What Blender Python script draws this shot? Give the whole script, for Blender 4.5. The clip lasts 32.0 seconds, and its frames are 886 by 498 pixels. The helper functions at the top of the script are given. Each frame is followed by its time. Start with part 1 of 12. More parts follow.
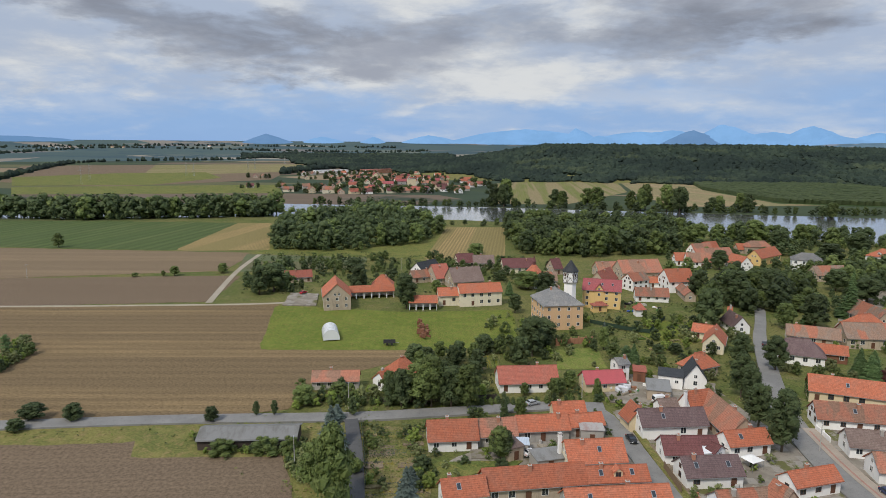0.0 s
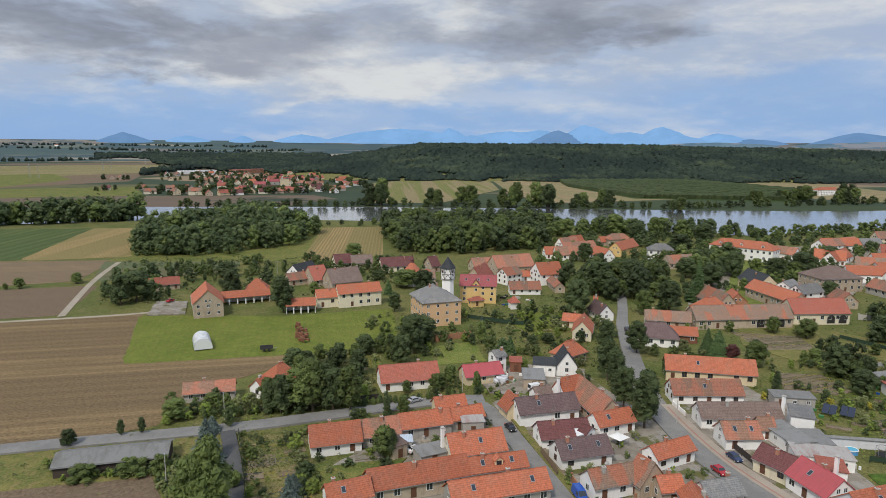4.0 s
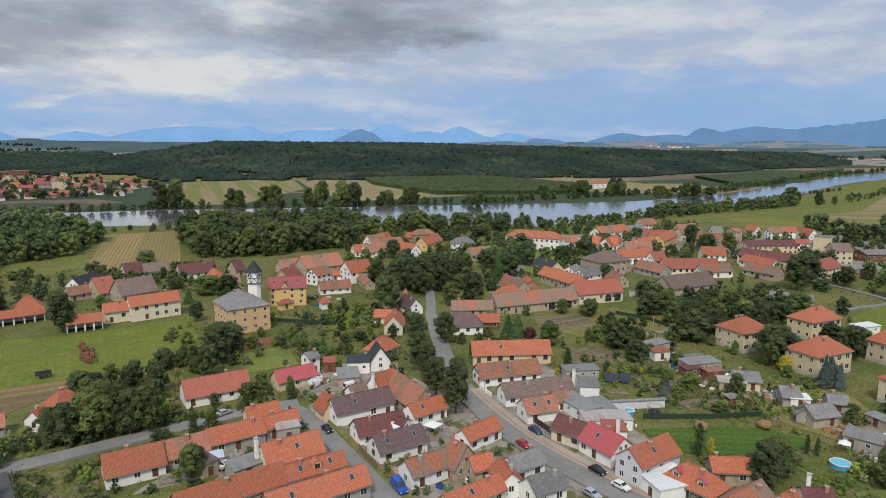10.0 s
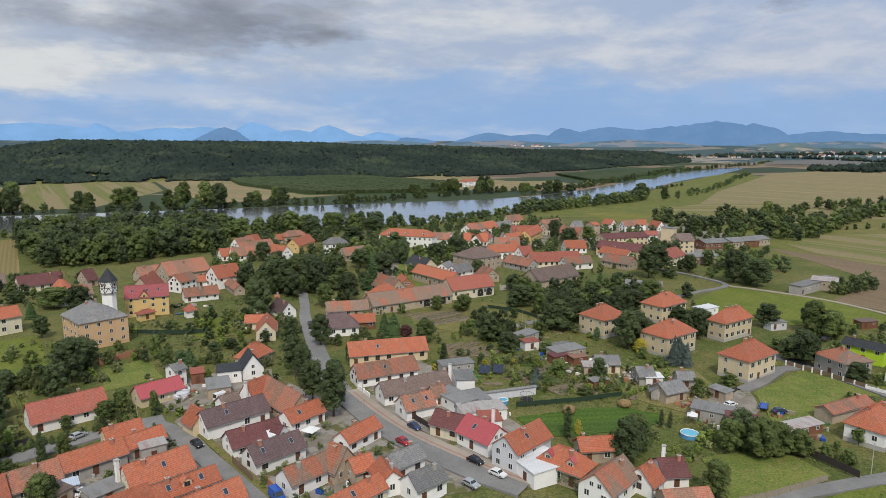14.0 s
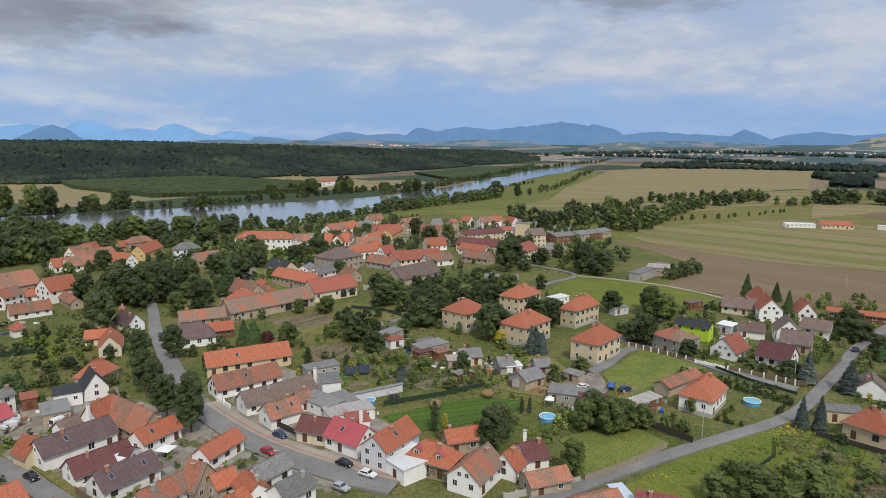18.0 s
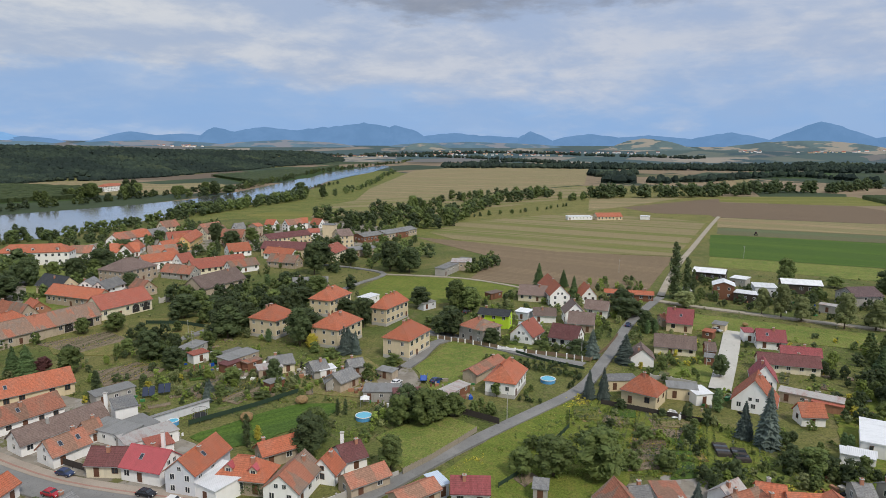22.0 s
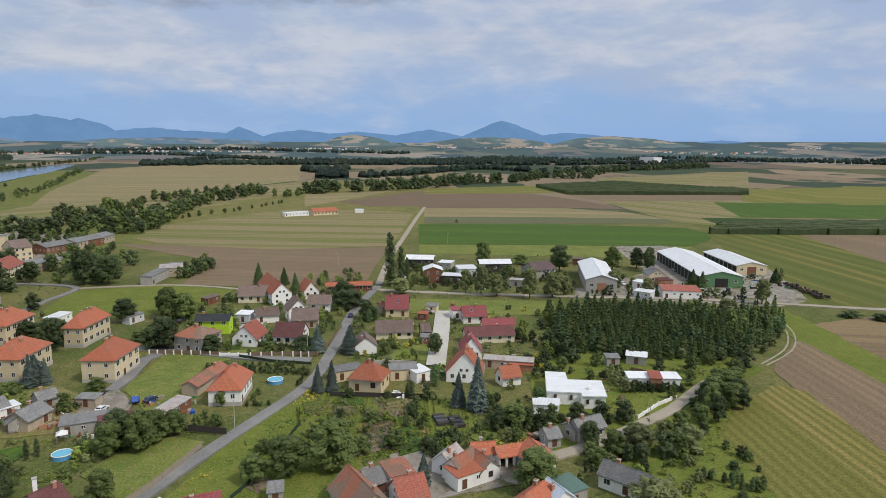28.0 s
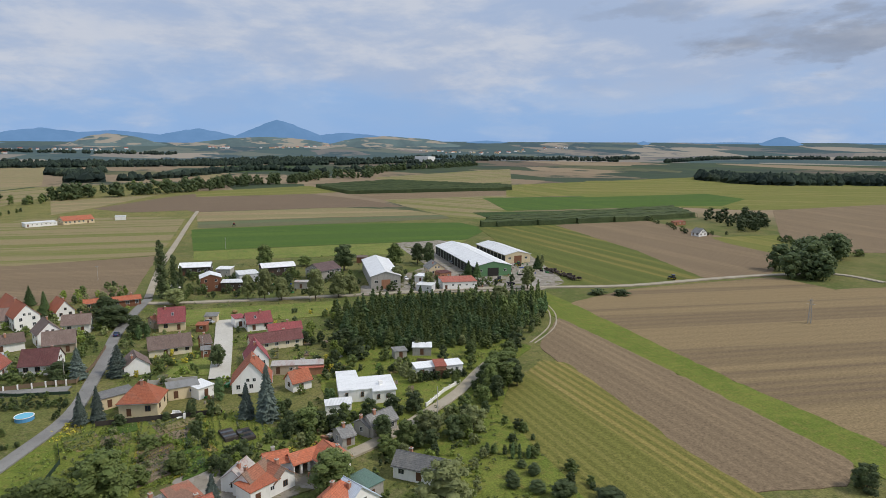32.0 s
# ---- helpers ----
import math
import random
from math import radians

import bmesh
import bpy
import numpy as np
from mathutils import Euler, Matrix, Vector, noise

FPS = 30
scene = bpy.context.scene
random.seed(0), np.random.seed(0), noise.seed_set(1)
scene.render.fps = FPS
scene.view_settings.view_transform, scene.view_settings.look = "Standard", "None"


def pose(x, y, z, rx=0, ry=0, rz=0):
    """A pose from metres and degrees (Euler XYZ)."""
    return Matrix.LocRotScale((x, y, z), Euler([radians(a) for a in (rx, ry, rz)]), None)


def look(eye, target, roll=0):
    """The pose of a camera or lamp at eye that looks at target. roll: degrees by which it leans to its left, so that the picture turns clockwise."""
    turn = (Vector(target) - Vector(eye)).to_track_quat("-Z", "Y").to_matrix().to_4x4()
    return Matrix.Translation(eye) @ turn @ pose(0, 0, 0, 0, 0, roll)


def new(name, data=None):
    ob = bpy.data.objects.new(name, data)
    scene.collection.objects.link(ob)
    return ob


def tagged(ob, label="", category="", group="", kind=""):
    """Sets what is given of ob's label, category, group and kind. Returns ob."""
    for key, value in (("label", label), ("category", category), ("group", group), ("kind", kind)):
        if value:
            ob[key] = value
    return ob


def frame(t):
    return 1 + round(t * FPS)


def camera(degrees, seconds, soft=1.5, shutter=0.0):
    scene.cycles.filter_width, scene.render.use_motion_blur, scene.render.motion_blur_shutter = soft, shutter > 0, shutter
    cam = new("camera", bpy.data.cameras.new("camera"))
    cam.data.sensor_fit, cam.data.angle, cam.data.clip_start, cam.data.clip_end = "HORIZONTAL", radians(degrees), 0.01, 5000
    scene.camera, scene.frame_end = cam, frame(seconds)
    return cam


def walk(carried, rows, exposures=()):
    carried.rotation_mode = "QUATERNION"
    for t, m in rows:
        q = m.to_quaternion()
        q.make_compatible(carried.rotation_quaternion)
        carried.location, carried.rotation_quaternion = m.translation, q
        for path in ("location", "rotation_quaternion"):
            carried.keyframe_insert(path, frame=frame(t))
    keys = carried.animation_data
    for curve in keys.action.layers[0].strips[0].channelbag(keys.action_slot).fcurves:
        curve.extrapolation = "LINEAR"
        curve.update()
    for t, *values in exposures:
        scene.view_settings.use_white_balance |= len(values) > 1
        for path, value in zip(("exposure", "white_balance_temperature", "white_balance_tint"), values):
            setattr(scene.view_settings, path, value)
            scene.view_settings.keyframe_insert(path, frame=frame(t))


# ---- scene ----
FOV = 68.78
cam = camera(FOV, 32.0, soft=0.55)
EYE = 72.0
PATH = [
    (0.0, -0.04, -9.06, 0.28),
    (0.5, -1.40, -9.04, 0.29),
    (1.0, -2.78, -9.05, 0.28),
    (1.5, -4.13, -9.05, 0.28),
    (2.0, -5.49, -9.05, 0.29),
    (2.5, -6.86, -9.05, 0.28),
    (3.0, -8.26, -9.04, 0.28),
    (3.5, -9.59, -9.06, 0.28),
    (5.5, -15.20, -9.10, 0.29),
    (6.0, -16.62, -9.11, 0.30),
    (6.5, -18.05, -9.11, 0.31),
    (7.0, -19.48, -9.12, 0.32),
    (7.5, -20.91, -9.13, 0.32),
    (8.0, -22.32, -9.13, 0.31),
    (8.5, -23.74, -9.13, 0.30),
    (9.0, -25.15, -9.13, 0.30),
    (9.5, -26.57, -9.14, 0.31),
    (10.0, -27.97, -9.13, 0.31),
    (10.5, -29.40, -9.14, 0.30),
    (11.0, -30.82, -9.14, 0.32),
    (11.5, -32.22, -9.14, 0.31),
    (12.0, -33.63, -9.15, 0.32),
    (12.5, -35.04, -9.14, 0.30),
    (13.0, -36.44, -9.14, 0.28),
    (13.5, -37.84, -9.14, 0.31),
    (15.5, -43.50, -9.15, 0.31),
    (16.0, -44.94, -9.14, 0.29),
    (16.5, -46.44, -9.15, 0.31),
    (17.0, -47.90, -9.14, 0.30),
    (17.5, -49.52, -9.14, 0.30),
    (18.0, -51.57, -9.13, 0.32),
    (18.5, -53.75, -9.14, 0.29),
    (19.0, -56.25, -9.12, 0.31),
    (19.5, -58.69, -9.11, 0.29),
    (20.0, -61.19, -9.07, 0.28),
    (20.5, -63.78, -9.05, 0.29),
    (21.0, -66.01, -9.02, 0.27),
    (21.5, -67.26, -9.01, 0.26),
    (22.0, -68.63, -8.97, 0.31),
    (22.5, -70.52, -8.97, 0.30),
    (23.0, -72.61, -8.96, 0.28),
    (23.5, -74.88, -8.96, 0.30),
    (24.0, -77.09, -8.97, 0.29),
    (24.5, -79.13, -8.98, 0.29),
    (25.0, -81.16, -9.00, 0.29),
    (25.5, -83.23, -9.02, 0.28),
    (27.5, -91.38, -9.17, 0.31),
    (28.0, -93.43, -9.19, 0.32),
    (28.5, -95.45, -9.17, 0.31),
    (29.0, -97.50, -9.16, 0.33),
    (29.5, -99.58, -9.17, 0.33),
    (30.0, -101.75, -9.16, 0.33),
    (30.5, -102.25, -9.16, 0.33),
    (31.0, -103.87, -9.15, 0.35),
    (31.5, -109.05, -9.13, 0.32),
    (32.0, -112.64, -9.10, 0.31),
]
walk(cam, [(t, pose(0, 0, EYE, 90 + pitch, -roll, yaw)) for t, yaw, pitch, roll in PATH])

# ---- world, sun ----
SUN_AZ, SUN_EL = 215.0, 48.0      # compass from +y, degrees
world = bpy.data.worlds.new("world")
scene.world = world
world.use_nodes = True
wn, wl = world.node_tree.nodes, world.node_tree.links
wn.clear()

def wmath(op, a, b=None, c=None, clamp=False):
    n = wn.new("ShaderNodeMath")
    n.operation, n.use_clamp = op, clamp
    for i, v in enumerate((a, b, c)):
        if v is None:
            continue
        if isinstance(v, (int, float)):
            n.inputs[i].default_value = v
        else:
            wl.new(v, n.inputs[i])
    return n.outputs[0]


def wmix(fac, a, b):
    n = wn.new("ShaderNodeMix")
    n.data_type = "RGBA"
    for key, v in ((0, fac), (6, a), (7, b)):
        if isinstance(v, tuple):
            n.inputs[key].default_value = v
        elif isinstance(v, (int, float)):
            n.inputs[key].default_value = v
        else:
            wl.new(v, n.inputs[key])
    return n.outputs[2]


sky = wn.new("ShaderNodeTexSky")
sky.sky_type, sky.sun_disc = "NISHITA", False
sky.sun_elevation, sky.sun_rotation = radians(SUN_EL), radians(SUN_AZ)
sky.altitude, sky.air_density, sky.dust_density = 200, 1.0, 1.5
geo = wn.new("ShaderNodeTexCoord")
sep = wn.new("ShaderNodeSeparateXYZ")
wl.new(geo.outputs["Generated"], sep.inputs[0])
dx, dy, dz = sep.outputs
# the clouds' layer: the direction met with a flat deck, and its bearing and height in degrees
up = wmath("MAXIMUM", wmath("ADD", dz, 0.34), 0.2)
com = wn.new("ShaderNodeCombineXYZ")
wl.new(wmath("DIVIDE", dx, up), com.inputs[0])
wl.new(wmath("DIVIDE", dy, up), com.inputs[1])
wl.new(wmath("MULTIPLY", dz, 5.0), com.inputs[2])
bearing = wmath("MULTIPLY", wmath("ARCTAN2", dx, dy), 180 / math.pi)
height = wmath("MULTIPLY", wmath("ARCSINE", dz), 180 / math.pi)


def cloud(scale, detail, rough, off, dist=0.0):
    m = wn.new("ShaderNodeMapping")
    m.inputs["Location"].default_value = off
    wl.new(com.outputs[0], m.inputs[0])
    n = wn.new("ShaderNodeTexNoise")
    n.inputs["Scale"].default_value, n.inputs["Detail"].default_value = scale, detail
    n.inputs["Roughness"].default_value, n.inputs["Distortion"].default_value = rough, dist
    wl.new(m.outputs[0], n.inputs["Vector"])
    return n.outputs[0]

def ease(v, lo, hi):
    """0 below lo, 1 above hi, soft between."""
    n = wn.new("ShaderNodeMapRange")
    n.interpolation_type = "SMOOTHSTEP"
    wl.new(v, n.inputs[0])
    n.inputs[1].default_value, n.inputs[2].default_value = lo, hi
    return n.outputs[0]


SKY = 0.1
big = cloud(1.25, 9, 0.55, (3.1, 1.7, 0.0), 0.35)
mid = cloud(3.2, 8, 0.58, (8.2, 4.4, 0.0), 0.3)
fine = cloud(8.0, 7, 0.6, (1.4, 6.1, 0.0), 0.2)
puff = wmath("ADD", wmath("ADD", wmath("MULTIPLY", big, 0.58), wmath("MULTIPLY", mid, 0.3)), wmath("MULTIPLY", fine, 0.12))
wander = wmath("SUBTRACT", cloud(2.6, 6, 0.6, (5.5, 2.2, 0.0)), 0.5)
wander2 = wmath("SUBTRACT", cloud(3.4, 6, 0.6, (9.1, 7.3, 0.0)), 0.5)
# blue air between the layers, deeper towards the rim
clear = wn.new("ShaderNodeVectorMath")
clear.operation = "SCALE"
clear.inputs["Scale"].default_value = SKY
wl.new(wmix(0.85, sky.outputs[0], (2.75, 4.6, 7.9, 1)), clear.inputs[0])
east = ease(bearing, 10.0, 85.0)
veil = wmix(east, (0.42, 0.485, 0.60, 1), (0.375, 0.465, 0.64, 1))
air = wmix(wmath("MULTIPLY", ease(wmath("ADD", height, wmath("MULTIPLY", wander, 9.0)), 1.0, 7.0), 0.92), clear.outputs[0], veil)
# pale sunlit cloud
pale = wmix(east, (0.72, 0.73, 0.725, 1), (0.575, 0.61, 0.69, 1))
pale = wmix(wmath("MULTIPLY", ease(wmath("ADD", wmath("MULTIPLY", mid, 0.6), wmath("MULTIPLY", fine, 0.4)), 0.6, 0.38), 0.8), pale, wmix(east, (0.47, 0.51, 0.58, 1), (0.42, 0.49, 0.63, 1)))
lit = ease(wmath("ADD", puff, wmath("MULTIPLY", wmath("SUBTRACT", 1.0, ease(height, 0.0, 5.0)), -0.11)), 0.43, 0.60)
air = wmix(wmath("MULTIPLY", lit, 0.88), air, pale)
# low banks of pale cloud that close up near the rim
bank = ease(cloud(2.2, 6, 0.55, (2.0, 8.0, 3.0), 0.2), 0.47, 0.62)
air = wmix(wmath("MULTIPLY", wmath("MULTIPLY", bank, wmath("SUBTRACT", 1.0, ease(height, 3.0, 7.0))), wmath("SUBTRACT", 0.5, wmath("MULTIPLY", east, 0.3))), air, (0.58, 0.63, 0.71, 1))
# openings where the blue shows deeper
for at, high, wide, deep, much in ((43.0, 3.6, 15.0, 2.6, 0.8), (62.0, 2.0, 22.0, 1.6, 0.6), (98.0, 2.4, 26.0, 2.4, 0.55), (4.0, 2.0, 24.0, 1.2, 0.6), (-30.0, 2.3, 14.0, 1.3, 0.5), (88.0, 6.0, 9.0, 1.8, 0.35)):
    u = wmath("DIVIDE", wmath("ADD", wmath("SUBTRACT", bearing, at), wmath("MULTIPLY", wander, 26.0)), wide)
    v = wmath("DIVIDE", wmath("ADD", wmath("SUBTRACT", height, high), wmath("MULTIPLY", wander2, 6.0)), deep)
    r = wmath("ADD", wmath("MULTIPLY", u, u), wmath("MULTIPLY", v, v))
    air = wmix(wmath("MULTIPLY", wmath("SUBTRACT", 1.0, ease(r, 0.1, 1.6)), much), air, (0.27, 0.43, 0.70, 1))
# grey undersides: bearing, height, their half widths, strength
for at, high, wide, deep, much in ((-31.0, 12.0, 9.0, 2.3, 1.0), (-24.0, 9.5, 7.0, 1.8, 0.75), (-10.0, 8.2, 13.0, 2.6, 0.95), (2.0, 9.6, 10.0, 1.6, 0.5), (23.0, 11.0, 10.0, 3.0, 1.0), (17.0, 9.0, 9.0, 1.6, 0.55),
                                   (67.0, 13.0, 16.0, 2.2, 0.75), (84.0, 13.5, 9.0, 2.2, 0.6), (128.0, 10.6, 6.0, 1.0, 0.3), (143.0, 8.2, 8.0, 1.5, 0.6)):
    u = wmath("DIVIDE", wmath("ADD", wmath("SUBTRACT", bearing, at), wmath("MULTIPLY", wander, 22.0)), wide)
    v = wmath("DIVIDE", wmath("ADD", wmath("SUBTRACT", height, high), wmath("MULTIPLY", wander2, 8.0)), deep)
    r = wmath("ADD", wmath("MULTIPLY", u, u), wmath("MULTIPLY", v, v))
    body = wmath("SUBTRACT", 1.0, ease(r, 0.15, 1.5))
    body = wmath("MULTIPLY", body, ease(mid, 0.28, 0.56))
    air = wmix(wmath("MULTIPLY", body, much), air, wmix(ease(puff, 0.42, 0.58), (0.215, 0.235, 0.285, 1), (0.33, 0.36, 0.43, 1)))
# an overcast dome is brightest overhead
dome = wmath("ADD", 1.0, wmath("MULTIPLY", wmath("SUBTRACT", dz, 0.22, clamp=True), 0.3))
sc2 = wn.new("ShaderNodeVectorMath")
sc2.operation = "SCALE"
wl.new(air, sc2.inputs[0])
wl.new(dome, sc2.inputs["Scale"])
air = sc2.outputs[0]
bg = wn.new("ShaderNodeBackground")
wl.new(air, bg.inputs[0])
bg.inputs[1].default_value = 1.0
wout = wn.new("ShaderNodeOutputWorld")
wl.new(bg.outputs[0], wout.inputs[0])

sun = new("sun", bpy.data.lights.new("sun", "SUN"))
sun.data.energy, sun.data.angle, sun.data.color = 2.35, radians(11), (1.0, 0.93, 0.82)
sun.matrix_world = look((0, 0, 300), (-300 * math.sin(radians(SUN_AZ)), -300 * math.cos(radians(SUN_AZ)), 300 - 300 * math.tan(radians(SUN_EL))))
scene.view_settings.exposure = 0.0

# ---- materials ----
MATS = {}


class Nodes:
    """A small builder for one node material."""

    def __init__(self, name, rough=0.8, metal=0.0, spec=0.3):
        self.mat = bpy.data.materials.new(name)
        self.mat.use_nodes = True
        self.n, self.l = self.mat.node_tree.nodes, self.mat.node_tree.links
        self.b = self.n["Principled BSDF"]
        self.b.inputs["Roughness"].default_value = rough
        self.b.inputs["Metallic"].default_value = metal
        self.b.inputs["Specular IOR Level"].default_value = spec
        self.tc = self.n.new("ShaderNodeTexCoord")
        self.rand = self.n.new("ShaderNodeObjectInfo").outputs["Random"]

    def put(self, sock, v):
        if isinstance(v, (int, float)):
            sock.default_value = v
        elif isinstance(v, tuple):
            sock.default_value = v if len(v) != 3 or sock.type != "RGBA" else (*v, 1)
        else:
            self.l.new(v, sock)

    def coord(self, space="Object", scale=(1, 1, 1), rot=0.0, loc=(0, 0, 0)):
        m = self.n.new("ShaderNodeMapping")
        m.inputs["Scale"].default_value = scale
        m.inputs["Rotation"].default_value = (0, 0, radians(rot))
        m.inputs["Location"].default_value = loc
        self.l.new(self.tc.outputs[space], m.inputs[0])
        return m.outputs[0]

    def noise(self, scale, detail=4, rough=0.55, vec=None, dist=0.0):
        t = self.n.new("ShaderNodeTexNoise")
        t.inputs["Scale"].default_value, t.inputs["Detail"].default_value = scale, detail
        t.inputs["Roughness"].default_value, t.inputs["Distortion"].default_value = rough, dist
        self.l.new(vec or self.tc.outputs["Object"], t.inputs["Vector"])
        return t.outputs[0]

    def wave(self, scale, vec=None, dist=0.0, dscale=1.0, axis="X", profile="SIN"):
        t = self.n.new("ShaderNodeTexWave")
        t.bands_direction, t.wave_profile = axis, profile
        t.inputs["Scale"].default_value = scale
        t.inputs["Distortion"].default_value, t.inputs["Detail Scale"].default_value = dist, dscale
        t.inputs["Detail"].default_value = 2
        self.l.new(vec or self.tc.outputs["Object"], t.inputs["Vector"])
        return t.outputs["Fac"]

    def voronoi(self, scale, vec=None, out="Color", feature="F1"):
        t = self.n.new("ShaderNodeTexVoronoi")
        t.feature = feature
        t.inputs["Scale"].default_value = scale
        self.l.new(vec or self.tc.outputs["Object"], t.inputs["Vector"])
        return t.outputs[out]

    def cells(self, sx, sy):
        """One random value for each tile of a grid."""
        f = self.n.new("ShaderNodeVectorMath")
        f.operation = "FLOOR"
        self.l.new(self.coord(scale=(1 / sx, 1 / sy, 0)), f.inputs[0])
        w = self.n.new("ShaderNodeTexWhiteNoise")
        w.noise_dimensions = "3D"
        self.l.new(f.outputs[0], w.inputs["Vector"])
        return w.outputs["Value"]

    def math(self, op, a, b=0.0, clamp=False):
        t = self.n.new("ShaderNodeMath")
        t.operation, t.use_clamp = op, clamp
        self.put(t.inputs[0], a)
        self.put(t.inputs[1], b)
        return t.outputs[0]

    def mix(self, fac, a, b, blend="MIX"):
        t = self.n.new("ShaderNodeMix")
        t.data_type, t.blend_type = "RGBA", blend
        self.put(t.inputs[0], fac)
        self.put(t.inputs[6], a)
        self.put(t.inputs[7], b)
        return t.outputs[2]

    def ramp(self, v, stops, hard=False):
        t = self.n.new("ShaderNodeValToRGB")
        r = t.color_ramp
        if hard:
            r.interpolation = "CONSTANT"
        r.elements[0].position, r.elements[0].color = stops[0][0], (*stops[0][1], 1)
        r.elements[1].position, r.elements[1].color = stops[-1][0], (*stops[-1][1], 1)
        for p, c in stops[1:-1]:
            r.elements.new(p).color = (*c, 1)
        self.l.new(v, t.inputs[0])
        return t.outputs[0]

    def vary(self, col, amount=0.2):
        """Lighter or darker from one object to the next."""
        k = self.math("ADD", self.math("MULTIPLY", self.rand, 2 * amount), 1 - amount)
        h = self.n.new("ShaderNodeHueSaturation")
        self.l.new(k, h.inputs["Value"])
        self.put(h.inputs["Color"], col)
        return h.outputs[0]

    def bump(self, v, strength=0.4, dist=0.05):
        t = self.n.new("ShaderNodeBump")
        t.inputs["Strength"].default_value, t.inputs["Distance"].default_value = strength, dist
        self.l.new(v, t.inputs["Height"])
        self.l.new(t.outputs[0], self.b.inputs["Normal"])

    def done(self, col):
        self.put(self.b.inputs["Base Color"], col)
        MATS[self.mat.name] = self.mat
        return self.mat


def shade(c, k):
    return tuple(min(1.0, v * k) for v in c)


def tile_roof(name, c, worn, wear=0.45, rows=3.0, mend=None):
    """Clay or concrete tiles: courses across the slope, joints down it, weathered in patches."""
    m = Nodes(name, 0.7)
    course = m.wave(rows * 0.314, m.coord(scale=(0, 1, 0)), axis="Y", profile="SAW")
    joint = m.wave(1.35, m.coord(scale=(1, 0, 0)), axis="X")
    patch = m.noise(0.35, 6, 0.7)
    col = m.mix(m.ramp(patch, [(0.44, (0, 0, 0)), (0.44 + wear, (1, 1, 1))]), c, worn)
    if mend:
        col = m.mix(m.ramp(m.noise(0.16, 3, 0.5, m.coord(scale=(1, 0.35, 0.4), loc=(3, 8, 0))), [(0.56, (0, 0, 0)), (0.585, (0.85, 0.85, 0.85))]), col, mend)
    col = m.mix(0.24, col, m.ramp(m.cells(0.26, 0.3), [(0.0, (0.2, 0.2, 0.2)), (1.0, (0.85, 0.85, 0.85))]), "OVERLAY")
    col = m.mix(m.ramp(m.noise(1.3, 6, 0.75), [(0.56, (0, 0, 0)), (0.74, (0.4, 0.4, 0.4))]), col, shade(c, 0.4))
    col = m.mix(m.ramp(m.noise(0.8, 6, 0.75, m.coord(loc=(7, 3, 1))), [(0.60, (0, 0, 0)), (0.76, (0.3, 0.3, 0.3))]), col, shade(worn, 1.5))
    lines = m.math("MULTIPLY", m.ramp(course, [(0.0, (0.5, 0.5, 0.5)), (0.3, (1, 1, 1))]), m.ramp(joint, [(0.0, (0.75, 0.75, 0.75)), (0.3, (1, 1, 1))]))
    col = m.mix(0.8, col, lines, "MULTIPLY")
    m.bump(m.math("ADD", course, m.math("MULTIPLY", joint, 0.6)), 0.6, 0.05)
    return m.done(m.vary(col, 0.18))


def sheet_roof(name, c, stain, metal=0.0, rough=0.45, seam=1.7):
    """Standing-seam or corrugated sheets with stains."""
    m = Nodes(name, rough, metal)
    rib = m.wave(seam, m.coord(scale=(1, 0, 0)), axis="X")
    st = m.noise(0.5, 6, 0.7, m.coord(scale=(1, 0.35, 1)))
    col = m.mix(m.ramp(st, [(0.45, (0, 0, 0)), (0.75, (1, 1, 1))]), c, stain)
    col = m.mix(0.35, col, m.ramp(rib, [(0.0, (0.5, 0.5, 0.5)), (0.25, (1, 1, 1))]), "MULTIPLY")
    m.bump(rib, 0.4, 0.05)
    return m.done(m.vary(col, 0.1))


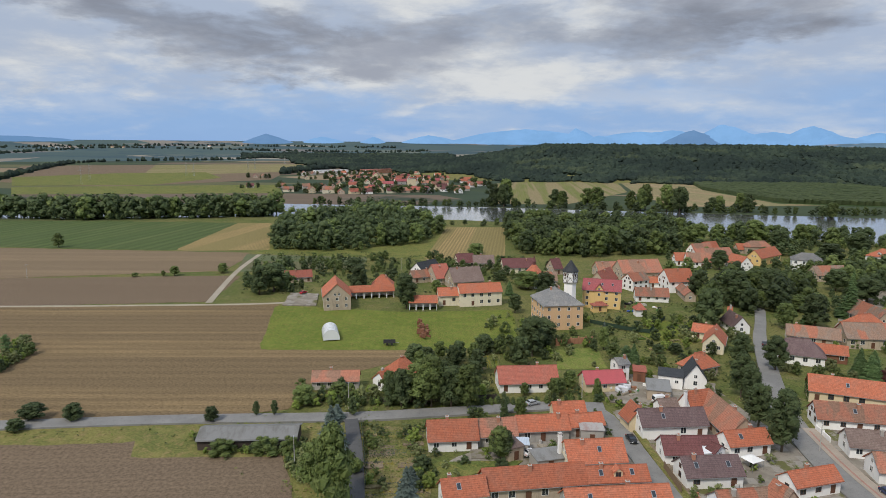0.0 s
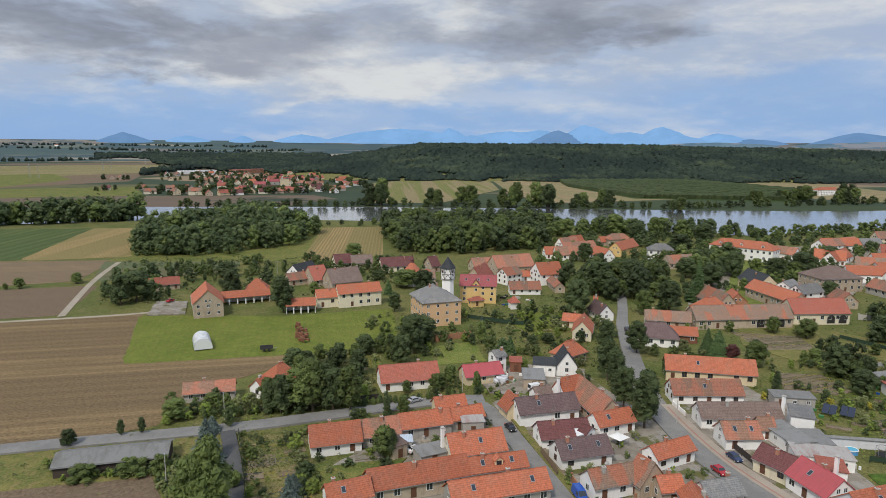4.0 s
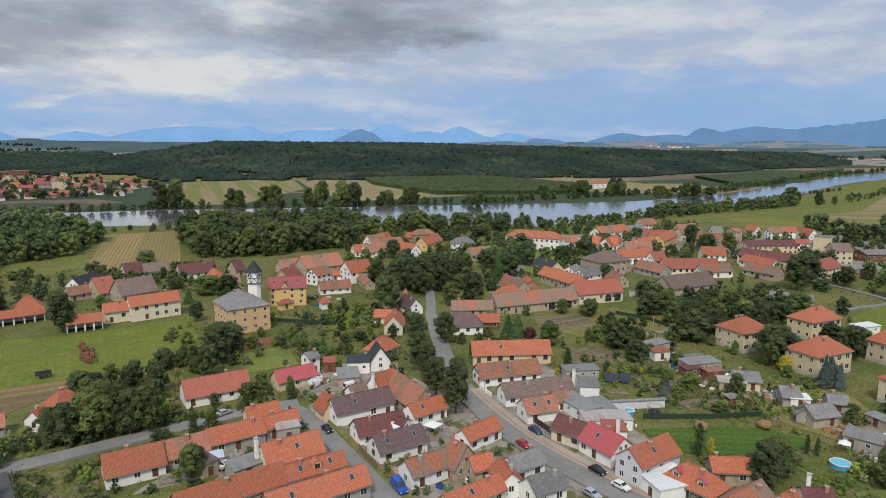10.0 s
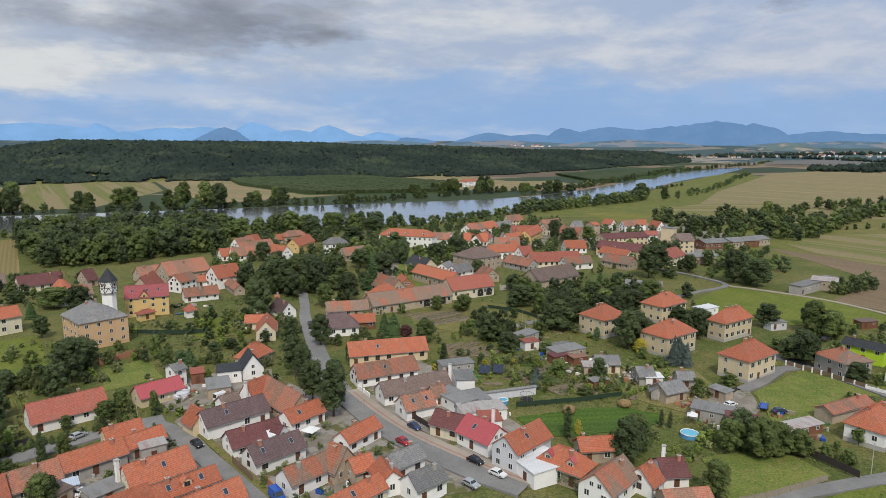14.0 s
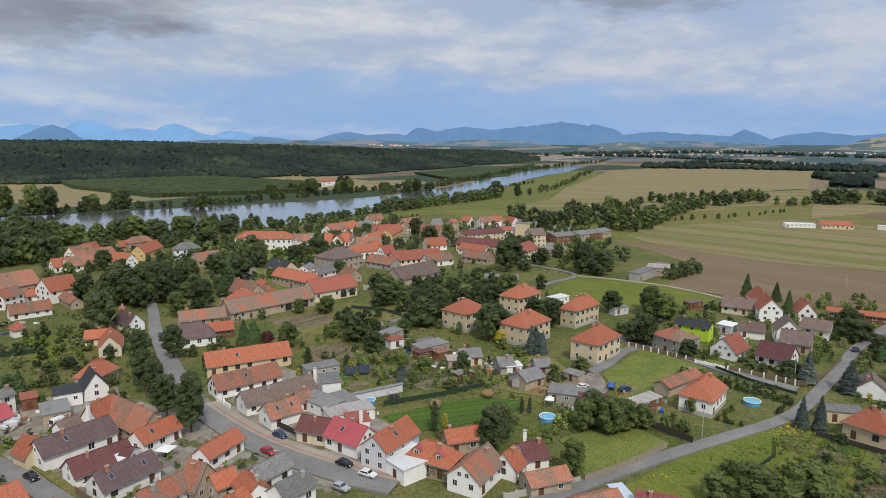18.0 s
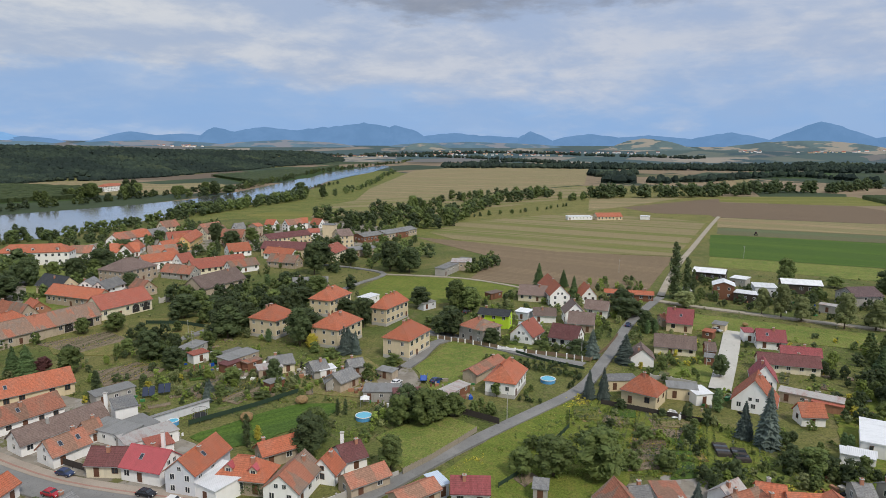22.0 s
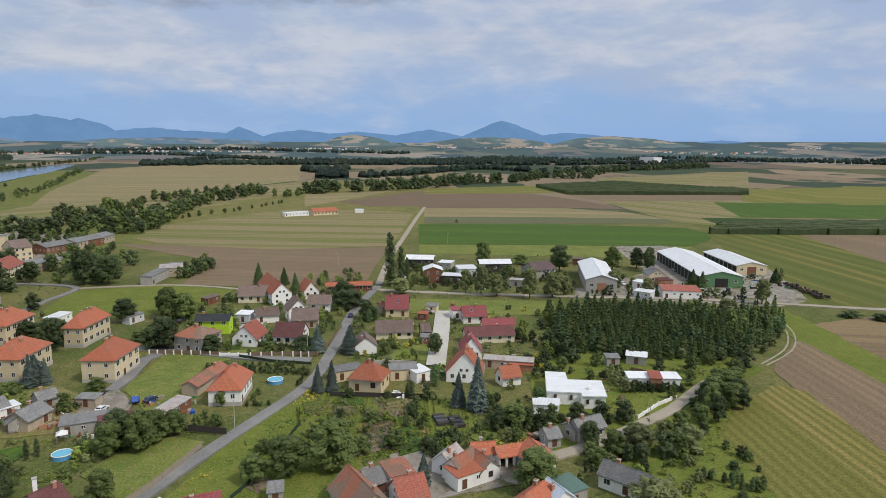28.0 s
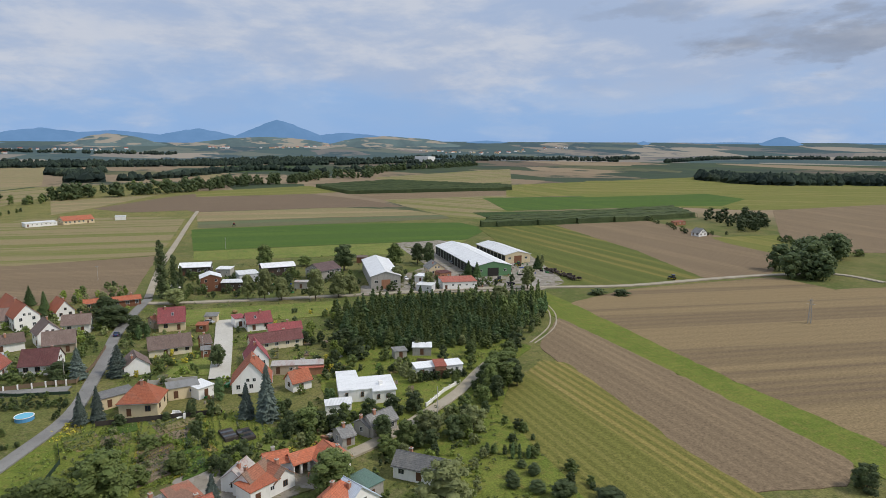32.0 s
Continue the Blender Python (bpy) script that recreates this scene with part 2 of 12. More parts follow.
ROOF = {
    "orange": tile_roof("roof_orange", (0.455, 0.141, 0.074), (0.36, 0.175, 0.12)),
    "red": tile_roof("roof_red", (0.385, 0.118, 0.08), (0.33, 0.15, 0.115)),
    "salmon": tile_roof("roof_salmon", (0.41, 0.165, 0.105), (0.32, 0.19, 0.135), 0.3, mend=(0.27, 0.165, 0.115)),
    "old": tile_roof("roof_old", (0.27, 0.17, 0.12), (0.23, 0.185, 0.15), 0.25, mend=(0.4, 0.145, 0.085)),
    "brown": tile_roof("roof_brown", (0.19, 0.135, 0.115), (0.25, 0.19, 0.165), 0.35),
    "maroon": tile_roof("roof_maroon", (0.15, 0.058, 0.056), (0.2, 0.095, 0.09)),
    "crimson": tile_roof("roof_crimson", (0.33, 0.085, 0.09), (0.3, 0.115, 0.115)),
    "purple": tile_roof("roof_purple", (0.14, 0.092, 0.092), (0.2, 0.145, 0.14)),
    "slate": tile_roof("roof_slate", (0.2, 0.2, 0.2), (0.3, 0.285, 0.26), 0.3, 3.0),
    "grey": sheet_roof("roof_grey", (0.24, 0.24, 0.235), (0.14, 0.135, 0.12), 0.0, 0.8),
    "dark": tile_roof("roof_dark", (0.045, 0.05, 0.055), (0.07, 0.07, 0.075), 0.4),
    "pink": sheet_roof("roof_pink", (0.45, 0.095, 0.105), (0.36, 0.085, 0.09)),
    "rust": sheet_roof("roof_rust", (0.42, 0.40, 0.38), (0.3, 0.13, 0.1), 0.0, 0.7),
    "white": sheet_roof("roof_white", (0.78, 0.79, 0.8), (0.6, 0.61, 0.61), 0.0, 0.5, 0.8),
    "blue": sheet_roof("roof_blue", (0.55, 0.64, 0.74), (0.42, 0.5, 0.58), 0.0, 0.45, 0.8),
    "green": sheet_roof("roof_green", (0.12, 0.2, 0.16), (0.1, 0.13, 0.11)),
}


def plaster(name, c, dirt=0.5, rough=0.9):
    m = Nodes(name, rough)
    col = m.mix(m.ramp(m.noise(0.25, 6, 0.7), [(0.5, (0, 0, 0)), (0.8, (dirt, dirt, dirt))]), c, shade(c, 0.6))
    drip = m.noise(1.1, 6, 0.7, m.coord(scale=(1, 1, 0.25)))
    col = m.mix(m.ramp(drip, [(0.52, (0, 0, 0)), (0.72, (dirt * 0.8, dirt * 0.8, dirt * 0.8))]), col, shade(c, 0.55))
    col = m.mix(0.2, col, m.noise(6, 5, 0.7), "OVERLAY")
    m.bump(m.noise(30, 3), 0.15, 0.02)
    return m.done(m.vary(col, 0.07))


WALL = {
    "white": plaster("plaster_white", (0.87, 0.86, 0.84), 0.3),
    "cream": plaster("plaster_cream", (0.74, 0.67, 0.51)),
    "yellow": plaster("plaster_yellow", (0.72, 0.51, 0.22), 0.25),
    "sand": plaster("plaster_sand", (0.66, 0.55, 0.37), 0.35),
    "peach": plaster("plaster_peach", (0.64, 0.42, 0.24), 0.4),
    "grey": plaster("plaster_grey", (0.40, 0.38, 0.35), 0.7),
    "tan": plaster("plaster_tan", (0.45, 0.37, 0.28), 0.9),
    "brick": plaster("brickwork", (0.40, 0.2, 0.12), 0.7),
    "lime": plaster("plaster_lime", (0.50, 0.72, 0.05), 0.1),
    "mint": plaster("plaster_mint", (0.62, 0.72, 0.55), 0.2),
    "green": plaster("sheet_green", (0.12, 0.24, 0.12), 0.3, 0.5),
    "dark": plaster("boards_dark", (0.07, 0.055, 0.045), 0.4),
    "wood": plaster("boards_brown", (0.22, 0.10, 0.06), 0.5),
    "palegrey": plaster("plaster_pale_grey", (0.62, 0.63, 0.66), 0.3),
}


def plain(name, c, rough=0.6, metal=0.0, spec=0.4, grain=0.15):
    m = Nodes(name, rough, metal, spec)
    return m.done(m.mix(grain, c, m.noise(3, 4), "OVERLAY"))


GLASS = Nodes("window_glass", 0.08, 0.0, 0.6).done((0.035, 0.042, 0.05))
FRAME_W = plain("frame_white", (0.72, 0.72, 0.7))
FRAME_B = plain("frame_brown", (0.14, 0.07, 0.04))
DOOR = plain("door_brown", (0.13, 0.06, 0.035))
# near-black for solid panels that stand in for shade inside openings
OPENING_SHADE = plain("opening_shade", (0.03, 0.028, 0.026), 0.9)
BRICKCH = plain("chimney_brick", (0.42, 0.2, 0.13), 0.9)
METAL = plain("zinc", (0.4, 0.41, 0.42), 0.4, 0.6)
CONCRETE = plain("concrete", (0.45, 0.43, 0.4), 0.9)
WHITE = plain("white_paint", (0.78, 0.78, 0.76), 0.5)
TYRE = plain("rubber", (0.02, 0.02, 0.02), 0.85)
RIM = plain("alloy", (0.5, 0.5, 0.52), 0.3, 0.8)
HEADL = plain("lamp_glass", (0.8, 0.8, 0.78), 0.15)
TAILL = plain("tail_lamp", (0.5, 0.02, 0.02), 0.3)
BARKM = plain("bark", (0.11, 0.085, 0.06), 0.95, grain=0.4)
WOODF = plain("fence_wood", (0.2, 0.14, 0.09), 0.9, grain=0.4)
WOODD = plain("fence_wood_dark", (0.055, 0.045, 0.04), 0.9, grain=0.4)
PICKET = plain("fence_wood_grey", (0.3, 0.26, 0.2), 0.9, grain=0.4)
CAR = {k: plain("car_paint_" + k, c, 0.22, 0.1, 0.6, 0.03) for k, c in
       {"white": (0.8, 0.8, 0.8), "black": (0.012, 0.013, 0.015), "blue": (0.02, 0.09, 0.42), "red": (0.4, 0.02, 0.03), "silver": (0.4, 0.42, 0.44), "green": (0.06, 0.22, 0.08), "yellow": (0.75, 0.6, 0.05), "navy": (0.03, 0.05, 0.12), "dark": (0.05, 0.05, 0.06)}.items()}


def leaf(name, a, b, dark):
    m = Nodes(name, 0.65, 0, 0.25)
    isl = m.n.new("ShaderNodeNewGeometry").outputs["Random Per Island"]
    col = m.mix(m.math("ADD", m.math("MULTIPLY", isl, 0.55), 0.15), a, b)
    col = m.mix(m.ramp(m.noise(0.11, 3), [(0.4, (0, 0, 0)), (0.62, (0.55, 0.55, 0.55))]), col, shade(a, 0.75))
    col = m.mix(m.ramp(m.noise(0.8, 3), [(0.4, (0, 0, 0)), (0.7, (0.7, 0.7, 0.7))]), col, shade(dark, 0.78))
    col = m.vary(col, 0.32)
    thin = m.n.new("ShaderNodeBsdfTranslucent")
    m.l.new(col, thin.inputs["Color"])
    both = m.n.new("ShaderNodeMixShader")
    both.inputs[0].default_value = 0.25
    m.l.new(m.b.outputs[0], both.inputs[1])
    m.l.new(thin.outputs[0], both.inputs[2])
    m.l.new(both.outputs[0], m.n["Material Output"].inputs["Surface"])
    return m.done(col)


LEAF = {
    "green": leaf("leaves_green", (0.107, 0.155, 0.046), (0.235, 0.275, 0.084), (0.055, 0.084, 0.031)),
    "deep": leaf("leaves_deep_green", (0.065, 0.097, 0.039), (0.142, 0.174, 0.068), (0.034, 0.055, 0.027)),
    "light": leaf("leaves_light_green", (0.209, 0.293, 0.057), (0.378, 0.435, 0.104), (0.132, 0.189, 0.047)),
    "olive": leaf("leaves_olive", (0.219, 0.255, 0.104), (0.342, 0.359, 0.152), (0.132, 0.161, 0.071)),
    "gold": leaf("leaves_yellow", (0.486, 0.437, 0.065), (0.648, 0.535, 0.081), (0.292, 0.292, 0.049)),
    "red": leaf("leaves_copper", (0.097, 0.040, 0.040), (0.162, 0.065, 0.057), (0.049, 0.024, 0.024)),
    "spruce": leaf("needles_blue", (0.121, 0.162, 0.142), (0.211, 0.259, 0.227), (0.065, 0.089, 0.074)),
    "fir": leaf("needles_green", (0.100, 0.171, 0.065), (0.191, 0.262, 0.102), (0.062, 0.107, 0.048)),
    "ivy": leaf("ivy", (0.065, 0.121, 0.032), (0.113, 0.178, 0.049), (0.032, 0.065, 0.019)),
}


def grass_mat(name, a, b, c, mow=0.0, rot=0.0):
    m = Nodes(name, 0.95, 0, 0.1)
    col = m.mix(m.ramp(m.noise(0.045, 6, 0.6), [(0.38, (0, 0, 0)), (0.64, (1, 1, 1))]), a, b)
    col = m.mix(m.ramp(m.noise(0.4, 5, 0.7), [(0.48, (0, 0, 0)), (0.68, (0.85, 0.85, 0.85))]), col, c)
    col = m.mix(m.ramp(m.noise(0.7, 6, 0.75), [(0.56, (0, 0, 0)), (0.68, (0.5, 0.5, 0.5))]), col, shade(a, 0.6))
    col = m.mix(0.62, col, m.ramp(m.noise(1.7, 6, 0.8), [(0.34, (0.1, 0.1, 0.1)), (0.66, (0.9, 0.9, 0.9))]), "OVERLAY")
    col = m.mix(m.ramp(m.noise(0.16, 4, 0.6, m.coord(loc=(31, 5, 0))), [(0.5, (0, 0, 0)), (0.66, (0.5, 0.5, 0.5))]), col, shade(b, 1.25))
    if mow:
        col = m.mix(mow, col, m.wave(0.12, m.coord(rot=rot), 0.8, 0.5), "OVERLAY")
    m.bump(m.noise(3.0, 5, 0.7), 0.5, 0.15)
    return m.done(col)


def crop_mat(name, a, b, gap, rot_scale=0.5, dist=1.0, patch=0.6, rowmix=0.5, wander=0.0):
    """Field rows along local x, with patchy growth."""
    m = Nodes(name, 0.95, 0, 0.1)
    rows = m.wave(rot_scale, m.coord(scale=(wander, 1, 0)), dist, 0.3, axis="Y")
    soft = m.noise(0.03, 6, 0.6, m.coord(scale=(0.25, 1, 1)))
    col = m.mix(m.ramp(soft, [(0.35, (0, 0, 0)), (0.65, (1, 1, 1))]), a, b)
    strip = m.noise(0.14, 5, 0.65, m.coord(scale=(0.06, 1, 1)))
    col = m.mix(m.ramp(strip, [(0.45, (0, 0, 0)), (0.62, (patch, patch, patch))]), col, gap)
    wide = m.noise(0.035, 3, 0.5, m.coord(scale=(0.02, 1, 1)))
    col = m.mix(m.ramp(wide, [(0.47, (0, 0, 0)), (0.5, (0.75, 0.75, 0.75))]), col, shade(gap, 1.2))
    col = m.mix(m.math("MULTIPLY", m.ramp(rows, [(0.25, (0, 0, 0)), (0.75, (1, 1, 1))]), rowmix), col, gap)
    col = m.mix(0.5, col, m.ramp(m.noise(1.2, 6, 0.8), [(0.34, (0.1, 0.1, 0.1)), (0.66, (0.9, 0.9, 0.9))]), "OVERLAY")
    m.bump(m.noise(2.5, 5, 0.7), 0.5, 0.15)
    return m.done(col)


LAND = {
    "lawn": grass_mat("lawn", (0.120, 0.166, 0.038), (0.180, 0.205, 0.052), (0.240, 0.197, 0.081)),
    "lush": grass_mat("lush_grass", (0.113, 0.153, 0.028), (0.154, 0.180, 0.038), (0.193, 0.171, 0.052), 0.03),
    "rough": grass_mat("rough_grass", (0.120, 0.138, 0.042), (0.193, 0.178, 0.060), (0.257, 0.186, 0.090)),
    "weeds": grass_mat("weeds", (0.097, 0.129, 0.034), (0.161, 0.165, 0.050), (0.226, 0.186, 0.060)),
    "dirt": grass_mat("bare_earth", (0.2, 0.155, 0.11), (0.24, 0.19, 0.135), (0.15, 0.12, 0.08)),
    "stubble": crop_mat("stubble", (0.268, 0.189, 0.099), (0.209, 0.149, 0.081), (0.145, 0.105, 0.06), 0.055, 4.0, 0.8, 0.5, 0.05),
    "straw": crop_mat("straw_rows", (0.36, 0.255, 0.12), (0.3, 0.215, 0.10), (0.185, 0.155, 0.065), 0.13, 1.0, 0.4, 0.7),
    "soil": crop_mat("bare_soil", (0.175, 0.128, 0.086), (0.2, 0.148, 0.1), (0.145, 0.107, 0.073), 0.14, 2.0, 0.5, 0.4),
    "soil2": crop_mat("dry_soil", (0.225, 0.166, 0.104), (0.255, 0.19, 0.118), (0.165, 0.122, 0.078), 0.08, 2.0, 0.5, 0.5),
    "crop": crop_mat("green_crop", (0.078, 0.138, 0.023), (0.103, 0.155, 0.032), (0.057, 0.098, 0.023), 0.11, 1.0, 0.5, 0.5),
    "cabbage": crop_mat("cabbage_rows", (0.115, 0.15, 0.075), (0.135, 0.165, 0.085), (0.12, 0.112, 0.062), 0.2, 1.0, 0.5, 0.5),
    "mixed": crop_mat("sparse_crop", (0.125, 0.165, 0.035), (0.17, 0.18, 0.05), (0.23, 0.18, 0.105), 0.09, 3.0, 0.6, 0.35),
    "hay": crop_mat("cut_meadow", (0.215, 0.195, 0.055), (0.27, 0.222, 0.085), (0.125, 0.138, 0.034), 0.12, 5.0, 0.55, 0.5, 0.12),
    "swathe": crop_mat("mown_meadow", (0.245, 0.205, 0.062), (0.265, 0.21, 0.085), (0.128, 0.13, 0.033), 0.1, 5.0, 0.6, 0.8, 0.03),
    "strawlines": crop_mat("stubble_with_straw_lines", (0.165, 0.121, 0.077), (0.185, 0.136, 0.084), (0.222, 0.165, 0.09), 0.06, 5.0, 0.4, 0.55, 0.03),
    "rowcrop": crop_mat("vegetable_rows_field", (0.09, 0.128, 0.042), (0.128, 0.145, 0.06), (0.065, 0.092, 0.034), 0.03, 2.0, 0.7, 0.6, 0.03),
    "rows": crop_mat("green_yellow_rows", (0.215, 0.182, 0.058), (0.155, 0.152, 0.042), (0.095, 0.112, 0.03), 0.022, 3.0, 0.8, 0.7, 0.03),
    "pale": crop_mat("pale_stubble", (0.33, 0.25, 0.145), (0.28, 0.205, 0.12), (0.18, 0.165, 0.08), 0.05, 4.0, 0.5, 0.2),
    "hops": crop_mat("hop_rows", (0.05, 0.085, 0.025), (0.07, 0.10, 0.03), (0.035, 0.06, 0.02), 0.12, 0.6, 0.4, 0.6),
    "garden": grass_mat("garden_ground", (0.133, 0.151, 0.046), (0.218, 0.188, 0.072), (0.296, 0.205, 0.140)),
}


def road_mat(name, a, b, crack=0.5):
    m = Nodes(name, 0.9, 0, 0.2)
    col = m.mix(m.ramp(m.noise(0.12, 6, 0.65), [(0.4, (0, 0, 0)), (0.65, (1, 1, 1))]), a, b)
    col = m.mix(m.ramp(m.noise(0.9, 6, 0.8), [(0.56, (0, 0, 0)), (0.62, (crack, crack, crack))]), col, shade(a, 0.6))
    col = m.mix(0.3, col, m.noise(25, 3), "OVERLAY")
    return m.done(col)


ym = Nodes("yard_ground", 0.95, 0, 0.15)
ycol = ym.mix(ym.ramp(ym.noise(0.15, 6, 0.65), [(0.4, (0, 0, 0)), (0.62, (1, 1, 1))]), (0.21, 0.185, 0.15), (0.3, 0.27, 0.225))
ycol = ym.mix(ym.ramp(ym.cells(2.1, 2.6), [(0.66, (0, 0, 0)), (0.7, (0.6, 0.6, 0.6))]), ycol, (0.34, 0.32, 0.29))
ycol = ym.mix(ym.ramp(ym.noise(0.11, 5, 0.6, ym.coord(loc=(40, 11, 0))), [(0.56, (0, 0, 0)), (0.6, (0.95, 0.95, 0.95))]), ycol, ym.mix(ym.noise(0.9, 5, 0.7), (0.08, 0.098, 0.03), (0.17, 0.155, 0.06)))
ycol = ym.mix(ym.ramp(ym.noise(0.8, 6, 0.75), [(0.55, (0, 0, 0)), (0.66, (0.6, 0.6, 0.6))]), ycol, (0.13, 0.112, 0.09))
ym.bump(ym.noise(4.0, 5, 0.7), 0.4, 0.08)
LAND["yard"] = ym.done(ycol)
ASPHALT = road_mat("asphalt", (0.2, 0.196, 0.188), (0.255, 0.249, 0.237))
ASPHALT_D = road_mat("asphalt_dark", (0.09, 0.09, 0.093), (0.12, 0.12, 0.12))
PAVING = road_mat("paving_blocks", (0.33, 0.28, 0.23), (0.4, 0.34, 0.28), 0.3)
PINKPAVE = road_mat("red_paving", (0.34, 0.19, 0.15), (0.38, 0.23, 0.18), 0.3)
SLAB = road_mat("concrete_road", (0.48, 0.46, 0.41), (0.55, 0.53, 0.48), 0.25)
TRACK = road_mat("dirt_track", (0.33, 0.29, 0.22), (0.4, 0.35, 0.28), 0.4)

wm = Nodes("river_water", 0.22, 0.0, 0.9)
calm = wm.ramp(wm.noise(0.012, 4, 0.6, wm.coord(scale=(0.5, 1, 1))), [(0.4, (0.25, 0.25, 0.25)), (0.62, (1, 1, 1))])
wm.bump(wm.math("MULTIPLY", wm.noise(0.5, 5, 0.65), calm), 0.75, 0.5)
wm.b.inputs["Coat Weight"].default_value, wm.b.inputs["Coat Roughness"].default_value = 1.0, 0.12
WATER = wm.done((0.115, 0.122, 0.118))

# the sheet that runs to the horizon: a patchwork of far fields
gm = Nodes("country", 0.95, 0, 0.1)
cell = gm.voronoi(0.0042, gm.coord(scale=(0.45, 1.0, 0.0), rot=28))
sepc = gm.n.new("ShaderNodeSeparateColor")
gm.l.new(cell, sepc.inputs[0])
patchwork = gm.ramp(sepc.outputs[0], [(0.0, (0.055, 0.075, 0.04)), (0.2, (0.23, 0.175, 0.115)), (0.36, (0.05, 0.072, 0.045)), (0.52, (0.115, 0.115, 0.06)), (0.62, (0.15, 0.115, 0.085)), (0.74, (0.06, 0.085, 0.045)), (0.86, (0.26, 0.2, 0.13))], True)
patchwork = gm.mix(gm.ramp(gm.noise(0.0035, 6, 0.7, gm.coord(scale=(0.6, 1.0, 0.0), rot=28)), [(0.535, (0, 0, 0)), (0.585, (1, 1, 1))]), patchwork, (0.045, 0.064, 0.045))
patchwork = gm.mix(0.3, patchwork, gm.noise(0.03, 5, 0.7, gm.coord(scale=(0.3, 1, 1), rot=28)), "OVERLAY")
near = gm.mix(gm.ramp(gm.noise(0.03, 6, 0.65), [(0.4, (0, 0, 0)), (0.6, (1, 1, 1))]), (0.099, 0.122, 0.035), (0.163, 0.155, 0.055))
near = gm.mix(gm.ramp(gm.noise(0.22, 6, 0.75), [(0.52, (0, 0, 0)), (0.68, (0.8, 0.8, 0.8))]), near, (0.19, 0.16, 0.085))
near = gm.mix(gm.ramp(gm.noise(0.5, 6, 0.75), [(0.54, (0, 0, 0)), (0.66, (0.7, 0.7, 0.7))]), near, (0.05, 0.075, 0.024))
near = gm.mix(0.6, near, gm.ramp(gm.noise(1.5, 6, 0.8), [(0.34, (0.1, 0.1, 0.1)), (0.66, (0.9, 0.9, 0.9))]), "OVERLAY")
vl = gm.n.new("ShaderNodeVectorMath")
vl.operation = "LENGTH"
gm.l.new(gm.tc.outputs["Object"], vl.inputs[0])
COUNTRY = gm.done(gm.mix(gm.ramp(gm.math("DIVIDE", vl.outputs["Value"], 5000.0), [(0.13, (0, 0, 0)), (0.16, (1, 1, 1))]), near, patchwork))
fp = Nodes("far_plain_haze_glow", 1.0, 0, 0.0)
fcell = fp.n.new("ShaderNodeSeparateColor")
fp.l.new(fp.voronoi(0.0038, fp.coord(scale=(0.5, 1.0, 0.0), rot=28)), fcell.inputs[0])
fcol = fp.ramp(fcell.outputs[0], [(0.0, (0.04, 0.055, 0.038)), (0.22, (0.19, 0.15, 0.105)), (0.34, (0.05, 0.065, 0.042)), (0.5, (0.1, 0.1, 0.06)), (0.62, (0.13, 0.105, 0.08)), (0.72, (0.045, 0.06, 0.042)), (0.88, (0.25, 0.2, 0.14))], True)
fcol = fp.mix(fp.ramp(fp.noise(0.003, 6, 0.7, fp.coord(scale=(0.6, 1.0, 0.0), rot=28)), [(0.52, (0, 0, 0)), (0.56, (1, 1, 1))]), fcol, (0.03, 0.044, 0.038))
# bluish emission paints the haze of distance over the far fields
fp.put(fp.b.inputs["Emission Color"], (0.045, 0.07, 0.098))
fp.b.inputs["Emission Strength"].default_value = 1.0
FARPLAIN_HAZE = fp.done(fcol)


def hills(name, c, haze_glow, a=0.5, crop=None):
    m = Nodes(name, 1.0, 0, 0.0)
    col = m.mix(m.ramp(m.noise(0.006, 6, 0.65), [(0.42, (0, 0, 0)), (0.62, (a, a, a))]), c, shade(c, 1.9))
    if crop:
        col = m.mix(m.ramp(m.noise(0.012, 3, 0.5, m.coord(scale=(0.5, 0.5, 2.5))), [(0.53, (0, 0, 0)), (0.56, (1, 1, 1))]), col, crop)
    # emission stands in for the blue haze between viewer and hill
    m.put(m.b.inputs["Emission Color"], haze_glow)
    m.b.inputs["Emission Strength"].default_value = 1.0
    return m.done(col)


# ground colour of each range, then the haze it is made to emit
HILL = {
    "far": hills("hills_haze_far", (0.05, 0.08, 0.12), (0.155, 0.315, 0.56)),
    "mid": hills("hills_haze_mid", (0.03, 0.04, 0.06), (0.105, 0.22, 0.40)),
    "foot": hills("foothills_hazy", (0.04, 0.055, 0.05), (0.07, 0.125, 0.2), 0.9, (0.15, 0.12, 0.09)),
    "near": hills("hills_wooded_haze", (0.045, 0.06, 0.05), (0.06, 0.09, 0.115), 0.9, (0.24, 0.19, 0.13)),
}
wd = Nodes("far_woods_haze_tint", 0.9, 0, 0.05)
# greens carry a blue tint that stands in for haze on distant trees
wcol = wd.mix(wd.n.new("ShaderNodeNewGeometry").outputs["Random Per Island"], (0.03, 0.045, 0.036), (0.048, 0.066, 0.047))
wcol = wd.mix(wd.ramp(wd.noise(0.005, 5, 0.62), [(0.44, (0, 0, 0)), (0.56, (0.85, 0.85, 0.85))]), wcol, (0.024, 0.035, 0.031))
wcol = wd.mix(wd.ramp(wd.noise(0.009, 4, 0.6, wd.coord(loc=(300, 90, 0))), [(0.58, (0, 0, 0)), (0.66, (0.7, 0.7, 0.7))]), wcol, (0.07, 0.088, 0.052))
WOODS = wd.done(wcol)

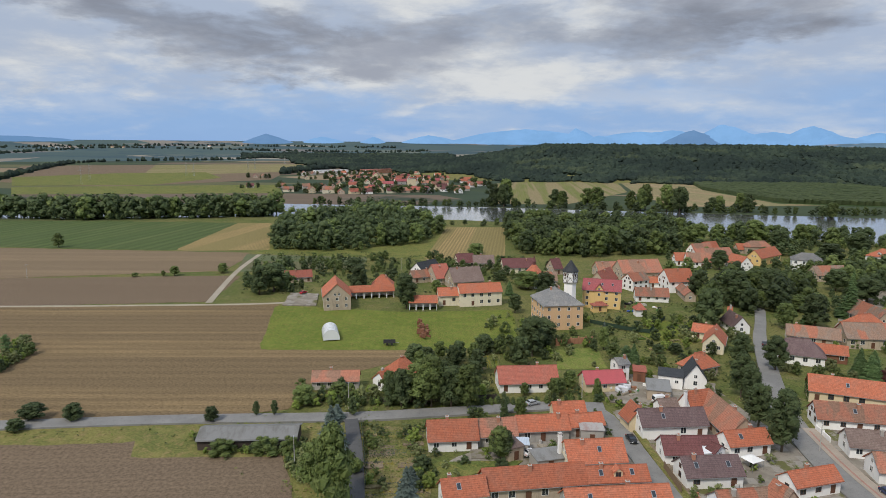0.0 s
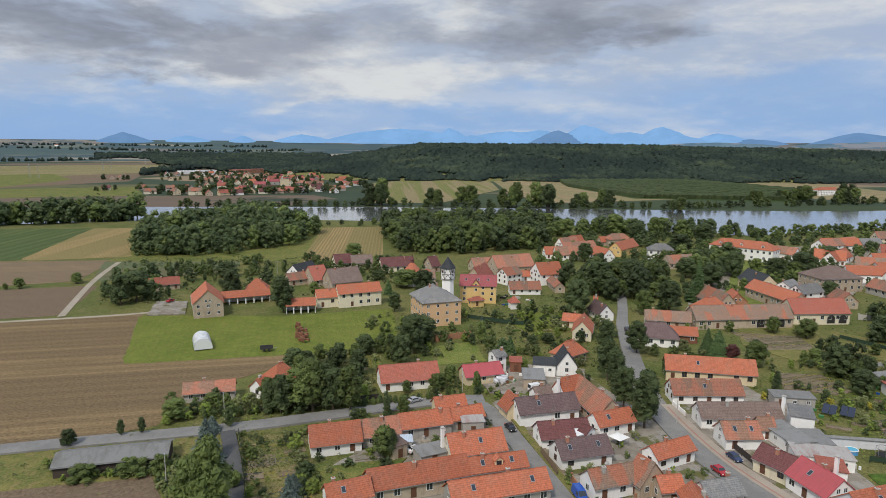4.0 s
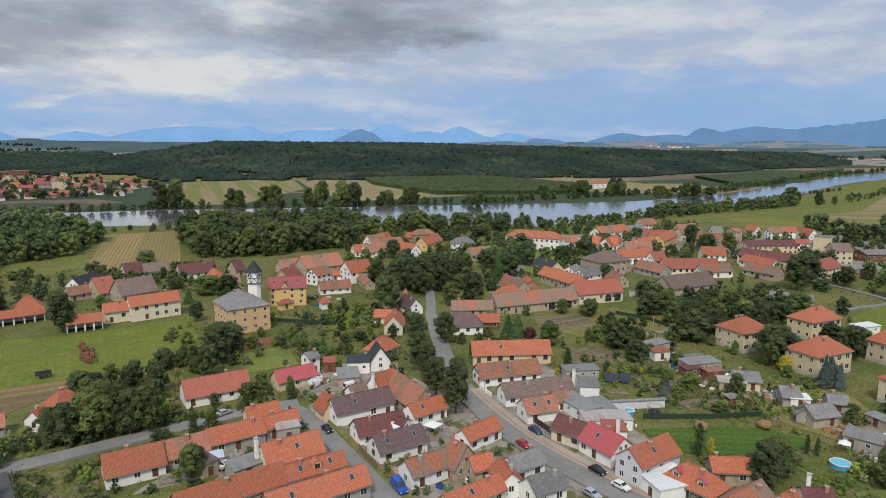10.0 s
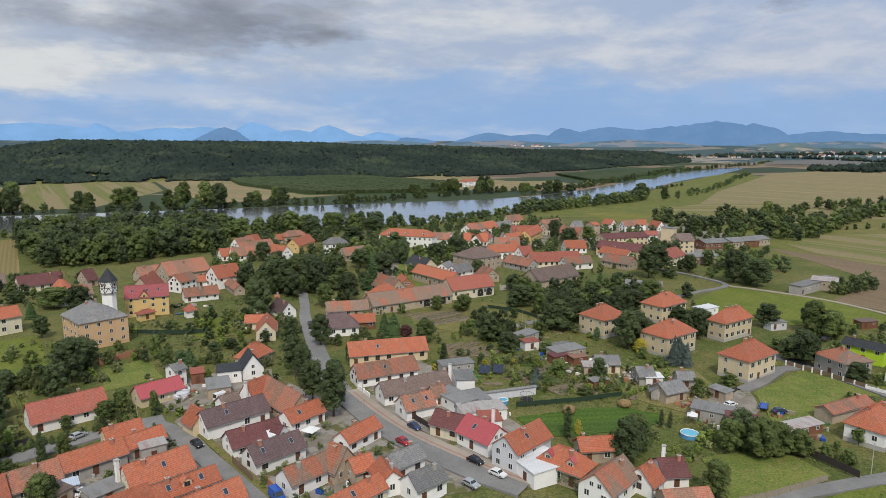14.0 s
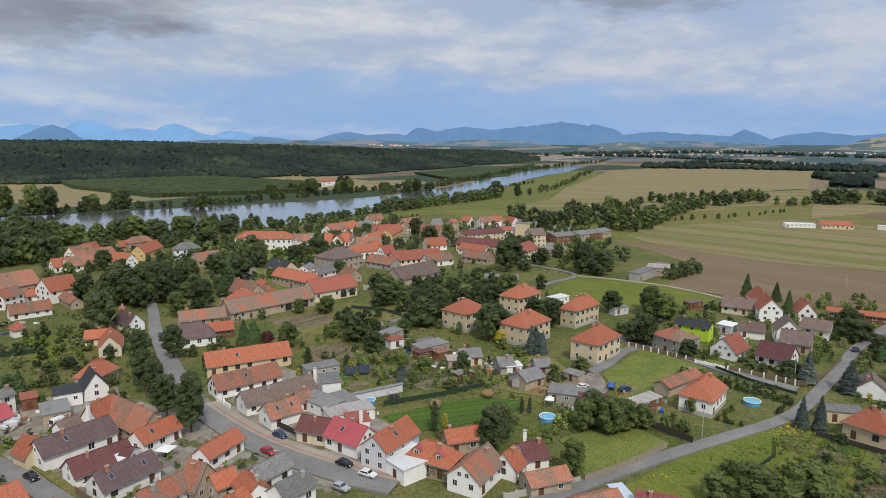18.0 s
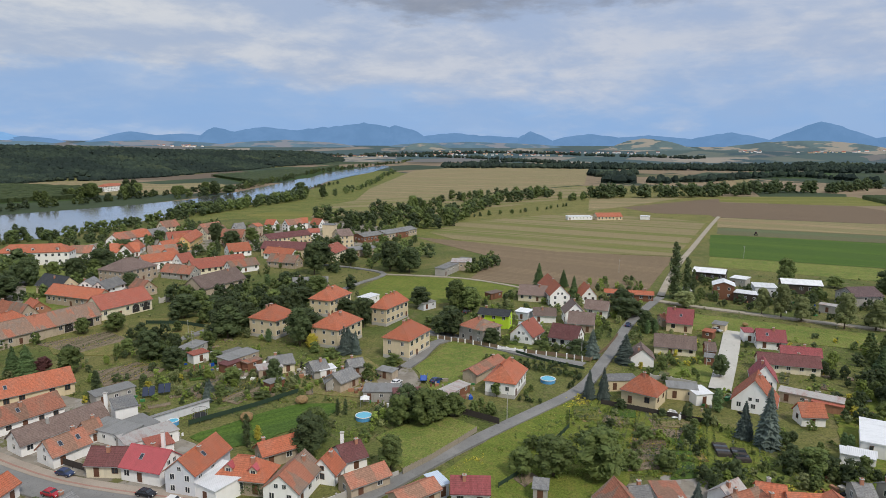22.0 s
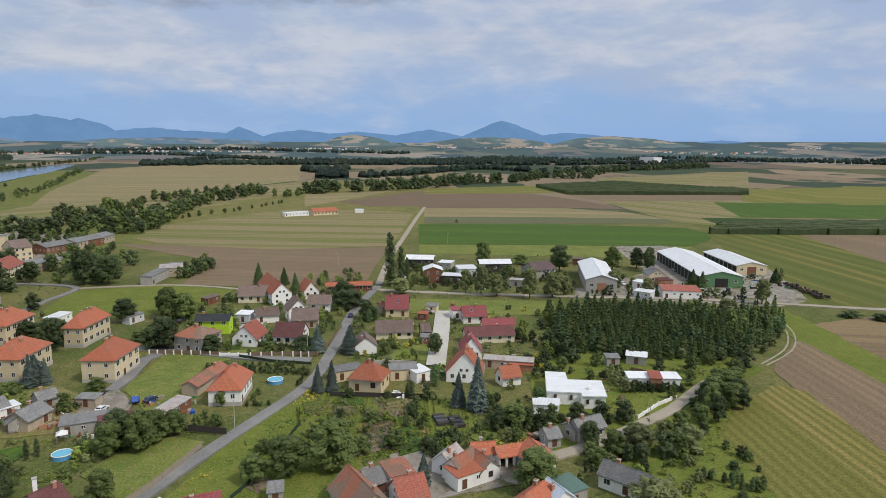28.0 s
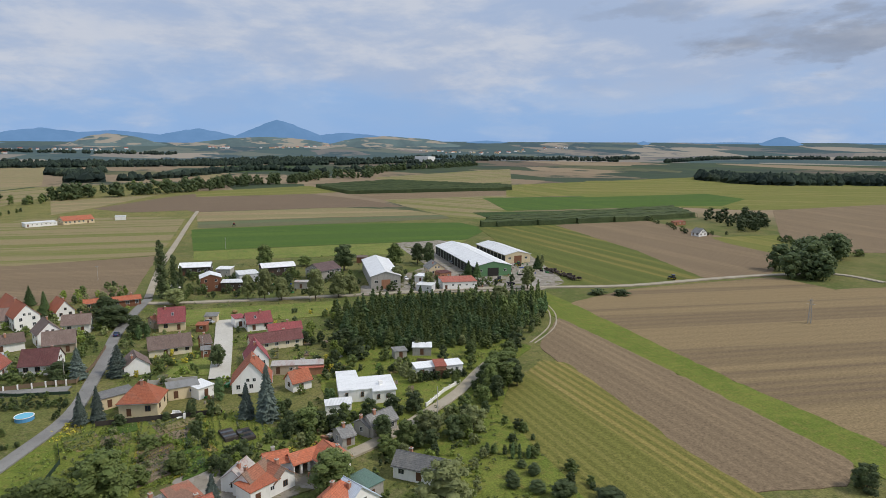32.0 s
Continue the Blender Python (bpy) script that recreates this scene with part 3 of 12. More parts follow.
# ---- building helpers ----


def link(name, bm, mat, parent=None, label="", smooth=False):
    me = bpy.data.meshes.new(name)
    bm.to_mesh(me)
    bm.free()
    if smooth:
        for p in me.polygons:
            p.use_smooth = True
    for m in mat if isinstance(mat, (list, tuple)) else (mat,):
        me.materials.append(m)
    ob = new(name, me)
    if parent:
        ob.parent = parent
    if label:
        ob["label"] = label
    return ob


def part(name, bm, mat, parent, label="", smooth=False):
    return link(name, bm, mat, parent, label, smooth)


def share(name, me, parent, m=None, label=""):
    """A part on mesh data that alike pieces share."""
    ob = new(name, me)
    ob.parent = parent
    if m is not None:
        ob.matrix_basis = m
    if label:
        ob["label"] = label
    return ob


def box(bm, x0, y0, z0, x1, y1, z1, mat=0):
    v = [bm.verts.new(p) for p in ((x0, y0, z0), (x1, y0, z0), (x1, y1, z0), (x0, y1, z0), (x0, y0, z1), (x1, y0, z1), (x1, y1, z1), (x0, y1, z1))]
    for q in ((3, 2, 1, 0), (4, 5, 6, 7), (0, 1, 5, 4), (1, 2, 6, 5), (2, 3, 7, 6), (3, 0, 4, 7)):
        bm.faces.new([v[i] for i in q]).material_index = mat
    return v


def solid(bm, bottom, top, mat=0):
    """A closed form between two rings of points of equal count."""
    a, b = [bm.verts.new(p) for p in bottom], [bm.verts.new(p) for p in top]
    n = len(a)
    bm.faces.new(a[::-1]).material_index = mat
    bm.faces.new(b).material_index = mat
    for i in range(n):
        bm.faces.new((a[i], a[(i + 1) % n], b[(i + 1) % n], b[i])).material_index = mat


def tube(bm, p, q, r0, r1, n=7, mat=0):
    p, q = Vector(p), Vector(q)
    d = (q - p).normalized()
    s = d.orthogonal().normalized()
    t = d.cross(s)
    ring = lambda c, r: [c + (s * math.cos(a) + t * math.sin(a)) * r for a in [2 * math.pi * i / n for i in range(n)]]
    solid(bm, ring(p, r0), ring(q, r1), mat)


def mesh_of(bm, name, mats):
    me = bpy.data.meshes.new(name)
    bm.to_mesh(me)
    bm.free()
    for m in mats:
        me.materials.append(m)
    return me


def thing(name, x, y, rot=0.0, z=0.0):
    ob = new(name)
    ob.empty_display_size = 0.5
    ob.matrix_basis = pose(x, y, z, 0, 0, rot)
    return ob


CACHE = {}
BUILT = []


def frame_ring(bm, w, h, f, y0=-0.05, y1=0.06):
    """A window frame with a mullion, as one connected form."""
    xs, zs = (-w / 2 - f, -w / 2, -0.035, 0.035, w / 2, w / 2 + f), (-h / 2 - f, -h / 2, h / 2, h / 2 + f)
    V = {(i, k, j): bm.verts.new((x, y, z)) for i, x in enumerate(xs) for k, z in enumerate(zs) for j, y in enumerate((y0, y1))}
    full = {(i, k) for i in range(5) for k in range(3)} - {(1, 1), (3, 1)}
    for i, k in full:
        bm.faces.new([V[q] for q in ((i, k, 1), (i, k + 1, 1), (i + 1, k + 1, 1), (i + 1, k, 1))])
        for (di, dk), e in (((-1, 0), ((i, k), (i, k + 1))), ((1, 0), ((i + 1, k + 1), (i + 1, k))), ((0, -1), ((i + 1, k), (i, k))), ((0, 1), ((i, k + 1), (i + 1, k + 1)))):
            if (i + di, k + dk) not in full:
                bm.faces.new([V[q] for q in ((*e[0], 0), (*e[1], 0), (*e[1], 1), (*e[0], 1))])
    for v in [v for v in bm.verts if not v.link_faces]:
        bm.verts.remove(v)


def window_meshes(w, h, brown=False):
    """A recessed pane behind a frame with a mullion; the frame stands 6 cm proud. Local: x along the wall, y outwards."""
    key = ("win", w, h, brown)
    if key not in CACHE:
        bm = bmesh.new()
        f = 0.09
        frame_ring(bm, w, h, f)
        fr = mesh_of(bm, "window", [FRAME_B if brown else FRAME_W])
        bm = bmesh.new()
        box(bm, -w / 2, -0.04, -h / 2, w / 2, 0.018, h / 2)
        CACHE[key] = fr, mesh_of(bm, "pane", [GLASS])
    return CACHE[key]


def window(parent, m, w=1.1, h=1.3, brown=False, close=True):
    w, h = round(w, 1), round(h, 1)
    fr, pn = window_meshes(w, h, brown)
    if not close:
        key = ("far", w, h, brown)
        if key not in CACHE:
            bm = bmesh.new()
            bm.from_mesh(fr)
            for x0, x1 in ((-w / 2, -0.035), (0.035, w / 2)):
                bm.faces.new([bm.verts.new(p) for p in ((x0, 0.018, -h / 2), (x0, 0.018, h / 2), (x1, 0.018, h / 2), (x1, 0.018, -h / 2))]).material_index = 1
            bmesh.ops.remove_doubles(bm, verts=bm.verts, dist=0.045)
            CACHE[key] = mesh_of(bm, "window", [fr.materials[0], GLASS])
        return share("window", CACHE[key], parent, m)
    ob = share("window", fr, parent, m)
    share("pane", pn, ob)
    return ob


def simple_mesh(key, make, mats):
    if key not in CACHE:
        bm = bmesh.new()
        make(bm)
        CACHE[key] = mesh_of(bm, key if isinstance(key, str) else key[0], mats)
    return CACHE[key]


def door_mesh(bm):
    box(bm, -0.5, -0.05, 0, 0.5, 0.05, 2.05)
    box(bm, -0.6, -0.05, 0, -0.5, 0.08, 2.15)
    box(bm, 0.5, -0.05, 0, 0.6, 0.08, 2.15)
    box(bm, -0.5, -0.05, 2.05, 0.5, 0.08, 2.15)


def gate_mesh(bm):
    box(bm, -1.3, -0.05, 0, 1.3, 0.04, 2.2)
    for i in range(5):
        box(bm, -1.3, 0.04, 0.1 + i * 0.43, 1.3, 0.06, 0.46 + i * 0.43)


def arch_mesh(bm):
    """A near-black arched panel, painted shade of an open barn doorway, inside a raised stone ring; local y outwards.
    """
    def arch(r, s):
        return [(-r, 0.0), (r, 0.0)] + [(r * math.cos(a * math.pi / 8), s + r * 0.8 * math.sin(a * math.pi / 8)) for a in range(9)]
    for r, y, k in ((1.9, 0.03, 1), (1.6, 0.05, 0)):
        q = arch(r, 2.2)
        n0 = len(bm.faces)
        solid(bm, [(x, -0.05, z) for x, z in q], [(x, y, z) for x, z in q], k)


def skylight_mesh(bm):
    box(bm, -0.45, -0.7, 0, 0.45, 0.7, 0.1, 0)
    box(bm, -0.36, -0.6, 0.1, 0.36, 0.6, 0.115, 1)


def chimney_mesh(bm):
    box(bm, -0.35, -0.3, -1.2, 0.35, 0.3, 1.1, 0)
    box(bm, -0.43, -0.38, 1.1, 0.43, 0.38, 1.24, 1)
    box(bm, -0.2, -0.15, 1.24, 0.2, 0.15, 1.4, 0)


def roof_gable(bm, L, w, eave, ridge, over=0.35, side=0.5, th=0.16):
    """Two slabs meeting at the ridge, with overhang, and a row of ridge caps."""
    hw = w / 2
    k = (ridge - eave) / hw
    yo, zo = hw + side, eave - side * k
    x0, x1 = -L / 2 - over, L / 2 + over
    for s in (1, -1):
        a = [(x0, 0, ridge), (x1, 0, ridge), (x1, s * yo, zo), (x0, s * yo, zo)]
        b = [(x, y, z + th * 1.2) for x, y, z in a]
        if s > 0:
            a, b = a[::-1], b[::-1]
        solid(bm, [(p[0], p[1], p[2]) for p in a], b)


def roof_hip(bm, L, w, eave, ridge, hips, side=0.5, th=0.16):
    """A hipped roof; hips: how far the ridge stops short of each end."""
    hw = w / 2 + side
    x0, x1 = -L / 2 - side, L / 2 + side
    z = eave - 0.1
    top = [bm.verts.new((x0 + hips[0], 0, ridge)), bm.verts.new((x1 - hips[1], 0, ridge))]
    lo = [bm.verts.new(p) for p in ((x0, -hw, z + th), (x1, -hw, z + th), (x1, hw, z + th), (x0, hw, z + th))]
    un = [bm.verts.new(p) for p in ((x0, -hw, z), (x1, -hw, z), (x1, hw, z), (x0, hw, z))]
    if hips[0] + hips[1] >= x1 - x0 - 0.05:
        bmesh.ops.remove_doubles(bm, verts=top, dist=0.5)
        t = [v for v in top if v.is_valid][0]
        for i in range(4):
            bm.faces.new((lo[i], lo[(i + 1) % 4], t))
    else:
        bm.faces.new((lo[0], lo[1], top[1], top[0]))
        bm.faces.new((lo[2], lo[3], top[0], top[1]))
        bm.faces.new((lo[1], lo[2], top[1]))
        bm.faces.new((lo[3], lo[0], top[0]))
    for i in range(4):
        bm.faces.new((un[i], un[(i + 1) % 4], lo[(i + 1) % 4], lo[i]))
    bm.faces.new(un[::-1])


def dormer_form(ridge, eave, hw, s):
    """A small gabled dormer that runs back into the slope."""
    bm = bmesh.new()
    y1 = s * hw * 0.78
    z0 = eave + (ridge - eave) * 0.22
    z1, z2 = z0 + 1.25, z0 + 2.0
    back = lambda z: s * hw * max(0.02, (ridge - z) / (ridge - eave))
    a = [(-0.9, y1, z0 - 0.2), (0.9, y1, z0 - 0.2), (0.9, y1, z1), (0, y1, z2), (-0.9, y1, z1)]
    b = [(-0.9, back(z0), z0 - 0.2), (0.9, back(z0), z0 - 0.2), (0.9, back(z1), z1), (0, back(z2), z2), (-0.9, back(z1), z1)]
    solid(bm, a, b, 0)
    for q in (-1, 1):
        o = s * 0.25
        lo = [(0, y1 + o, z2 + 0.02), (q * 1.15, y1 + o, z1 - 0.18), (q * 1.15, back(z1 - 0.18), z1 - 0.18), (0, back(z2), z2 + 0.02)]
        solid(bm, lo, [(x, y, z + 0.12) for x, y, z in lo], 1)
    bmesh.ops.recalc_face_normals(bm, faces=bm.faces)
    return bm


HOUSES = {"orange": "orange-tiled", "red": "red-tiled", "salmon": "faded salmon-tiled", "old": "weathered brown-tiled", "brown": "brown-tiled", "maroon": "dark maroon", "crimson": "crimson-tiled", "purple": "dark brown-tiled",
          "slate": "grey slate", "grey": "grey corrugated", "dark": "near-black", "pink": "bright pink sheet", "rust": "rust-stained sheet", "white": "white sheet", "blue": "pale blue sheet", "green": "green sheet"}
WALLS = {"white": "white", "cream": "cream", "yellow": "yellow", "sand": "sand-coloured", "peach": "peach", "grey": "grey rendered", "tan": "bare tan plaster", "brick": "brick", "lime": "lime green", "mint": "pale mint",
         "green": "green sheet", "dark": "dark boarded", "wood": "brown boarded", "palegrey": "pale grey"}


def creeper(bm, rnd, put, n):
    """Leaves over a wall; put maps across, up and out to a place on it."""
    for _ in range(n):
        u, v = rnd.uniform(-1, 1), rnd.uniform(0, 1)
        if noise.noise((u * 3, v * 3, n)) < -0.22:
            continue
        c = Vector(put(u, v, 0.1 + 0.22 * rnd.random()))
        d = [Vector((rnd.uniform(-1, 1), rnd.uniform(-1, 1), rnd.uniform(-1, 1))) * 0.17 for _ in range(3)]
        bm.faces.new([bm.verts.new(c + q) for q in d])


def house(x, y, rot, L, w, eave, ridge, wall="white", roof="orange", hip=None, kind="house", win=1, brown=False, lights=0, chim=1, door=1, gate=0, far=False, label="", base=False, dorm=0, dormroof="", ivy=""):
    """A house with its ridge along local x. win: windows per 3 m of wall (0: none); lights: roof windows on each slope; hip: ridge shortening at both ends."""
    rnd = random.Random(int(x * 7 + y * 13))
    ob = thing(kind, x, y, rot)
    hw, hl = w / 2, L / 2
    BUILT.append((x, y, rot, hl + 1.0, hw + 1.0))
    brown = brown or (rnd.random() < 0.3 and kind == "house" and wall in ("white", "cream", "sand"))
    bm = bmesh.new()
    if hip:
        box(bm, -hl, -hw, -0.7, hl, hw, eave)
    else:
        solid(bm, [(-hl, -hw, -0.7), (-hl, hw, -0.7), (-hl, hw, eave), (-hl, 0, ridge - 0.02), (-hl, -hw, eave)],
              [(hl, -hw, -0.7), (hl, hw, -0.7), (hl, hw, eave), (hl, 0, ridge - 0.02), (hl, -hw, eave)])
        bmesh.ops.recalc_face_normals(bm, faces=bm.faces)
    part("wall", bm, WALL[wall], ob)
    bm = bmesh.new()
    if hip:
        roof_hip(bm, L, w, eave, ridge, hip)
    else:
        roof_gable(bm, L, w, eave, ridge)
    part("roof", bm, ROOF[roof], ob)
    sa, ca = math.sin(radians(rot)), math.cos(radians(rot))
    # only the faces towards the village centre carry openings
    sides = [q for q in (-1, 1) if (x + q * hw * -sa) * -sa * q + (y + q * hw * ca) * ca * q < 0]
    ends = [q for q in (-1, 1) if (x + q * hl * ca) * ca * q + (y + q * hl * sa) * sa * q < 0]
    close = math.hypot(x, y) < 270
    if not far:
        bm = bmesh.new()
        a, b = (-hl - 0.3, hl + 0.3) if not hip else (-hl - 0.4 + hip[0], hl + 0.4 - hip[1])
        if b > a:
            solid(bm, [(a, -0.14, ridge + 0.06), (b, -0.14, ridge + 0.06), (b, 0.14, ridge + 0.06), (a, 0.14, ridge + 0.06)],
                  [(a, -0.06, ridge + 0.28), (b, -0.06, ridge + 0.28), (b, 0.06, ridge + 0.28), (a, 0.06, ridge + 0.28)])
            part("ridge_cap", bm, ROOF[roof], ob)
        else:
            bm.free()
        for s in sides:
            bm = bmesh.new()
            gz = eave - (0.5 * (ridge - eave) / hw if not hip else 0.12)
            box(bm, -hl - 0.3, s * (hw + 0.56) - 0.07, gz - 0.08, hl + 0.3, s * (hw + 0.56) + 0.07, gz + 0.04)
            part("gutter", bm, METAL, ob)
        if base:
            bm = bmesh.new()
            box(bm, -hl - 0.05, -hw - 0.05, -0.7, hl + 0.05, hw + 0.05, 0.7)
            part("plinth", bm, CONCRETE, ob)
    storeys = max(1, int(round((eave - 0.4) / 3.0))) if eave > 3.9 else 1
    if win:
        n = max(1, int(L / (3.4 / win)))
        di = rnd.randrange(n) if door else -1
        for s in sides:
            for st in range(storeys):
                zc = eave / storeys * st + eave / storeys * 0.56
                for i in range(n):
                    px = -hl + (i + 0.5) * L / n + rnd.uniform(-0.25, 0.25)
                    m = pose(px, s * hw, zc, 0, 0, 0 if s > 0 else 180)
                    if st == 0 and i == di and s == sides[0]:
                        share("door", simple_mesh("door", door_mesh, [DOOR]), ob, pose(px, s * hw, 0, 0, 0, 0 if s > 0 else 180))
                    elif rnd.random() < 0.9:
                        window(ob, m, 1.8 if kind == "apartment_house" else 1.1 if eave / storeys < 2.8 else 1.3, min(1.5, eave / storeys * 0.5), brown, close)
        ng = max(1, int(w / 3.4))
        for s in ends:
            for st in range(storeys + (0 if hip or ridge - eave < 2.6 else 1)):
                k = ng if st < storeys else (2 if w > 7.5 else 1)
                for i in range(k):
                    py = (-w / 2 + (i + 0.5) * w / k) if st < storeys else (i - (k - 1) / 2) * 1.8
                    zc = eave / storeys * (min(st, storeys) + 0.56) if st < storeys else eave + 0.75
                    window(ob, pose(s * hl, py, zc, 0, 0, -90 * s), 1.0 if st < storeys else 0.75, 1.2 if st < storeys else 0.9, brown, close)
    for i in range(gate if gate > 1 else 0):
        for s in sides:
            share("arched_gate", simple_mesh("arched_gate", arch_mesh, [OPENING_SHADE, CONCRETE]), ob, pose(hl * (0.75 - 0.42 * i) * (1 if ca * s < 0 else -1), s * hw, 0, 0, 0, 0 if s > 0 else 180))
    if gate == 1:
        share("garage_door", simple_mesh("garage_door", gate_mesh, [DOOR]), ob, pose(hl * 0.4, -hw, 0, 0, 0, 180))
        share("garage_door", simple_mesh("garage_door", gate_mesh, [DOOR]), ob, pose(hl * 0.4, hw, 0, 0, 0, 0))
    if not far or chim > 1:
        pale = wall == "white" and rnd.random() < 0.25
        cm = simple_mesh(("chimney", pale), chimney_mesh, [WALL["grey"] if pale else BRICKCH, CONCRETE])
        for i in range(chim):
            cx = rnd.uniform(-0.35, 0.35) * L if not hip else rnd.uniform(-0.2, 0.2) * L
            cy = rnd.choice((-1, 1)) * w * rnd.uniform(0.05, 0.16)
            share("chimney", cm, ob, pose(cx, cy, ridge - abs(cy) / hw * (ridge - eave) + 0.15))
    k = math.degrees(math.atan2(ridge - eave, hw))
    for i in range(lights):
        for s in sides:
            px = -hl + (i + 0.5 + rnd.uniform(-0.2, 0.2)) * L / lights
            py = s * hw * 0.5
            sl = share("skylight", simple_mesh("skylight", skylight_mesh, [METAL, GLASS]), ob, pose(px, py, (ridge + eave) / 2 + 0.2, -s * k, 0, 0))
    for i in range(dorm):
        for s in sides:
            px = -hl + (i + 0.5) * L / dorm
            dm = part("dormer", dormer_form(ridge, eave, hw, s), [WALL[wall], ROOF[dormroof or roof]], ob)
            dm.location.x = px
            window(dm, pose(0, s * hw * 0.78, eave + (ridge - eave) * 0.22 + 0.62, 0, 0, 0 if s > 0 else 180), 1.0, 0.9, brown, False)
    for face in ivy.split():
        bm = bmesh.new()
        if face == "sides":
            for s in sides:
                creeper(bm, rnd, lambda u, v, o: (u * hl, s * (hw + o), v * eave), int(L * eave * 28))
            for s in ends:
                creeper(bm, rnd, lambda u, v, o: (s * (hl + o), u * hw, v * eave), int(w * eave * 28))
        else:
            for s in ends:
                creeper(bm, rnd, lambda u, v, o: (s * (hl + o), u * hw, v * (eave + (1 - abs(u)) * (ridge - eave))), int(w * ridge * 22))
        part("ivy", bm, LEAF["ivy"], ob, "dense green ivy on the wall")
    words = label or f"{WALLS[wall]} {'hip-roofed ' if hip else ''}{kind.replace('_', ' ')} with a {HOUSES[roof]} roof"
    tagged(ob, words, kind.replace("_", " "))
    return ob


def open_shed(x, y, rot, L, w, eave, ridge, wall="white", roof="orange", bays=4, label=""):
    """A lean building open along one long side, its roof on posts; the open side is local -y."""
    ob = thing("open_shed", x, y, rot)
    BUILT.append((x, y, rot, L / 2 + 0.8, w / 2 + 0.8))
    hw, hl = w / 2, L / 2
    bm = bmesh.new()
    box(bm, -hl, hw - 0.25, -0.7, hl, hw, eave)
    part("back_wall", bm, WALL[wall], ob)
    for s in (-1, 1):
        bm = bmesh.new()
        e = s * (hl - 0.12)
        solid(bm, [(e - 0.12, -hw, -0.7), (e - 0.12, hw - 0.25, -0.7), (e - 0.12, hw - 0.25, eave), (e - 0.12, 0, ridge - 0.05), (e - 0.12, -hw, eave)],
              [(e + 0.12, -hw, -0.7), (e + 0.12, hw - 0.25, -0.7), (e + 0.12, hw - 0.25, eave), (e + 0.12, 0, ridge - 0.05), (e + 0.12, -hw, eave)])
        bmesh.ops.recalc_face_normals(bm, faces=bm.faces)
        part("end_wall", bm, WALL[wall], ob)

    def post(bm):
        box(bm, -0.25, -0.25, -0.7, 0.25, 0.25, eave - 0.35)
    for i in range(1, bays):
        share("post", simple_mesh(("shed_post", eave, wall), post, [WALL[wall]]), ob, pose(-hl + L * i / bays, -hw + 0.3, 0))
    bm = bmesh.new()
    box(bm, -hl + 0.24, -hw + 0.05, eave - 0.35, hl - 0.24, -hw + 0.5, eave - 0.02)
    part("lintel", bm, WALL[wall], ob)
    bm = bmesh.new()
    roof_gable(bm, L, w, eave, ridge)
    part("roof", bm, ROOF[roof], ob)
    tagged(ob, label or f"{WALLS[wall]} open-fronted shed on posts with a {HOUSES[roof]} roof", "shed")
    return ob


def bungalow(x, y):
    """A white house of two wings under one flat sheet roof."""
    ob = thing("house", x, y)
    BUILT.append((x, y, -8, 12.5, 10.5))
    plan = [(11.2, 4.6), (10.1, -1.5), (4.0, -0.7), (2.6, -10.4), (-9.6, -8.4), (-8.9, -1.6), (-6.4, -1.9), (-5.0, 7.6)]
    for name, z0, z1, grow, mat in (("wall", -0.7, 3.2, 0.96, WALL["white"]), ("roof", 3.204, 3.5, 1.0, ROOF["white"])):
        bm = bmesh.new()
        solid(bm, [(px * grow, py * grow, z0) for px, py in plan], [(px * grow, py * grow, z1) for px, py in plan])
        part(name, bm, mat, ob)
    bm = bmesh.new()
    box(bm, -4.6, -5.6, 3.5, -3.7, -4.5, 4.6)
    part("chimney", bm, WALL["white"], ob)
    for q in (0.24, 0.72):
        px, py = -6.4 + 1.4 * q, -1.9 + 9.5 * q
        window(ob, pose(px * 0.96, py * 0.96, 1.9, 0, 0, 98.4), 1.5, 1.3, brown=True)
    for q in (0.3, 0.7):
        window(ob, pose((-8.9 - 0.7 * q) * 0.96, (-1.6 - 6.8 * q) * 0.96, 1.7, 0, 0, 96), 1.4, 1.2, brown=True)
    tagged(ob, "white rendered bungalow of two wings under a flat white sheet roof", "house")


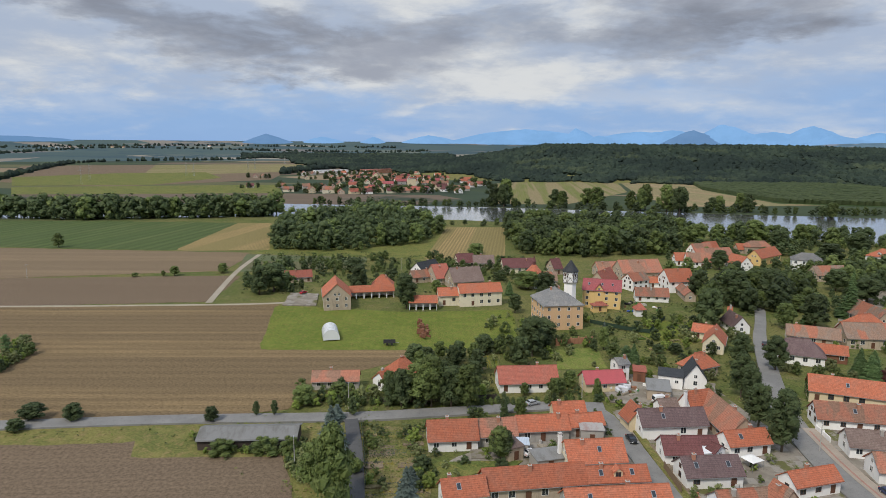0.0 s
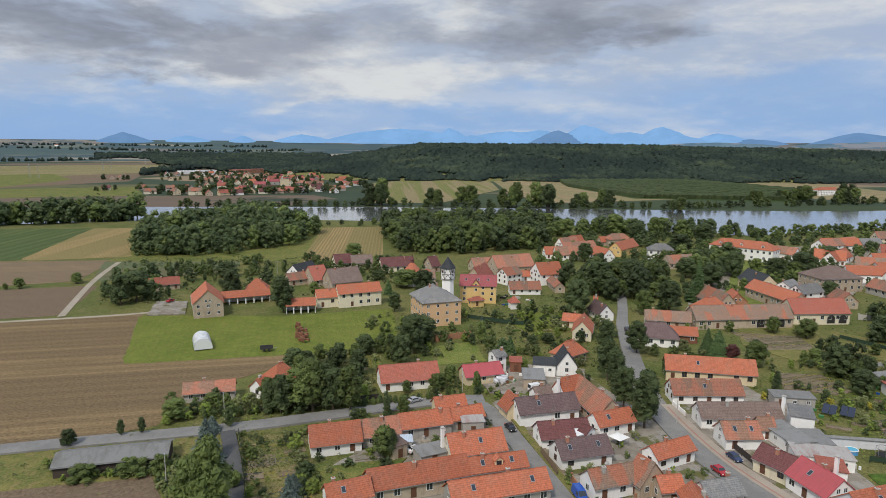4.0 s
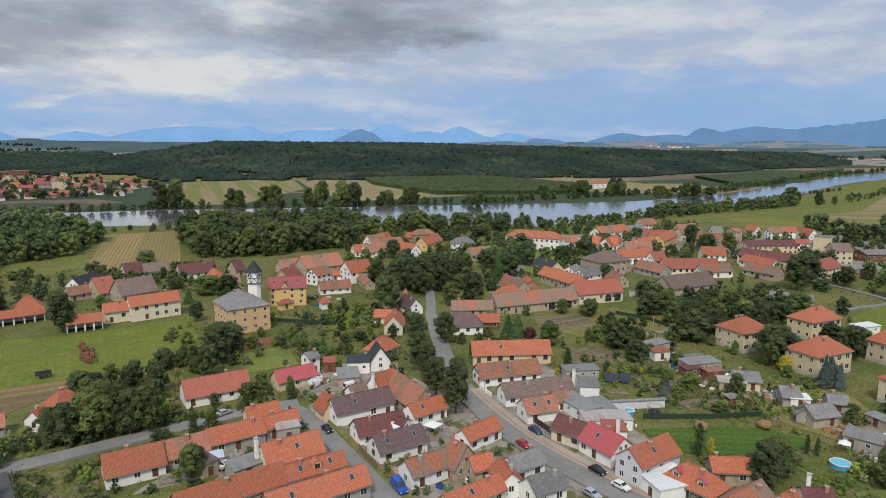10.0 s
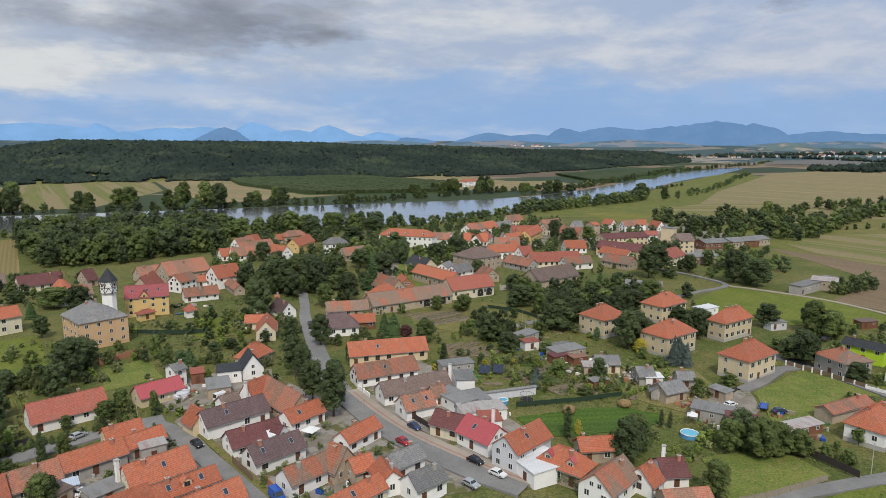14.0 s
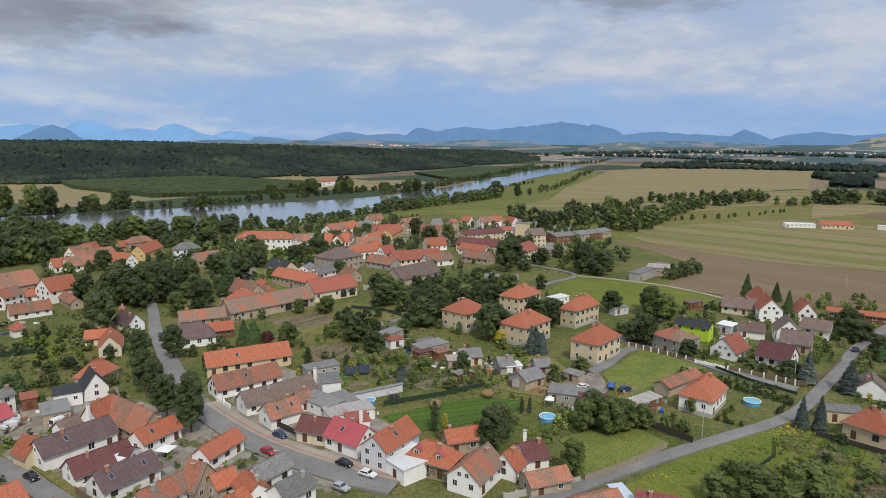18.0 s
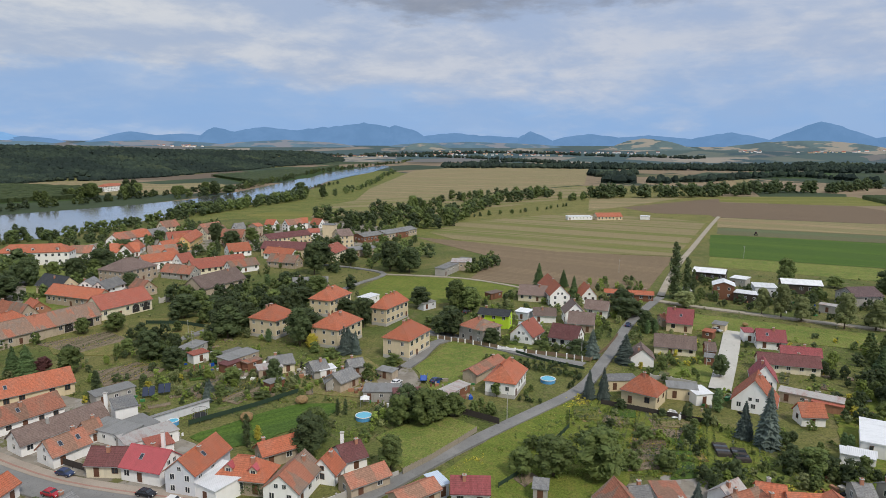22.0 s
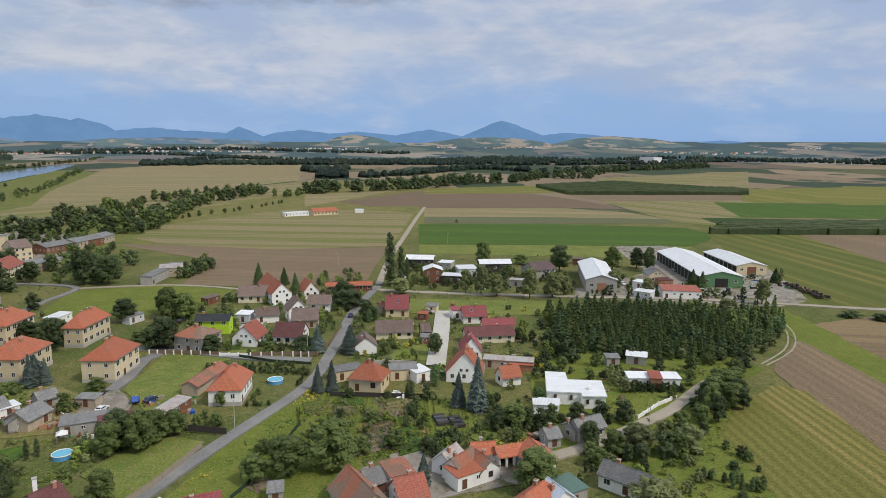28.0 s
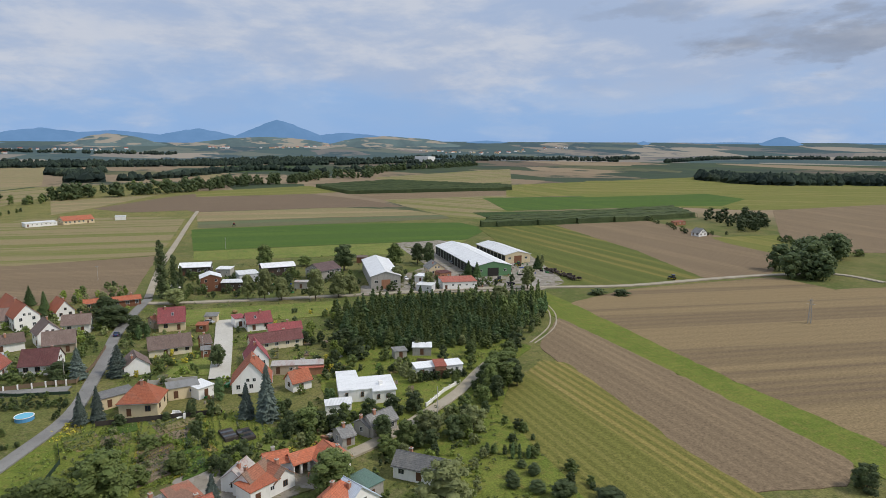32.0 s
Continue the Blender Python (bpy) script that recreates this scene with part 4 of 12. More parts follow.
def flat_block(x, y, rot, L, w, h, wall="grey", roof="grey", kind="shed", slope=0.25, win=1, label=""):
    """A low block under one slab that leans a little."""
    ob = thing(kind, x, y, rot)
    BUILT.append((x, y, rot, L / 2 + 0.8, w / 2 + 0.8))
    bm = bmesh.new()
    solid(bm, [(-L / 2, -w / 2, -0.7), (L / 2, -w / 2, -0.7), (L / 2, w / 2, -0.7), (-L / 2, w / 2, -0.7)],
          [(-L / 2, -w / 2, h), (L / 2, -w / 2, h), (L / 2, w / 2, h + slope), (-L / 2, w / 2, h + slope)])
    part("wall", bm, WALL[wall], ob)
    bm = bmesh.new()
    e = 0.3
    a = [(-L / 2 - e, -w / 2 - e, h), (L / 2 + e, -w / 2 - e, h), (L / 2 + e, w / 2 + e, h + slope), (-L / 2 - e, w / 2 + e, h + slope)]
    solid(bm, [(p[0], p[1], p[2] + 0.004) for p in a], [(p[0], p[1], p[2] + 0.16) for p in a])
    part("roof", bm, ROOF[roof], ob)
    if win:
        n = max(1, int(L / 3.5))
        for i in range(n):
            for s in [q for q in (-1, 1) if q * (x * -math.sin(radians(rot)) + y * math.cos(radians(rot))) < 0]:
                if i == 0 and h > 2.2:
                    share("door", simple_mesh("door", door_mesh, [DOOR]), ob, pose(-L / 2 + (i + 0.5) * L / n, s * w / 2, 0, 0, 0, 0 if s > 0 else 180))
                else:
                    window(ob, pose(-L / 2 + (i + 0.5) * L / n, s * w / 2, h * 0.58, 0, 0, 0 if s > 0 else 180), 0.9, 0.8)
    tagged(ob, label or f"{WALLS[wall]} {kind.replace('_', ' ')} under a low {HOUSES[roof]} roof", kind.replace("_", " "))
    return ob


# ---- ground, fields, roads ----


def rise(x, y):
    r = math.hypot(x, y)
    return 0.0 if r < 2500 else 100.0 * ((r - 2500) / 2400) ** 2


def build_ground():
    rings = [0, 60, 120, 200, 300, 450, 700, 1000, 1500, 2000, 2500] + [2500 + 120 * i for i in range(1, 21)]
    n = 96
    verts, faces = [(0, 0, -0.5)], []
    for r in rings[1:]:
        for i in range(n):
            a = 2 * math.pi * i / n
            px, py = r * math.sin(a), r * math.cos(a)
            verts.append((px, py, rise(px, py) - 0.5))
    for i in range(n):
        faces.append((0, 1 + (i + 1) % n, 1 + i))
    # the outermost rings take the material with haze put in as glow
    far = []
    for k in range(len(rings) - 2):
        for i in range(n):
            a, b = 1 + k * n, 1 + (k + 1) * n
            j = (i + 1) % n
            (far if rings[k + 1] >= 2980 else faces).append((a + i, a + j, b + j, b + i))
    for name, mat, fc, words in (("ground", COUNTRY, faces, "green and brown farmland running out to the horizon"), ("backdrop", FARPLAIN_HAZE, far, "hazy patchwork of far fields and woods under the horizon")):
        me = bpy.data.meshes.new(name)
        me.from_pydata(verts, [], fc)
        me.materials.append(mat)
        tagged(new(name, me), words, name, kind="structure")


build_ground()
LEVEL = {}
KEPT = []
BEDS = []


def field(name, mat, rot, *pts, z=0.0, label=""):
    """A flat parcel; its crop rows run along rot degrees."""
    cx, cy = sum(p[0] for p in pts) / len(pts), sum(p[1] for p in pts) / len(pts)
    c, s = math.cos(radians(rot)), math.sin(radians(rot))
    bm = bmesh.new()
    loc = [((x - cx) * c + (y - cy) * s, -(x - cx) * s + (y - cy) * c) for x, y in pts]
    area = sum(loc[i][0] * loc[(i + 1) % len(loc)][1] - loc[(i + 1) % len(loc)][0] * loc[i][1] for i in range(len(loc)))
    if area < 0:
        loc = loc[::-1]
    edge = []
    for (ax, ay), (bx, by) in zip(loc, loc[1:] + loc[:1]):
        d = math.hypot(bx - ax, by - ay)
        n = min(60, max(1, int(d / 3.0))) if mat is not WATER else 1
        ease = 0.5 if d > 12 else 0.2
        for i in range(n):
            q = i / n
            px, py = ax + (bx - ax) * q, ay + (by - ay) * q
            k = noise.noise((px * 0.21 + cx, py * 0.21, cy)) * ease * 1.6 - (0.8 if d > 30 else 0.0) if i else 0.0
            edge.append((px - (by - ay) / d * k, py + (bx - ax) / d * k))
    f = bm.faces.new([bm.verts.new((x, y, 0)) for x, y in edge])
    ext = bmesh.ops.extrude_face_region(bm, geom=[f])
    bmesh.ops.translate(bm, verts=[v for v in ext["geom"] if isinstance(v, bmesh.types.BMVert)], vec=(0, 0, -0.8))
    bmesh.ops.recalc_face_normals(bm, faces=bm.faces)
    bmesh.ops.triangulate(bm, faces=[f for f in bm.faces if len(f.verts) > 4])
    ob = link(name, bm, mat)
    if name in ("garden_bed", "vegetable_plot", "kitchen_garden") and cx * cx + cy * cy < 300 ** 2:
        BEDS.append((cx, cy, rot, edge, -0.45 + 0.002 * LEVEL.get("n", 0)))
    if name in ("lawn", "yard", "green", "paddock", "garden_bed", "vegetable_plot", "stubble_field"):
        KEPT.append((min(p[0] for p in pts), max(p[0] for p in pts), min(p[1] for p in pts), max(p[1] for p in pts), pts))
    LEVEL["n"] = LEVEL.get("n", 0) + 1
    ob.matrix_basis = pose(cx, cy, -0.45 + 0.002 * LEVEL["n"], 0, 0, rot)
    tagged(ob, label, name.replace("_", " "), kind="structure")
    return ob


def smooth_line(pts, step=6.0):
    """Points along a soft curve through the given ones."""
    out = []
    P = [Vector((x, y, 0)) for x, y in pts]
    for i in range(len(P) - 1):
        a, b, c, d = P[max(i - 1, 0)], P[i], P[i + 1], P[min(i + 2, len(P) - 1)]
        n = max(1, int((c - b).length / step))
        for k in range(n):
            t = k / n
            out.append(0.5 * ((2 * b) + (c - a) * t + (2 * a - 5 * b + 4 * c - d) * t * t + (3 * b - a - 3 * c + d) * t ** 3))
    out.append(P[-1])
    return out


def taken(x, y, grow=0.0):
    """Whether a building or a road stands here."""
    for bx, by, rot, hl, hw in BUILT:
        if abs(x - bx) < hl + hw + grow and abs(y - by) < hl + hw + grow:
            c, s = math.cos(radians(rot)), math.sin(radians(rot))
            if abs((x - bx) * c + (y - by) * s) < hl + grow and abs(-(x - bx) * s + (y - by) * c) < hw + grow:
                return True
    return False


def strip(name, mat, width, *pts, z=0.05, label="", lift=0.6, category="", off=0.0):
    """A road, path or river along a curve: a slab with real edges."""
    line = smooth_line(pts)
    bm = bmesh.new()
    rows = []
    for i, p in enumerate(line):
        d = (line[min(i + 1, len(line) - 1)] - line[max(i - 1, 0)]).normalized()
        s = Vector((-d.y, d.x, 0))
        w = width(i / max(1, len(line) - 1)) if callable(width) else width
        c = p + s * off
        if w < 9 and name in ("road", "street", "lane", "path", "driveway"):
            BUILT.append((c.x, c.y, math.degrees(math.atan2(d.y, d.x)), 3.4, w / 2 + 0.3))
        rows.append([bm.verts.new(q) for q in (c + s * w / 2 + Vector((0, 0, -lift)), c + s * w / 2, c - s * w / 2, c - s * w / 2 + Vector((0, 0, -lift)))])
    for a, b in zip(rows, rows[1:]):
        for i in range(3):
            bm.faces.new((a[i], a[i + 1], b[i + 1], b[i]))
    bmesh.ops.recalc_face_normals(bm, faces=bm.faces)
    ob = link(name, bm, mat)
    ob.location.z = z
    tagged(ob, label, category or name.replace("_", " "), kind="structure")
    return ob


# ---- plants ----


def leaf_cloud(bm, rnd, blobs, per, size, squash=0.8):
    """Small bent leaf sprays spread over the shells of many clumps."""
    for bx, by, bz, br in blobs:
        for _ in range(per):
            u, v = rnd.uniform(-0.75, 1), rnd.uniform(0, 2 * math.pi)
            k = math.sqrt(1 - u * u)
            r = br * rnd.uniform(0.74, 1.22)
            n = Vector((k * math.cos(v), k * math.sin(v), u))
            c = Vector((bx, by, bz)) + Vector((n.x * r, n.y * r, n.z * r * squash))
            t = (n + Vector((rnd.uniform(-0.55, 0.55), rnd.uniform(-0.55, 0.55), rnd.uniform(-0.2, 0.8)))).normalized()
            a = t.orthogonal().normalized()
            a = (Matrix.Rotation(rnd.uniform(0, 6.28), 3, t) @ a) * size * rnd.uniform(0.6, 1.3)
            b = t.cross(a) * rnd.uniform(0.7, 1.1)
            bm.faces.new([bm.verts.new(q) for q in (c - a - b * 0.5, c + a - b * 0.4, c + b)])


def core(bm, rnd, blobs, k=0.7, n=5):
    """The dense inside of each clump: a rough faceted lump."""
    for bx, by, bz, br in blobs:
        r = br * k
        foot, head = bm.verts.new((bx, by, bz - r * 0.8)), bm.verts.new((bx, by, bz + r * 0.9))
        lo, hi = ([bm.verts.new((bx + r * q * rnd.uniform(0.85, 1.2) * math.cos(a * 2 * math.pi / n + z), by + r * q * rnd.uniform(0.85, 1.2) * math.sin(a * 2 * math.pi / n + z), bz + r * (z + rnd.uniform(-0.12, 0.12)))) for a in range(n)] for z, q in ((-0.35, 0.98), (0.45, 0.88)))
        for i in range(n):
            j = (i + 1) % n
            bm.faces.new((foot, lo[j], lo[i]))
            bm.faces.new((lo[i], lo[j], hi[j], hi[i]))
            bm.faces.new((hi[i], hi[j], head))


TREES = {}


def tree_meshes(kind, var):
    """Unit trees, 1 m high: trunk with limbs, and crown."""
    key = (kind, var)
    if key in TREES:
        return TREES[key]
    rnd = random.Random(hash_of(kind) + var * 17)
    tb, cb = bmesh.new(), bmesh.new()
    if kind in ("broad", "round", "bush", "willow"):
        low = {"broad": 0.2, "round": 0.24, "bush": 0.0, "willow": 0.1}[kind]
        wide = {"broad": 0.36, "round": 0.34, "bush": 0.55, "willow": 0.45}[kind]
        tube(tb, (0, 0, -0.02), (0.01, 0, low + 0.2), 0.028, 0.018)
        blobs = []
        n = {"broad": 34, "round": 26, "bush": 18, "willow": 32}[kind]
        for i in range(n):
            z = low + (1 - low) * ((i + 0.5) / n)
            q = (z - low) / (1 - low)
            env = wide * math.sin(math.pi * min(1, 0.16 + 0.80 * q)) ** 0.65
            a = i * 2.4 + rnd.uniform(-0.5, 0.5)
            r = env * math.sqrt(rnd.uniform(0.06, 0.72))
            br = rnd.uniform(0.10, 0.165) * (1.25 if kind == "bush" else 1.0) * (0.75 + 0.3 * (1 - q))
            bx, by = r * math.cos(a), r * math.sin(a)
            blobs.append((bx, by, min(z, 1 - br * 0.8), br))
            if i % 3 == 0 and kind != "bush":
                tube(tb, (0.005, 0, low + 0.15 * q), (bx * 0.85, by * 0.85, z * 0.93), 0.012, 0.004, 5)
        blobs.append((0, 0, low + (1 - low) * 0.45, wide * 0.62))
        core(cb, rnd, blobs, 0.82)
        leaf_cloud(cb, rnd, blobs, 85 if kind != "bush" else 90, 0.0235 if kind != "bush" else 0.036)
    elif kind in ("spruce", "fir"):
        tube(tb, (0, 0, -0.02), (0, 0, 0.9), 0.022, 0.004)
        tiers = 22 if kind == "spruce" else 15
        for i in range(tiers):
            q = i / (tiers - 1)
            z = 0.05 + 0.90 * q
            r = ((0.23 if kind == "spruce" else 0.22) * (1 - q) ** 0.75 + 0.012) * rnd.uniform(0.85, 1.12)
            m = max(5, int(13 * (1 - q) + 5))
            for j in range(m):
                a = 2 * math.pi * (j + rnd.uniform(-0.3, 0.3)) / m + i
                rr = r * rnd.uniform(0.75, 1.15)
                tip = Vector((rr * math.cos(a), rr * math.sin(a), z - rr * 0.28))
                root = Vector((0.15 * rr * math.cos(a), 0.15 * rr * math.sin(a), z + 0.03))
                s = Vector((-math.sin(a), math.cos(a), 0)) * rr * 0.30
                mid = root.lerp(tip, 0.6)
                for k in (-1, 1):
                    p = [cb.verts.new(c) for c in (root, mid + s * k + Vector((0, 0, -0.015)), tip, mid + Vector((0, 0, 0.02)))]
                    cb.faces.new(p)
                for k in range(7 if kind == "spruce" else 3):
                    c = root.lerp(tip, 0.3 + (0.11 if kind == "spruce" else 0.25) * k) + s * rnd.uniform(-0.8, 0.8)
                    d = Vector((rnd.uniform(-1, 1), rnd.uniform(-1, 1), rnd.uniform(-0.3, 0.8))) * 0.026
                    e = Vector((rnd.uniform(-1, 1), rnd.uniform(-1, 1), rnd.uniform(-0.8, 0.3))) * 0.022
                    cb.faces.new([cb.verts.new(v) for v in (c - d, c + e, c + d)])
        tube(cb, (0, 0, 0.06), (0, 0, 1.0), 0.12, 0.004, 8)
    else:
        thin = {"thuja": 0.13, "poplar": 0.085, "hedge": 0.3}[kind]
        tube(tb, (0, 0, -0.02), (0, 0, 0.5), 0.02, 0.01)
        blobs = []
        n = 16
        for i in range(n):
            q = (i + 0.5) / n
            env = thin * (math.sin(math.pi * min(0.97, 0.2 + 0.75 * q)) ** 0.7)
            a = i * 2.4
            br = env * rnd.uniform(0.55, 0.75) + 0.01
            blobs.append((env * 0.4 * math.cos(a), env * 0.4 * math.sin(a), 0.03 + 0.93 * q, br))
        core(cb, rnd, blobs)
        leaf_cloud(cb, rnd, blobs, 130, 0.014, 1.5)
    TREES[key] = mesh_of(tb, "trunk", [BARKM]), cb
    me = bpy.data.meshes.new("crown")
    cb.to_mesh(me)
    cb.free()
    TREES[key] = TREES[key][0], me
    return TREES[key]


def hash_of(s):
    return sum(ord(c) * (i + 3) for i, c in enumerate(s))


CROWNS = {}
LEAFWORDS = {"green": "green", "deep": "dark green", "light": "light green", "olive": "grey-green", "gold": "yellow-leaved", "red": "copper-leaved", "spruce": "blue-green", "fir": "dark green", "ivy": "green"}
KINDWORDS = {"broad": ("tree", "broad-crowned leafy tree"), "round": ("tree", "round-headed street tree"), "bush": ("bush", "dense leafy bush"), "willow": ("tree", "loose spreading tree"),
             "spruce": ("spruce", "tall spruce in tiers"), "fir": ("fir", "slim young plantation conifer"), "thuja": ("thuja", "narrow clipped conifer"), "poplar": ("poplar", "tall columnar poplar"), "hedge": ("bush", "clipped round bush")}


def plant(kind, x, y, h, leafs="green", wide=1.0, var=None, label="", z=-0.3):
    """A tree or bush h metres high."""
    rnd = random.Random(int(x * 31 + y * 17))
    var = rnd.randrange(4) if var is None else var
    tr, cr = tree_meshes(kind, var)
    key = (kind, var, leafs)
    if key not in CROWNS:
        me = cr.copy()
        me.materials.append(LEAF[leafs])
        CROWNS[key] = me
    nm, words = KINDWORDS[kind]
    ob = thing(nm, x, y, rnd.uniform(0, 360), z)
    ob.scale = (h * wide, h * wide, h)
    share("trunk", tr, ob)
    share("crown", CROWNS[key], ob)
    tagged(ob, label or f"{LEAFWORDS[leafs]} {words}", nm)
    return ob


def stand(x, y, h, leafs="deep", wide=1.2):
    """A few tall riverside trees grown together."""
    rnd = random.Random(int(x * 3 + y))
    for i in range(3):
        a = i * 2.1 + rnd.uniform(0, 1)
        r = h * 0.2 * wide
        plant(rnd.choice(("broad", "broad", "willow")), x + r * math.cos(a), y + r * math.sin(a), h * rnd.uniform(0.72, 1.0), rnd.choice((leafs, "green")), 0.62 * wide * rnd.uniform(0.85, 1.15))


LIGHT = {}


def light_tree(kind, var, dense="near"):
    """A lighter crown, as arrays, for joined copses."""
    key = (kind, var, dense)
    if key not in LIGHT:
        rnd = random.Random(hash_of(kind) + var * 31)
        bm = bmesh.new()
        wide = {"bush": 0.55, "willow": 0.45, "fir": 0.3, "spruce": 0.22}.get(kind, 0.38)
        low = 0.05 if kind in ("bush", "fir", "spruce") else 0.14
        conifer = kind in ("fir", "spruce")
        n = 15 if conifer else {"low": 6, "near": 16, "mid": 13, "far": 9}[dense]
        blobs = []
        for i in range(n):
            q = (i + 0.5) / n
            env = wide * (math.sin(math.pi * min(1, 0.18 + 0.78 * q)) ** 0.7 if not conifer else 0.92 * (1 - q) ** 0.8 + 0.025)
            a = i * 2.4 + rnd.uniform(-0.4, 0.4)
            br = (rnd.uniform(0.12, 0.185) * {"low": 1.35, "near": 1.0, "mid": 1.1, "far": 1.3}[dense] if not conifer else (env * 0.5 + 0.022) * rnd.uniform(0.8, 1.25))
            r = env * math.sqrt(rnd.uniform(0.05, 0.62)) if not conifer else env * rnd.uniform(0.15, 0.6)
            blobs.append((r * math.cos(a), r * math.sin(a), low + (1 - low) * q * (0.99 if conifer else 0.92), br))
        core(bm, rnd, blobs, 0.8, 4)
        per, size = {"low": (26, 0.085), "near": (38, 0.044), "mid": (24, 0.052), "far": (14, 0.075)}[dense]
        leaf_cloud(bm, rnd, blobs, per if not conifer else 22, size if not conifer else 0.036, 1.0)
        tube(bm, (0, 0, -0.03), (0, 0, low + 0.2), 0.022, 0.012, 5)
        bmesh.ops.triangulate(bm, faces=bm.faces)
        bm.verts.index_update()
        LIGHT[key] = np.array([v.co[:] for v in bm.verts]), np.array([[v.index for v in f.verts] for f in bm.faces])
        bm.free()
    return LIGHT[key]


def copse(spots, seed, label):
    """Plants joined into one mass: kind, x, y, height, width."""
    rnd = random.Random(seed)
    V, F, M, n = [], [], [], 0
    mats = sorted({s[5] for s in spots})
    for kind, x, y, h, w, lf in spots:
        v, f = light_tree(kind, rnd.randrange(4), "low" if h < 2.6 else "near" if x * x + y * y < 250 ** 2 else "mid" if x * x + y * y < 620 ** 2 else "far")
        a = rnd.uniform(0, 6.28)
        c, s = math.cos(a), math.sin(a)
        q = np.stack([(v[:, 0] * c - v[:, 1] * s) * h * w + x, (v[:, 0] * s + v[:, 1] * c) * h * w + y, v[:, 2] * h - 0.35], 1)
        V.append(q)
        F.append(f + n)
        M.append(np.full(len(f), mats.index(lf)))
        n += len(v)
    me = bpy.data.meshes.new("copse")
    me.from_pydata(np.concatenate(V).tolist(), [], np.concatenate(F).tolist())
    for m in mats:
        me.materials.append(LEAF[m])
    me.polygons.foreach_set("material_index", np.concatenate(M).astype(np.int32))
    tagged(new("copse", me), label, "trees", kind="stuff")


def grove(n, kinds, h0, h1, *pts, seed=1, leafs=("green", "deep"), wide=(0.85, 1.25), joined=False, label="dense mass of leafy trees and bushes"):
    """n plants spread over a parcel."""
    rnd = random.Random(seed)
    xs, ys = [p[0] for p in pts], [p[1] for p in pts]
    made = tries = 0
    spots, mass = [], []
    while made < n and tries < n * 60:
        tries += 1
        x, y = rnd.uniform(min(xs), max(xs)), rnd.uniform(min(ys), max(ys))
        inside = False
        for (ax, ay), (bx, by) in zip(pts, pts[1:] + pts[:1]):
            if (ay > y) != (by > y) and x < (bx - ax) * (y - ay) / (by - ay) + ax:
                inside = not inside
        h = rnd.uniform(h0, h1)
        if not inside or taken(x, y, 0.12 * h) or any((x - a) ** 2 + (y - b) ** 2 < (0.30 * (h + c)) ** 2 * 0.6 for a, b, c in spots):
            continue
        spots.append((x, y, h))
        mass.append((rnd.choice(kinds), x, y, h, rnd.uniform(*wide), rnd.choice(leafs)))
        made += 1
    if joined:
        copse(mass, seed, label)
    else:
        for kind, x, y, h, w, lf in mass:
            plant(kind, x, y, h, lf, w)


def row_of(n, kind, h, *pts, leafs=("green", "deep"), wide=(0.9, 1.3), jitter=3.0, seed=3, joined=False, label="row of leafy trees and bushes"):
    """Plants along a line, such as a bank or a lane."""
    rnd = random.Random(seed)
    line = smooth_line(pts, 2.0)
    mass = []
    for i in range(n):
        p = line[min(len(line) - 1, int((i + rnd.uniform(0.2, 0.8)) / n * len(line)))]
        mass.append((kind if isinstance(kind, str) else rnd.choice(kind), p.x + rnd.uniform(-jitter, jitter), p.y + rnd.uniform(-jitter, jitter), h * rnd.uniform(0.65, 1.2), rnd.uniform(*wide), rnd.choice(leafs)))
    if joined:
        copse(mass, seed, label)
    else:
        for k, x, y, hh, w, lf in mass:
            plant(k, x, y, hh, lf, w)


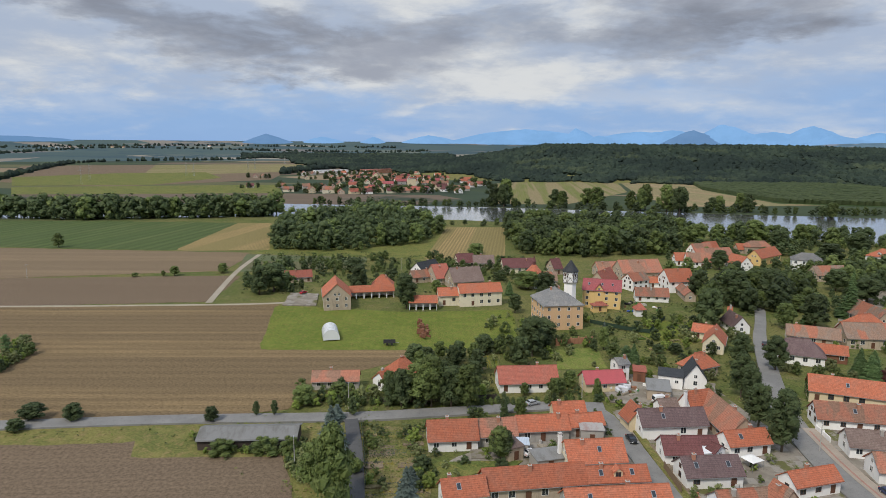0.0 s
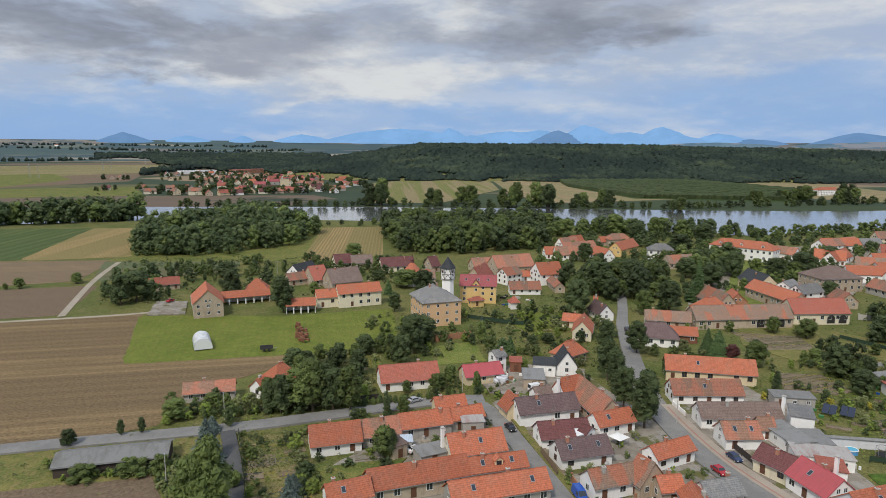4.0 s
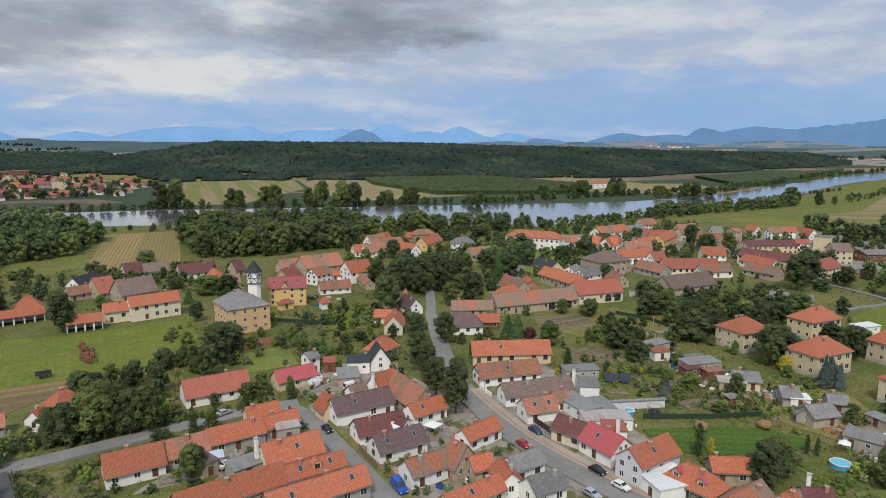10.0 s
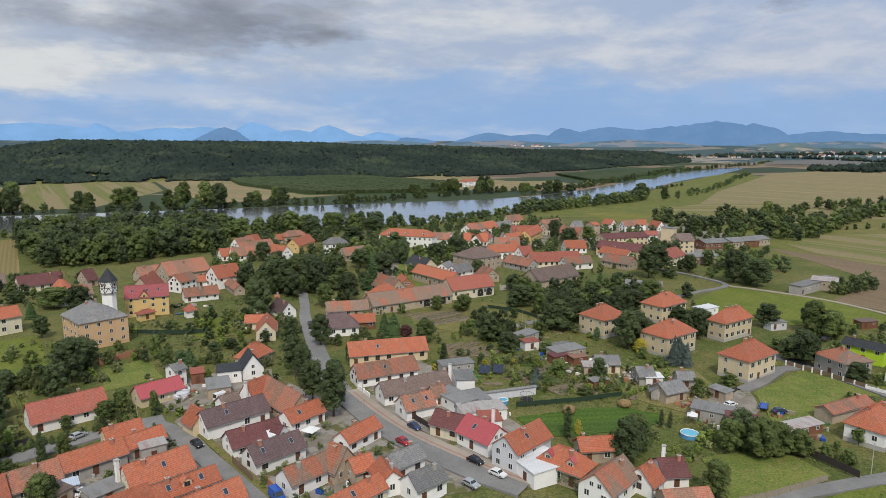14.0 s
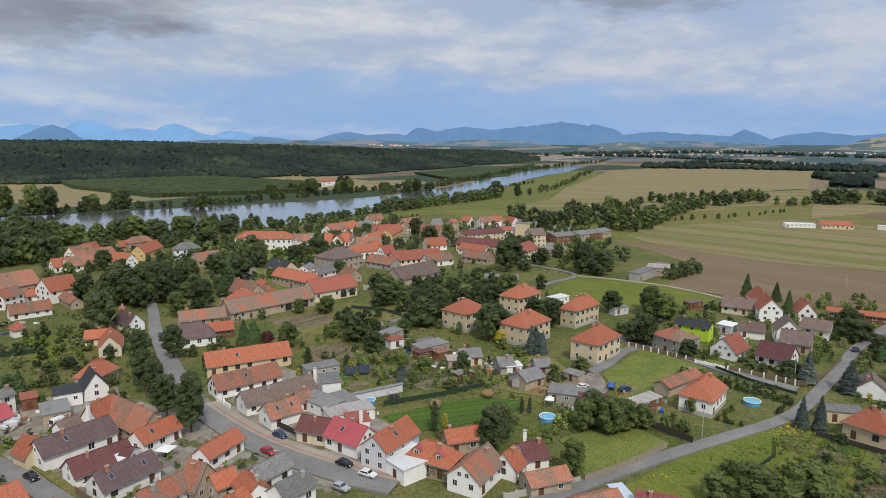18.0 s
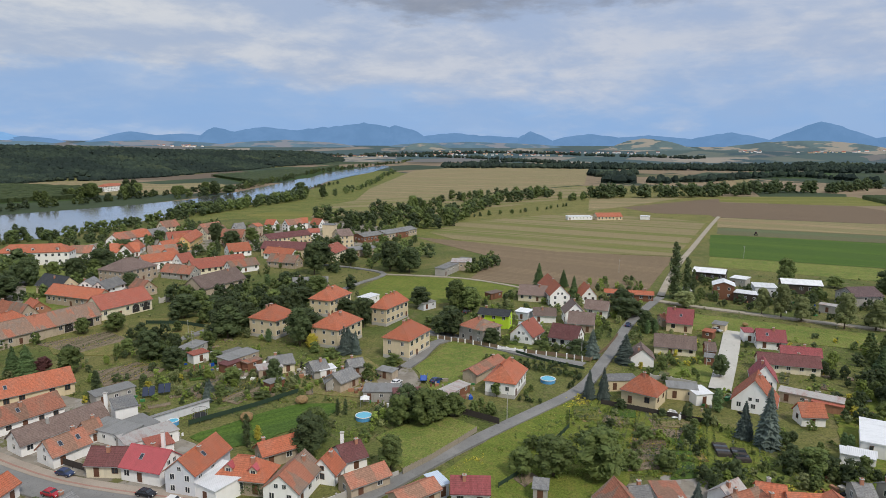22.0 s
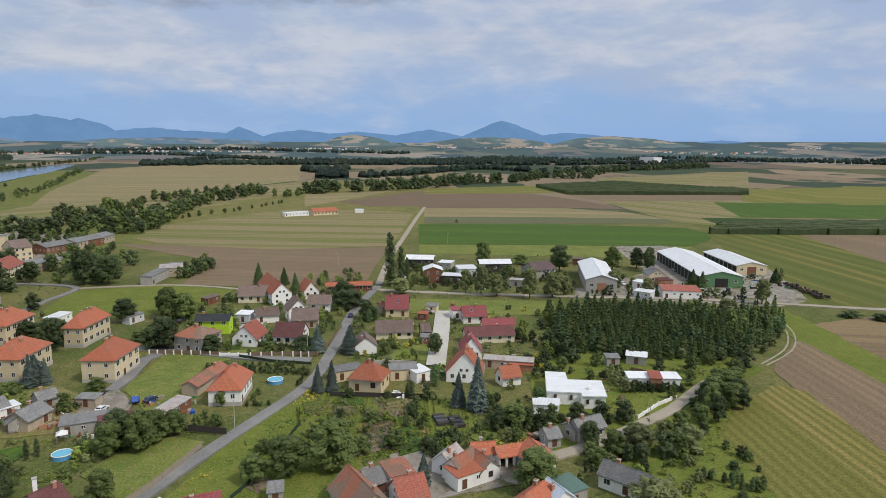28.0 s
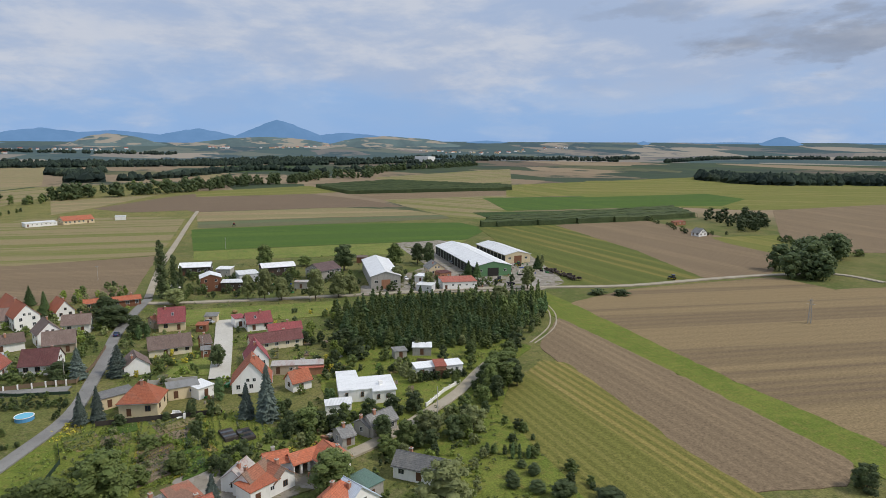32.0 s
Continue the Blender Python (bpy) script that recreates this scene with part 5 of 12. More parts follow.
def undergrowth(n, h0, h1, *pts, seed=1, leafs=("green", "light", "olive"), patch=-0.05, label="weeds, herbs and low shrubs in rough patches"):
    """Low ragged tufts in drifts over a parcel, clear of buildings and roads; one mass."""
    rnd = random.Random(seed)
    xs, ys = [p[0] for p in pts], [p[1] for p in pts]
    x0, x1, y0, y1 = min(xs), max(xs), min(ys), max(ys)
    near = [q for q in BUILT if x0 - 40 < q[0] < x1 + 40 and y0 - 40 < q[1] < y1 + 40]
    near = [(bx, by, math.cos(radians(rot)), math.sin(radians(rot)), hl, hw) for bx, by, rot, hl, hw in near]
    V, F, M = [], [], []

    def within(x, y, ring):
        inside = False
        for (ax, ay), (bx, by) in zip(ring, ring[1:] + ring[:1]):
            if (ay > y) != (by > y) and x < (bx - ax) * (y - ay) / (by - ay) + ax:
                inside = not inside
        return inside
    for _ in range(n):
        x, y = rnd.uniform(x0, x1), rnd.uniform(y0, y1)
        inside = within(x, y, pts) and not any(a < x < b and c < y < d and within(x, y, ring) for a, b, c, d, ring in KEPT)
        drift = noise.noise((x * 0.09, y * 0.09, seed)) + 0.5 * noise.noise((x * 0.3, y * 0.3, seed))
        if not inside or drift < patch or any(abs((x - bx) * c + (y - by) * k) < hl and abs(-(x - bx) * k + (y - by) * c) < hw for bx, by, c, k, hl, hw in near):
            continue
        h = rnd.uniform(h0, h1) * (0.7 + max(0.0, drift))
        w = h * rnd.uniform(0.6, 1.1)
        mi = int((noise.noise((x * 0.05, y * 0.05, seed + 9)) * 0.9 + 0.5) * len(leafs) + rnd.uniform(-0.5, 0.5))
        for i in range(9):
            a = rnd.uniform(0, 6.28)
            px, py, pz = x + w * rnd.uniform(-0.6, 0.6), y + w * rnd.uniform(-0.6, 0.6), -0.45 + h * rnd.uniform(0.0, 0.75)
            e = 0.42 * h
            k = len(V)
            V += [(px - e * math.cos(a), py - e * math.sin(a), pz), (px + e * math.cos(a), py + e * math.sin(a), pz + rnd.uniform(0, 0.3) * h), (px + e * rnd.uniform(-0.8, 0.8), py + e * rnd.uniform(-0.8, 0.8), pz + e * rnd.uniform(0.3, 1.0))]
            F.append((k, k + 1, k + 2))
            M.append(max(0, min(len(leafs) - 1, mi)))
    me = bpy.data.meshes.new("undergrowth")
    me.from_pydata(V, [], F)
    for m in leafs:
        me.materials.append(LEAF[m])
    me.polygons.foreach_set("material_index", np.array(M, np.int32))
    tagged(new("undergrowth", me), label, "undergrowth", kind="stuff")


# ---- special buildings ----


def ring(r, z, n, ph=0.0):
    return [(r * math.cos(2 * math.pi * i / n + ph), r * math.sin(2 * math.pi * i / n + ph), z) for i in range(n)]


def castle_tower(x, y):
    ob = thing("castle_tower", x, y, 10)
    bm = bmesh.new()
    solid(bm, ring(2.9, -0.7, 8), ring(2.75, 13, 8))
    part("shaft", bm, WALL["white"], ob)
    bm = bmesh.new()
    solid(bm, ring(3.35, 13.0, 8), ring(3.35, 18.0, 8))
    solid(bm, ring(2.8, 12.4, 8), ring(3.4, 13.0, 8))
    part("timber_storey", bm, WALL["white"], ob)
    a = 2 * math.pi / 8
    for i in range(8):
        p, q = ring(3.4, 0, 8)[i], ring(3.4, 0, 8)[(i + 1) % 8]
        P, Q = Vector(p), Vector(q)
        for (u, z0), (v, z1) in (((0, 13.1), (0, 17.9)), ((0, 15.4), (1, 15.4)), ((0, 13.2), (1, 13.2)), ((0, 17.8), (1, 17.8)), ((0, 13.2), (0.5, 15.4)), ((0.5, 15.4), (1, 13.2)), ((0, 15.4), (0.3, 17.8)), ((1, 15.4), (0.7, 17.8))):
            bm = bmesh.new()
            s, e = P.lerp(Q, u) * 1.0, P.lerp(Q, v) * 1.0
            tube(bm, (s.x, s.y, z0), (e.x, e.y, z1), 0.11, 0.11, 4)
            part("beam", bm, WALL["dark"], ob)
        mid = (P + Q) / 2
        if i % 2 == 0:
            window(ob, pose(mid.x * 1.0, mid.y * 1.0, 16.5, 0, 0, math.degrees(math.atan2(mid.y, mid.x)) - 90), 0.7, 1.1, True)
    bm = bmesh.new()
    solid(bm, ring(3.8, 17.9, 8), ring(0.08, 23.0, 8))
    part("spire", bm, ROOF["dark"], ob)
    bm = bmesh.new()
    tube(bm, (0, 0, 22.9), (0, 0, 24.2), 0.06, 0.03, 5)
    part("finial", bm, METAL, ob)
    tagged(ob, "white octagonal tower with half-timbered top and dark pointed roof", "tower")


def chapel(x, y):
    ob = thing("chapel", x, y, 15)
    bm = bmesh.new()
    solid(bm, ring(4.2, -0.7, 10), ring(4.2, 7.5, 10))
    part("wall", bm, WALL["white"], ob)
    bm = bmesh.new()
    solid(bm, ring(4.8, 7.3, 10), ring(1.0, 11.5, 10))
    part("roof", bm, ROOF["orange"], ob)
    bm = bmesh.new()
    solid(bm, ring(0.9, 11.3, 8), ring(0.9, 13.2, 8))
    solid(bm, ring(1.3, 13.2, 8), ring(0.5, 14.4, 8))
    solid(bm, ring(0.5, 14.4, 8), ring(0.06, 16.5, 8))
    part("lantern", bm, ROOF["maroon"], ob)
    for i in range(5):
        a = i * 72
        window(ob, pose(4.12 * math.cos(radians(a + 18)), 4.12 * math.sin(radians(a + 18)), 4.2, 0, 0, a + 18 - 90), 0.8, 2.2)
    tagged(ob, "small round white chapel with an orange roof and lantern", "chapel")


def polytunnel(x, y, rot):
    ob = thing("polytunnel", x, y, rot)
    m = MATS.get("poly_sheet") or Nodes("poly_sheet", 0.35, 0, 0.5).done((0.72, 0.74, 0.75))
    bm = bmesh.new()
    n, L, r, h = 14, 11, 3.1, 3.9
    rows = []
    for k in range(9):
        xx = -L / 2 + L * k / 8
        rows.append([bm.verts.new((xx, -r * math.cos(math.pi * i / n), h * math.sin(math.pi * i / n) ** 0.75)) for i in range(n + 1)])
    for a, b in zip(rows, rows[1:]):
        for i in range(n):
            bm.faces.new((a[i], a[i + 1], b[i + 1], b[i]))
    bm.faces.new(rows[0][::-1])
    bm.faces.new(rows[-1])
    part("cover", bm, m, ob, smooth=False)
    for k in range(7):
        xx = -L / 2 + L * k / 6
        bm = bmesh.new()
        q = [(xx, -r * 1.01 * math.cos(math.pi * i / n), 0.02 + h * 1.01 * math.sin(math.pi * i / n) ** 0.75) for i in range(n + 1)]
        for a, b in zip(q, q[1:]):
            tube(bm, a, b, 0.035, 0.035, 4)
        part("hoop", bm, METAL, ob)
    tagged(ob, "white plastic polytunnel greenhouse on the lawn", "greenhouse")


def far_village(n):
    """Houses of the village across the river, with trees between them, thicker towards its middle."""
    rnd = random.Random(77)
    spots, mass = [], []
    for i in range(n * 12):
        if len(spots) >= n:
            break
        a, r = radians(rnd.gauss(-5.5, 5.2)), 985 + 720 * rnd.random() ** 1.4
        x, y = r * math.sin(a), r * math.cos(a)
        if not -17 < math.degrees(a) < 6.5 or any((x - p) ** 2 + (y - q) ** 2 < 19 ** 2 for p, q in spots):
            continue
        spots.append((x, y))
        rot = rnd.choice((0, 90)) + rnd.uniform(-15, 15) + 20
        big = rnd.random() < 0.3
        house(x, y, rot, rnd.uniform(12, 21), rnd.uniform(8, 12), 5.6 if big else 3.4, 10 if big else 7.8, rnd.choice(("white", "white", "cream", "sand", "grey", "tan")),
              rnd.choice(("orange", "red", "salmon", "salmon", "old", "maroon", "crimson")), win=0.3, far=True, door=0, chim=1)
        for _ in range(4):
            mass.append(("broad", x + rnd.uniform(-17, 17), y + rnd.uniform(-17, 17), rnd.uniform(5, 12), 1.25, rnd.choice(("green", "deep"))))
    flat_block(-52, 1090, 12, 13, 10, 17, "sand", "grey", kind="silo_tower", win=0, label="beige flat-topped tower in the far village")
    copse(mass, 5, "garden trees between the houses of the far village")


def hall_front(hall, w, eave, gate="red", side=1, L=0.0, open_side=0):
    """Gates in the gable end, and, where the hall stands open, dark panels as painted shade between posts along one
    flank.
    """
    hl = L / 2
    mats = {"red": WALL["brick"], "dark": OPENING_SHADE, "wood": WALL["wood"]}
    bm = bmesh.new()
    gw = w * 0.3
    box(bm, side * hl - 0.05, -gw / 2, -0.4, side * hl + 0.05, gw / 2, min(4.4, eave * 0.85))
    part("gate", bm, mats[gate], hall, "wide hall gate")
    for q in (-1, 1):
        for z in (eave * 0.55,):
            window(hall, pose(side * hl, q * w * 0.33, z, 0, 0, -90 * side), 1.6, 1.2, False, False)
    if open_side:
        n = max(3, int(L / 6))
        for i in range(n):
            x0 = -hl + (i + 0.08) * L / n
            # solid panel on the wall; its dark colour is the bay's painted shade
            bm = bmesh.new()
            box(bm, x0, open_side * w / 2 - 0.05, -0.4, x0 + L / n * 0.86, open_side * w / 2 + 0.05, eave * 0.86)
            part("bay", bm, OPENING_SHADE, hall, "dark panel painted as the shade of an open bay")
            bm = bmesh.new()
            box(bm, x0 - 0.4, open_side * w / 2 - 0.1, -0.5, x0 - 0.12, open_side * w / 2 + 0.16, eave)
            part("post", bm, METAL, hall)


def far_town(n, spread, *pts, label="distant village of pale houses with red roofs"):
    """Small far houses, as one mass: body and pitched roof each."""
    rnd = random.Random(n)
    line = smooth_line(pts, 20.0)
    bm = bmesh.new()
    for _ in range(n):
        p = line[rnd.randrange(len(line))]
        x, y = p.x + rnd.uniform(-spread, spread), p.y + rnd.uniform(-spread, spread)
        z = rise(x, y) - 0.6
        a = rnd.choice((0, 1.57)) + rnd.uniform(-0.3, 0.3)
        c, s = math.cos(a), math.sin(a)
        L, w, h = rnd.uniform(5, 11), rnd.uniform(4, 6), rnd.uniform(4, 8)
        f = lambda u, v, k: (x + u * c - v * s, y + u * s + v * c, z + k)
        solid(bm, [f(-L, -w, 0), f(L, -w, 0), f(L, w, 0), f(-L, w, 0)], [f(-L, -w, h), f(L, -w, h), f(L, w, h), f(-L, w, h)], rnd.choice((0, 0, 1)))
        solid(bm, [f(-L - 0.4, -w - 0.5, h + 0.01), f(L + 0.4, -w - 0.5, h + 0.01), f(L + 0.4, w + 0.5, h + 0.01), f(-L - 0.4, w + 0.5, h + 0.01)], [f(-L, -0.1, h + 3.5), f(L, -0.1, h + 3.5), f(L, 0.1, h + 3.5), f(-L, 0.1, h + 3.5)], rnd.choice((2, 2, 3, 4)))
    tagged(link("far_town", bm, [WALL["white"], WALL["sand"], ROOF["salmon"], ROOF["red"], ROOF["slate"]]), label, "village", kind="stuff")


# ---- distance ----


def mountain(az, el, az0, az1, mat, dist, words, mesa=0.0, flat=0.55):
    """A far ridge: a broad cone with gullies, standing on the rim of the plain."""
    rnd = random.Random(int(az * 100) + int(dist))
    top = EYE + dist * math.tan(radians(el))
    foot = rise(0, dist) - 25
    n, rows = 36, 7
    verts, faces = [], []
    for j in range(rows):
        q = j / (rows - 1)
        for i in range(n + 1):
            a = az0 + (az1 - az0) * i / n
            u = (a - az) / ((az - az0) if a < az else (az1 - az))
            prof = flat * (0.5 + 0.5 * math.cos(math.pi * max(0.0, (abs(u) - mesa) / (1 - mesa)))) + (1 - flat) * (1 - abs(u)) ** 1.15
            wob = (noise.noise((a * 2.1, q * 2.0, dist * 0.01)) * 0.09 + noise.noise((a * 6.3, q * 3.0, az)) * 0.04) * (1 - abs(u))
            z = foot + max(0.0, prof + wob * (1 if q < 0.98 else 0.6)) * (top - foot) * (q ** 0.75)
            d = dist - 160 * (1 - q) - 20 * noise.noise((a * 5.0, q * 5.0, 3.0))
            verts.append((d * math.sin(radians(a)), d * math.cos(radians(a)), z))
    for j in range(rows - 1):
        for i in range(n):
            k = j * (n + 1) + i
            faces.append((k, k + 1, k + n + 2, k + n + 1))
    me = bpy.data.meshes.new("mountain")
    me.from_pydata(verts, [], faces)
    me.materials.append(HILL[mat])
    for p in me.polygons:
        p.use_smooth = True
    tagged(new("mountain", me), words, "mountain", kind="structure")


def clump_mesh(name, spots, mat, seed=5):
    """Many small rough crowns, joined: spots are x, y, z, height, width."""
    rnd = np.random.RandomState(seed)
    base = np.array([(0, 0, 1.0)] + [(0.62 * math.cos(a), 0.62 * math.sin(a), 0.78) for a in np.arange(5) * 1.2566] + [(1.0 * math.cos(a + 0.6), 1.0 * math.sin(a + 0.6), 0.42) for a in np.arange(5) * 1.2566] + [(0.8 * math.cos(a), 0.8 * math.sin(a), 0.0) for a in np.arange(5) * 1.2566])
    fc = [(0, 1 + i, 1 + (i + 1) % 5) for i in range(5)]
    for i in range(5):
        j = (i + 1) % 5
        fc += [(1 + i, 6 + i, 1 + j), (1 + j, 6 + i, 6 + j), (6 + i, 11 + i, 6 + j), (6 + j, 11 + i, 11 + j)]
    fc = np.array(fc)
    S = np.array(spots)
    n = len(S)
    v = np.tile(base, (n, 1, 1)) * (1 + rnd.uniform(-0.28, 0.28, (n, 16, 3)))
    v[:, :, :2] *= S[:, None, 4:5] * 0.5
    v[:, :, 2] *= S[:, None, 3]
    v += S[:, None, :3]
    f = (fc[None] + (np.arange(n) * 16)[:, None, None]).reshape(-1, 3)
    me = bpy.data.meshes.new(name)
    me.from_pydata(v.reshape(-1, 3).tolist(), [], f.tolist())
    me.materials.append(mat)
    return new(name, me)


def far_belt(n, h, depth, *pts):
    """A far belt of woodland as one mass of crowns."""
    rnd = random.Random(n + int(pts[0][0]))
    line = smooth_line(pts, 12.0)
    spots = []
    for _ in range(n):
        p = line[rnd.randrange(len(line))]
        r = math.hypot(p.x, p.y)
        k = 1 + rnd.uniform(-0.5, 0.5) * depth / r
        x, y = p.x * k + rnd.uniform(-8, 8), p.y * k + rnd.uniform(-8, 8)
        hh = h * rnd.uniform(0.6, 1.25)
        spots.append((x, y, rise(x, y) - 0.3, hh, hh * rnd.uniform(0.9, 1.5)))
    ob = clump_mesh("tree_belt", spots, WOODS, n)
    tagged(ob, "distant belt of dark green trees", "tree belt", kind="stuff")


def wood_edge(az):
    """How far off the foot of the wooded ridge lies at a bearing."""
    return 1350 + max(0.0, 6 - az) * 40 + max(0.0, az - 20) * 8 + max(0.0, az - 40) ** 2 * 3.3


def hill_z(x, y):
    """The long wooded ridge beyond the river."""
    az = math.degrees(math.atan2(x, y))
    r = math.hypot(x, y)
    ends = min(1.0, max(0.0, (az + 3) / 12)) * min(1.0, max(0.0, (61 - az) / 4)) * (1 - 0.5 * min(1.0, max(0.0, (az - 28) / 32)))
    foot = wood_edge(max(az, 6))
    q = min(1.0, max(0.0, (r - foot + 20) / 750))
    back = min(1.0, max(0.0, (foot + 1650 - r) / 700))
    return 68 * ends * (q * q * (3 - 2 * q)) * back * (1 + 0.06 * noise.noise((x * 0.003, y * 0.003, 1.0)))


def wooded_hill():
    verts, faces = [], []
    na, nr = 72, 40
    for j in range(nr):
        r = 1300 + 2900 * j / (nr - 1)
        for i in range(na):
            a = radians(-8 + 72 * i / (na - 1))
            x, y = r * math.sin(a), r * math.cos(a)
            verts.append((x, y, max(hill_z(x, y), rise(x, y) - 1.0) - 0.9))
    for j in range(nr - 1):
        for i in range(na - 1):
            k = j * na + i
            faces.append((k, k + 1, k + na + 1, k + na))
    me = bpy.data.meshes.new("hill")
    me.from_pydata(verts, [], faces)
    me.materials.append(LAND["rough"])
    tagged(new("hill", me), "long low hill under forest", "hill", kind="structure")
    rnd = random.Random(9)
    spots = []
    for _ in range(20000):
        a = rnd.uniform(-6, 60)
        edge = wood_edge(a) + 70 * noise.noise((a * 0.3, 0, 0)) + 30 * noise.noise((a * 1.7, 3, 0))
        r = edge + 1000 * rnd.random() ** 1.3
        x, y = r * math.sin(radians(a)), r * math.cos(radians(a))
        if r < edge + 130 and noise.noise((x * 0.012, y * 0.012, 4)) > 0.3:
            continue
        h = rnd.uniform(7, 15) * (0.6 + 0.4 * min(1.0, (r - edge) / 60))
        spots.append((x, y, hill_z(x, y) - 1.0, h * 0.9, h * rnd.uniform(1.1, 1.75)))
    for _ in range(5200):
        a, r = rnd.uniform(-17, 1), rnd.uniform(1750, 3600)
        x, y = r * math.sin(radians(a)), r * math.cos(radians(a))
        if r < 1850 + 250 * noise.noise((a * 0.4, 7, 0)) + max(0.0, -a - 8) * 90 or noise.noise((x * 0.0022, y * 0.0012, 9)) > 0.26:
            continue
        h = rnd.uniform(10, 17)
        spots.append((x, y, max(hill_z(x, y), rise(x, y)) - 1.0, h, h * rnd.uniform(1.3, 2.2)))
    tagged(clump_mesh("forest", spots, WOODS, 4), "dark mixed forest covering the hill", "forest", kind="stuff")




# ---- loose things ----


def car(x, y, rot, paint="white", van=False, words=""):
    """A car with wheels, glass and lamps; it points along rot."""
    ob = thing("van" if van else "car", x, y, rot, 0.08)
    L, w, h = (5.3, 1.95, 2.3) if van else (4.25, 1.75, 1.45)
    prof = [(-L / 2, 0.32), (-L / 2, 0.85), (-L / 2 + 0.25, h - 0.06), (L * 0.12, h), (L * 0.30, 1.12), (L / 2 - 0.1, 0.95), (L / 2, 0.35)] if van else \
        [(-L / 2, 0.32), (-L / 2, 0.82), (-L / 2 + 0.55, 0.98), (-L * 0.28, h), (L * 0.08, h), (L * 0.25, 0.95), (L / 2 - 0.12, 0.78), (L / 2, 0.35)]
    bm = bmesh.new()
    taper = lambda z: w / 2 * (1.0 if z < 1.0 else 1.0 - 0.14 * (z - 1.0) / (h - 1.0))
    solid(bm, [(a, -taper(b), b) for a, b in prof], [(a, taper(b), b) for a, b in prof])
    bmesh.ops.recalc_face_normals(bm, faces=bm.faces)
    bmesh.ops.bevel(bm, geom=bm.edges[:], offset=0.07, segments=2, affect="EDGES")
    body = part("body", bm, CAR[paint], ob, smooth=False)
    for s in (-1, 1):
        bm = bmesh.new()
        z0, z1 = (1.25, h - 0.35) if van else (1.0, h - 0.14)
        x0, x1 = (L * 0.02, L * 0.2) if van else (-L * 0.27, L * 0.12)
        q = [(x0 - (0 if van else 0.3), s * (taper(z0) + 0.012), z0), (x1 + 0.28, s * (taper(z0) + 0.012), z0), (x1 - 0.05, s * (taper(z1) + 0.012), z1), (x0, s * (taper(z1) + 0.012), z1)]
        solid(bm, q, [(a, b - s * 0.03, c) for a, b, c in q])
        bmesh.ops.recalc_face_normals(bm, faces=bm.faces)
        part("side_window", bm, GLASS, ob)
    for nm, (xa, za), (xb, zb) in (("windscreen", prof[4 if not van else 3], prof[5 if not van else 4]), ("rear_window", prof[2], prof[3] if not van else prof[1])):
        bm = bmesh.new()
        a, b = Vector((xa, 0, za)), Vector((xb, 0, zb))
        p, q = a.lerp(b, 0.14), a.lerp(b, 0.86)
        n = Vector(((zb - za), 0, -(xb - xa))).normalized()
        n = n if n.z > 0 else -n
        c = [p + n * 0.015 + Vector((0, -w * 0.38, 0)), p + n * 0.015 + Vector((0, w * 0.38, 0)), q + n * 0.015 + Vector((0, w * 0.41, 0)), q + n * 0.015 + Vector((0, -w * 0.41, 0))]
        solid(bm, c, [k - n * 0.03 for k in c])
        bmesh.ops.recalc_face_normals(bm, faces=bm.faces)
        part(nm, bm, GLASS, ob)

    def tyre(bm):
        tube(bm, (0, -0.1, 0), (0, 0.1, 0), 0.32, 0.32, 14)

    def rim(bm):
        tube(bm, (0, -0.112, 0), (0, 0.112, 0), 0.19, 0.19, 10)
    for sx in (-0.3, 0.31):
        for s in (-1, 1):
            wh = share("wheel", simple_mesh("wheel", tyre, [TYRE]), ob, pose(L * sx, s * (w / 2 - 0.08), 0.32))
            share("rim", simple_mesh("rim", rim, [RIM]), wh)
    for s in (-1, 1):
        bm = bmesh.new()
        box(bm, L / 2 - 0.12, s * w * 0.36 - 0.16, 0.62, L / 2 + 0.005, s * w * 0.36 + 0.16, 0.78)
        part("headlight", bm, HEADL, ob)
        bm = bmesh.new()
        box(bm, -L / 2 - 0.012, s * w * 0.4 - 0.12, 0.65, -L / 2 + 0.1, s * w * 0.4 + 0.12, 0.9)
        part("tail_light", bm, TAILL, ob)
    tagged(ob, words or f"{paint} {'delivery van' if van else 'hatchback car'} parked by the houses", "van" if van else "car")


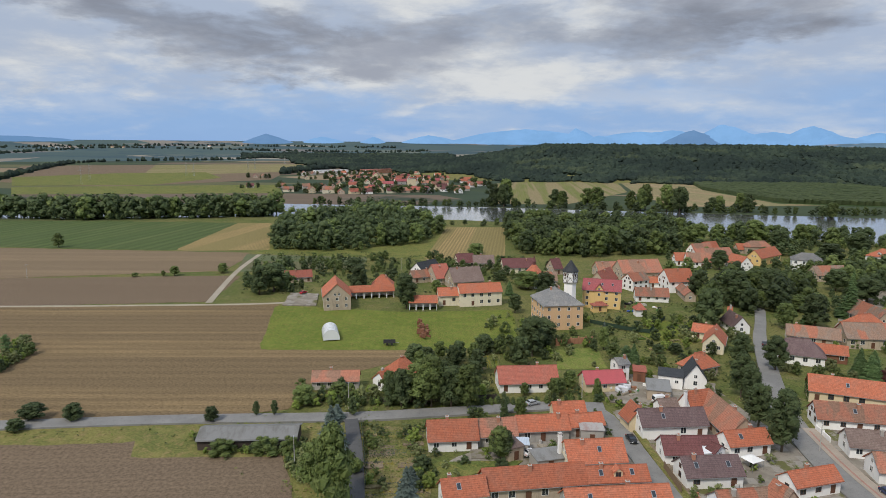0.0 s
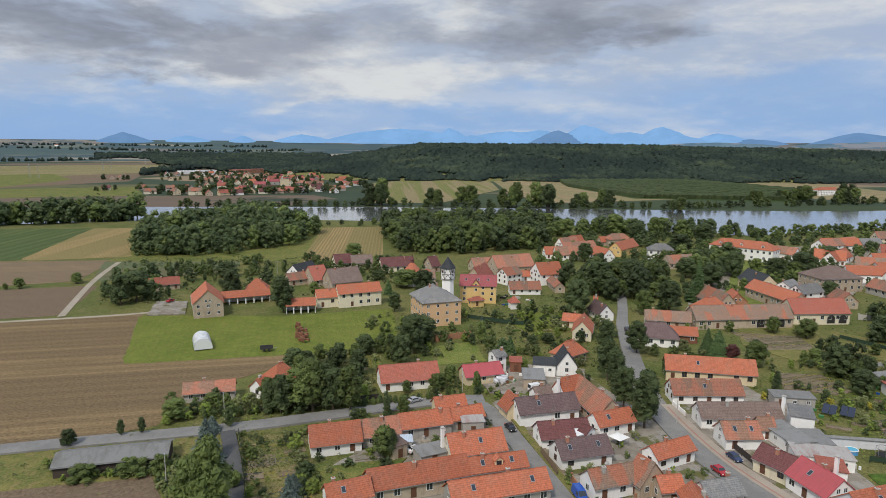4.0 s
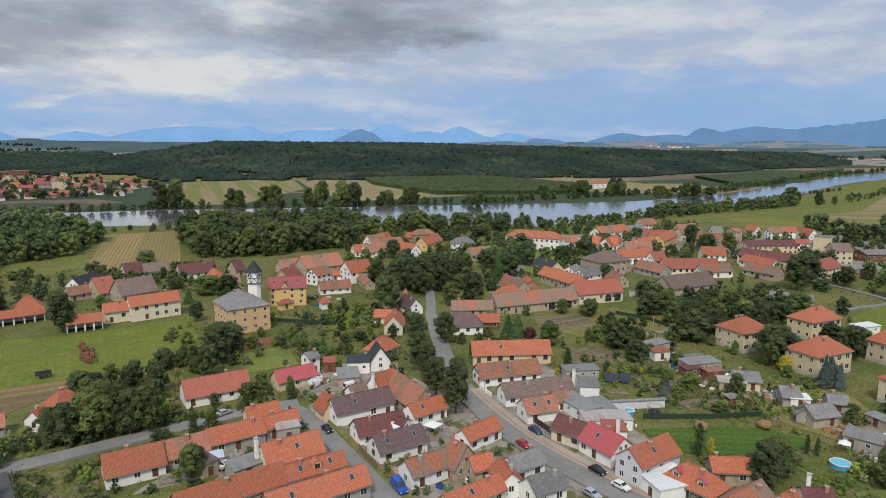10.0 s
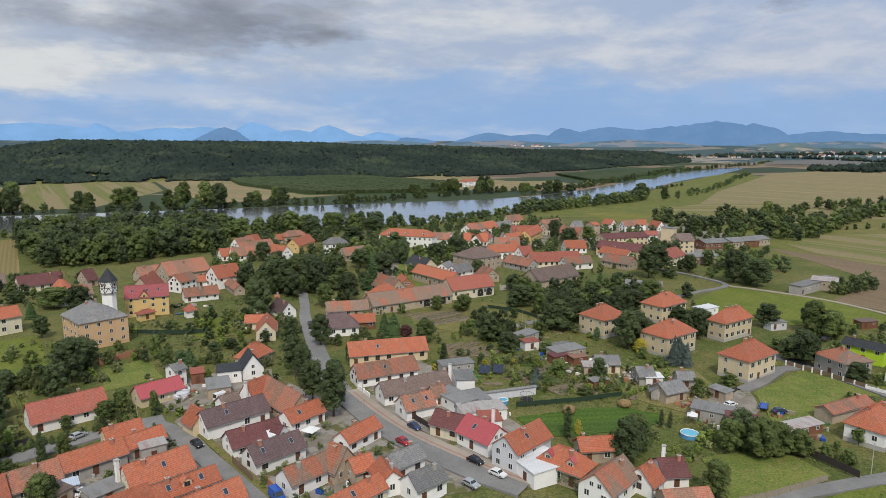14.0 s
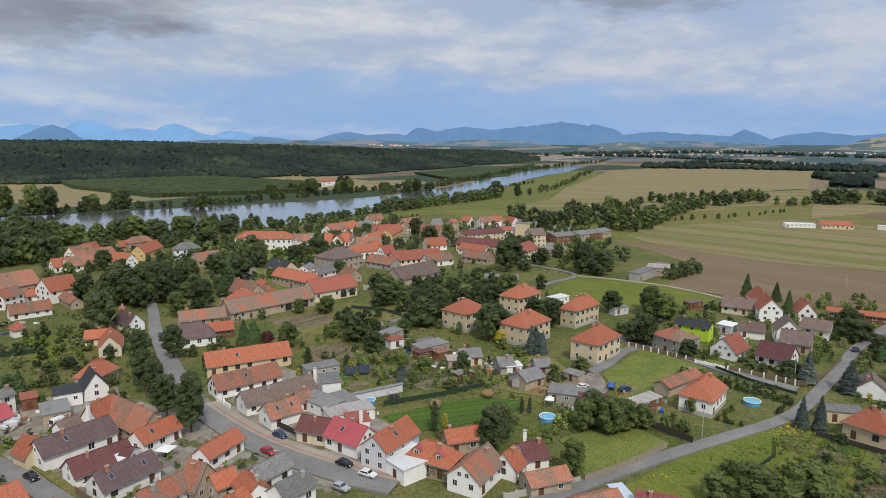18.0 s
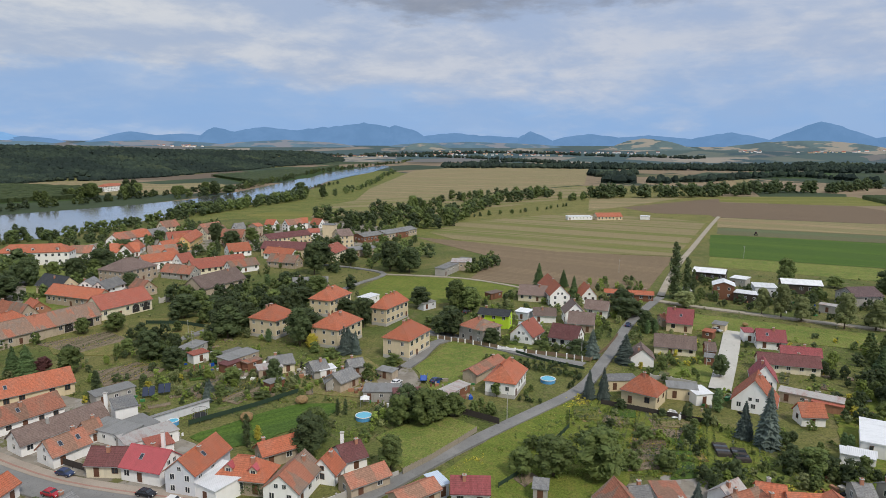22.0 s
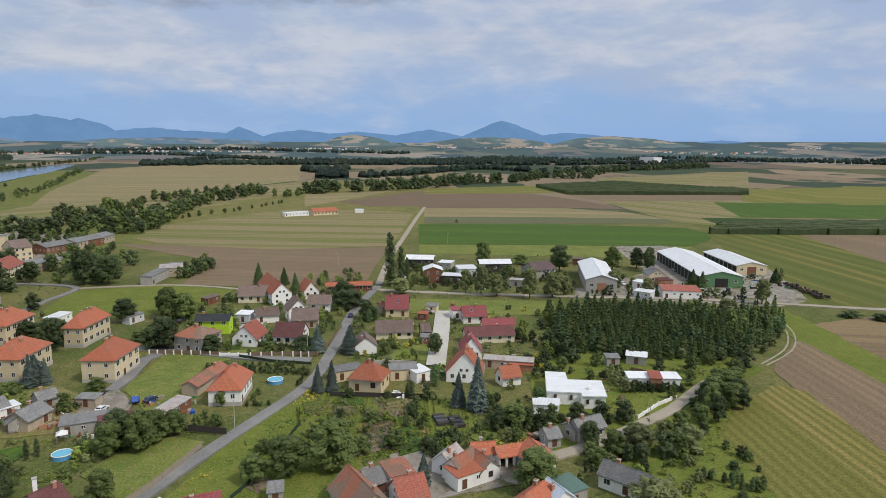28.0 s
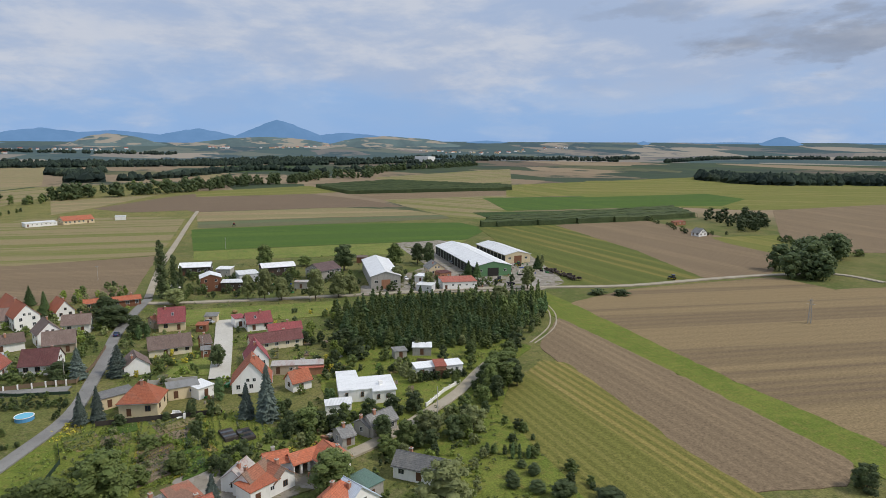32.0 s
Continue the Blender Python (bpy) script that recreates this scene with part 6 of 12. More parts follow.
def fence(h, kind, *pts, words="", bay=3.2):
    """Posts, and one infill panel for each bay; kind: board, picket, mesh, piers, white, wall."""
    mat = {"piers": WOODF, "board": WOODD, "picket": PICKET, "mesh": SCREEN, "white": WALL["white"], "wood": WOODF, "brick": WALL["brick"], "concrete": CONCRETE}[kind]
    line = [Vector((*p, 0)) for p in pts]
    ob = thing("fence" if kind not in ("white", "brick", "concrete") else "garden_wall", *pts[0])
    org = line[0]
    for a, b in zip(line, line[1:]):
        d = b - a
        n = max(1, round(d.length / bay))
        ang = math.degrees(math.atan2(d.y, d.x))
        w = d.length / n

        def panel(bm, w=w):
            if kind in ("picket", "wood", "piers"):
                k = max(3, int(w / 0.3))
                top = []
                for i in range(k):
                    x, z = i * w / k, h * (0.95 + 0.05 * ((i * 7) % 3))
                    top += [(x + 0.03, h * 0.8), (x + 0.03, z), (x + w / k - 0.03, z), (x + w / k - 0.03, h * 0.8)]
                line2 = [(0, 0.05), (w, 0.05)] + top[::-1]
                solid(bm, [(x, 0.0, z) for x, z in line2], [(x, 0.03, z) for x, z in line2])
            elif kind in ("white", "brick", "concrete"):
                box(bm, 0, -0.12, -0.5, w, 0.12, h * 0.8)
            else:
                box(bm, 0, -0.02, 0.04, w, 0.02, h * 0.97)

        def post(bm):
            q = 0.07 if kind in ("board", "picket", "mesh", "wood") else 0.2
            box(bm, -q, -q, -0.5, q, q, h + 0.08)
        pm = simple_mesh(("panel", kind, h, round(w, 2)), panel, [mat if kind != "posts" else WOODD])
        po = simple_mesh(("post", kind, h), post, [WALL["white"] if kind in ("white", "piers") else mat])
        for i in range(n):
            p = a + d * (i / n) - org
            share("panel", pm, ob, pose(p.x, p.y, 0, 0, 0, ang))
            share("post", po, ob, pose(p.x, p.y, 0, 0, 0, ang))
    tagged(ob, words or {"piers": "brown slatted fence between white piers", "board": "dark boarded garden fence on posts", "picket": "grey weathered picket fence", "mesh": "green screened wire fence", "white": "low white rendered garden wall with piers",
                         "wood": "brown slatted wooden garden fence", "brick": "old red brick garden wall", "concrete": "grey concrete garden wall with piers"}[kind], "fence" if kind not in ("white", "brick", "concrete") else "wall")


def lamp_post(x, y, h=7.0, arm=True):
    ob = thing("street_lamp" if arm else "utility_pole", x, y, math.degrees(math.atan2(y, x)), -0.4)
    bm = bmesh.new()
    tube(bm, (0, 0, 0), (0, 0, h), 0.11, 0.07, 8)
    part("pole", bm, CONCRETE, ob)
    if arm:
        bm = bmesh.new()
        tube(bm, (0, 0, h), (0.9, 0, h + 0.15), 0.04, 0.03, 6)
        part("arm", bm, METAL, ob)
        bm = bmesh.new()
        box(bm, 0.7, -0.12, h + 0.08, 1.4, 0.12, h + 0.24)
        part("lamp_head", bm, METAL, ob)
    else:
        bm = bmesh.new()
        box(bm, -0.05, -0.8, h - 0.5, 0.05, 0.8, h - 0.38)
        part("crossarm", bm, METAL, ob)
    tagged(ob, "grey concrete street lamp with a single arm" if arm else "grey utility pole with a crossarm", "street lamp" if arm else "pole")


def pylon(x, y, h=24.0):
    """A lattice mast with cross arms."""
    ob = thing("pylon", x, y, 30, -0.4)
    m = METAL
    c = [(-1, -1), (1, -1), (1, 1), (-1, 1)]
    k = h * 0.055
    for sx, sy in c:
        bm = bmesh.new()
        tube(bm, (sx * k, sy * k, 0), (sx * 0.25, sy * 0.25, h), 0.12, 0.08, 4)
        part("leg", bm, m, ob)
    n = 9
    for i in range(n):
        z0, z1 = h * i / n, h * (i + 1) / n
        r0, r1 = k + (0.25 - k) * i / n, k + (0.25 - k) * (i + 1) / n
        bm = bmesh.new()
        for j in range(4):
            a, b = c[j], c[(j + 1) % 4]
            tube(bm, (a[0] * r0, a[1] * r0, z0), (b[0] * r1, b[1] * r1, z1), 0.05, 0.05, 4)
        part("bracing", bm, m, ob)
    for z, r in ((h * 0.78, h * 0.14), (h * 0.92, h * 0.1)):
        bm = bmesh.new()
        tube(bm, (-r, 0, z), (r, 0, z), 0.1, 0.1, 4)
        part("crossarm", bm, m, ob)
    tagged(ob, "grey steel lattice power pylon in the fields", "pylon")


SCREEN = plain("green_screen", (0.025, 0.05, 0.03), 0.8)
POOL = plain("pool_water", (0.12, 0.45, 0.62), 0.08, 0, 0.5)
POOLW = plain("pool_wall", (0.10, 0.32, 0.6), 0.5)
HAY = plain("hay", (0.26, 0.17, 0.08), 0.95, grain=0.5)
SOLAR = plain("solar_cells", (0.02, 0.03, 0.06), 0.12, 0, 0.6)


def tall_chimney(x, y, h, paint="white"):
    ob = thing("chimney_stack", x, y, 20)
    bm = bmesh.new()
    box(bm, -0.35, -0.35, -0.5, 0.35, 0.35, h - 0.25)
    part("shaft", bm, WALL[paint], ob)
    bm = bmesh.new()
    box(bm, -0.45, -0.45, h - 0.25, 0.45, 0.45, h)
    part("cap", bm, CONCRETE, ob)
    tagged(ob, f"tall {WALLS[paint]} rendered chimney stack beside a roof", "chimney")


def pool(x, y, r=2.2):
    ob = thing("pool", x, y)
    BUILT.append((x, y, 0, r + 0.8, r + 0.8))
    bm = bmesh.new()
    solid(bm, ring(r, -0.5, 20), ring(r, 0.6, 20))
    part("wall", bm, POOLW, ob)
    bm = bmesh.new()
    solid(bm, ring(r - 0.12, 0.55, 20), ring(r - 0.12, 0.615, 20))
    part("water", bm, POOL, ob)
    bm = bmesh.new()
    for i in range(20):
        tube(bm, ring(r, 0.62, 20)[i], ring(r, 0.62, 20)[(i + 1) % 20], 0.12, 0.12, 5)
    part("rim", bm, WHITE, ob)
    tagged(ob, "round blue above-ground garden pool with white rim", "pool")


def haystack(x, y, r=2.2, h=2.6):
    BUILT.append((x, y, 0, r + 0.5, r + 0.5))
    rnd = random.Random(int(x * 9 + y))
    bm = bmesh.new()
    bmesh.ops.create_icosphere(bm, subdivisions=3, radius=1)
    for v in bm.verts:
        k = 1 + 0.12 * noise.noise(v.co * 2.3 + Vector((x, y, 0))) + rnd.uniform(-0.04, 0.04)
        v.co = Vector((v.co.x * r * k, v.co.y * r * k, max(-0.4, (v.co.z * 0.62 + 0.38) * h * k)))
    ob = link("haystack", bm, HAY)
    ob.location = (x, y, 0)
    tagged(ob, "loose heap of dry brown hay on grass", "haystack")


def solar_rack(x, y, rot, n=3):
    ob = thing("solar_rack", x, y, rot)
    BUILT.append((x, y, rot, n * 0.85 + 0.5, 2.2))
    for i in range(n):
        bm = bmesh.new()
        box(bm, i * 1.7 - n * 0.85, -1.6, -0.04, i * 1.7 - n * 0.85 + 1.6, 1.6, 0.04)
        p = part("panel", bm, SOLAR, ob)
        p.matrix_basis = pose(0, 0, 1.5, 35, 0, 0)
        bm = bmesh.new()
        box(bm, i * 1.7 - n * 0.85 + 0.75, 1.1, -0.5, i * 1.7 - n * 0.85 + 0.85, 1.2, 2.3)
        part("leg", bm, METAL, ob)
    tagged(ob, "tilted row of dark solar panels on a metal rack", "solar panels")


def gazebo(x, y, cloth="white", h=2.6, r=1.7):
    ob = thing("gazebo" if r < 2.6 else "tent", x, y, 25)
    for sx in (-1, 1):
        for sy in (-1, 1):
            bm = bmesh.new()
            tube(bm, (sx * r, sy * r, -0.4), (sx * r, sy * r, h - 0.5), 0.05, 0.05, 6)
            part("post", bm, METAL, ob)
    bm = bmesh.new()
    solid(bm, [(-r * 1.1, -r * 1.1, h - 0.6), (r * 1.1, -r * 1.1, h - 0.6), (r * 1.1, r * 1.1, h - 0.6), (-r * 1.1, r * 1.1, h - 0.6)], [(-0.1, -0.1, h + 0.3), (0.1, -0.1, h + 0.3), (0.1, 0.1, h + 0.3), (-0.1, 0.1, h + 0.3)])
    part("canopy", bm, WHITE, ob)
    tagged(ob, "white cloth garden gazebo on four posts", "gazebo")


def trampoline(x, y):
    ob = thing("trampoline", x, y)
    bm = bmesh.new()
    solid(bm, ring(1.8, 0.85, 16), ring(1.8, 0.9, 16))
    part("mat", bm, TYRE, ob)
    for i in range(8):
        px, py, _ = ring(1.95, 0, 8)[i]
        bm = bmesh.new()
        tube(bm, (px, py, -0.4), (px, py, 2.5), 0.035, 0.035, 5)
        part("pole", bm, METAL, ob)
    bm = bmesh.new()
    for i in range(16):
        tube(bm, ring(1.95, 2.45, 16)[i], ring(1.95, 2.45, 16)[(i + 1) % 16], 0.04, 0.04, 4)
    part("top_ring", bm, TYRE, ob)
    tagged(ob, "dark garden trampoline with tall net poles", "trampoline")


def trailer(x, y, rot, paint="blue"):
    ob = thing("farm_trailer", x, y, rot)
    bm = bmesh.new()
    box(bm, -2.2, -1, 0.7, 2.2, 1, 0.82)
    for s in (-1, 1):
        box(bm, -2.2, s * 1 - 0.04, 0.822, 2.2, s * 1 + 0.04, 1.6)
    part("bed", bm, CAR[paint], ob)
    bm = bmesh.new()
    box(bm, 2.2, -0.06, 0.66, 3.6, 0.06, 0.78)
    part("drawbar", bm, METAL, ob)
    for sx in (-0.8, 0.8):
        for s in (-1, 1):
            bm = bmesh.new()
            tube(bm, (sx, s * 0.8, 0.34), (sx, s * 1.02, 0.34), 0.42, 0.42, 12)
            part("wheel", bm, TYRE, ob)
    tagged(ob, f"{paint} flat farm trailer on four wheels", "trailer")


def tractor(x, y, rot, paint="green"):
    ob = thing("tractor", x, y, rot)
    bm = bmesh.new()
    box(bm, -0.3, -0.45, 0.7, 2.0, 0.45, 1.5)
    bmesh.ops.bevel(bm, geom=bm.edges[:], offset=0.08, segments=2, affect="EDGES")
    part("bonnet", bm, CAR[paint], ob)
    bm = bmesh.new()
    box(bm, -1.6, -0.75, 1.1, -0.2, 0.75, 2.5)
    bmesh.ops.bevel(bm, geom=bm.edges[:], offset=0.1, segments=2, affect="EDGES")
    part("cab", bm, GLASS, ob)
    bm = bmesh.new()
    box(bm, -1.7, -0.85, 2.5, -0.1, 0.85, 2.65)
    part("cab_roof", bm, CAR[paint], ob)
    for sx, r in ((-1.2, 0.85), (1.5, 0.55)):
        for s in (-1, 1):
            bm = bmesh.new()
            tube(bm, (sx, s * 0.8, r - 0.4), (sx, s * 1.2, r - 0.4), r, r, 16)
            wh = part("wheel", bm, TYRE, ob)
            bm = bmesh.new()
            tube(bm, (sx, s * 0.78, r - 0.4), (sx, s * 1.22, r - 0.4), r * 0.5, r * 0.5, 12)
            part("rim", bm, CAR["yellow"], wh)
    tagged(ob, f"{paint} farm tractor with a glazed cab", "tractor")


def scrap_heap(n, x, y, dx, dy, words="long heap of scrap machinery and timber", mat="wood", seed=4):
    """A clutter of boards, boxes and bars."""
    rnd = random.Random(seed)
    bm = bmesh.new()
    for _ in range(n):
        t = rnd.random()
        cx, cy = x + dx * t + rnd.uniform(-2, 2), y + dy * t + rnd.uniform(-2, 2)
        a, l, w, h = rnd.uniform(0, 3.14), rnd.uniform(0.6, 2.6), rnd.uniform(0.2, 1.0), rnd.uniform(0.3, 1.6)
        z = rnd.uniform(-0.3, 0.6)
        c, s = math.cos(a), math.sin(a)
        q = [(cx + c * u * l - s * v * w, cy + s * u * l + c * v * w) for u, v in ((-0.5, -0.5), (0.5, -0.5), (0.5, 0.5), (-0.5, 0.5))]
        k = rnd.uniform(-0.4, 0.4)
        solid(bm, [(px, py, z + k * i % 2 * 0.3) for i, (px, py) in enumerate(q)], [(px, py, z + h) for px, py in q])
    tagged(link("scrap_heap", bm, WALL[mat]), words, "scrap heap", kind="stuff")



# ---- river ----
riv = field('river', WATER, 0, (-672, 852), (-517, 820), (-212, 810), (-78, 791), (55, 771), (185, 738), (311, 706), (432, 675), (525, 655), (600, 642), (690, 640), (771, 656), (896, 698), (1073, 763), (1343, 870), (1678, 987), (2016, 1072), (2316, 1144), (2130, 1041), (1627, 856), (1407, 795), (1168, 715), (971, 629), (760, 541), (668, 521), (608, 518), (550, 511), (495, 501), (447, 492), (405, 484), (352, 473), (300, 507), (165, 577), (23, 636), (-47, 649), (-175, 660), (-381, 635), (-495, 625), z=0.0, label='wide calm river under an overcast sky')

# ---- fields ----
field('meadow', LAND['rough'], -20, (540, 330), (900, 345), (1260, 205), (1330, -40), (600, -22), (470, 12), (450, 190), label='rough grassland between the fields of the plain')
field('meadow', LAND['weeds'], 20, (1750.5, 848.1), (1264.3, 457.4), (563.3, 194.1), (458, 184.6), (450.1, 225.9), (528, 328.7), (525.5, 427.3), (479.3, 454.1), (550, 504), (668, 513), (764, 534), (975, 621), (1172, 707), (1410, 787), (1735, 888), label='rough meadow along the river bank')
field('meadow', LAND['hay'], -71.4, (559.7, 442.6), (602.9, 437.6), (603.4, 381.2), (545.3, 350.6), (529.6, 385.1), label='pale grass strip by the river')
field('wide_field', LAND['hay'], -72.1, (1068.7, -32.7), (1154.4, -225), (994.4, -246), (966.9, -189.2), (962.3, -29.7), label='dry grass strip on the plain')
field('hop_garden', LAND['hops'], -102.3, (1113.7, -226.9), (1229.2, -400), (1098, -484), (1018.6, -557), (941.9, -515.6), (942.4, -241.5), label='hop garden in dark rows')
field('wide_field', LAND['mixed'], -63.8, (1403.1, -416.6), (1715.2, -814.1), (1802.8, -979.5), (1034.7, -565.7), (1130.6, -467.7), (1267.9, -412.4), label='pale green meadow on the plain')
field('wide_field', LAND['soil'], -102.2, (954.6, -29.5), (966.9, -189.2), (835.4, -236), (726.2, -254.9), (746, -185.8), (744.8, -23.5), label='dark brown ploughed strip')
field('wide_field', LAND['soil2'], -91.9, (934.3, -239.5), (928.4, -508.4), (852.8, -467.7), (840.7, -261.2), label='brown fallow strip')
field('wide_field', LAND['pale'], -98.6, (740.1, -23.4), (741.5, -184.7), (689.5, -244.2), (629.5, -260), (647.8, -143.2), (651.5, -20.9), label='pale fallow strip')
field('wide_field', LAND['cabbage'], -92.1, (647.9, -20.8), (644.4, -142.5), (627.1, -262.4), (594.7, -255.7), (592.5, -131.4), (597.1, -19.3), label='narrow blue-green vegetable strip')
field('wide_field', LAND['mixed'], -149.4, (830.1, -260.4), (841, -461.3), (553.1, -306.2), (601.1, -261.6), (632.7, -261.2), (726.7, -257.1), label='yellow-green crop strips')
field('wide_field', LAND['crop'], -97, (590.1, -14), (589.6, -130.8), (558.3, -249.5), (508.4, -255.2), (454.6, -209.4), (465.1, -104.1), (470.1, -11.6), label='vivid green crop field')
field('grass_strip', LAND['lawn'], -94.6, (466.3, -11.6), (461.3, -103.3), (451.3, -207.9), (408.9, -171.2), (412.4, -116.8), (430.4, -10.9), label='grass strip behind the sheds')
field('wide_field', LAND['pale'], 0, (3466.5, -765.5), (3362.8, -1285.2), (2893.2, -1367.2), (2648.7, -1252.8), (2748.5, -826.1), label='far pale stubble')
field('wide_field', LAND['hops'], 0, (2266.3, -150.3), (2426.3, -383.5), (1870.8, -334.8), (1759.6, -122.6), label='far dark green crop')
field('wide_field', LAND['pale'], 0, (1878.5, -55.6), (1964.4, -130.7), (1436.5, -100.6), (1370.9, -41.3), label='far yellow field')
field('stubble_field', LAND['stubble'], 0.9, (-247.6, 281), (-197.9, 281.9), (-75.7, 290.6), (-64.2, 224.1), (-5.1, 223.6), (-15.7, 209.9), (-39, 192.5), (-42.6, 170.5), (-61.2, 165.3), (-116.5, 161.4), (-144.2, 159), label='brown stubble field with faint straw rows')
field('bare_field', LAND['soil'], 1.2, (-298.1, 340.6), (-240.4, 345), (-113.3, 355.8), (-108.7, 295.5), (-199.9, 285), (-249.3, 283), label='ploughed brown field')
field('dry_field', LAND['soil2'], 1.6, (-397.4, 457.7), (-311.3, 449.9), (-127.7, 433.3), (-127.7, 370.5), (-241.5, 346.5), (-299.4, 342.1), label='dry pale brown field')
field('vegetable_field', LAND['rowcrop'], 80.4, (-518.1, 600.1), (-421.8, 613.5), (-290.8, 609.6), (-192.9, 604.4), (-185.6, 443.6), (-314.8, 455), (-401.9, 463), label='blue-green vegetable field in rows')
field('meadow', LAND['straw'], 81.3, (-190.8, 604.5), (-160.2, 601.3), (-120.1, 448.1), (-176.9, 441.4), (-185, 446.2), label='pale striped plot')
field('lawn', LAND['lush'], 1, (-74.9, 287.4), (-15.5, 276.3), (30.9, 281.2), (27.8, 231.6), (-4.5, 224.3), (-65, 224.1), label='mown bright green lawn behind the farm')
field('straw_field', LAND['straw'], 83.6, (4.4, 577.8), (55.9, 579.8), (41.5, 426.6), (-12.1, 414.1), label='golden straw field in rows')
field('cabbage_field', LAND['cabbage'], -6.4, (-130.8, 430.8), (-49.2, 417.4), (-48.7, 383.3), (-118.5, 367.3), label='blue-green vegetable field')
field('scrub', LAND['weeds'], 10, (-156.8, 588.2), (3.4, 586.1), (-12.1, 414.1), (-49.2, 417.4), (-130.8, 430.8), (-120.7, 450.6), label='rough green scrub')
field('ploughed_field', LAND['soil'], 3.5, (-133.4, 146.3), (-107.4, 148.1), (-75.6, 150.5), (-72.8, 142.3), (-37.6, 143.5), (-28.5, 120.1), (-110.6, 119.4), label='bare brown ploughed plot')
field('verge', LAND['rough'], 5, (-142.5, 157), (-113.4, 156.9), (-24.3, 163.1), (-18.3, 120.2), (-28.5, 120.1), (-37.6, 143.5), (-72.8, 142.3), (-75.6, 150.5), (-107.4, 148.1), label='rough grass strip beside the lane')
field('vegetable_plot', LAND['mixed'], -89.1, (9.8, 217.5), (20.5, 217.7), (18.9, 203.7), (8.9, 203.5), label='small planted vegetable plot')
field('lawn', LAND['lawn'], 5, (41.2, 224.3), (56.4, 228.6), (55.3, 205.3), (37.7, 203.9), label='square green lawn')
field('lawn', LAND['lush'], 5, (77.3, 246.4), (105.7, 263.6), (96.3, 234.8), (80.6, 235.9), label='bright green lawn by the white houses')
field('kitchen_garden', LAND['garden'], 5, (-20.9, 159.6), (-4.7, 159.8), (-2.5, 124.1), (-15.9, 124), label='kitchen garden with beds and turf')
field('garden_bed', LAND['dirt'], 5, (-17.5, 148.7), (-11.3, 148.7), (-10.8, 143.1), (-16.8, 142.5), label='bare garden bed', z=0.03)
field('far_field', LAND['soil'], 41.1, (-1386.6, 2151.9), (-1058.6, 2527.3), (-537.1, 2492.8), (-362.7, 1374.1), (-573.5, 1109.6), (-847.8, 1244), label='far tan field across the river')
field('far_field', LAND['mixed'], 31.7, (-1071.6, 2456.4), (-581.2, 2698.1), (-388.5, 1837.1), (-692.7, 1494.6), label='far green and tan field', z=0.05)
field('far_field', LAND['crop'], 44.9, (-2261, 2658.5), (-1904.6, 3426.2), (-1334.1, 2393.3), (-1828.9, 2146.5), label='far green field')
field('far_field', LAND['pale'], 34.5, (-2177.3, 3485.9), (-1546, 3948.1), (-1420.5, 3546.1), (-1937.7, 3187.2), label='far pale field')
field('far_field', LAND['mixed'], -95.7, (106.3, 1268), (414.5, 1611), (297.6, 1045.9), (154, 813.4), (69.6, 825), label='garden plots across the river')
field('far_field', LAND['pale'], -78.9, (439.8, 1710.1), (593.5, 1464.5), (505, 1060.1), (637.4, 930.6), (573.5, 836.1), (287.8, 789.7), (297.6, 984.8), label='pale stubble across the river')
field('hop_garden', LAND['hops'], -76.9, (504.3, 1318), (767.7, 1336.1), (786.4, 891.1), (628, 759), (438.1, 844.4), (444.4, 1103.9), label='dark green hop rows')
field('far_field', LAND['pale'], -86.1, (800.6, 1240.7), (1023.1, 1219.4), (941, 940.5), (963.4, 792.6), (715.9, 736.7), (672.9, 917.6), label='tan stubble below the wooded hill', z=0.05)
field('hop_garden', LAND['hops'], -15, (1237.4, 1072.3), (1635, 1081.8), (2116.2, 1223), (1284.2, 833.7), (1013.8, 790.9), label='dark green hop rows')
field('far_field', LAND['pale'], -51, (868.4, 968.8), (1035.3, 897.4), (941.6, 761.2), (774.2, 769.4), label='tan stubble beside the white manor', z=0.05)
field('wide_field', LAND['pale'], -88.4, (1821.3, 807.2), (2599.6, 800.4), (2291.2, 354.1), (1298.9, 208), (906.8, 342.8), (776.4, 430.1), (1003, 528.1), label='wide pale harvested field')
field('wide_field', LAND['mixed'], -36.2, (776.4, 430.1), (906.8, 342.8), (1262.6, 202), (1053.1, 153.7), (874.2, 186.5), (607.3, 270.5), (558.9, 362.5), (675.8, 421.8), label='green and tan meadow along the river')
field('wide_field', LAND['mixed'], -96.5, (584.1, 213.1), (727.6, 126.2), (708.6, 28.7), (686.3, -10), (461.1, 10.6), (447, 89.5), (465.4, 161.2), (507.5, 210.3), label='sparse yellow-green crop in strips')
field('ploughed_field', LAND['soil2'], -99.8, (475.3, 208.7), (468.1, 162.2), (447, 89.5), (455.5, 12.1), (339.9, 21.4), (330.1, 78.3), (335.3, 113.7), (406.9, 120.2), label='bare brown ploughed field')
field('wide_field', LAND['soil'], -100, (819, 83), (968, 5), (1018, -31), (734, -23.5), (767, -14.6), (762, 42), label='dark ploughed field beyond the field road')
field('wide_field', LAND['pale'], -70, (944, 142), (1021, 16), (831, 84), (762, 115), label='pale fallow field before the tree belt')
field('paddock', LAND['lush'], -80.1, (322.3, 161.3), (332.7, 117.4), (326, 84.2), (302.1, 86.9), (274.2, 109.5), (263.7, 143.6), (281.9, 155.8), label='bright green paddock')
field('wide_field', LAND['hay'], 0, (1071.2, -575.7), (1230.7, -1273.8), (768.3, -798.9), (817.4, -440.3), label='pale far meadow')
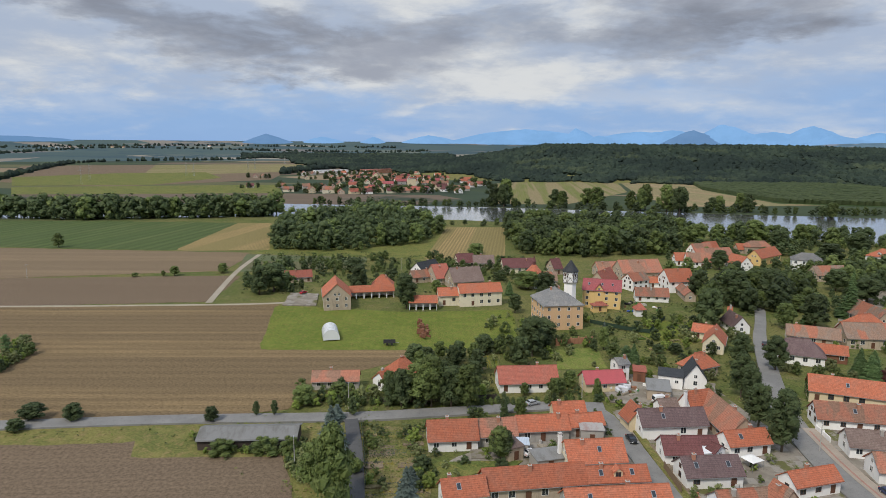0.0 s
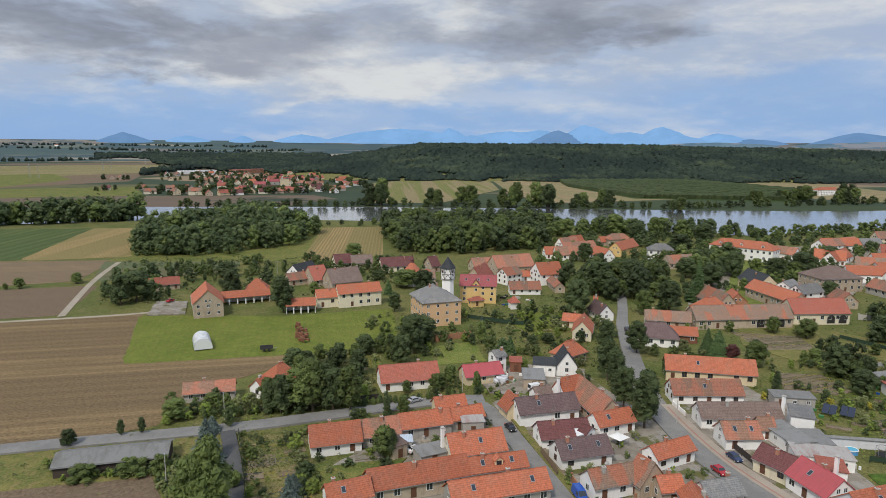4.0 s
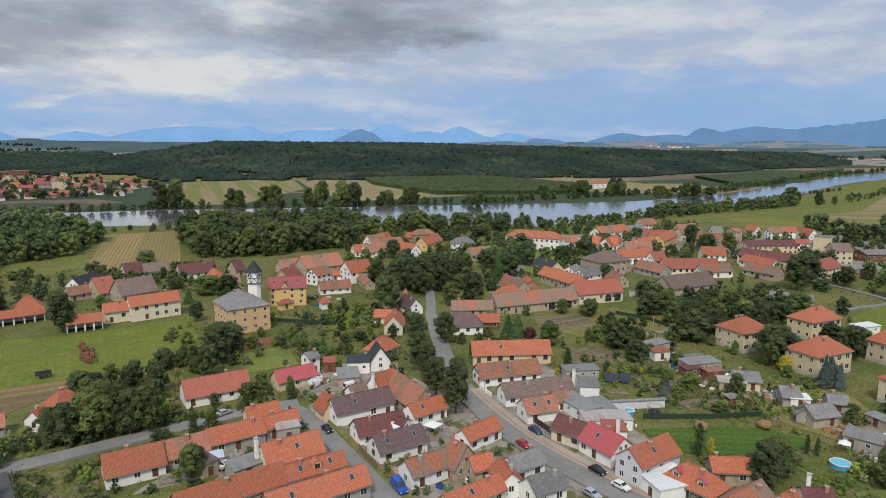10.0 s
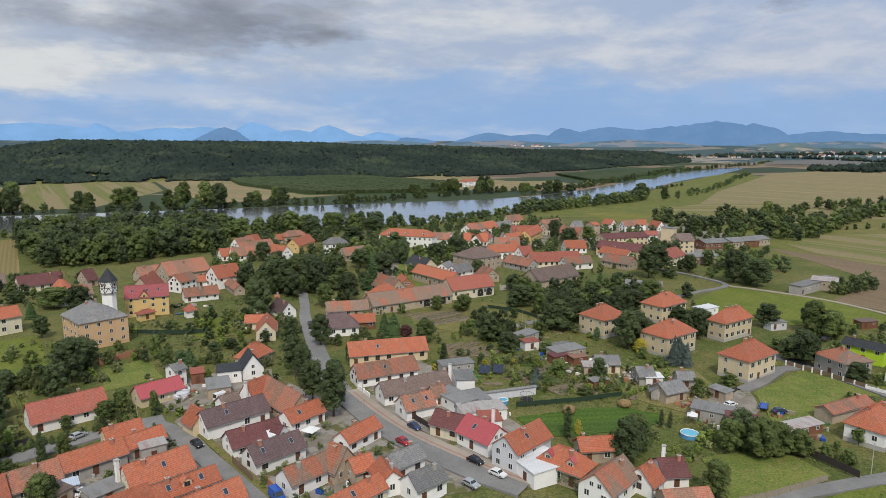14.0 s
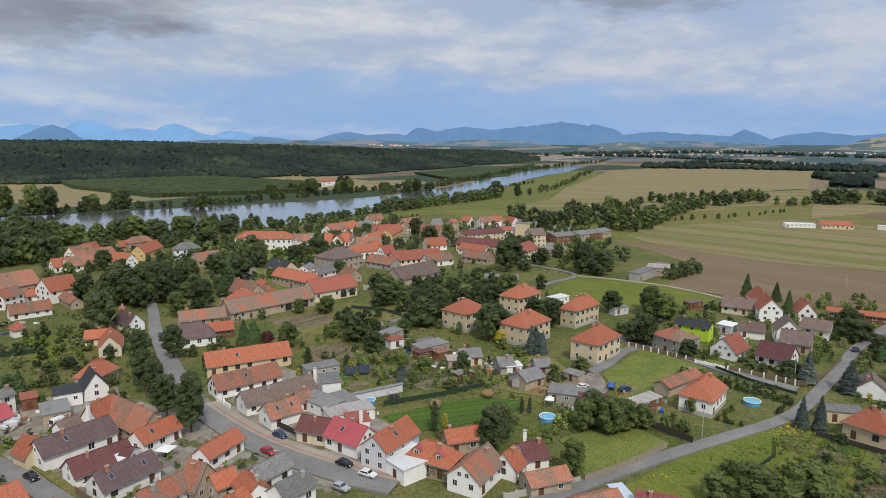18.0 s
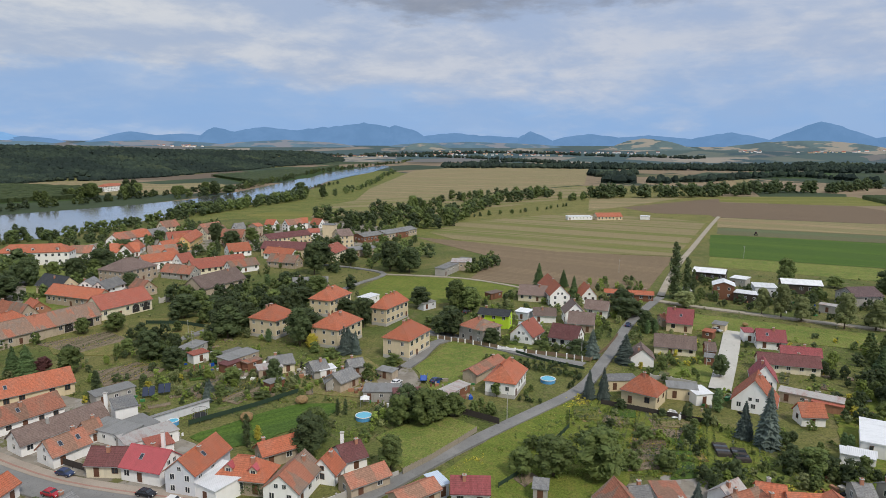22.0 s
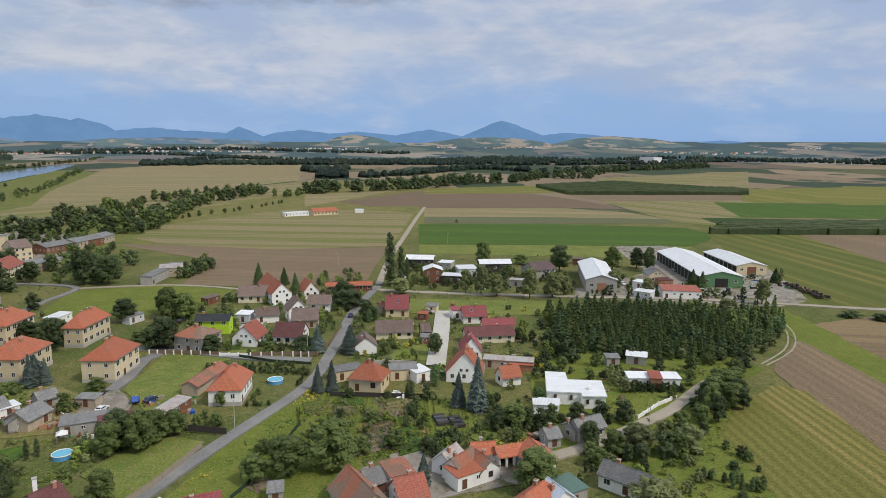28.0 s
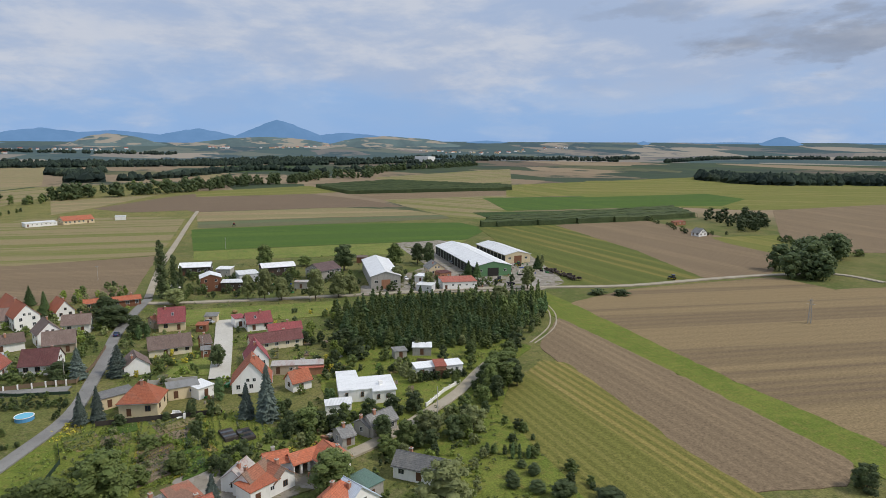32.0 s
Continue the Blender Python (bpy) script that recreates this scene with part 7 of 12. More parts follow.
field('wide_field', LAND['crop'], 10, (813.5, -400.7), (778.7, -653.5), (622.4, -523.9), (643.1, -347.3), label='bright green crop strip')
field('hop_garden', LAND['hops'], 10, (638.3, -302.2), (602.3, -500.2), (510.2, -430.8), (521.9, -282.6), label='hop garden in dark rows')
field('wide_field', LAND['rows'], -178.2, (518.5, -251.2), (509, -326), (361.7, -299.7), (272, -273.6), (270.7, -218.9), (287.2, -176.5), (349.9, -210.4), (440.8, -229.2), label='green and yellow crop rows')
field('wide_field', LAND['soil2'], -178, (509, -326), (520.9, -429.6), (430.4, -422.7), (316.3, -385.5), (261.4, -309.9), (269.3, -271.8), (361.7, -299.7), label='reddish brown harvested field')
field('wide_field', LAND['strawlines'], -101.8, (262, -211.3), (258.1, -309.6), (222.8, -312.3), (198.5, -421.6), (68.3, -156.8), (95.8, -157.9), (143.7, -159.2), (248, -168), label='brown stubble field with straw rows')
field('grass_strip', LAND['lush'], 175.2, (278.3, -169.4), (245.7, -167.9), (143, -158.4), (95.6, -157.6), (78.4, -156.2), (71.4, -143.6), (85.4, -142.1), (155.2, -147.1), (229.6, -148.6), (262.6, -155.3), label='bright green strip between fields')
field('wide_field', LAND['soil2'], 176.9, (227.6, -148.7), (154.3, -146.3), (92.8, -142.3), (86.4, -131.2), (92, -110.1), (119.2, -110.7), (196.3, -120.9), label='brown field beside the grass strip')
field('wide_field', LAND['swathe'], 179.5, (182.8, -113.7), (178.1, -119.3), (120, -111.4), (91.2, -110.8), (82.9, -109.8), (97.3, -74.4), (148.7, -79.2), (162.5, -89.2), label='pale green cut meadow with mowing swathes')
field('wide_field', LAND['hay'], -122.8, (1149.6, -809.4), (986.7, -1511.8), (765.2, -1390.1), (515.7, -941.8), (552.1, -616.7), (662.8, -518.9), (874.9, -574.1), label='pale far meadow')
field('wide_field', LAND['crop'], -102.2, (775.4, -518.5), (772.9, -765.5), (677.7, -744.5), (607.5, -630.5), (637.5, -499.3), label='irrigated green crop', z=0.04)
field('wide_field', LAND['soil2'], 168.8, (543.1, -642.1), (548.9, -846.4), (515.7, -941.8), (268.6, -497.9), (308, -427.7), (373.8, -454), label='far brown field')
field('wide_field', LAND['hay'], 178.5, (394.1, -399.4), (384.5, -463.5), (319.4, -397.5), (313.5, -379.5), (365.6, -387.9), label='pale grass plot', z=0.03)
field('hop_garden', LAND['hops'], -85, (570.9, -291.3), (594, -538.2), (512.5, -498.4), (508.7, -406), (518.2, -252.1), label='hop garden in dark rows')
field('meadow', LAND['lush'], 0, (140, -36), (200, -40), (208, -66), (208.5, -114), (198, -118), (176, -90), (150, -62), label='green garden grass behind the lane')
field('meadow', LAND['lush'], 0, (150, -66), (176, -92), (186, -106), (164, -90), (149, -79.5), (98, -74.5), (92, -62), (104, -54), (134, -46), label='green orchard grass beside the lane')
field('lawn', LAND['lush'], 0, (222.3, -48.7), (231.3, -65.7), (231.1, -100.5), (203.8, -66.8), (195.1, -44.1), label='green lawn by the plantation')
field('lawn', LAND['lawn'], -96.3, (299.6, 3.2), (291.3, -69.7), (267.5, -64.4), (273.7, 2.7), label='grass strip along the lane')
field('meadow', LAND['lush'], -19.2, (125.4, 49.7), (152.5, 43.2), (182.2, 32.2), (157.8, 11.6), (124.5, 10.1), (115.1, 43.4), label='rough grass meadow beside the lane')
field('garden_bed', LAND['lush'], 0, (183.3, 25.5), (175.9, -7.6), (178.3, -21.7), (153, -17.8), (142.4, 10.4), label='allotment garden with beds')
field('lawn', LAND['lawn'], 0, (249.2, -6.4), (213, 5.5), (209.6, -8.6), label='front lawn')
field('wide_field', LAND['weeds'], 12, (-937, 1418), (-819, 1649), (-630, 1731), (-489, 1441), (-527, 1176), (-753, 1137), label='green and brown far meadow')
field('wide_field', LAND['weeds'], 5, (-725, 1094), (-513, 1144), (-306, 1200), (-245, 989), (-433, 963), (-623, 938), label='dry rough pasture across the river')
field('wide_field', LAND['weeds'], 20, (-2692, 4094), (-2150, 4499), (-1294, 3836), (-1416, 2958), (-1777, 2698), label='green far field')
field('yard', LAND['yard'], 0, (320, -87.7), (321.4, -103.6), (346.6, -125.4), (359.7, -141.1), (454.4, -151.1), (456.1, -188.3), (406.4, -202.4), (397.9, -225), (334.4, -207.1), (287.7, -190.8), (277.8, -170.8), (301.2, -82.5), label='gravel farmyard between the halls', z=0.02)
field('lawn', LAND['crop'], -33.9, (119.6, 114.8), (148, 101.4), (152.7, 90.8), (146.6, 88.9), (123.5, 96.9), (117.3, 102.9), label='long green garden lawn')
field('green', LAND['lawn'], 0, (187.2, 82.7), (220.7, 82.1), (224.5, 51.9), (205.8, 65.5), (179.5, 63.5), (168.5, 67.9), label='grass green in front of the flats')
field('lawn', LAND['lawn'], 0, (137, 71.4), (157.3, 63.2), (152.4, 49), (124.1, 57.4), label='fenced garden lawn')
field('meadow', LAND['rough'], 0, (168.3, 230.4), (202, 236.6), (181.1, 197.6), (159.6, 185.9), (153.2, 205.6), label='grassy plot with bare soil')
field('garden_bed', LAND['dirt'], 0, (159.2, 221.8), (181.4, 212), (176.1, 195.3), (156.9, 199.5), label='bare garden plot', z=0.03)
field('meadow', LAND['rough'], 0, (200.7, 216.1), (213.4, 192.7), (204.2, 178.4), (175.6, 185.2), label='rough paddock')
field('lawn', LAND['lush'], 0, (90.2, 268.4), (101.5, 255.8), (93.3, 232.3), (79.4, 240.3), label='bright green lawn', z=0.03)
field('yard', LAND['yard'], 0, (19.5, 157.8), (41.7, 172.5), (44, 157.7), (46.4, 137.3), (47.6, 114.3), (9.7, 127.5), (1.9, 140.6), label='worn yard between the tiled houses')
field('yard', LAND['yard'], 0, (47.5, 169.8), (63.9, 177.8), (82.7, 186.1), (85.3, 163), (87.3, 141.9), (89.2, 117.8), (87.4, 94.2), (49.6, 111.5), (49, 133), label='paved yards between gabled houses')
field('yard', LAND['yard'], 0, (55.7, 198.2), (65.9, 199.8), (84.9, 191.2), (79.4, 178.8), (63.9, 172.7), (50.1, 179), label='gravel yard behind the white house')
field('yard', LAND['yard'], 0, (101.9, 171.5), (126.7, 172.4), (128.5, 143.5), (119.2, 117.8), (113.4, 97.8), (100, 88.4), (97, 99.8), (94.7, 118.5), (95.3, 144.6), label='back yards along the main road')
field('garden_ground', LAND['garden'], 0, (164, 130.9), (192.5, 105.5), (169.9, 77.5), (162, 77.4), (156.4, 97), (156.5, 122.6), label='trodden garden ground between sheds')
field('yard', LAND['yard'], 0, (175.3, 90.8), (184.6, 86.4), (171.3, 75.4), (163.1, 77.9), (165.5, 83.8), label='gravel yard beside the flat sheds')
field('yard', LAND['yard'], 0, (151.5, 241.2), (244.3, 259.9), (292.5, 292.8), (379.3, 326.9), (469, 431.2), (330, 410.2), (249.5, 356.5), (183.2, 286.8), label='worn earth and gravel of the old village core')
field('lawn', LAND['lawn'], 0, (152.6, 224.8), (270.9, 373.5), (322.3, 380.6), (219.3, 270.9), label='green gardens in the village')
field('yard', LAND['yard'], 0, (439.2, 381.5), (555.8, 340), (505.8, 224.9), (392.6, 225.9), (369.3, 258.3), (366.6, 307.7), label='farmyard gravel')
field('garden_bed', LAND['dirt'], 0, (142.6, 139.7), (165.9, 137.1), (160.4, 115.1), (141.1, 117.5), label='dug garden beds')
field('garden_bed', LAND['cabbage'], 30, (148.6, 134.4), (162.6, 128.1), (159.3, 117.8), (143.1, 125.1), label='vegetable rows')
field('yard', LAND['yard'], 0, (126.7, 12.7), (137, 9.9), (147.3, -1.4), (144.2, -16.9), (150.3, -36.9), (132, -33), (121.4, 5.2), label='concrete yards of the row houses')
field('garden_bed', LAND['dirt'], 20, (171.4, 20.1), (172.5, 15.9), (169.9, 13.5), (166.5, 15), (167.6, 19.2), label='dug brown garden bed', z=0.03)
field('garden_bed', LAND['soil'], -139.2, (157.8, 11.6), (161.1, 9), (158.6, 3.8), (150.5, 5.3), (151, 9.7), label='garden bed in low rows', z=0.03)
field('garden_bed', LAND['straw'], 20, (169, 7.9), (171.1, 3.6), (169.4, 0), (165.3, 0.5), (164.7, 6.3), label='dry pale garden patch', z=0.03)
field('lawn', LAND['lush'], 20, (161.3, 16.3), (168.4, 11.8), (166.5, 6.4), (158.8, 10.3), (156.6, 13.7), label='bright green vegetable patch', z=0.02)
field('lawn', LAND['lawn'], 20, (159.6, -17.5), (160.5, -32.4), (151.4, -32.1), (147.8, -18.9), (151.6, -16.1), label='orchard grass behind the row houses', z=0.02)
field('garden_bed', LAND['dirt'], 10, (145, 176.5), (157.8, 172.5), (156.1, 158.5), (150.6, 156.4), (137.3, 163.9), label='pale bare earth behind the orange house', z=0.03)
field('yard', LAND['yard'], 0, (48.5, 183.9), (57.9, 185.4), (61.5, 180.5), (68.5, 181.1), (64.7, 172.8), (48.6, 176.2), label='rubble-strewn yard', z=0.03)
field('garden_bed', LAND['dirt'], 20, (157.7, 8), (161.9, 9.6), (161.1, 11.6), (157, 10.1), label='small dug bed of brown earth')
field('garden_bed', LAND['weeds'], 20, (166.9, 13.6), (172.2, 15.5), (171.5, 17.4), (166.2, 15.4), label='overgrown garden bed')
field('garden_bed', LAND['crop'], 20, (161.2, -1.4), (166, 0.4), (165, 3.2), (160.2, 1.4), label='bed of bright green vegetables')
field('garden_bed', LAND['mixed'], 20, (150.4, 5.4), (155.7, 7.3), (155.1, 9.1), (149.8, 7.2), label='half-grown garden bed')
field('garden_bed', LAND['straw'], 20, (166.6, 22.5), (170.1, 23.7), (169.4, 25.7), (165.9, 24.4), label='dry yellowed garden bed')
field('garden_bed', LAND['dirt'], 20, (161.4, 18.4), (164, 19.4), (163.5, 20.9), (160.8, 19.9), label='small dug bed of brown earth')
field('garden_bed', LAND['cabbage'], 20, (171, -2.2), (176.2, -0.4), (175.4, 1.8), (170.2, -0.1), label='bed of blue-green cabbages')
field('garden_bed', LAND['dirt'], 20, (145.3, -2), (150.1, -0.3), (149.3, 1.8), (144.6, 0), label='small dug bed of brown earth')
field('garden_bed', LAND['dirt'], 20, (153, -0.2), (157.3, 1.3), (156.3, 4.1), (152, 2.6), label='small dug bed of brown earth')
field('garden_bed', LAND['dirt'], 20, (164.8, 5.1), (168.7, 6.5), (168, 8.4), (164.1, 7), label='small dug bed of brown earth')
field('garden_bed', LAND['cabbage'], 20, (176.8, 5.8), (180.3, 7.1), (179.3, 9.8), (175.8, 8.5), label='bed of blue-green cabbages')
field('garden_bed', LAND['mixed'], 20, (173.4, 20.5), (176.3, 21.5), (175.2, 24.3), (172.4, 23.3), label='half-grown garden bed')
field('garden_bed', LAND['straw'], 20, (154.6, -6.7), (158.6, -5.3), (157.9, -3.3), (153.9, -4.8), label='dry yellowed garden bed')
field('garden_bed', LAND['soil2'], 105, (160.9, 9.1), (159.2, 3.6), (151.1, 5), (152.9, 11.7), label='tilled square bed with green seedling rows')
field('garden_bed', LAND['dirt'], 105, (171, 19.7), (169.7, 13.3), (165.6, 14.5), (168.1, 19.8), label='bare dug bed of brown earth')
field('yard', LAND['dirt'], 0, (169, 7.2), (170.2, -0.7), (164.5, 0.5), (165.4, 7.8), label='trodden earth between beds')
field('garden_bed', LAND['dirt'], 20, (129.8, 33.8), (134.7, 31.5), (132.7, 28.7), (127.3, 30.5), label='bare dug bed of brown earth')
field('garden_bed', LAND['weeds'], 20, (175.1, 13.5), (179.3, 15), (178.2, 18), (174, 16.4), label='overgrown garden bed')
field('garden_bed', LAND['dirt'], 20, (170.3, 4.1), (175.5, 6), (174.7, 8.3), (169.4, 6.4), label='small dug bed of brown earth')
field('garden_bed', LAND['weeds'], 20, (175.9, -6.5), (180.9, -4.7), (180.3, -3.2), (175.3, -5), label='overgrown garden bed')
field('garden_bed', LAND['crop'], -40, (135.9, 150.5), (139.2, 147.7), (141.2, 150.2), (137.9, 152.9), label='bed of bright green vegetables')
field('garden_bed', LAND['dirt'], -40, (187.9, 160.7), (190.2, 158.7), (192.2, 161.1), (189.9, 163), label='small dug bed of brown earth')
field('garden_bed', LAND['crop'], -40, (162.6, 169.8), (165.1, 167.7), (166.6, 169.6), (164.2, 171.7), label='bed of bright green vegetables')
field('garden_bed', LAND['crop'], -40, (150.6, 143), (153.8, 140.3), (155.3, 142.1), (152.1, 144.8), label='bed of bright green vegetables')
field('garden_bed', LAND['straw'], -40, (153.7, 168.2), (157.8, 164.7), (159.2, 166.4), (155.1, 169.9), label='dry yellowed garden bed')
field('garden_bed', LAND['cabbage'], -40, (197.3, 158.6), (201.6, 155), (202.9, 156.5), (198.6, 160.2), label='bed of blue-green cabbages')
field('garden_bed', LAND['dirt'], -40, (178, 161), (181.8, 157.8), (183.2, 159.6), (179.4, 162.8), label='small dug bed of brown earth')
field('garden_bed', LAND['weeds'], -40, (132.7, 146.1), (135.6, 143.6), (137.1, 145.4), (134.2, 147.9), label='overgrown garden bed')
field('garden_bed', LAND['mixed'], -40, (159.9, 144.5), (163.5, 141.5), (165.2, 143.6), (161.7, 146.6), label='half-grown garden bed')
field('garden_bed', LAND['dirt'], -40, (137.4, 138.3), (141.2, 135.1), (142.4, 136.5), (138.6, 139.7), label='small dug bed of brown earth')
field('garden_bed', LAND['mixed'], -40, (147.3, 132), (151.7, 128.4), (152.8, 129.8), (148.5, 133.4), label='half-grown garden bed')
field('garden_bed', LAND['soil'], -40, (156.1, 150.4), (158.8, 148.1), (160, 149.6), (157.3, 151.9), label='raked dark garden bed')
field('garden_bed', LAND['crop'], -40, (145.3, 150.6), (147.4, 148.9), (149.3, 151.2), (147.2, 152.9), label='bed of bright green vegetables')
field('garden_bed', LAND['straw'], -40, (192.1, 167.7), (194.8, 165.5), (196.2, 167.1), (193.5, 169.3), label='dry yellowed garden bed')
field('garden_bed', LAND['dirt'], -40, (129.3, 138), (133.7, 134.3), (135.1, 136), (130.7, 139.8), label='small dug bed of brown earth')
field('garden_bed', LAND['mixed'], -40, (155.6, 127.2), (159.8, 123.7), (161, 125.1), (156.8, 128.6), label='half-grown garden bed')
field('garden_bed', LAND['dirt'], 35, (150.4, 132.3), (152.7, 133.9), (151.5, 135.6), (149.2, 134), label='small dug bed of brown earth')
field('garden_bed', LAND['cabbage'], 35, (143.9, 117.2), (146.6, 119), (144.9, 121.3), (142.3, 119.5), label='bed of blue-green cabbages')
field('garden_bed', LAND['weeds'], 35, (171.5, 112.3), (174.7, 114.6), (173.1, 116.8), (169.9, 114.6), label='overgrown garden bed')
field('garden_bed', LAND['crop'], 35, (161.3, 109.7), (164.8, 112.1), (163.8, 113.6), (160.2, 111.1), label='bed of bright green vegetables')
field('garden_bed', LAND['weeds'], 35, (148.3, 105), (152.2, 107.7), (150.9, 109.6), (147, 106.9), label='overgrown garden bed')
field('garden_bed', LAND['dirt'], 35, (155.9, 101.7), (159.6, 104.2), (158.4, 105.9), (154.7, 103.3), label='small dug bed of brown earth')
field('garden_bed', LAND['dirt'], 35, (150.5, 111.5), (153.7, 113.7), (152.1, 115.8), (149, 113.6), label='small dug bed of brown earth')
field('garden_bed', LAND['soil'], 35, (159.6, 97.3), (163, 99.7), (161.7, 101.6), (158.3, 99.2), label='raked dark garden bed')
field('garden_bed', LAND['soil'], 35, (129.6, 119.8), (133.3, 122.4), (132, 124.2), (128.3, 121.6), label='raked dark garden bed')
field('garden_bed', LAND['soil'], 35, (140.6, 129.9), (143.8, 132.1), (142.7, 133.6), (139.5, 131.4), label='raked dark garden bed')
field('garden_bed', LAND['crop'], 0, (226, 59), (230.4, 59), (230.4, 61.8), (226, 61.8), label='bed of bright green vegetables')
field('garden_bed', LAND['weeds'], 0, (233.9, 73.1), (237.4, 73.1), (237.4, 75.4), (233.9, 75.4), label='overgrown garden bed')
field('garden_bed', LAND['dirt'], 0, (234, 39.7), (239.8, 39.7), (239.8, 41.2), (234, 41.2), label='small dug bed of brown earth')
field('garden_bed', LAND['dirt'], 0, (237.4, 61.5), (240, 61.5), (240, 63.3), (237.4, 63.3), label='small dug bed of brown earth')
field('garden_bed', LAND['soil'], 0, (225.2, 69.9), (228.7, 69.9), (228.7, 72.9), (225.2, 72.9), label='raked dark garden bed')
field('garden_bed', LAND['straw'], 0, (226.3, 46.8), (229.9, 46.8), (229.9, 48.9), (226.3, 48.9), label='dry yellowed garden bed')
field('garden_bed', LAND['dirt'], 0, (224.3, 75.9), (230.2, 75.9), (230.2, 78.1), (224.3, 78.1), label='small dug bed of brown earth')
field('garden_bed', LAND['crop'], 0, (232.5, 44.7), (235.9, 44.7), (235.9, 46.4), (232.5, 46.4), label='bed of bright green vegetables')
field('garden_bed', LAND['cabbage'], -10, (211.9, 4.9), (214.7, 4.4), (215.3, 7.4), (212.4, 7.9), label='bed of blue-green cabbages')
field('garden_bed', LAND['cabbage'], -10, (236.1, -1.5), (239.3, -2.1), (239.7, 0), (236.4, 0.6), label='bed of blue-green cabbages')
field('garden_bed', LAND['soil'], -10, (232.8, 4.5), (237.3, 3.7), (237.7, 6.2), (233.3, 7), label='raked dark garden bed')
field('garden_bed', LAND['cabbage'], -10, (220, 5.1), (224, 4.4), (224.6, 7.4), (220.5, 8.1), label='bed of blue-green cabbages')
field('garden_bed', LAND['weeds'], -10, (228.1, -5.1), (232, -5.8), (232.6, -2.7), (228.7, -2.1), label='overgrown garden bed')
field('garden_bed', LAND['cabbage'], -10, (239.2, -10), (243.6, -10.8), (244, -8.5), (239.6, -7.7), label='bed of blue-green cabbages')
field('garden_bed', LAND['soil'], -10, (230.2, 14.5), (235.3, 13.6), (235.6, 15.1), (230.4, 16), label='raked dark garden bed')
field('garden_bed', LAND['crop'], -10, (219.6, 11.6), (223.4, 10.9), (223.8, 13.4), (220.1, 14), label='bed of bright green vegetables')
field('garden_bed', LAND['dirt'], 5, (-9.1, 126.4), (-3.7, 126.9), (-3.9, 128.9), (-9.3, 128.5), label='small dug bed of brown earth')
field('garden_bed', LAND['dirt'], 5, (-9.3, 148.2), (-4.2, 148.6), (-4.4, 150.6), (-9.5, 150.2), label='small dug bed of brown earth')
field('garden_bed', LAND['mixed'], 5, (-18.9, 152.8), (-16.1, 153.1), (-16.4, 156), (-19.2, 155.7), label='half-grown garden bed')
field('garden_bed', LAND['dirt'], 5, (-18.3, 136.7), (-13.1, 137.2), (-13.4, 140.2), (-18.6, 139.7), label='small dug bed of brown earth')
field('garden_bed', LAND['mixed'], 5, (-16.5, 128.2), (-12.7, 128.6), (-12.8, 130.6), (-16.7, 130.2), label='half-grown garden bed')
field('garden_bed', LAND['dirt'], 5, (-9.8, 137.4), (-4.7, 137.8), (-4.9, 140), (-10, 139.5), label='small dug bed of brown earth')
field('garden_bed', LAND['soil'], -10, (216.9, -41), (221.3, -41.8), (221.6, -39.8), (217.3, -39), label='raked dark garden bed')
field('garden_bed', LAND['cabbage'], -10, (225.7, -31.5), (230.5, -32.4), (231, -29.6), (226.1, -28.8), label='bed of blue-green cabbages')
field('garden_bed', LAND['dirt'], -10, (229.4, -50), (232, -50.5), (232.3, -48.5), (229.7, -48.1), label='small dug bed of brown earth')
field('garden_bed', LAND['cabbage'], -10, (217.9, -30.3), (223.7, -31.3), (224.3, -28.3), (218.5, -27.2), label='bed of blue-green cabbages')
field('garden_bed', LAND['dirt'], -10, (229.5, -43.9), (234, -44.7), (234.5, -41.9), (230, -41.1), label='small dug bed of brown earth')
field('garden_bed', LAND['dirt'], -10, (208.3, -34.5), (211.2, -35), (211.7, -32.4), (208.8, -31.9), label='small dug bed of brown earth')
field('garden_bed', LAND['dirt'], 10, (81.7, 224.8), (87.3, 225.8), (86.8, 228.3), (81.3, 227.4), label='small dug bed of brown earth')
field('garden_bed', LAND['crop'], 10, (73, 237.1), (77.8, 238), (77.5, 239.7), (72.7, 238.8), label='bed of bright green vegetables')
field('garden_bed', LAND['mixed'], 10, (75.2, 224.7), (77.7, 225.2), (77.4, 227.1), (74.9, 226.6), label='half-grown garden bed')
field('garden_bed', LAND['mixed'], 10, (86.6, 235.2), (90.4, 235.8), (90, 238.2), (86.2, 237.5), label='half-grown garden bed')
field('garden_bed', LAND['soil'], 10, (94.6, 249.7), (100.1, 250.7), (99.8, 252.4), (94.3, 251.4), label='raked dark garden bed')
field('garden_bed', LAND['dirt'], 10, (86.7, 260.7), (91.6, 261.5), (91.1, 264), (86.2, 263.1), label='small dug bed of brown earth')
field('garden_bed', LAND['dirt'], 10, (83.2, 255.3), (88.3, 256.2), (88, 258.4), (82.8, 257.5), label='small dug bed of brown earth')
field('garden_bed', LAND['crop'], 10, (93.2, 255), (97.1, 255.7), (96.7, 258), (92.8, 257.3), label='bed of bright green vegetables')
field('garden_bed', LAND['soil'], -20, (170.7, -62.4), (176.3, -64.4), (176.9, -62.8), (171.3, -60.7), label='raked dark garden bed')
field('garden_bed', LAND['dirt'], -20, (189.3, -75), (194.5, -76.9), (195.3, -74.7), (190.1, -72.8), label='small dug bed of brown earth')
field('garden_bed', LAND['dirt'], -20, (179.6, -60.4), (182.2, -61.3), (183, -59.1), (180.4, -58.2), label='small dug bed of brown earth')
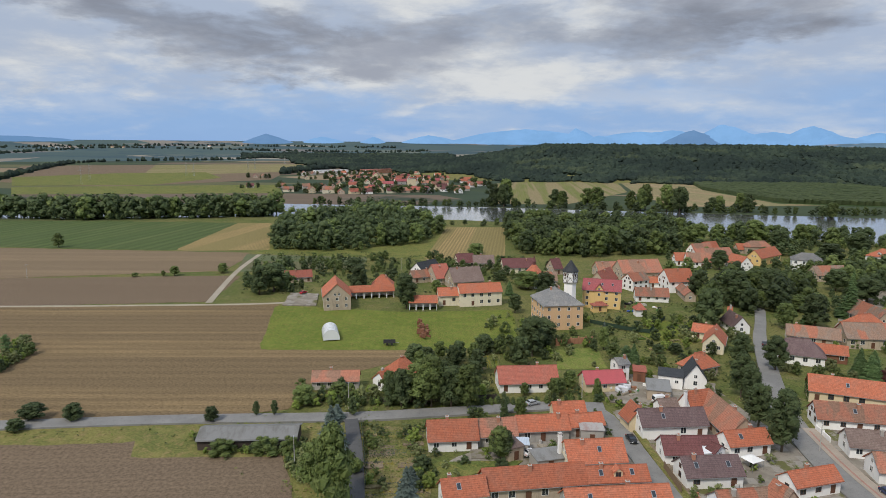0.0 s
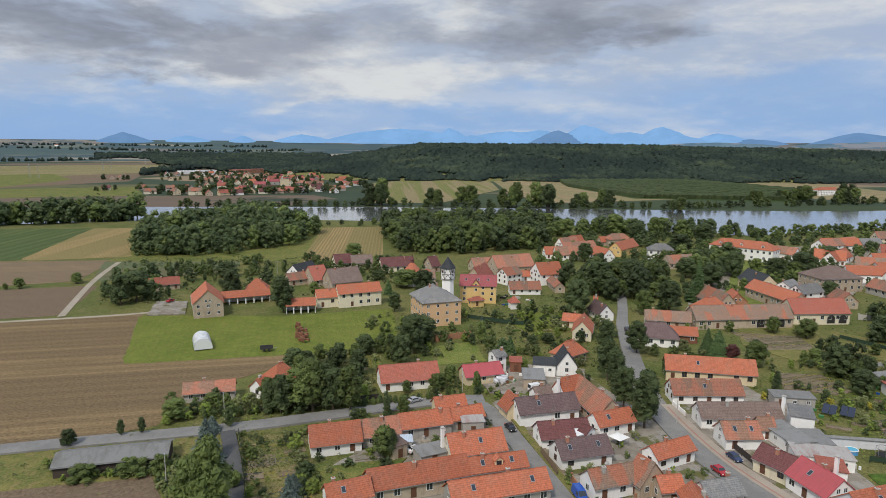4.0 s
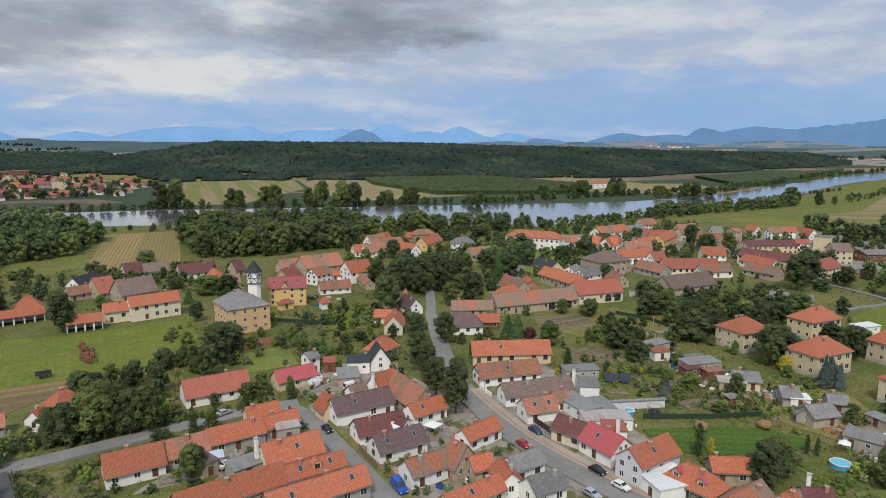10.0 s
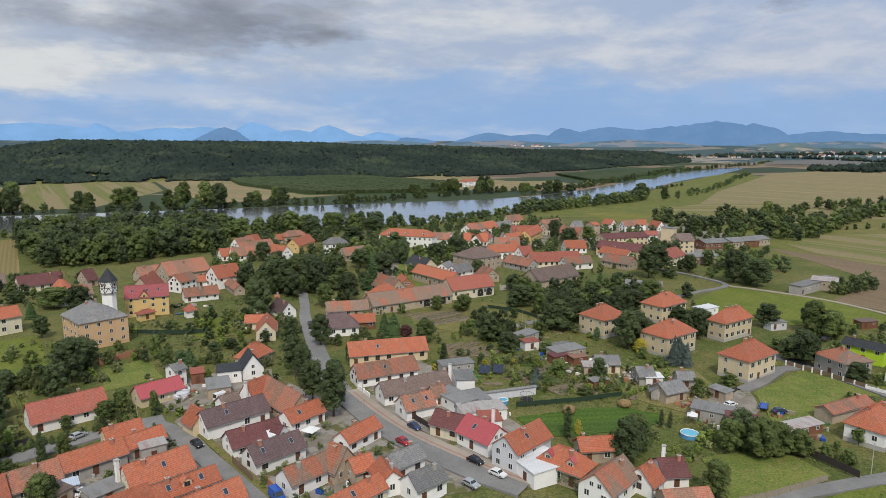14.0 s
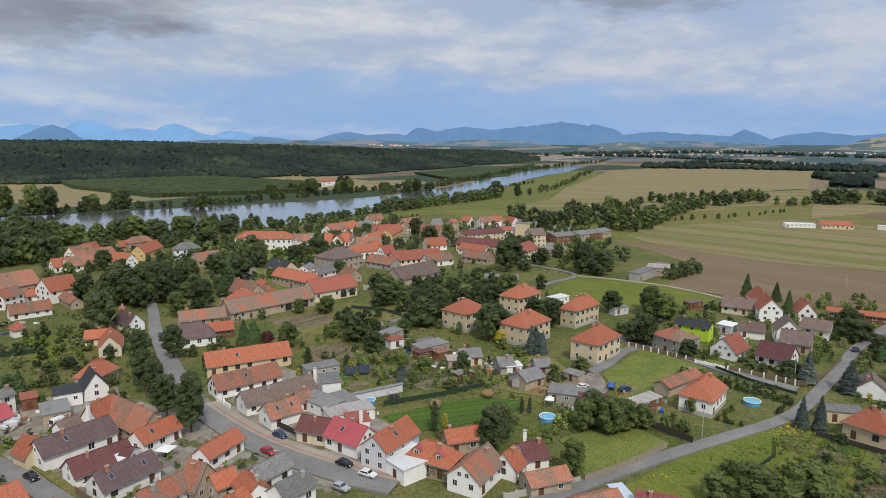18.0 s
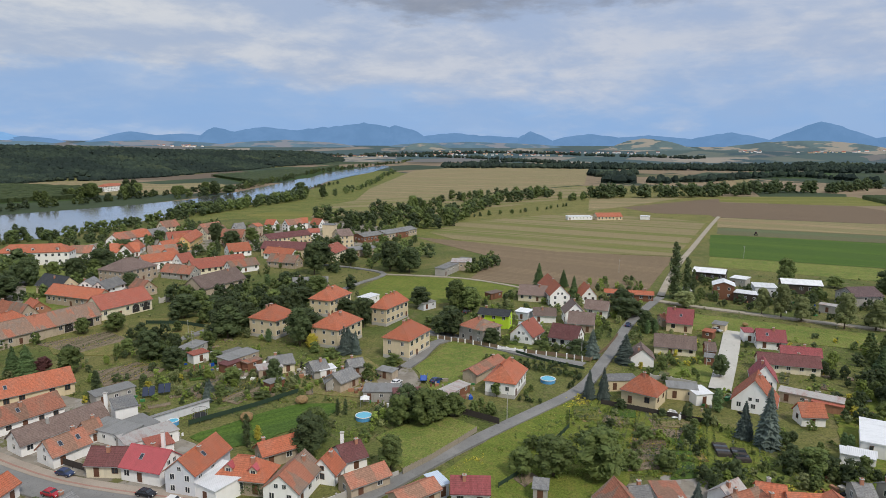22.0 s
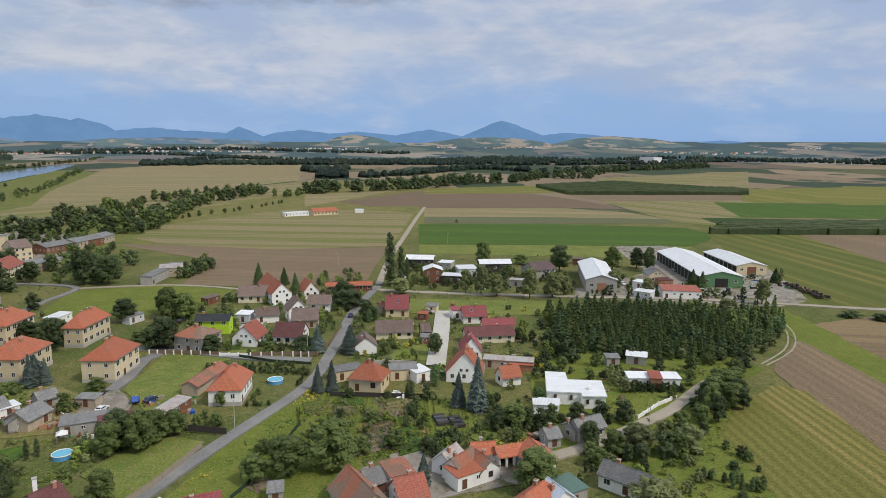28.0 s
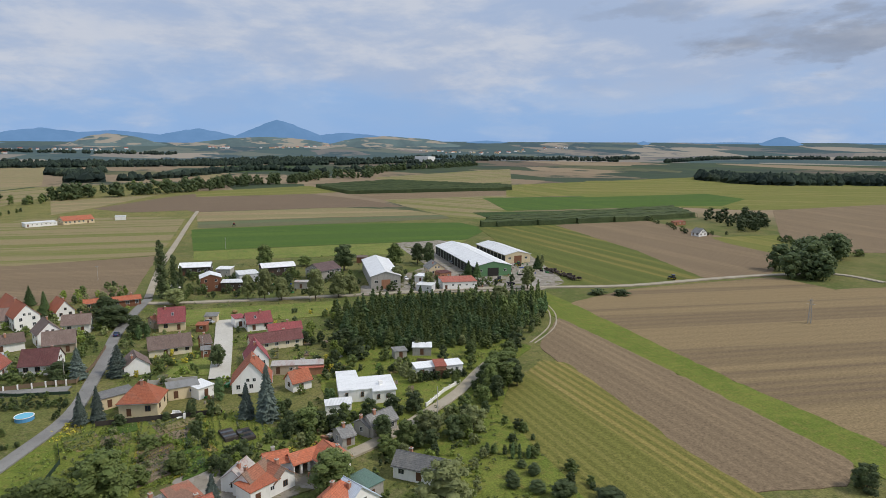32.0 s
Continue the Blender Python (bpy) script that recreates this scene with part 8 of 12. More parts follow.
field('garden_bed', LAND['crop'], -20, (194, -59.2), (199.6, -61.2), (200.2, -59.8), (194.5, -57.8), label='bed of bright green vegetables')
field('garden_bed', LAND['straw'], -20, (189, -63.2), (191.9, -64.2), (192.8, -61.7), (189.9, -60.7), label='dry yellowed garden bed')
field('garden_bed', LAND['cabbage'], -20, (179.5, -70.5), (184.4, -72.3), (185.1, -70.4), (180.1, -68.6), label='bed of blue-green cabbages')
field('verge', LAND['rough'], 0, (45.5, 166.8), (47.3, 167.7), (48.9, 150.1), (47.1, 149), label='grassy verge beside the street', z=0.03)
field('verge', LAND['rough'], 0, (47.4, 144.4), (49.5, 141.6), (50.9, 132.9), (48.6, 130.9), label='grassy verge beside the street', z=0.03)
field('verge', LAND['rough'], 0, (50.9, 127.8), (52.5, 127.9), (52.2, 122), (50.3, 120.9), label='grassy verge beside the street', z=0.03)
field('lawn', LAND['weeds'], 0, (-7.4, 137.5), (0.1, 139.9), (10.8, 140.5), (19, 140.7), (16.8, 137.5), (8.6, 135.1), (-0.2, 129.1), (-7.2, 129), label='overgrown garden behind the tiled row', z=0.03)

field('garden_bed', LAND['dirt'], 20, (172.3, 20), (173.1, 14.8), (168.5, 13.7), (167.6, 19.1), label='raked pinkish-brown garden bed')
field('garden_bed', LAND['soil'], -55, (166, 11.4), (169.4, 4.6), (158.9, 2.9), (153, 10.2), label='half-cropped brown garden bed edged with slabs')
field('garden_bed', LAND['crop'], -60, (156.9, 2.5), (158.3, -2.8), (145.5, -4.4), (142.3, 1.3), label='yellow-green patch of pumpkins and herbs')
field('garden_bed', LAND['crop'], -60, (177.2, 18.7), (179, 12.2), (173.5, 11.2), (172.2, 17.8), label='green bed of vegetables in rows')
field('garden_bed', LAND['mixed'], -60, (177.4, 6.8), (179.8, -1.9), (172.2, -3.4), (170.1, 5.6), label='dry flower and vegetable bed')
field('garden_bed', LAND['dirt'], -60, (152.1, 12.2), (157, 4.3), (147.1, 2.7), (142.8, 10.5), label='worn brown garden bed with few plants')
field('garden_bed', LAND['weeds'], -60, (175.4, 28.9), (177.4, 22), (168.5, 20.4), (166.7, 26.7), label='overgrown bed of orange flowers')

# ---- roads ----
strip('lane', ASPHALT, 5.5, (-134.7, 156.4), (-114.6, 158.6), (-72.3, 162.6), (-24.6, 165), (-3.4, 167.8), (18.6, 171.2), (34.8, 173.4), (45.7, 172.3), label='grey asphalt lane along the field')
strip('lane', ASPHALT_D, 3.6, (-24, 163.1), (-20.9, 147.4), (-18.8, 133.8), (-17.1, 120.2), label='narrow side lane', z=0.06)
strip('street', ASPHALT, 5.0, (41.7, 172.5), (44.4, 165.5), (46.0, 153.8), (46.9, 141.5), (47.6, 127.9), (48.1, 117.1), (48.8, 108.2), label='village street between gabled houses', z=0.065)
strip('verge', LAND['rough'], 2.0, (50.2, 158.5), (50.4, 148), (50.7, 138), (51.1, 127.9), (51.6, 117.1), (52.3, 109), label='worn grass verge along the village street', z=0.055)
strip('verge', LAND['dirt'], 1.1, (51.6, 149), (52, 138), (52.5, 127.9), (53, 117.1), label='trodden earth strip before the houses', z=0.06)
strip('road', ASPHALT, lambda q: 4.4 + 2.3 * min(1.0, max(0.0, (q - 0.25) / 0.35)), (139.2, 306.1), (145.8, 292.5), (135.1, 266.1), (121.5, 238.6), (109.3, 208.4), (97.9, 179.2), (91.9, 157.6), (88.7, 138.5), (88.2, 122.1), (89.7, 108), (91.9, 95.9), (94.5, 87.5), label='main road through the village', z=0.07)
strip('pavement', PAVING, 3.4, (95.3, 158.5), (93.1, 140.6), (92.4, 124.6), (93.9, 110.1), (95.9, 97.7), (98.4, 86.9), label='paved footway with a red band', z=0.14)
strip('red_band', PINKPAVE, 0.5, (94.7, 156.8), (92.6, 140.4), (91.8, 124.2), (93.3, 109.8), (95.3, 97.4), (97.9, 86.7), label='red paving band', z=0.15)
strip('road', ASPHALT, 3.9, (105.9, 61.8), (121, 56.3), (135.5, 51.2), (151.4, 44.7), (169.5, 36.9), (184.1, 30.7), (197.3, 27.6), (213.9, 26.2), (238.4, 24.2), (268.2, 22.9), (300.8, 18.3), (327.2, 13.3), label='asphalt lane past the gardens', z=0.06)
strip('road', ASPHALT, 4.5, (227, 98.4), (226.8, 85.6), (220.6, 68.4), (214.8, 49.4), (211.9, 31.5), label='lane in front of the houses', z=0.055)
strip('road', TRACK, 3.6, (329.8, 13.4), (411.3, 9), (509.9, -0.4), (635.4, -12.3), (748.9, -23.8), label='field road running out to the plain', z=0.05)
strip('road', TRACK, 4.0, (324.2, 25.1), (315, 3.4), (306.8, -37.6), (299.2, -85.9), (298.8, -81.9), (294.4, -127.9), (282.4, -173.6), (269.8, -217.4), (267.1, -268.8), (262.8, -315.2), (251, -350.5), (224.7, -353.8), label='pale lane past the sheds', z=0.05)
strip('path', ASPHALT, 4.0, (226, 83.1), (215.5, 87.2), (198.8, 85.8), (186.6, 86.4), label='lane curving behind the flats', z=0.05)
strip('driveway', SLAB, 6.5, (275.2, -16.9), (242.9, -14.2), (204.4, -10.2), label='pale concrete driveway', z=0.08)
strip('path', TRACK, 3.6, (139.1, -32.1), (142.7, -39.9), (147.6, -48.8), (156.6, -61.5), (166.1, -74.2), (181.2, -88.9), (189.6, -98.3), label='gravel lane by the orchard', z=0.05)
strip('path', TRACK, 0.55, (202.1, -119.9), (208.1, -127.3), (217, -136.9), (227.2, -144.4), (238.8, -150.8), (249.4, -154.4), label='narrow wheel track', z=-0.3)
strip('path', TRACK, 0.55, (201, -121.2), (206.8, -128.9), (215.6, -138.8), (226, -146.6), (238, -153), (249.2, -156.8), label='narrow wheel track', z=-0.3)
strip('path', TRACK, 2.5, (-223.5, 282.5), (-149.4, 286), (-74.1, 292.8), (-66, 310.5), label='pale field track', z=-0.3)
strip('path', TRACK, 3.0, (-108, 292.2), (-118.5, 367.3), (-122, 426.5), label='field track', z=-0.29)
strip('path', ASPHALT, 3.5, (166.4, 175.2), (182.3, 177.3), (198, 176.9), label='garden lane', z=0.05)
strip('path', ASPHALT, 3.0, (339, 215.4), (336.6, 185.6), (326.7, 163.5), (299.2, 164.8), (281.8, 165.1), label='lane round the paddock', z=0.05)
strip('path', TRACK, 2.5, (326.7, 163.5), (331.7, 139.8), (332.5, 112.7), (321.7, 81.6), (308.3, 70.3), label='field edge track', z=-0.1)
field('yard', LAND['yard'], 0, (7, 141.5), (17, 142.3), (27.7, 143.4), (28.5, 148), (18, 147), (7, 146), label='concrete yard before the long row house')
field('yard', LAND['yard'], 0, (-74.8, 312.8), (-60.4, 310.6), (-57.4, 287.8), (-72.8, 287.5), label='pale farmyard', z=0.03)
field('yard', LAND['yard'], 0, (183, 88.7), (188.7, 85.3), (176.6, 75.9), (164.3, 74), (168.4, 79.6), label='sandy yard behind the flats', z=0.03)

# ---- farm and manor ----
house(-48.3, 289.3, 101.5, 19.2, 12, 6, 11.5, 'tan', 'orange', kind='barn', chim=0)
open_shed(-34.3, 306.2, 11.4, 21.8, 6, 3, 5.2, 'white', 'orange', 6, label='white arcaded farm wing with an orange-tiled roof')
house(-29.7, 318, 1.4, 10.3, 9, 3.3, 8, 'white', 'orange', hip=(4.5, 4.5))
open_shed(-8.4, 284, 1.2, 12.4, 6.5, 3.2, 5.6, 'white', 'orange', 4)
house(2.9, 292.5, 8.5, 9.5, 6.8, 4.5, 7.3, 'cream', 'orange')
house(17.2, 292.7, 12.2, 19.7, 7.9, 6.2, 9.4, 'cream', 'orange')
house(-11.1, 342.7, 24.6, 12.2, 7, 2.9, 5.8, 'tan', 'salmon')
house(-1.8, 341.5, 24.4, 8.6, 14.6, 3.3, 9.3, 'tan', 'red')
house(-9.2, 360.8, 52.7, 16.3, 9, 3.3, 7.5, 'white', 'dark')
house(11.5, 329.8, 18.4, 16.2, 14.3, 4, 9.9, 'tan', 'brown', kind='barn')
house(13.5, 386.2, 13.3, 10.3, 10.4, 3.3, 7.6, 'cream', 'maroon')
house(24.8, 384.1, 1.6, 12.3, 9.3, 3.3, 7.1, 'cream', 'brown')
house(44.1, 370.9, 7.4, 18.8, 10.5, 3.3, 7.6, 'cream', 'maroon')
house(64.9, 367.3, 21.2, 5.6, 9, 3.3, 8, 'tan', 'maroon')
house(56.8, 335.1, 1.4, 6.9, 8, 2.9, 6.5, 'tan', 'old')
house(47.3, 259.7, -82, 18.7, 16.1, 9.5, 14.5, 'peach', 'slate', chim=2, kind='manor_house', hip=(6.0, 6.0))
castle_tower(56.6, 279.6)
house(73.5, 290.2, -16.2, 16.8, 9.7, 8, 12, 'yellow', 'crimson', kind='villa', lights=3)
house(72.9, 291.4, 72.5, 12, 4.5, 7.6, 10.6, 'yellow', 'crimson', kind='villa', chim=0, door=0, label='gabled centre bay of the yellow villa')
house(69.9, 280.3, 11.9, 6.4, 3.5, 2.6, 3.8, 'yellow', 'red', kind='porch', chim=0, label='red-roofed porch of the yellow villa', hip=(1.8, 1.8))
house(93.9, 363.4, 9.4, 13.3, 9.5, 3.3, 7.2, 'tan', 'salmon')
house(109.1, 355.4, 10.4, 23.7, 14.2, 4, 9.8, 'tan', 'salmon', kind='barn')
house(84.6, 332.6, 55, 17.5, 9, 3.3, 8.5, 'tan', 'red')
house(99.6, 326.3, 26.4, 10.6, 8, 5, 8, 'white', 'old')
house(119.7, 324.1, 7.8, 13.4, 12.5, 5.5, 10.6, 'white', 'orange')
house(112, 331.5, -2.2, 9, 5.7, 2.6, 4.9, 'white', 'orange')
house(118.9, 308.1, -97.3, 18.2, 5, 2.6, 4.7, 'tan', 'salmon')
house(100, 301.9, -8.2, 15.1, 7.4, 2.5, 5.5, 'white', 'salmon')
house(85.9, 273.5, 1.1, 4, 4, 2.5, 5, 'white', 'red', kind='shed', win=0, chim=0, hip=(2.0, 2.0))
chapel(47.7, 329.8)
house(-77.3, 342, 14.7, 14, 6.9, 2.6, 5.4, 'tan', 'red')
polytunnel(-42.4, 239.1, 103)

# ---- lower village ----
house(-31.9, 187.7, 2.8, 13.8, 5.1, 2.5, 4.6, 'grey', 'salmon')
house(-11.9, 188.8, 33.4, 10.5, 9.5, 3.3, 8.5, 'white', 'orange', hip=(4.8, 4.8))
house(-17.2, 186.6, 47.1, 4.1, 6, 2.5, 5, 'white', 'orange')
house(-46.9, 150.2, 3, 23.4, 8, 2.3, 3.6, 'dark', 'grey', kind='shed', win=0, chim=0)
house(2.6, 149.7, 5.4, 11.9, 7.9, 2.6, 5.8, 'white', 'orange')
house(13.5, 151.7, 6.8, 9.4, 6.9, 2.6, 5.4, 'grey', 'salmon')
house(25.1, 153.7, 6.8, 12.9, 6, 3, 5.5, 'grey', 'orange', lights=0)
house(36.2, 155.8, 11.8, 9.1, 5, 3, 5, 'grey', 'orange')
house(33.5, 162.8, 6, 8.3, 5, 3.3, 5.3, 'sand', 'orange')
house(34.4, 137.8, 5.6, 13, 8, 3.3, 6.6, 'cream', 'orange', lights=1)
house(19.3, 126.6, 8.3, 21.6, 6.5, 3.3, 6, 'tan', 'orange')
house(36.9, 128, 4.8, 13, 5, 3.3, 5.3, 'sand', 'orange', lights=2, dorm=1)
house(4.4, 122.1, 12.3, 8.8, 5.8, 3.3, 5.7, 'white', 'orange', lights=1)
house(34.6, 118.5, 5.8, 20.9, 6.3, 3.3, 5.9, 'grey', 'orange', lights=2)
house(25.8, 188, 4.1, 17.7, 8.8, 2.7, 6.3, 'white', 'red')
house(48.7, 187.8, 7.6, 12.2, 6.5, 2.5, 5, 'sand', 'pink')
house(56.4, 196.3, 14.1, 3.8, 5, 5, 6.2, 'white', 'slate')
flat_block(62.2, 194.9, -15.5, 3.6, 5, 3, 'wood', 'red')
flat_block(70.5, 190.4, -19.8, 7, 7, 3.4, 'white', 'dark')
house(77.3, 189.9, 77.8, 7.5, 6.5, 3, 7.5, 'white', 'dark')
house(82.4, 199.5, 27.7, 10.3, 7, 3, 7, 'tan', 'orange', hip=(3.5, 3.5))
flat_block(63.7, 181.4, -15.5, 6.3, 9, 2.8, 'tan', 'grey')
house(50.4, 159.6, -80.8, 5.3, 5.5, 2.8, 6, 'sand', 'orange', win=0)
house(58.3, 156.3, 4.5, 16.8, 7.1, 3.4, 6.3, 'white', 'purple', lights=1)
house(60.8, 166.1, 7.9, 4.9, 5, 2.9, 4.9, 'white', 'brown')
house(55.7, 142.5, -0.5, 8.4, 6.7, 2.6, 5.3, 'white', 'maroon')
house(58.4, 132.2, 4.8, 12.6, 6.7, 2.8, 5.5, 'white', 'purple', lights=2)
house(69.2, 166.7, 16.9, 7.2, 6.5, 2.8, 7, 'white', 'orange')
house(73.3, 157.9, -87.2, 18.5, 7.5, 2.8, 7, 'tan', 'salmon')
house(72.6, 146.3, 10.8, 10.7, 5.7, 2.9, 5.2, 'white', 'orange', lights=1)
house(78.4, 128.2, 15.4, 11.5, 5, 2.8, 4.8, 'white', 'orange')
house(60.5, 118.7, 8, 13.3, 5.8, 3, 5.4, 'white', 'old')
house(66.8, 117.3, -73.6, 4.4, 7, 2.8, 7, 'tan', 'old')
house(69.7, 113.5, -2.7, 4.9, 5, 3, 5, 'tan', 'orange')
house(62, 103.6, 8.8, 13.7, 5, 3, 5, 'cream', 'orange', lights=1)
house(78.6, 109.5, 3.9, 8.3, 5.1, 3.3, 5.4, 'white', 'slate')
house(71.9, 106.3, -103, 6.8, 5, 3.3, 5.3, 'white', 'orange')
house(76.7, 99.6, 1.3, 7.8, 5.7, 3.3, 5.6, 'white', 'slate')
house(119.8, 176.2, -22.8, 26.5, 8.1, 3.3, 6.6, 'sand', 'orange', lights=1, ivy='ends')
house(108.4, 160.9, -11.9, 19.7, 7.6, 2.7, 5.8, 'white', 'salmon', lights=1)
house(107.4, 144.4, -10.9, 21.1, 6.7, 2.8, 5.5, 'white', 'brown')
house(100.1, 133.7, -9, 8.8, 6.7, 2.8, 5.5, 'white', 'salmon', lights=2)
house(109.5, 136.3, -17.8, 3.6, 5, 2.6, 4.7, 'white', 'salmon')
house(99.5, 118, -71.1, 8.5, 6.1, 3, 5.5, 'cream', 'maroon', brown=True)
house(101.6, 108.4, -85.4, 10.2, 7.6, 3.1, 6.2, 'white', 'pink', lights=1)
house(103.3, 97, 6.7, 12.9, 7.1, 5, 7.9, 'palegrey', 'orange', lights=1)
flat_block(100.3, 89.1, -101.4, 6.8, 7, 3.2, 'white', 'white')
house(105.6, 86.1, -78.9, 11.1, 6.9, 3, 6.6, 'tan', 'orange', dorm=2, dormroof='pink', ivy='sides', hip=(4.0, 4.0))
flat_block(103.8, 92.5, -90.1, 6.6, 6, 3.2, 'white', 'white')
house(117.9, 87.4, -31.5, 8.5, 5, 2.9, 4.9, 'tan', 'orange')
house(107, 75.4, 7.7, 11.3, 7.7, 3.3, 6.5, 'white', 'old')
house(114.7, 71.9, 5.2, 4.7, 6, 2.5, 5.5, 'white', 'orange')
house(122.5, 70.9, -34.3, 5.6, 7.5, 2.5, 4.7, 'white', 'maroon', chim=2)
house(114.5, 62.5, -31.2, 9.6, 5.5, 2.4, 4, 'tan', 'salmon', chim=0)
house(117.6, 39.6, -70.3, 7.7, 5, 3.1, 5.2, 'white', 'crimson')
flat_block(118.3, 47.2, -37.9, 2.9, 5, 2.6, 'palegrey', 'blue')
house(112.6, 50, -30.1, 9.6, 5, 2.5, 3.8, 'tan', 'salmon', chim=0)
house(138.9, 234.4, -23.9, 17.5, 7.3, 2.9, 5.9, 'tan', 'old')
house(168.5, 230.5, -6.2, 40.7, 10.5, 3.8, 8.1, 'tan', 'old', kind='barn', gate=2)
house(204.4, 231, -8.3, 23.8, 11.6, 4.5, 9.3, 'cream', 'red', kind='barn', gate=2)
house(122.6, 214.1, -24, 15.2, 10, 2.9, 7.5, 'white', 'purple', hip=(5.0, 5.0))
house(133.3, 215, -24, 11.3, 6, 2.8, 5, 'wood', 'orange', chim=0)
house(101.1, 240.4, -30.3, 8.5, 5.4, 2.6, 4.8, 'cream', 'orange')
house(99.3, 227.2, -116.5, 13.1, 7, 3.3, 7, 'cream', 'orange')
house(117.7, 251.7, -90, 11.8, 6.5, 2.6, 6.2, 'white', 'purple')
house(118.8, 259.4, -23.8, 1.5, 7, 3.3, 7, 'white', 'orange')
flat_block(24.2, 138.7, 14.2, 6.5, 5, 2.4, 'grey', 'grey')
flat_block(37.3, 151.6, -4.3, 5.4, 3.5, 3.2, 'grey', 'rust')
flat_block(16.4, 143.1, 25.8, 3.9, 5, 3, 'tan', 'brown')
flat_block(19.5, 145.1, -3.3, 2.4, 3, 2.4, 'grey', 'blue', win=0)
house(63.4, 145.4, 0.8, 3.9, 4, 2.6, 4, 'white', 'maroon', chim=0)
house(64.2, 141.9, -57.8, 2.3, 4, 2.4, 3.6, 'white', 'maroon', chim=0)
flat_block(61.1, 141.5, 13.8, 2.9, 3, 2.2, 'white', 'white', win=0)
tall_chimney(27.1, 139, 7.6)
tall_chimney(64.8, 163.5, 8.2)
tall_chimney(106, 109.4, 8.0)
tall_chimney(119.2, 142, 7.5)
tall_chimney(121.8, 72.1, 7.5)

# ---- riverside village ----
house(174, 431.2, 23.9, 16.4, 8, 3.3, 8, 'white', 'salmon', far=True)
house(171.5, 406.7, 15.5, 26.3, 8, 4.5, 8.5, 'white', 'salmon', far=True)
house(156.8, 391.1, -3.2, 14.5, 9, 3.3, 8, 'white', 'salmon', far=True)
house(148.3, 397.8, -2.7, 7, 8, 2.9, 7, 'white', 'orange', far=True)
house(182.9, 439, 25.6, 12.6, 8, 3.3, 8, 'white', 'orange', far=True)
house(178.6, 383.2, -81, 14.7, 9, 3.3, 8, 'white', 'orange', far=True)
house(207.9, 444.5, 3.2, 7.4, 7, 2.5, 6, 'tan', 'orange', far=True)
house(217.3, 441.6, -2, 17.5, 9, 4.5, 8.5, 'tan', 'salmon', far=True, hip=(4.5, 4.5))
house(204.1, 404.4, 38.3, 26.4, 9, 4.5, 9, 'yellow', 'orange', far=True)
house(218.2, 381.3, -23, 16.2, 11, 6, 10, 'white', 'slate', far=True, hip=(5.5, 5.5))
house(213.7, 352, 7.2, 18.3, 8, 3.3, 7.5, 'tan', 'old', far=True)
flat_block(188.7, 345.1, -82.6, 23.1, 1.2, 2.4, 'brick', 'salmon', kind='shed', win=0)
house(274.2, 374.8, -55.7, 40.1, 13, 7.5, 12, 'white', 'orange', win=1, far=True, chim=0, dorm=3, hip=(6.5, 6.5))
house(297.5, 363.7, -64.7, 13, 9, 4.5, 8.5, 'white', 'salmon', far=True)
house(360.4, 390.4, -7.5, 27, 10, 4.5, 9, 'white', 'orange', far=True)
house(315.9, 348.2, -42.1, 17.1, 9, 3.3, 8.5, 'white', 'orange', far=True)
house(421.1, 413.1, -5.2, 14.3, 10, 5, 9.5, 'cream', 'salmon', far=True)
house(392.6, 398.1, 2.1, 17.8, 8, 3.3, 7, 'grey', 'slate', far=True)
house(260, 285.2, -1.7, 22.8, 17.7, 6.5, 11.5, 'tan', 'brown', hip=(8.4, 8.4))
house(220.5, 288.6, -95.4, 18.8, 10, 4.5, 9, 'sand', 'dark')
house(208.9, 260.1, -90.7, 32.1, 8.9, 4.5, 8.1, 'tan', 'orange')
house(177.1, 259.8, -93.7, 21.7, 9, 3.3, 8, 'tan', 'old')
house(183.6, 254.5, -110.9, 10.8, 8, 4.5, 8, 'brick', 'orange')
house(167.5, 249, 11.8, 13.3, 8, 2.9, 7, 'tan', 'orange', hip=(4.0, 4.0))
house(224.1, 271.4, 27.7, 10.4, 9, 5, 8, 'white', 'slate')
house(226.3, 261.8, 11, 13.7, 8, 5, 8, 'white', 'slate')
house(322.2, 349.3, 31.8, 30, 9, 3.3, 8, 'white', 'orange', far=True)
house(357.7, 389.7, 15.5, 40, 10, 5, 9, 'white', 'salmon', far=True)
house(419, 411.6, -12, 14.3, 10, 5, 9.5, 'cream', 'salmon', far=True)
house(372.7, 355.9, -30.3, 18.3, 9, 4.5, 9, 'cream', 'red', far=True)
house(366.7, 340.6, 29.8, 42, 9, 5.5, 9.5, 'yellow', 'orange', far=True)
house(363.8, 346.9, -32.9, 9.7, 8, 5.5, 9, 'mint', 'orange', far=True)
house(342.3, 334, -2.3, 19.7, 9, 3.3, 8, 'white', 'orange', far=True)
house(323.2, 323.7, -35.6, 17.7, 9, 3.3, 7.5, 'yellow', 'old', far=True)
house(306.7, 301.6, -2.7, 6.5, 8, 6, 9, 'white', 'orange', far=True)
house(291.9, 296.5, -18.4, 20.1, 9, 4.5, 8.5, 'white', 'orange', far=True)
house(300.9, 285.3, -5.9, 9.4, 9, 3.3, 8, 'white', 'red', far=True)
house(274.9, 263, -89.7, 20.2, 8.5, 3.3, 6.8, 'grey', 'salmon')
house(299.2, 258.7, -26, 31.9, 11.1, 3.3, 7.9, 'cream', 'red')
house(303.2, 244.4, -19.5, 18.1, 8, 3.3, 6.6, 'white', 'old')
house(254.7, 221.9, -1.6, 30.5, 12.1, 4.5, 9.5, 'tan', 'brown', kind='barn', gate=3, win=0)
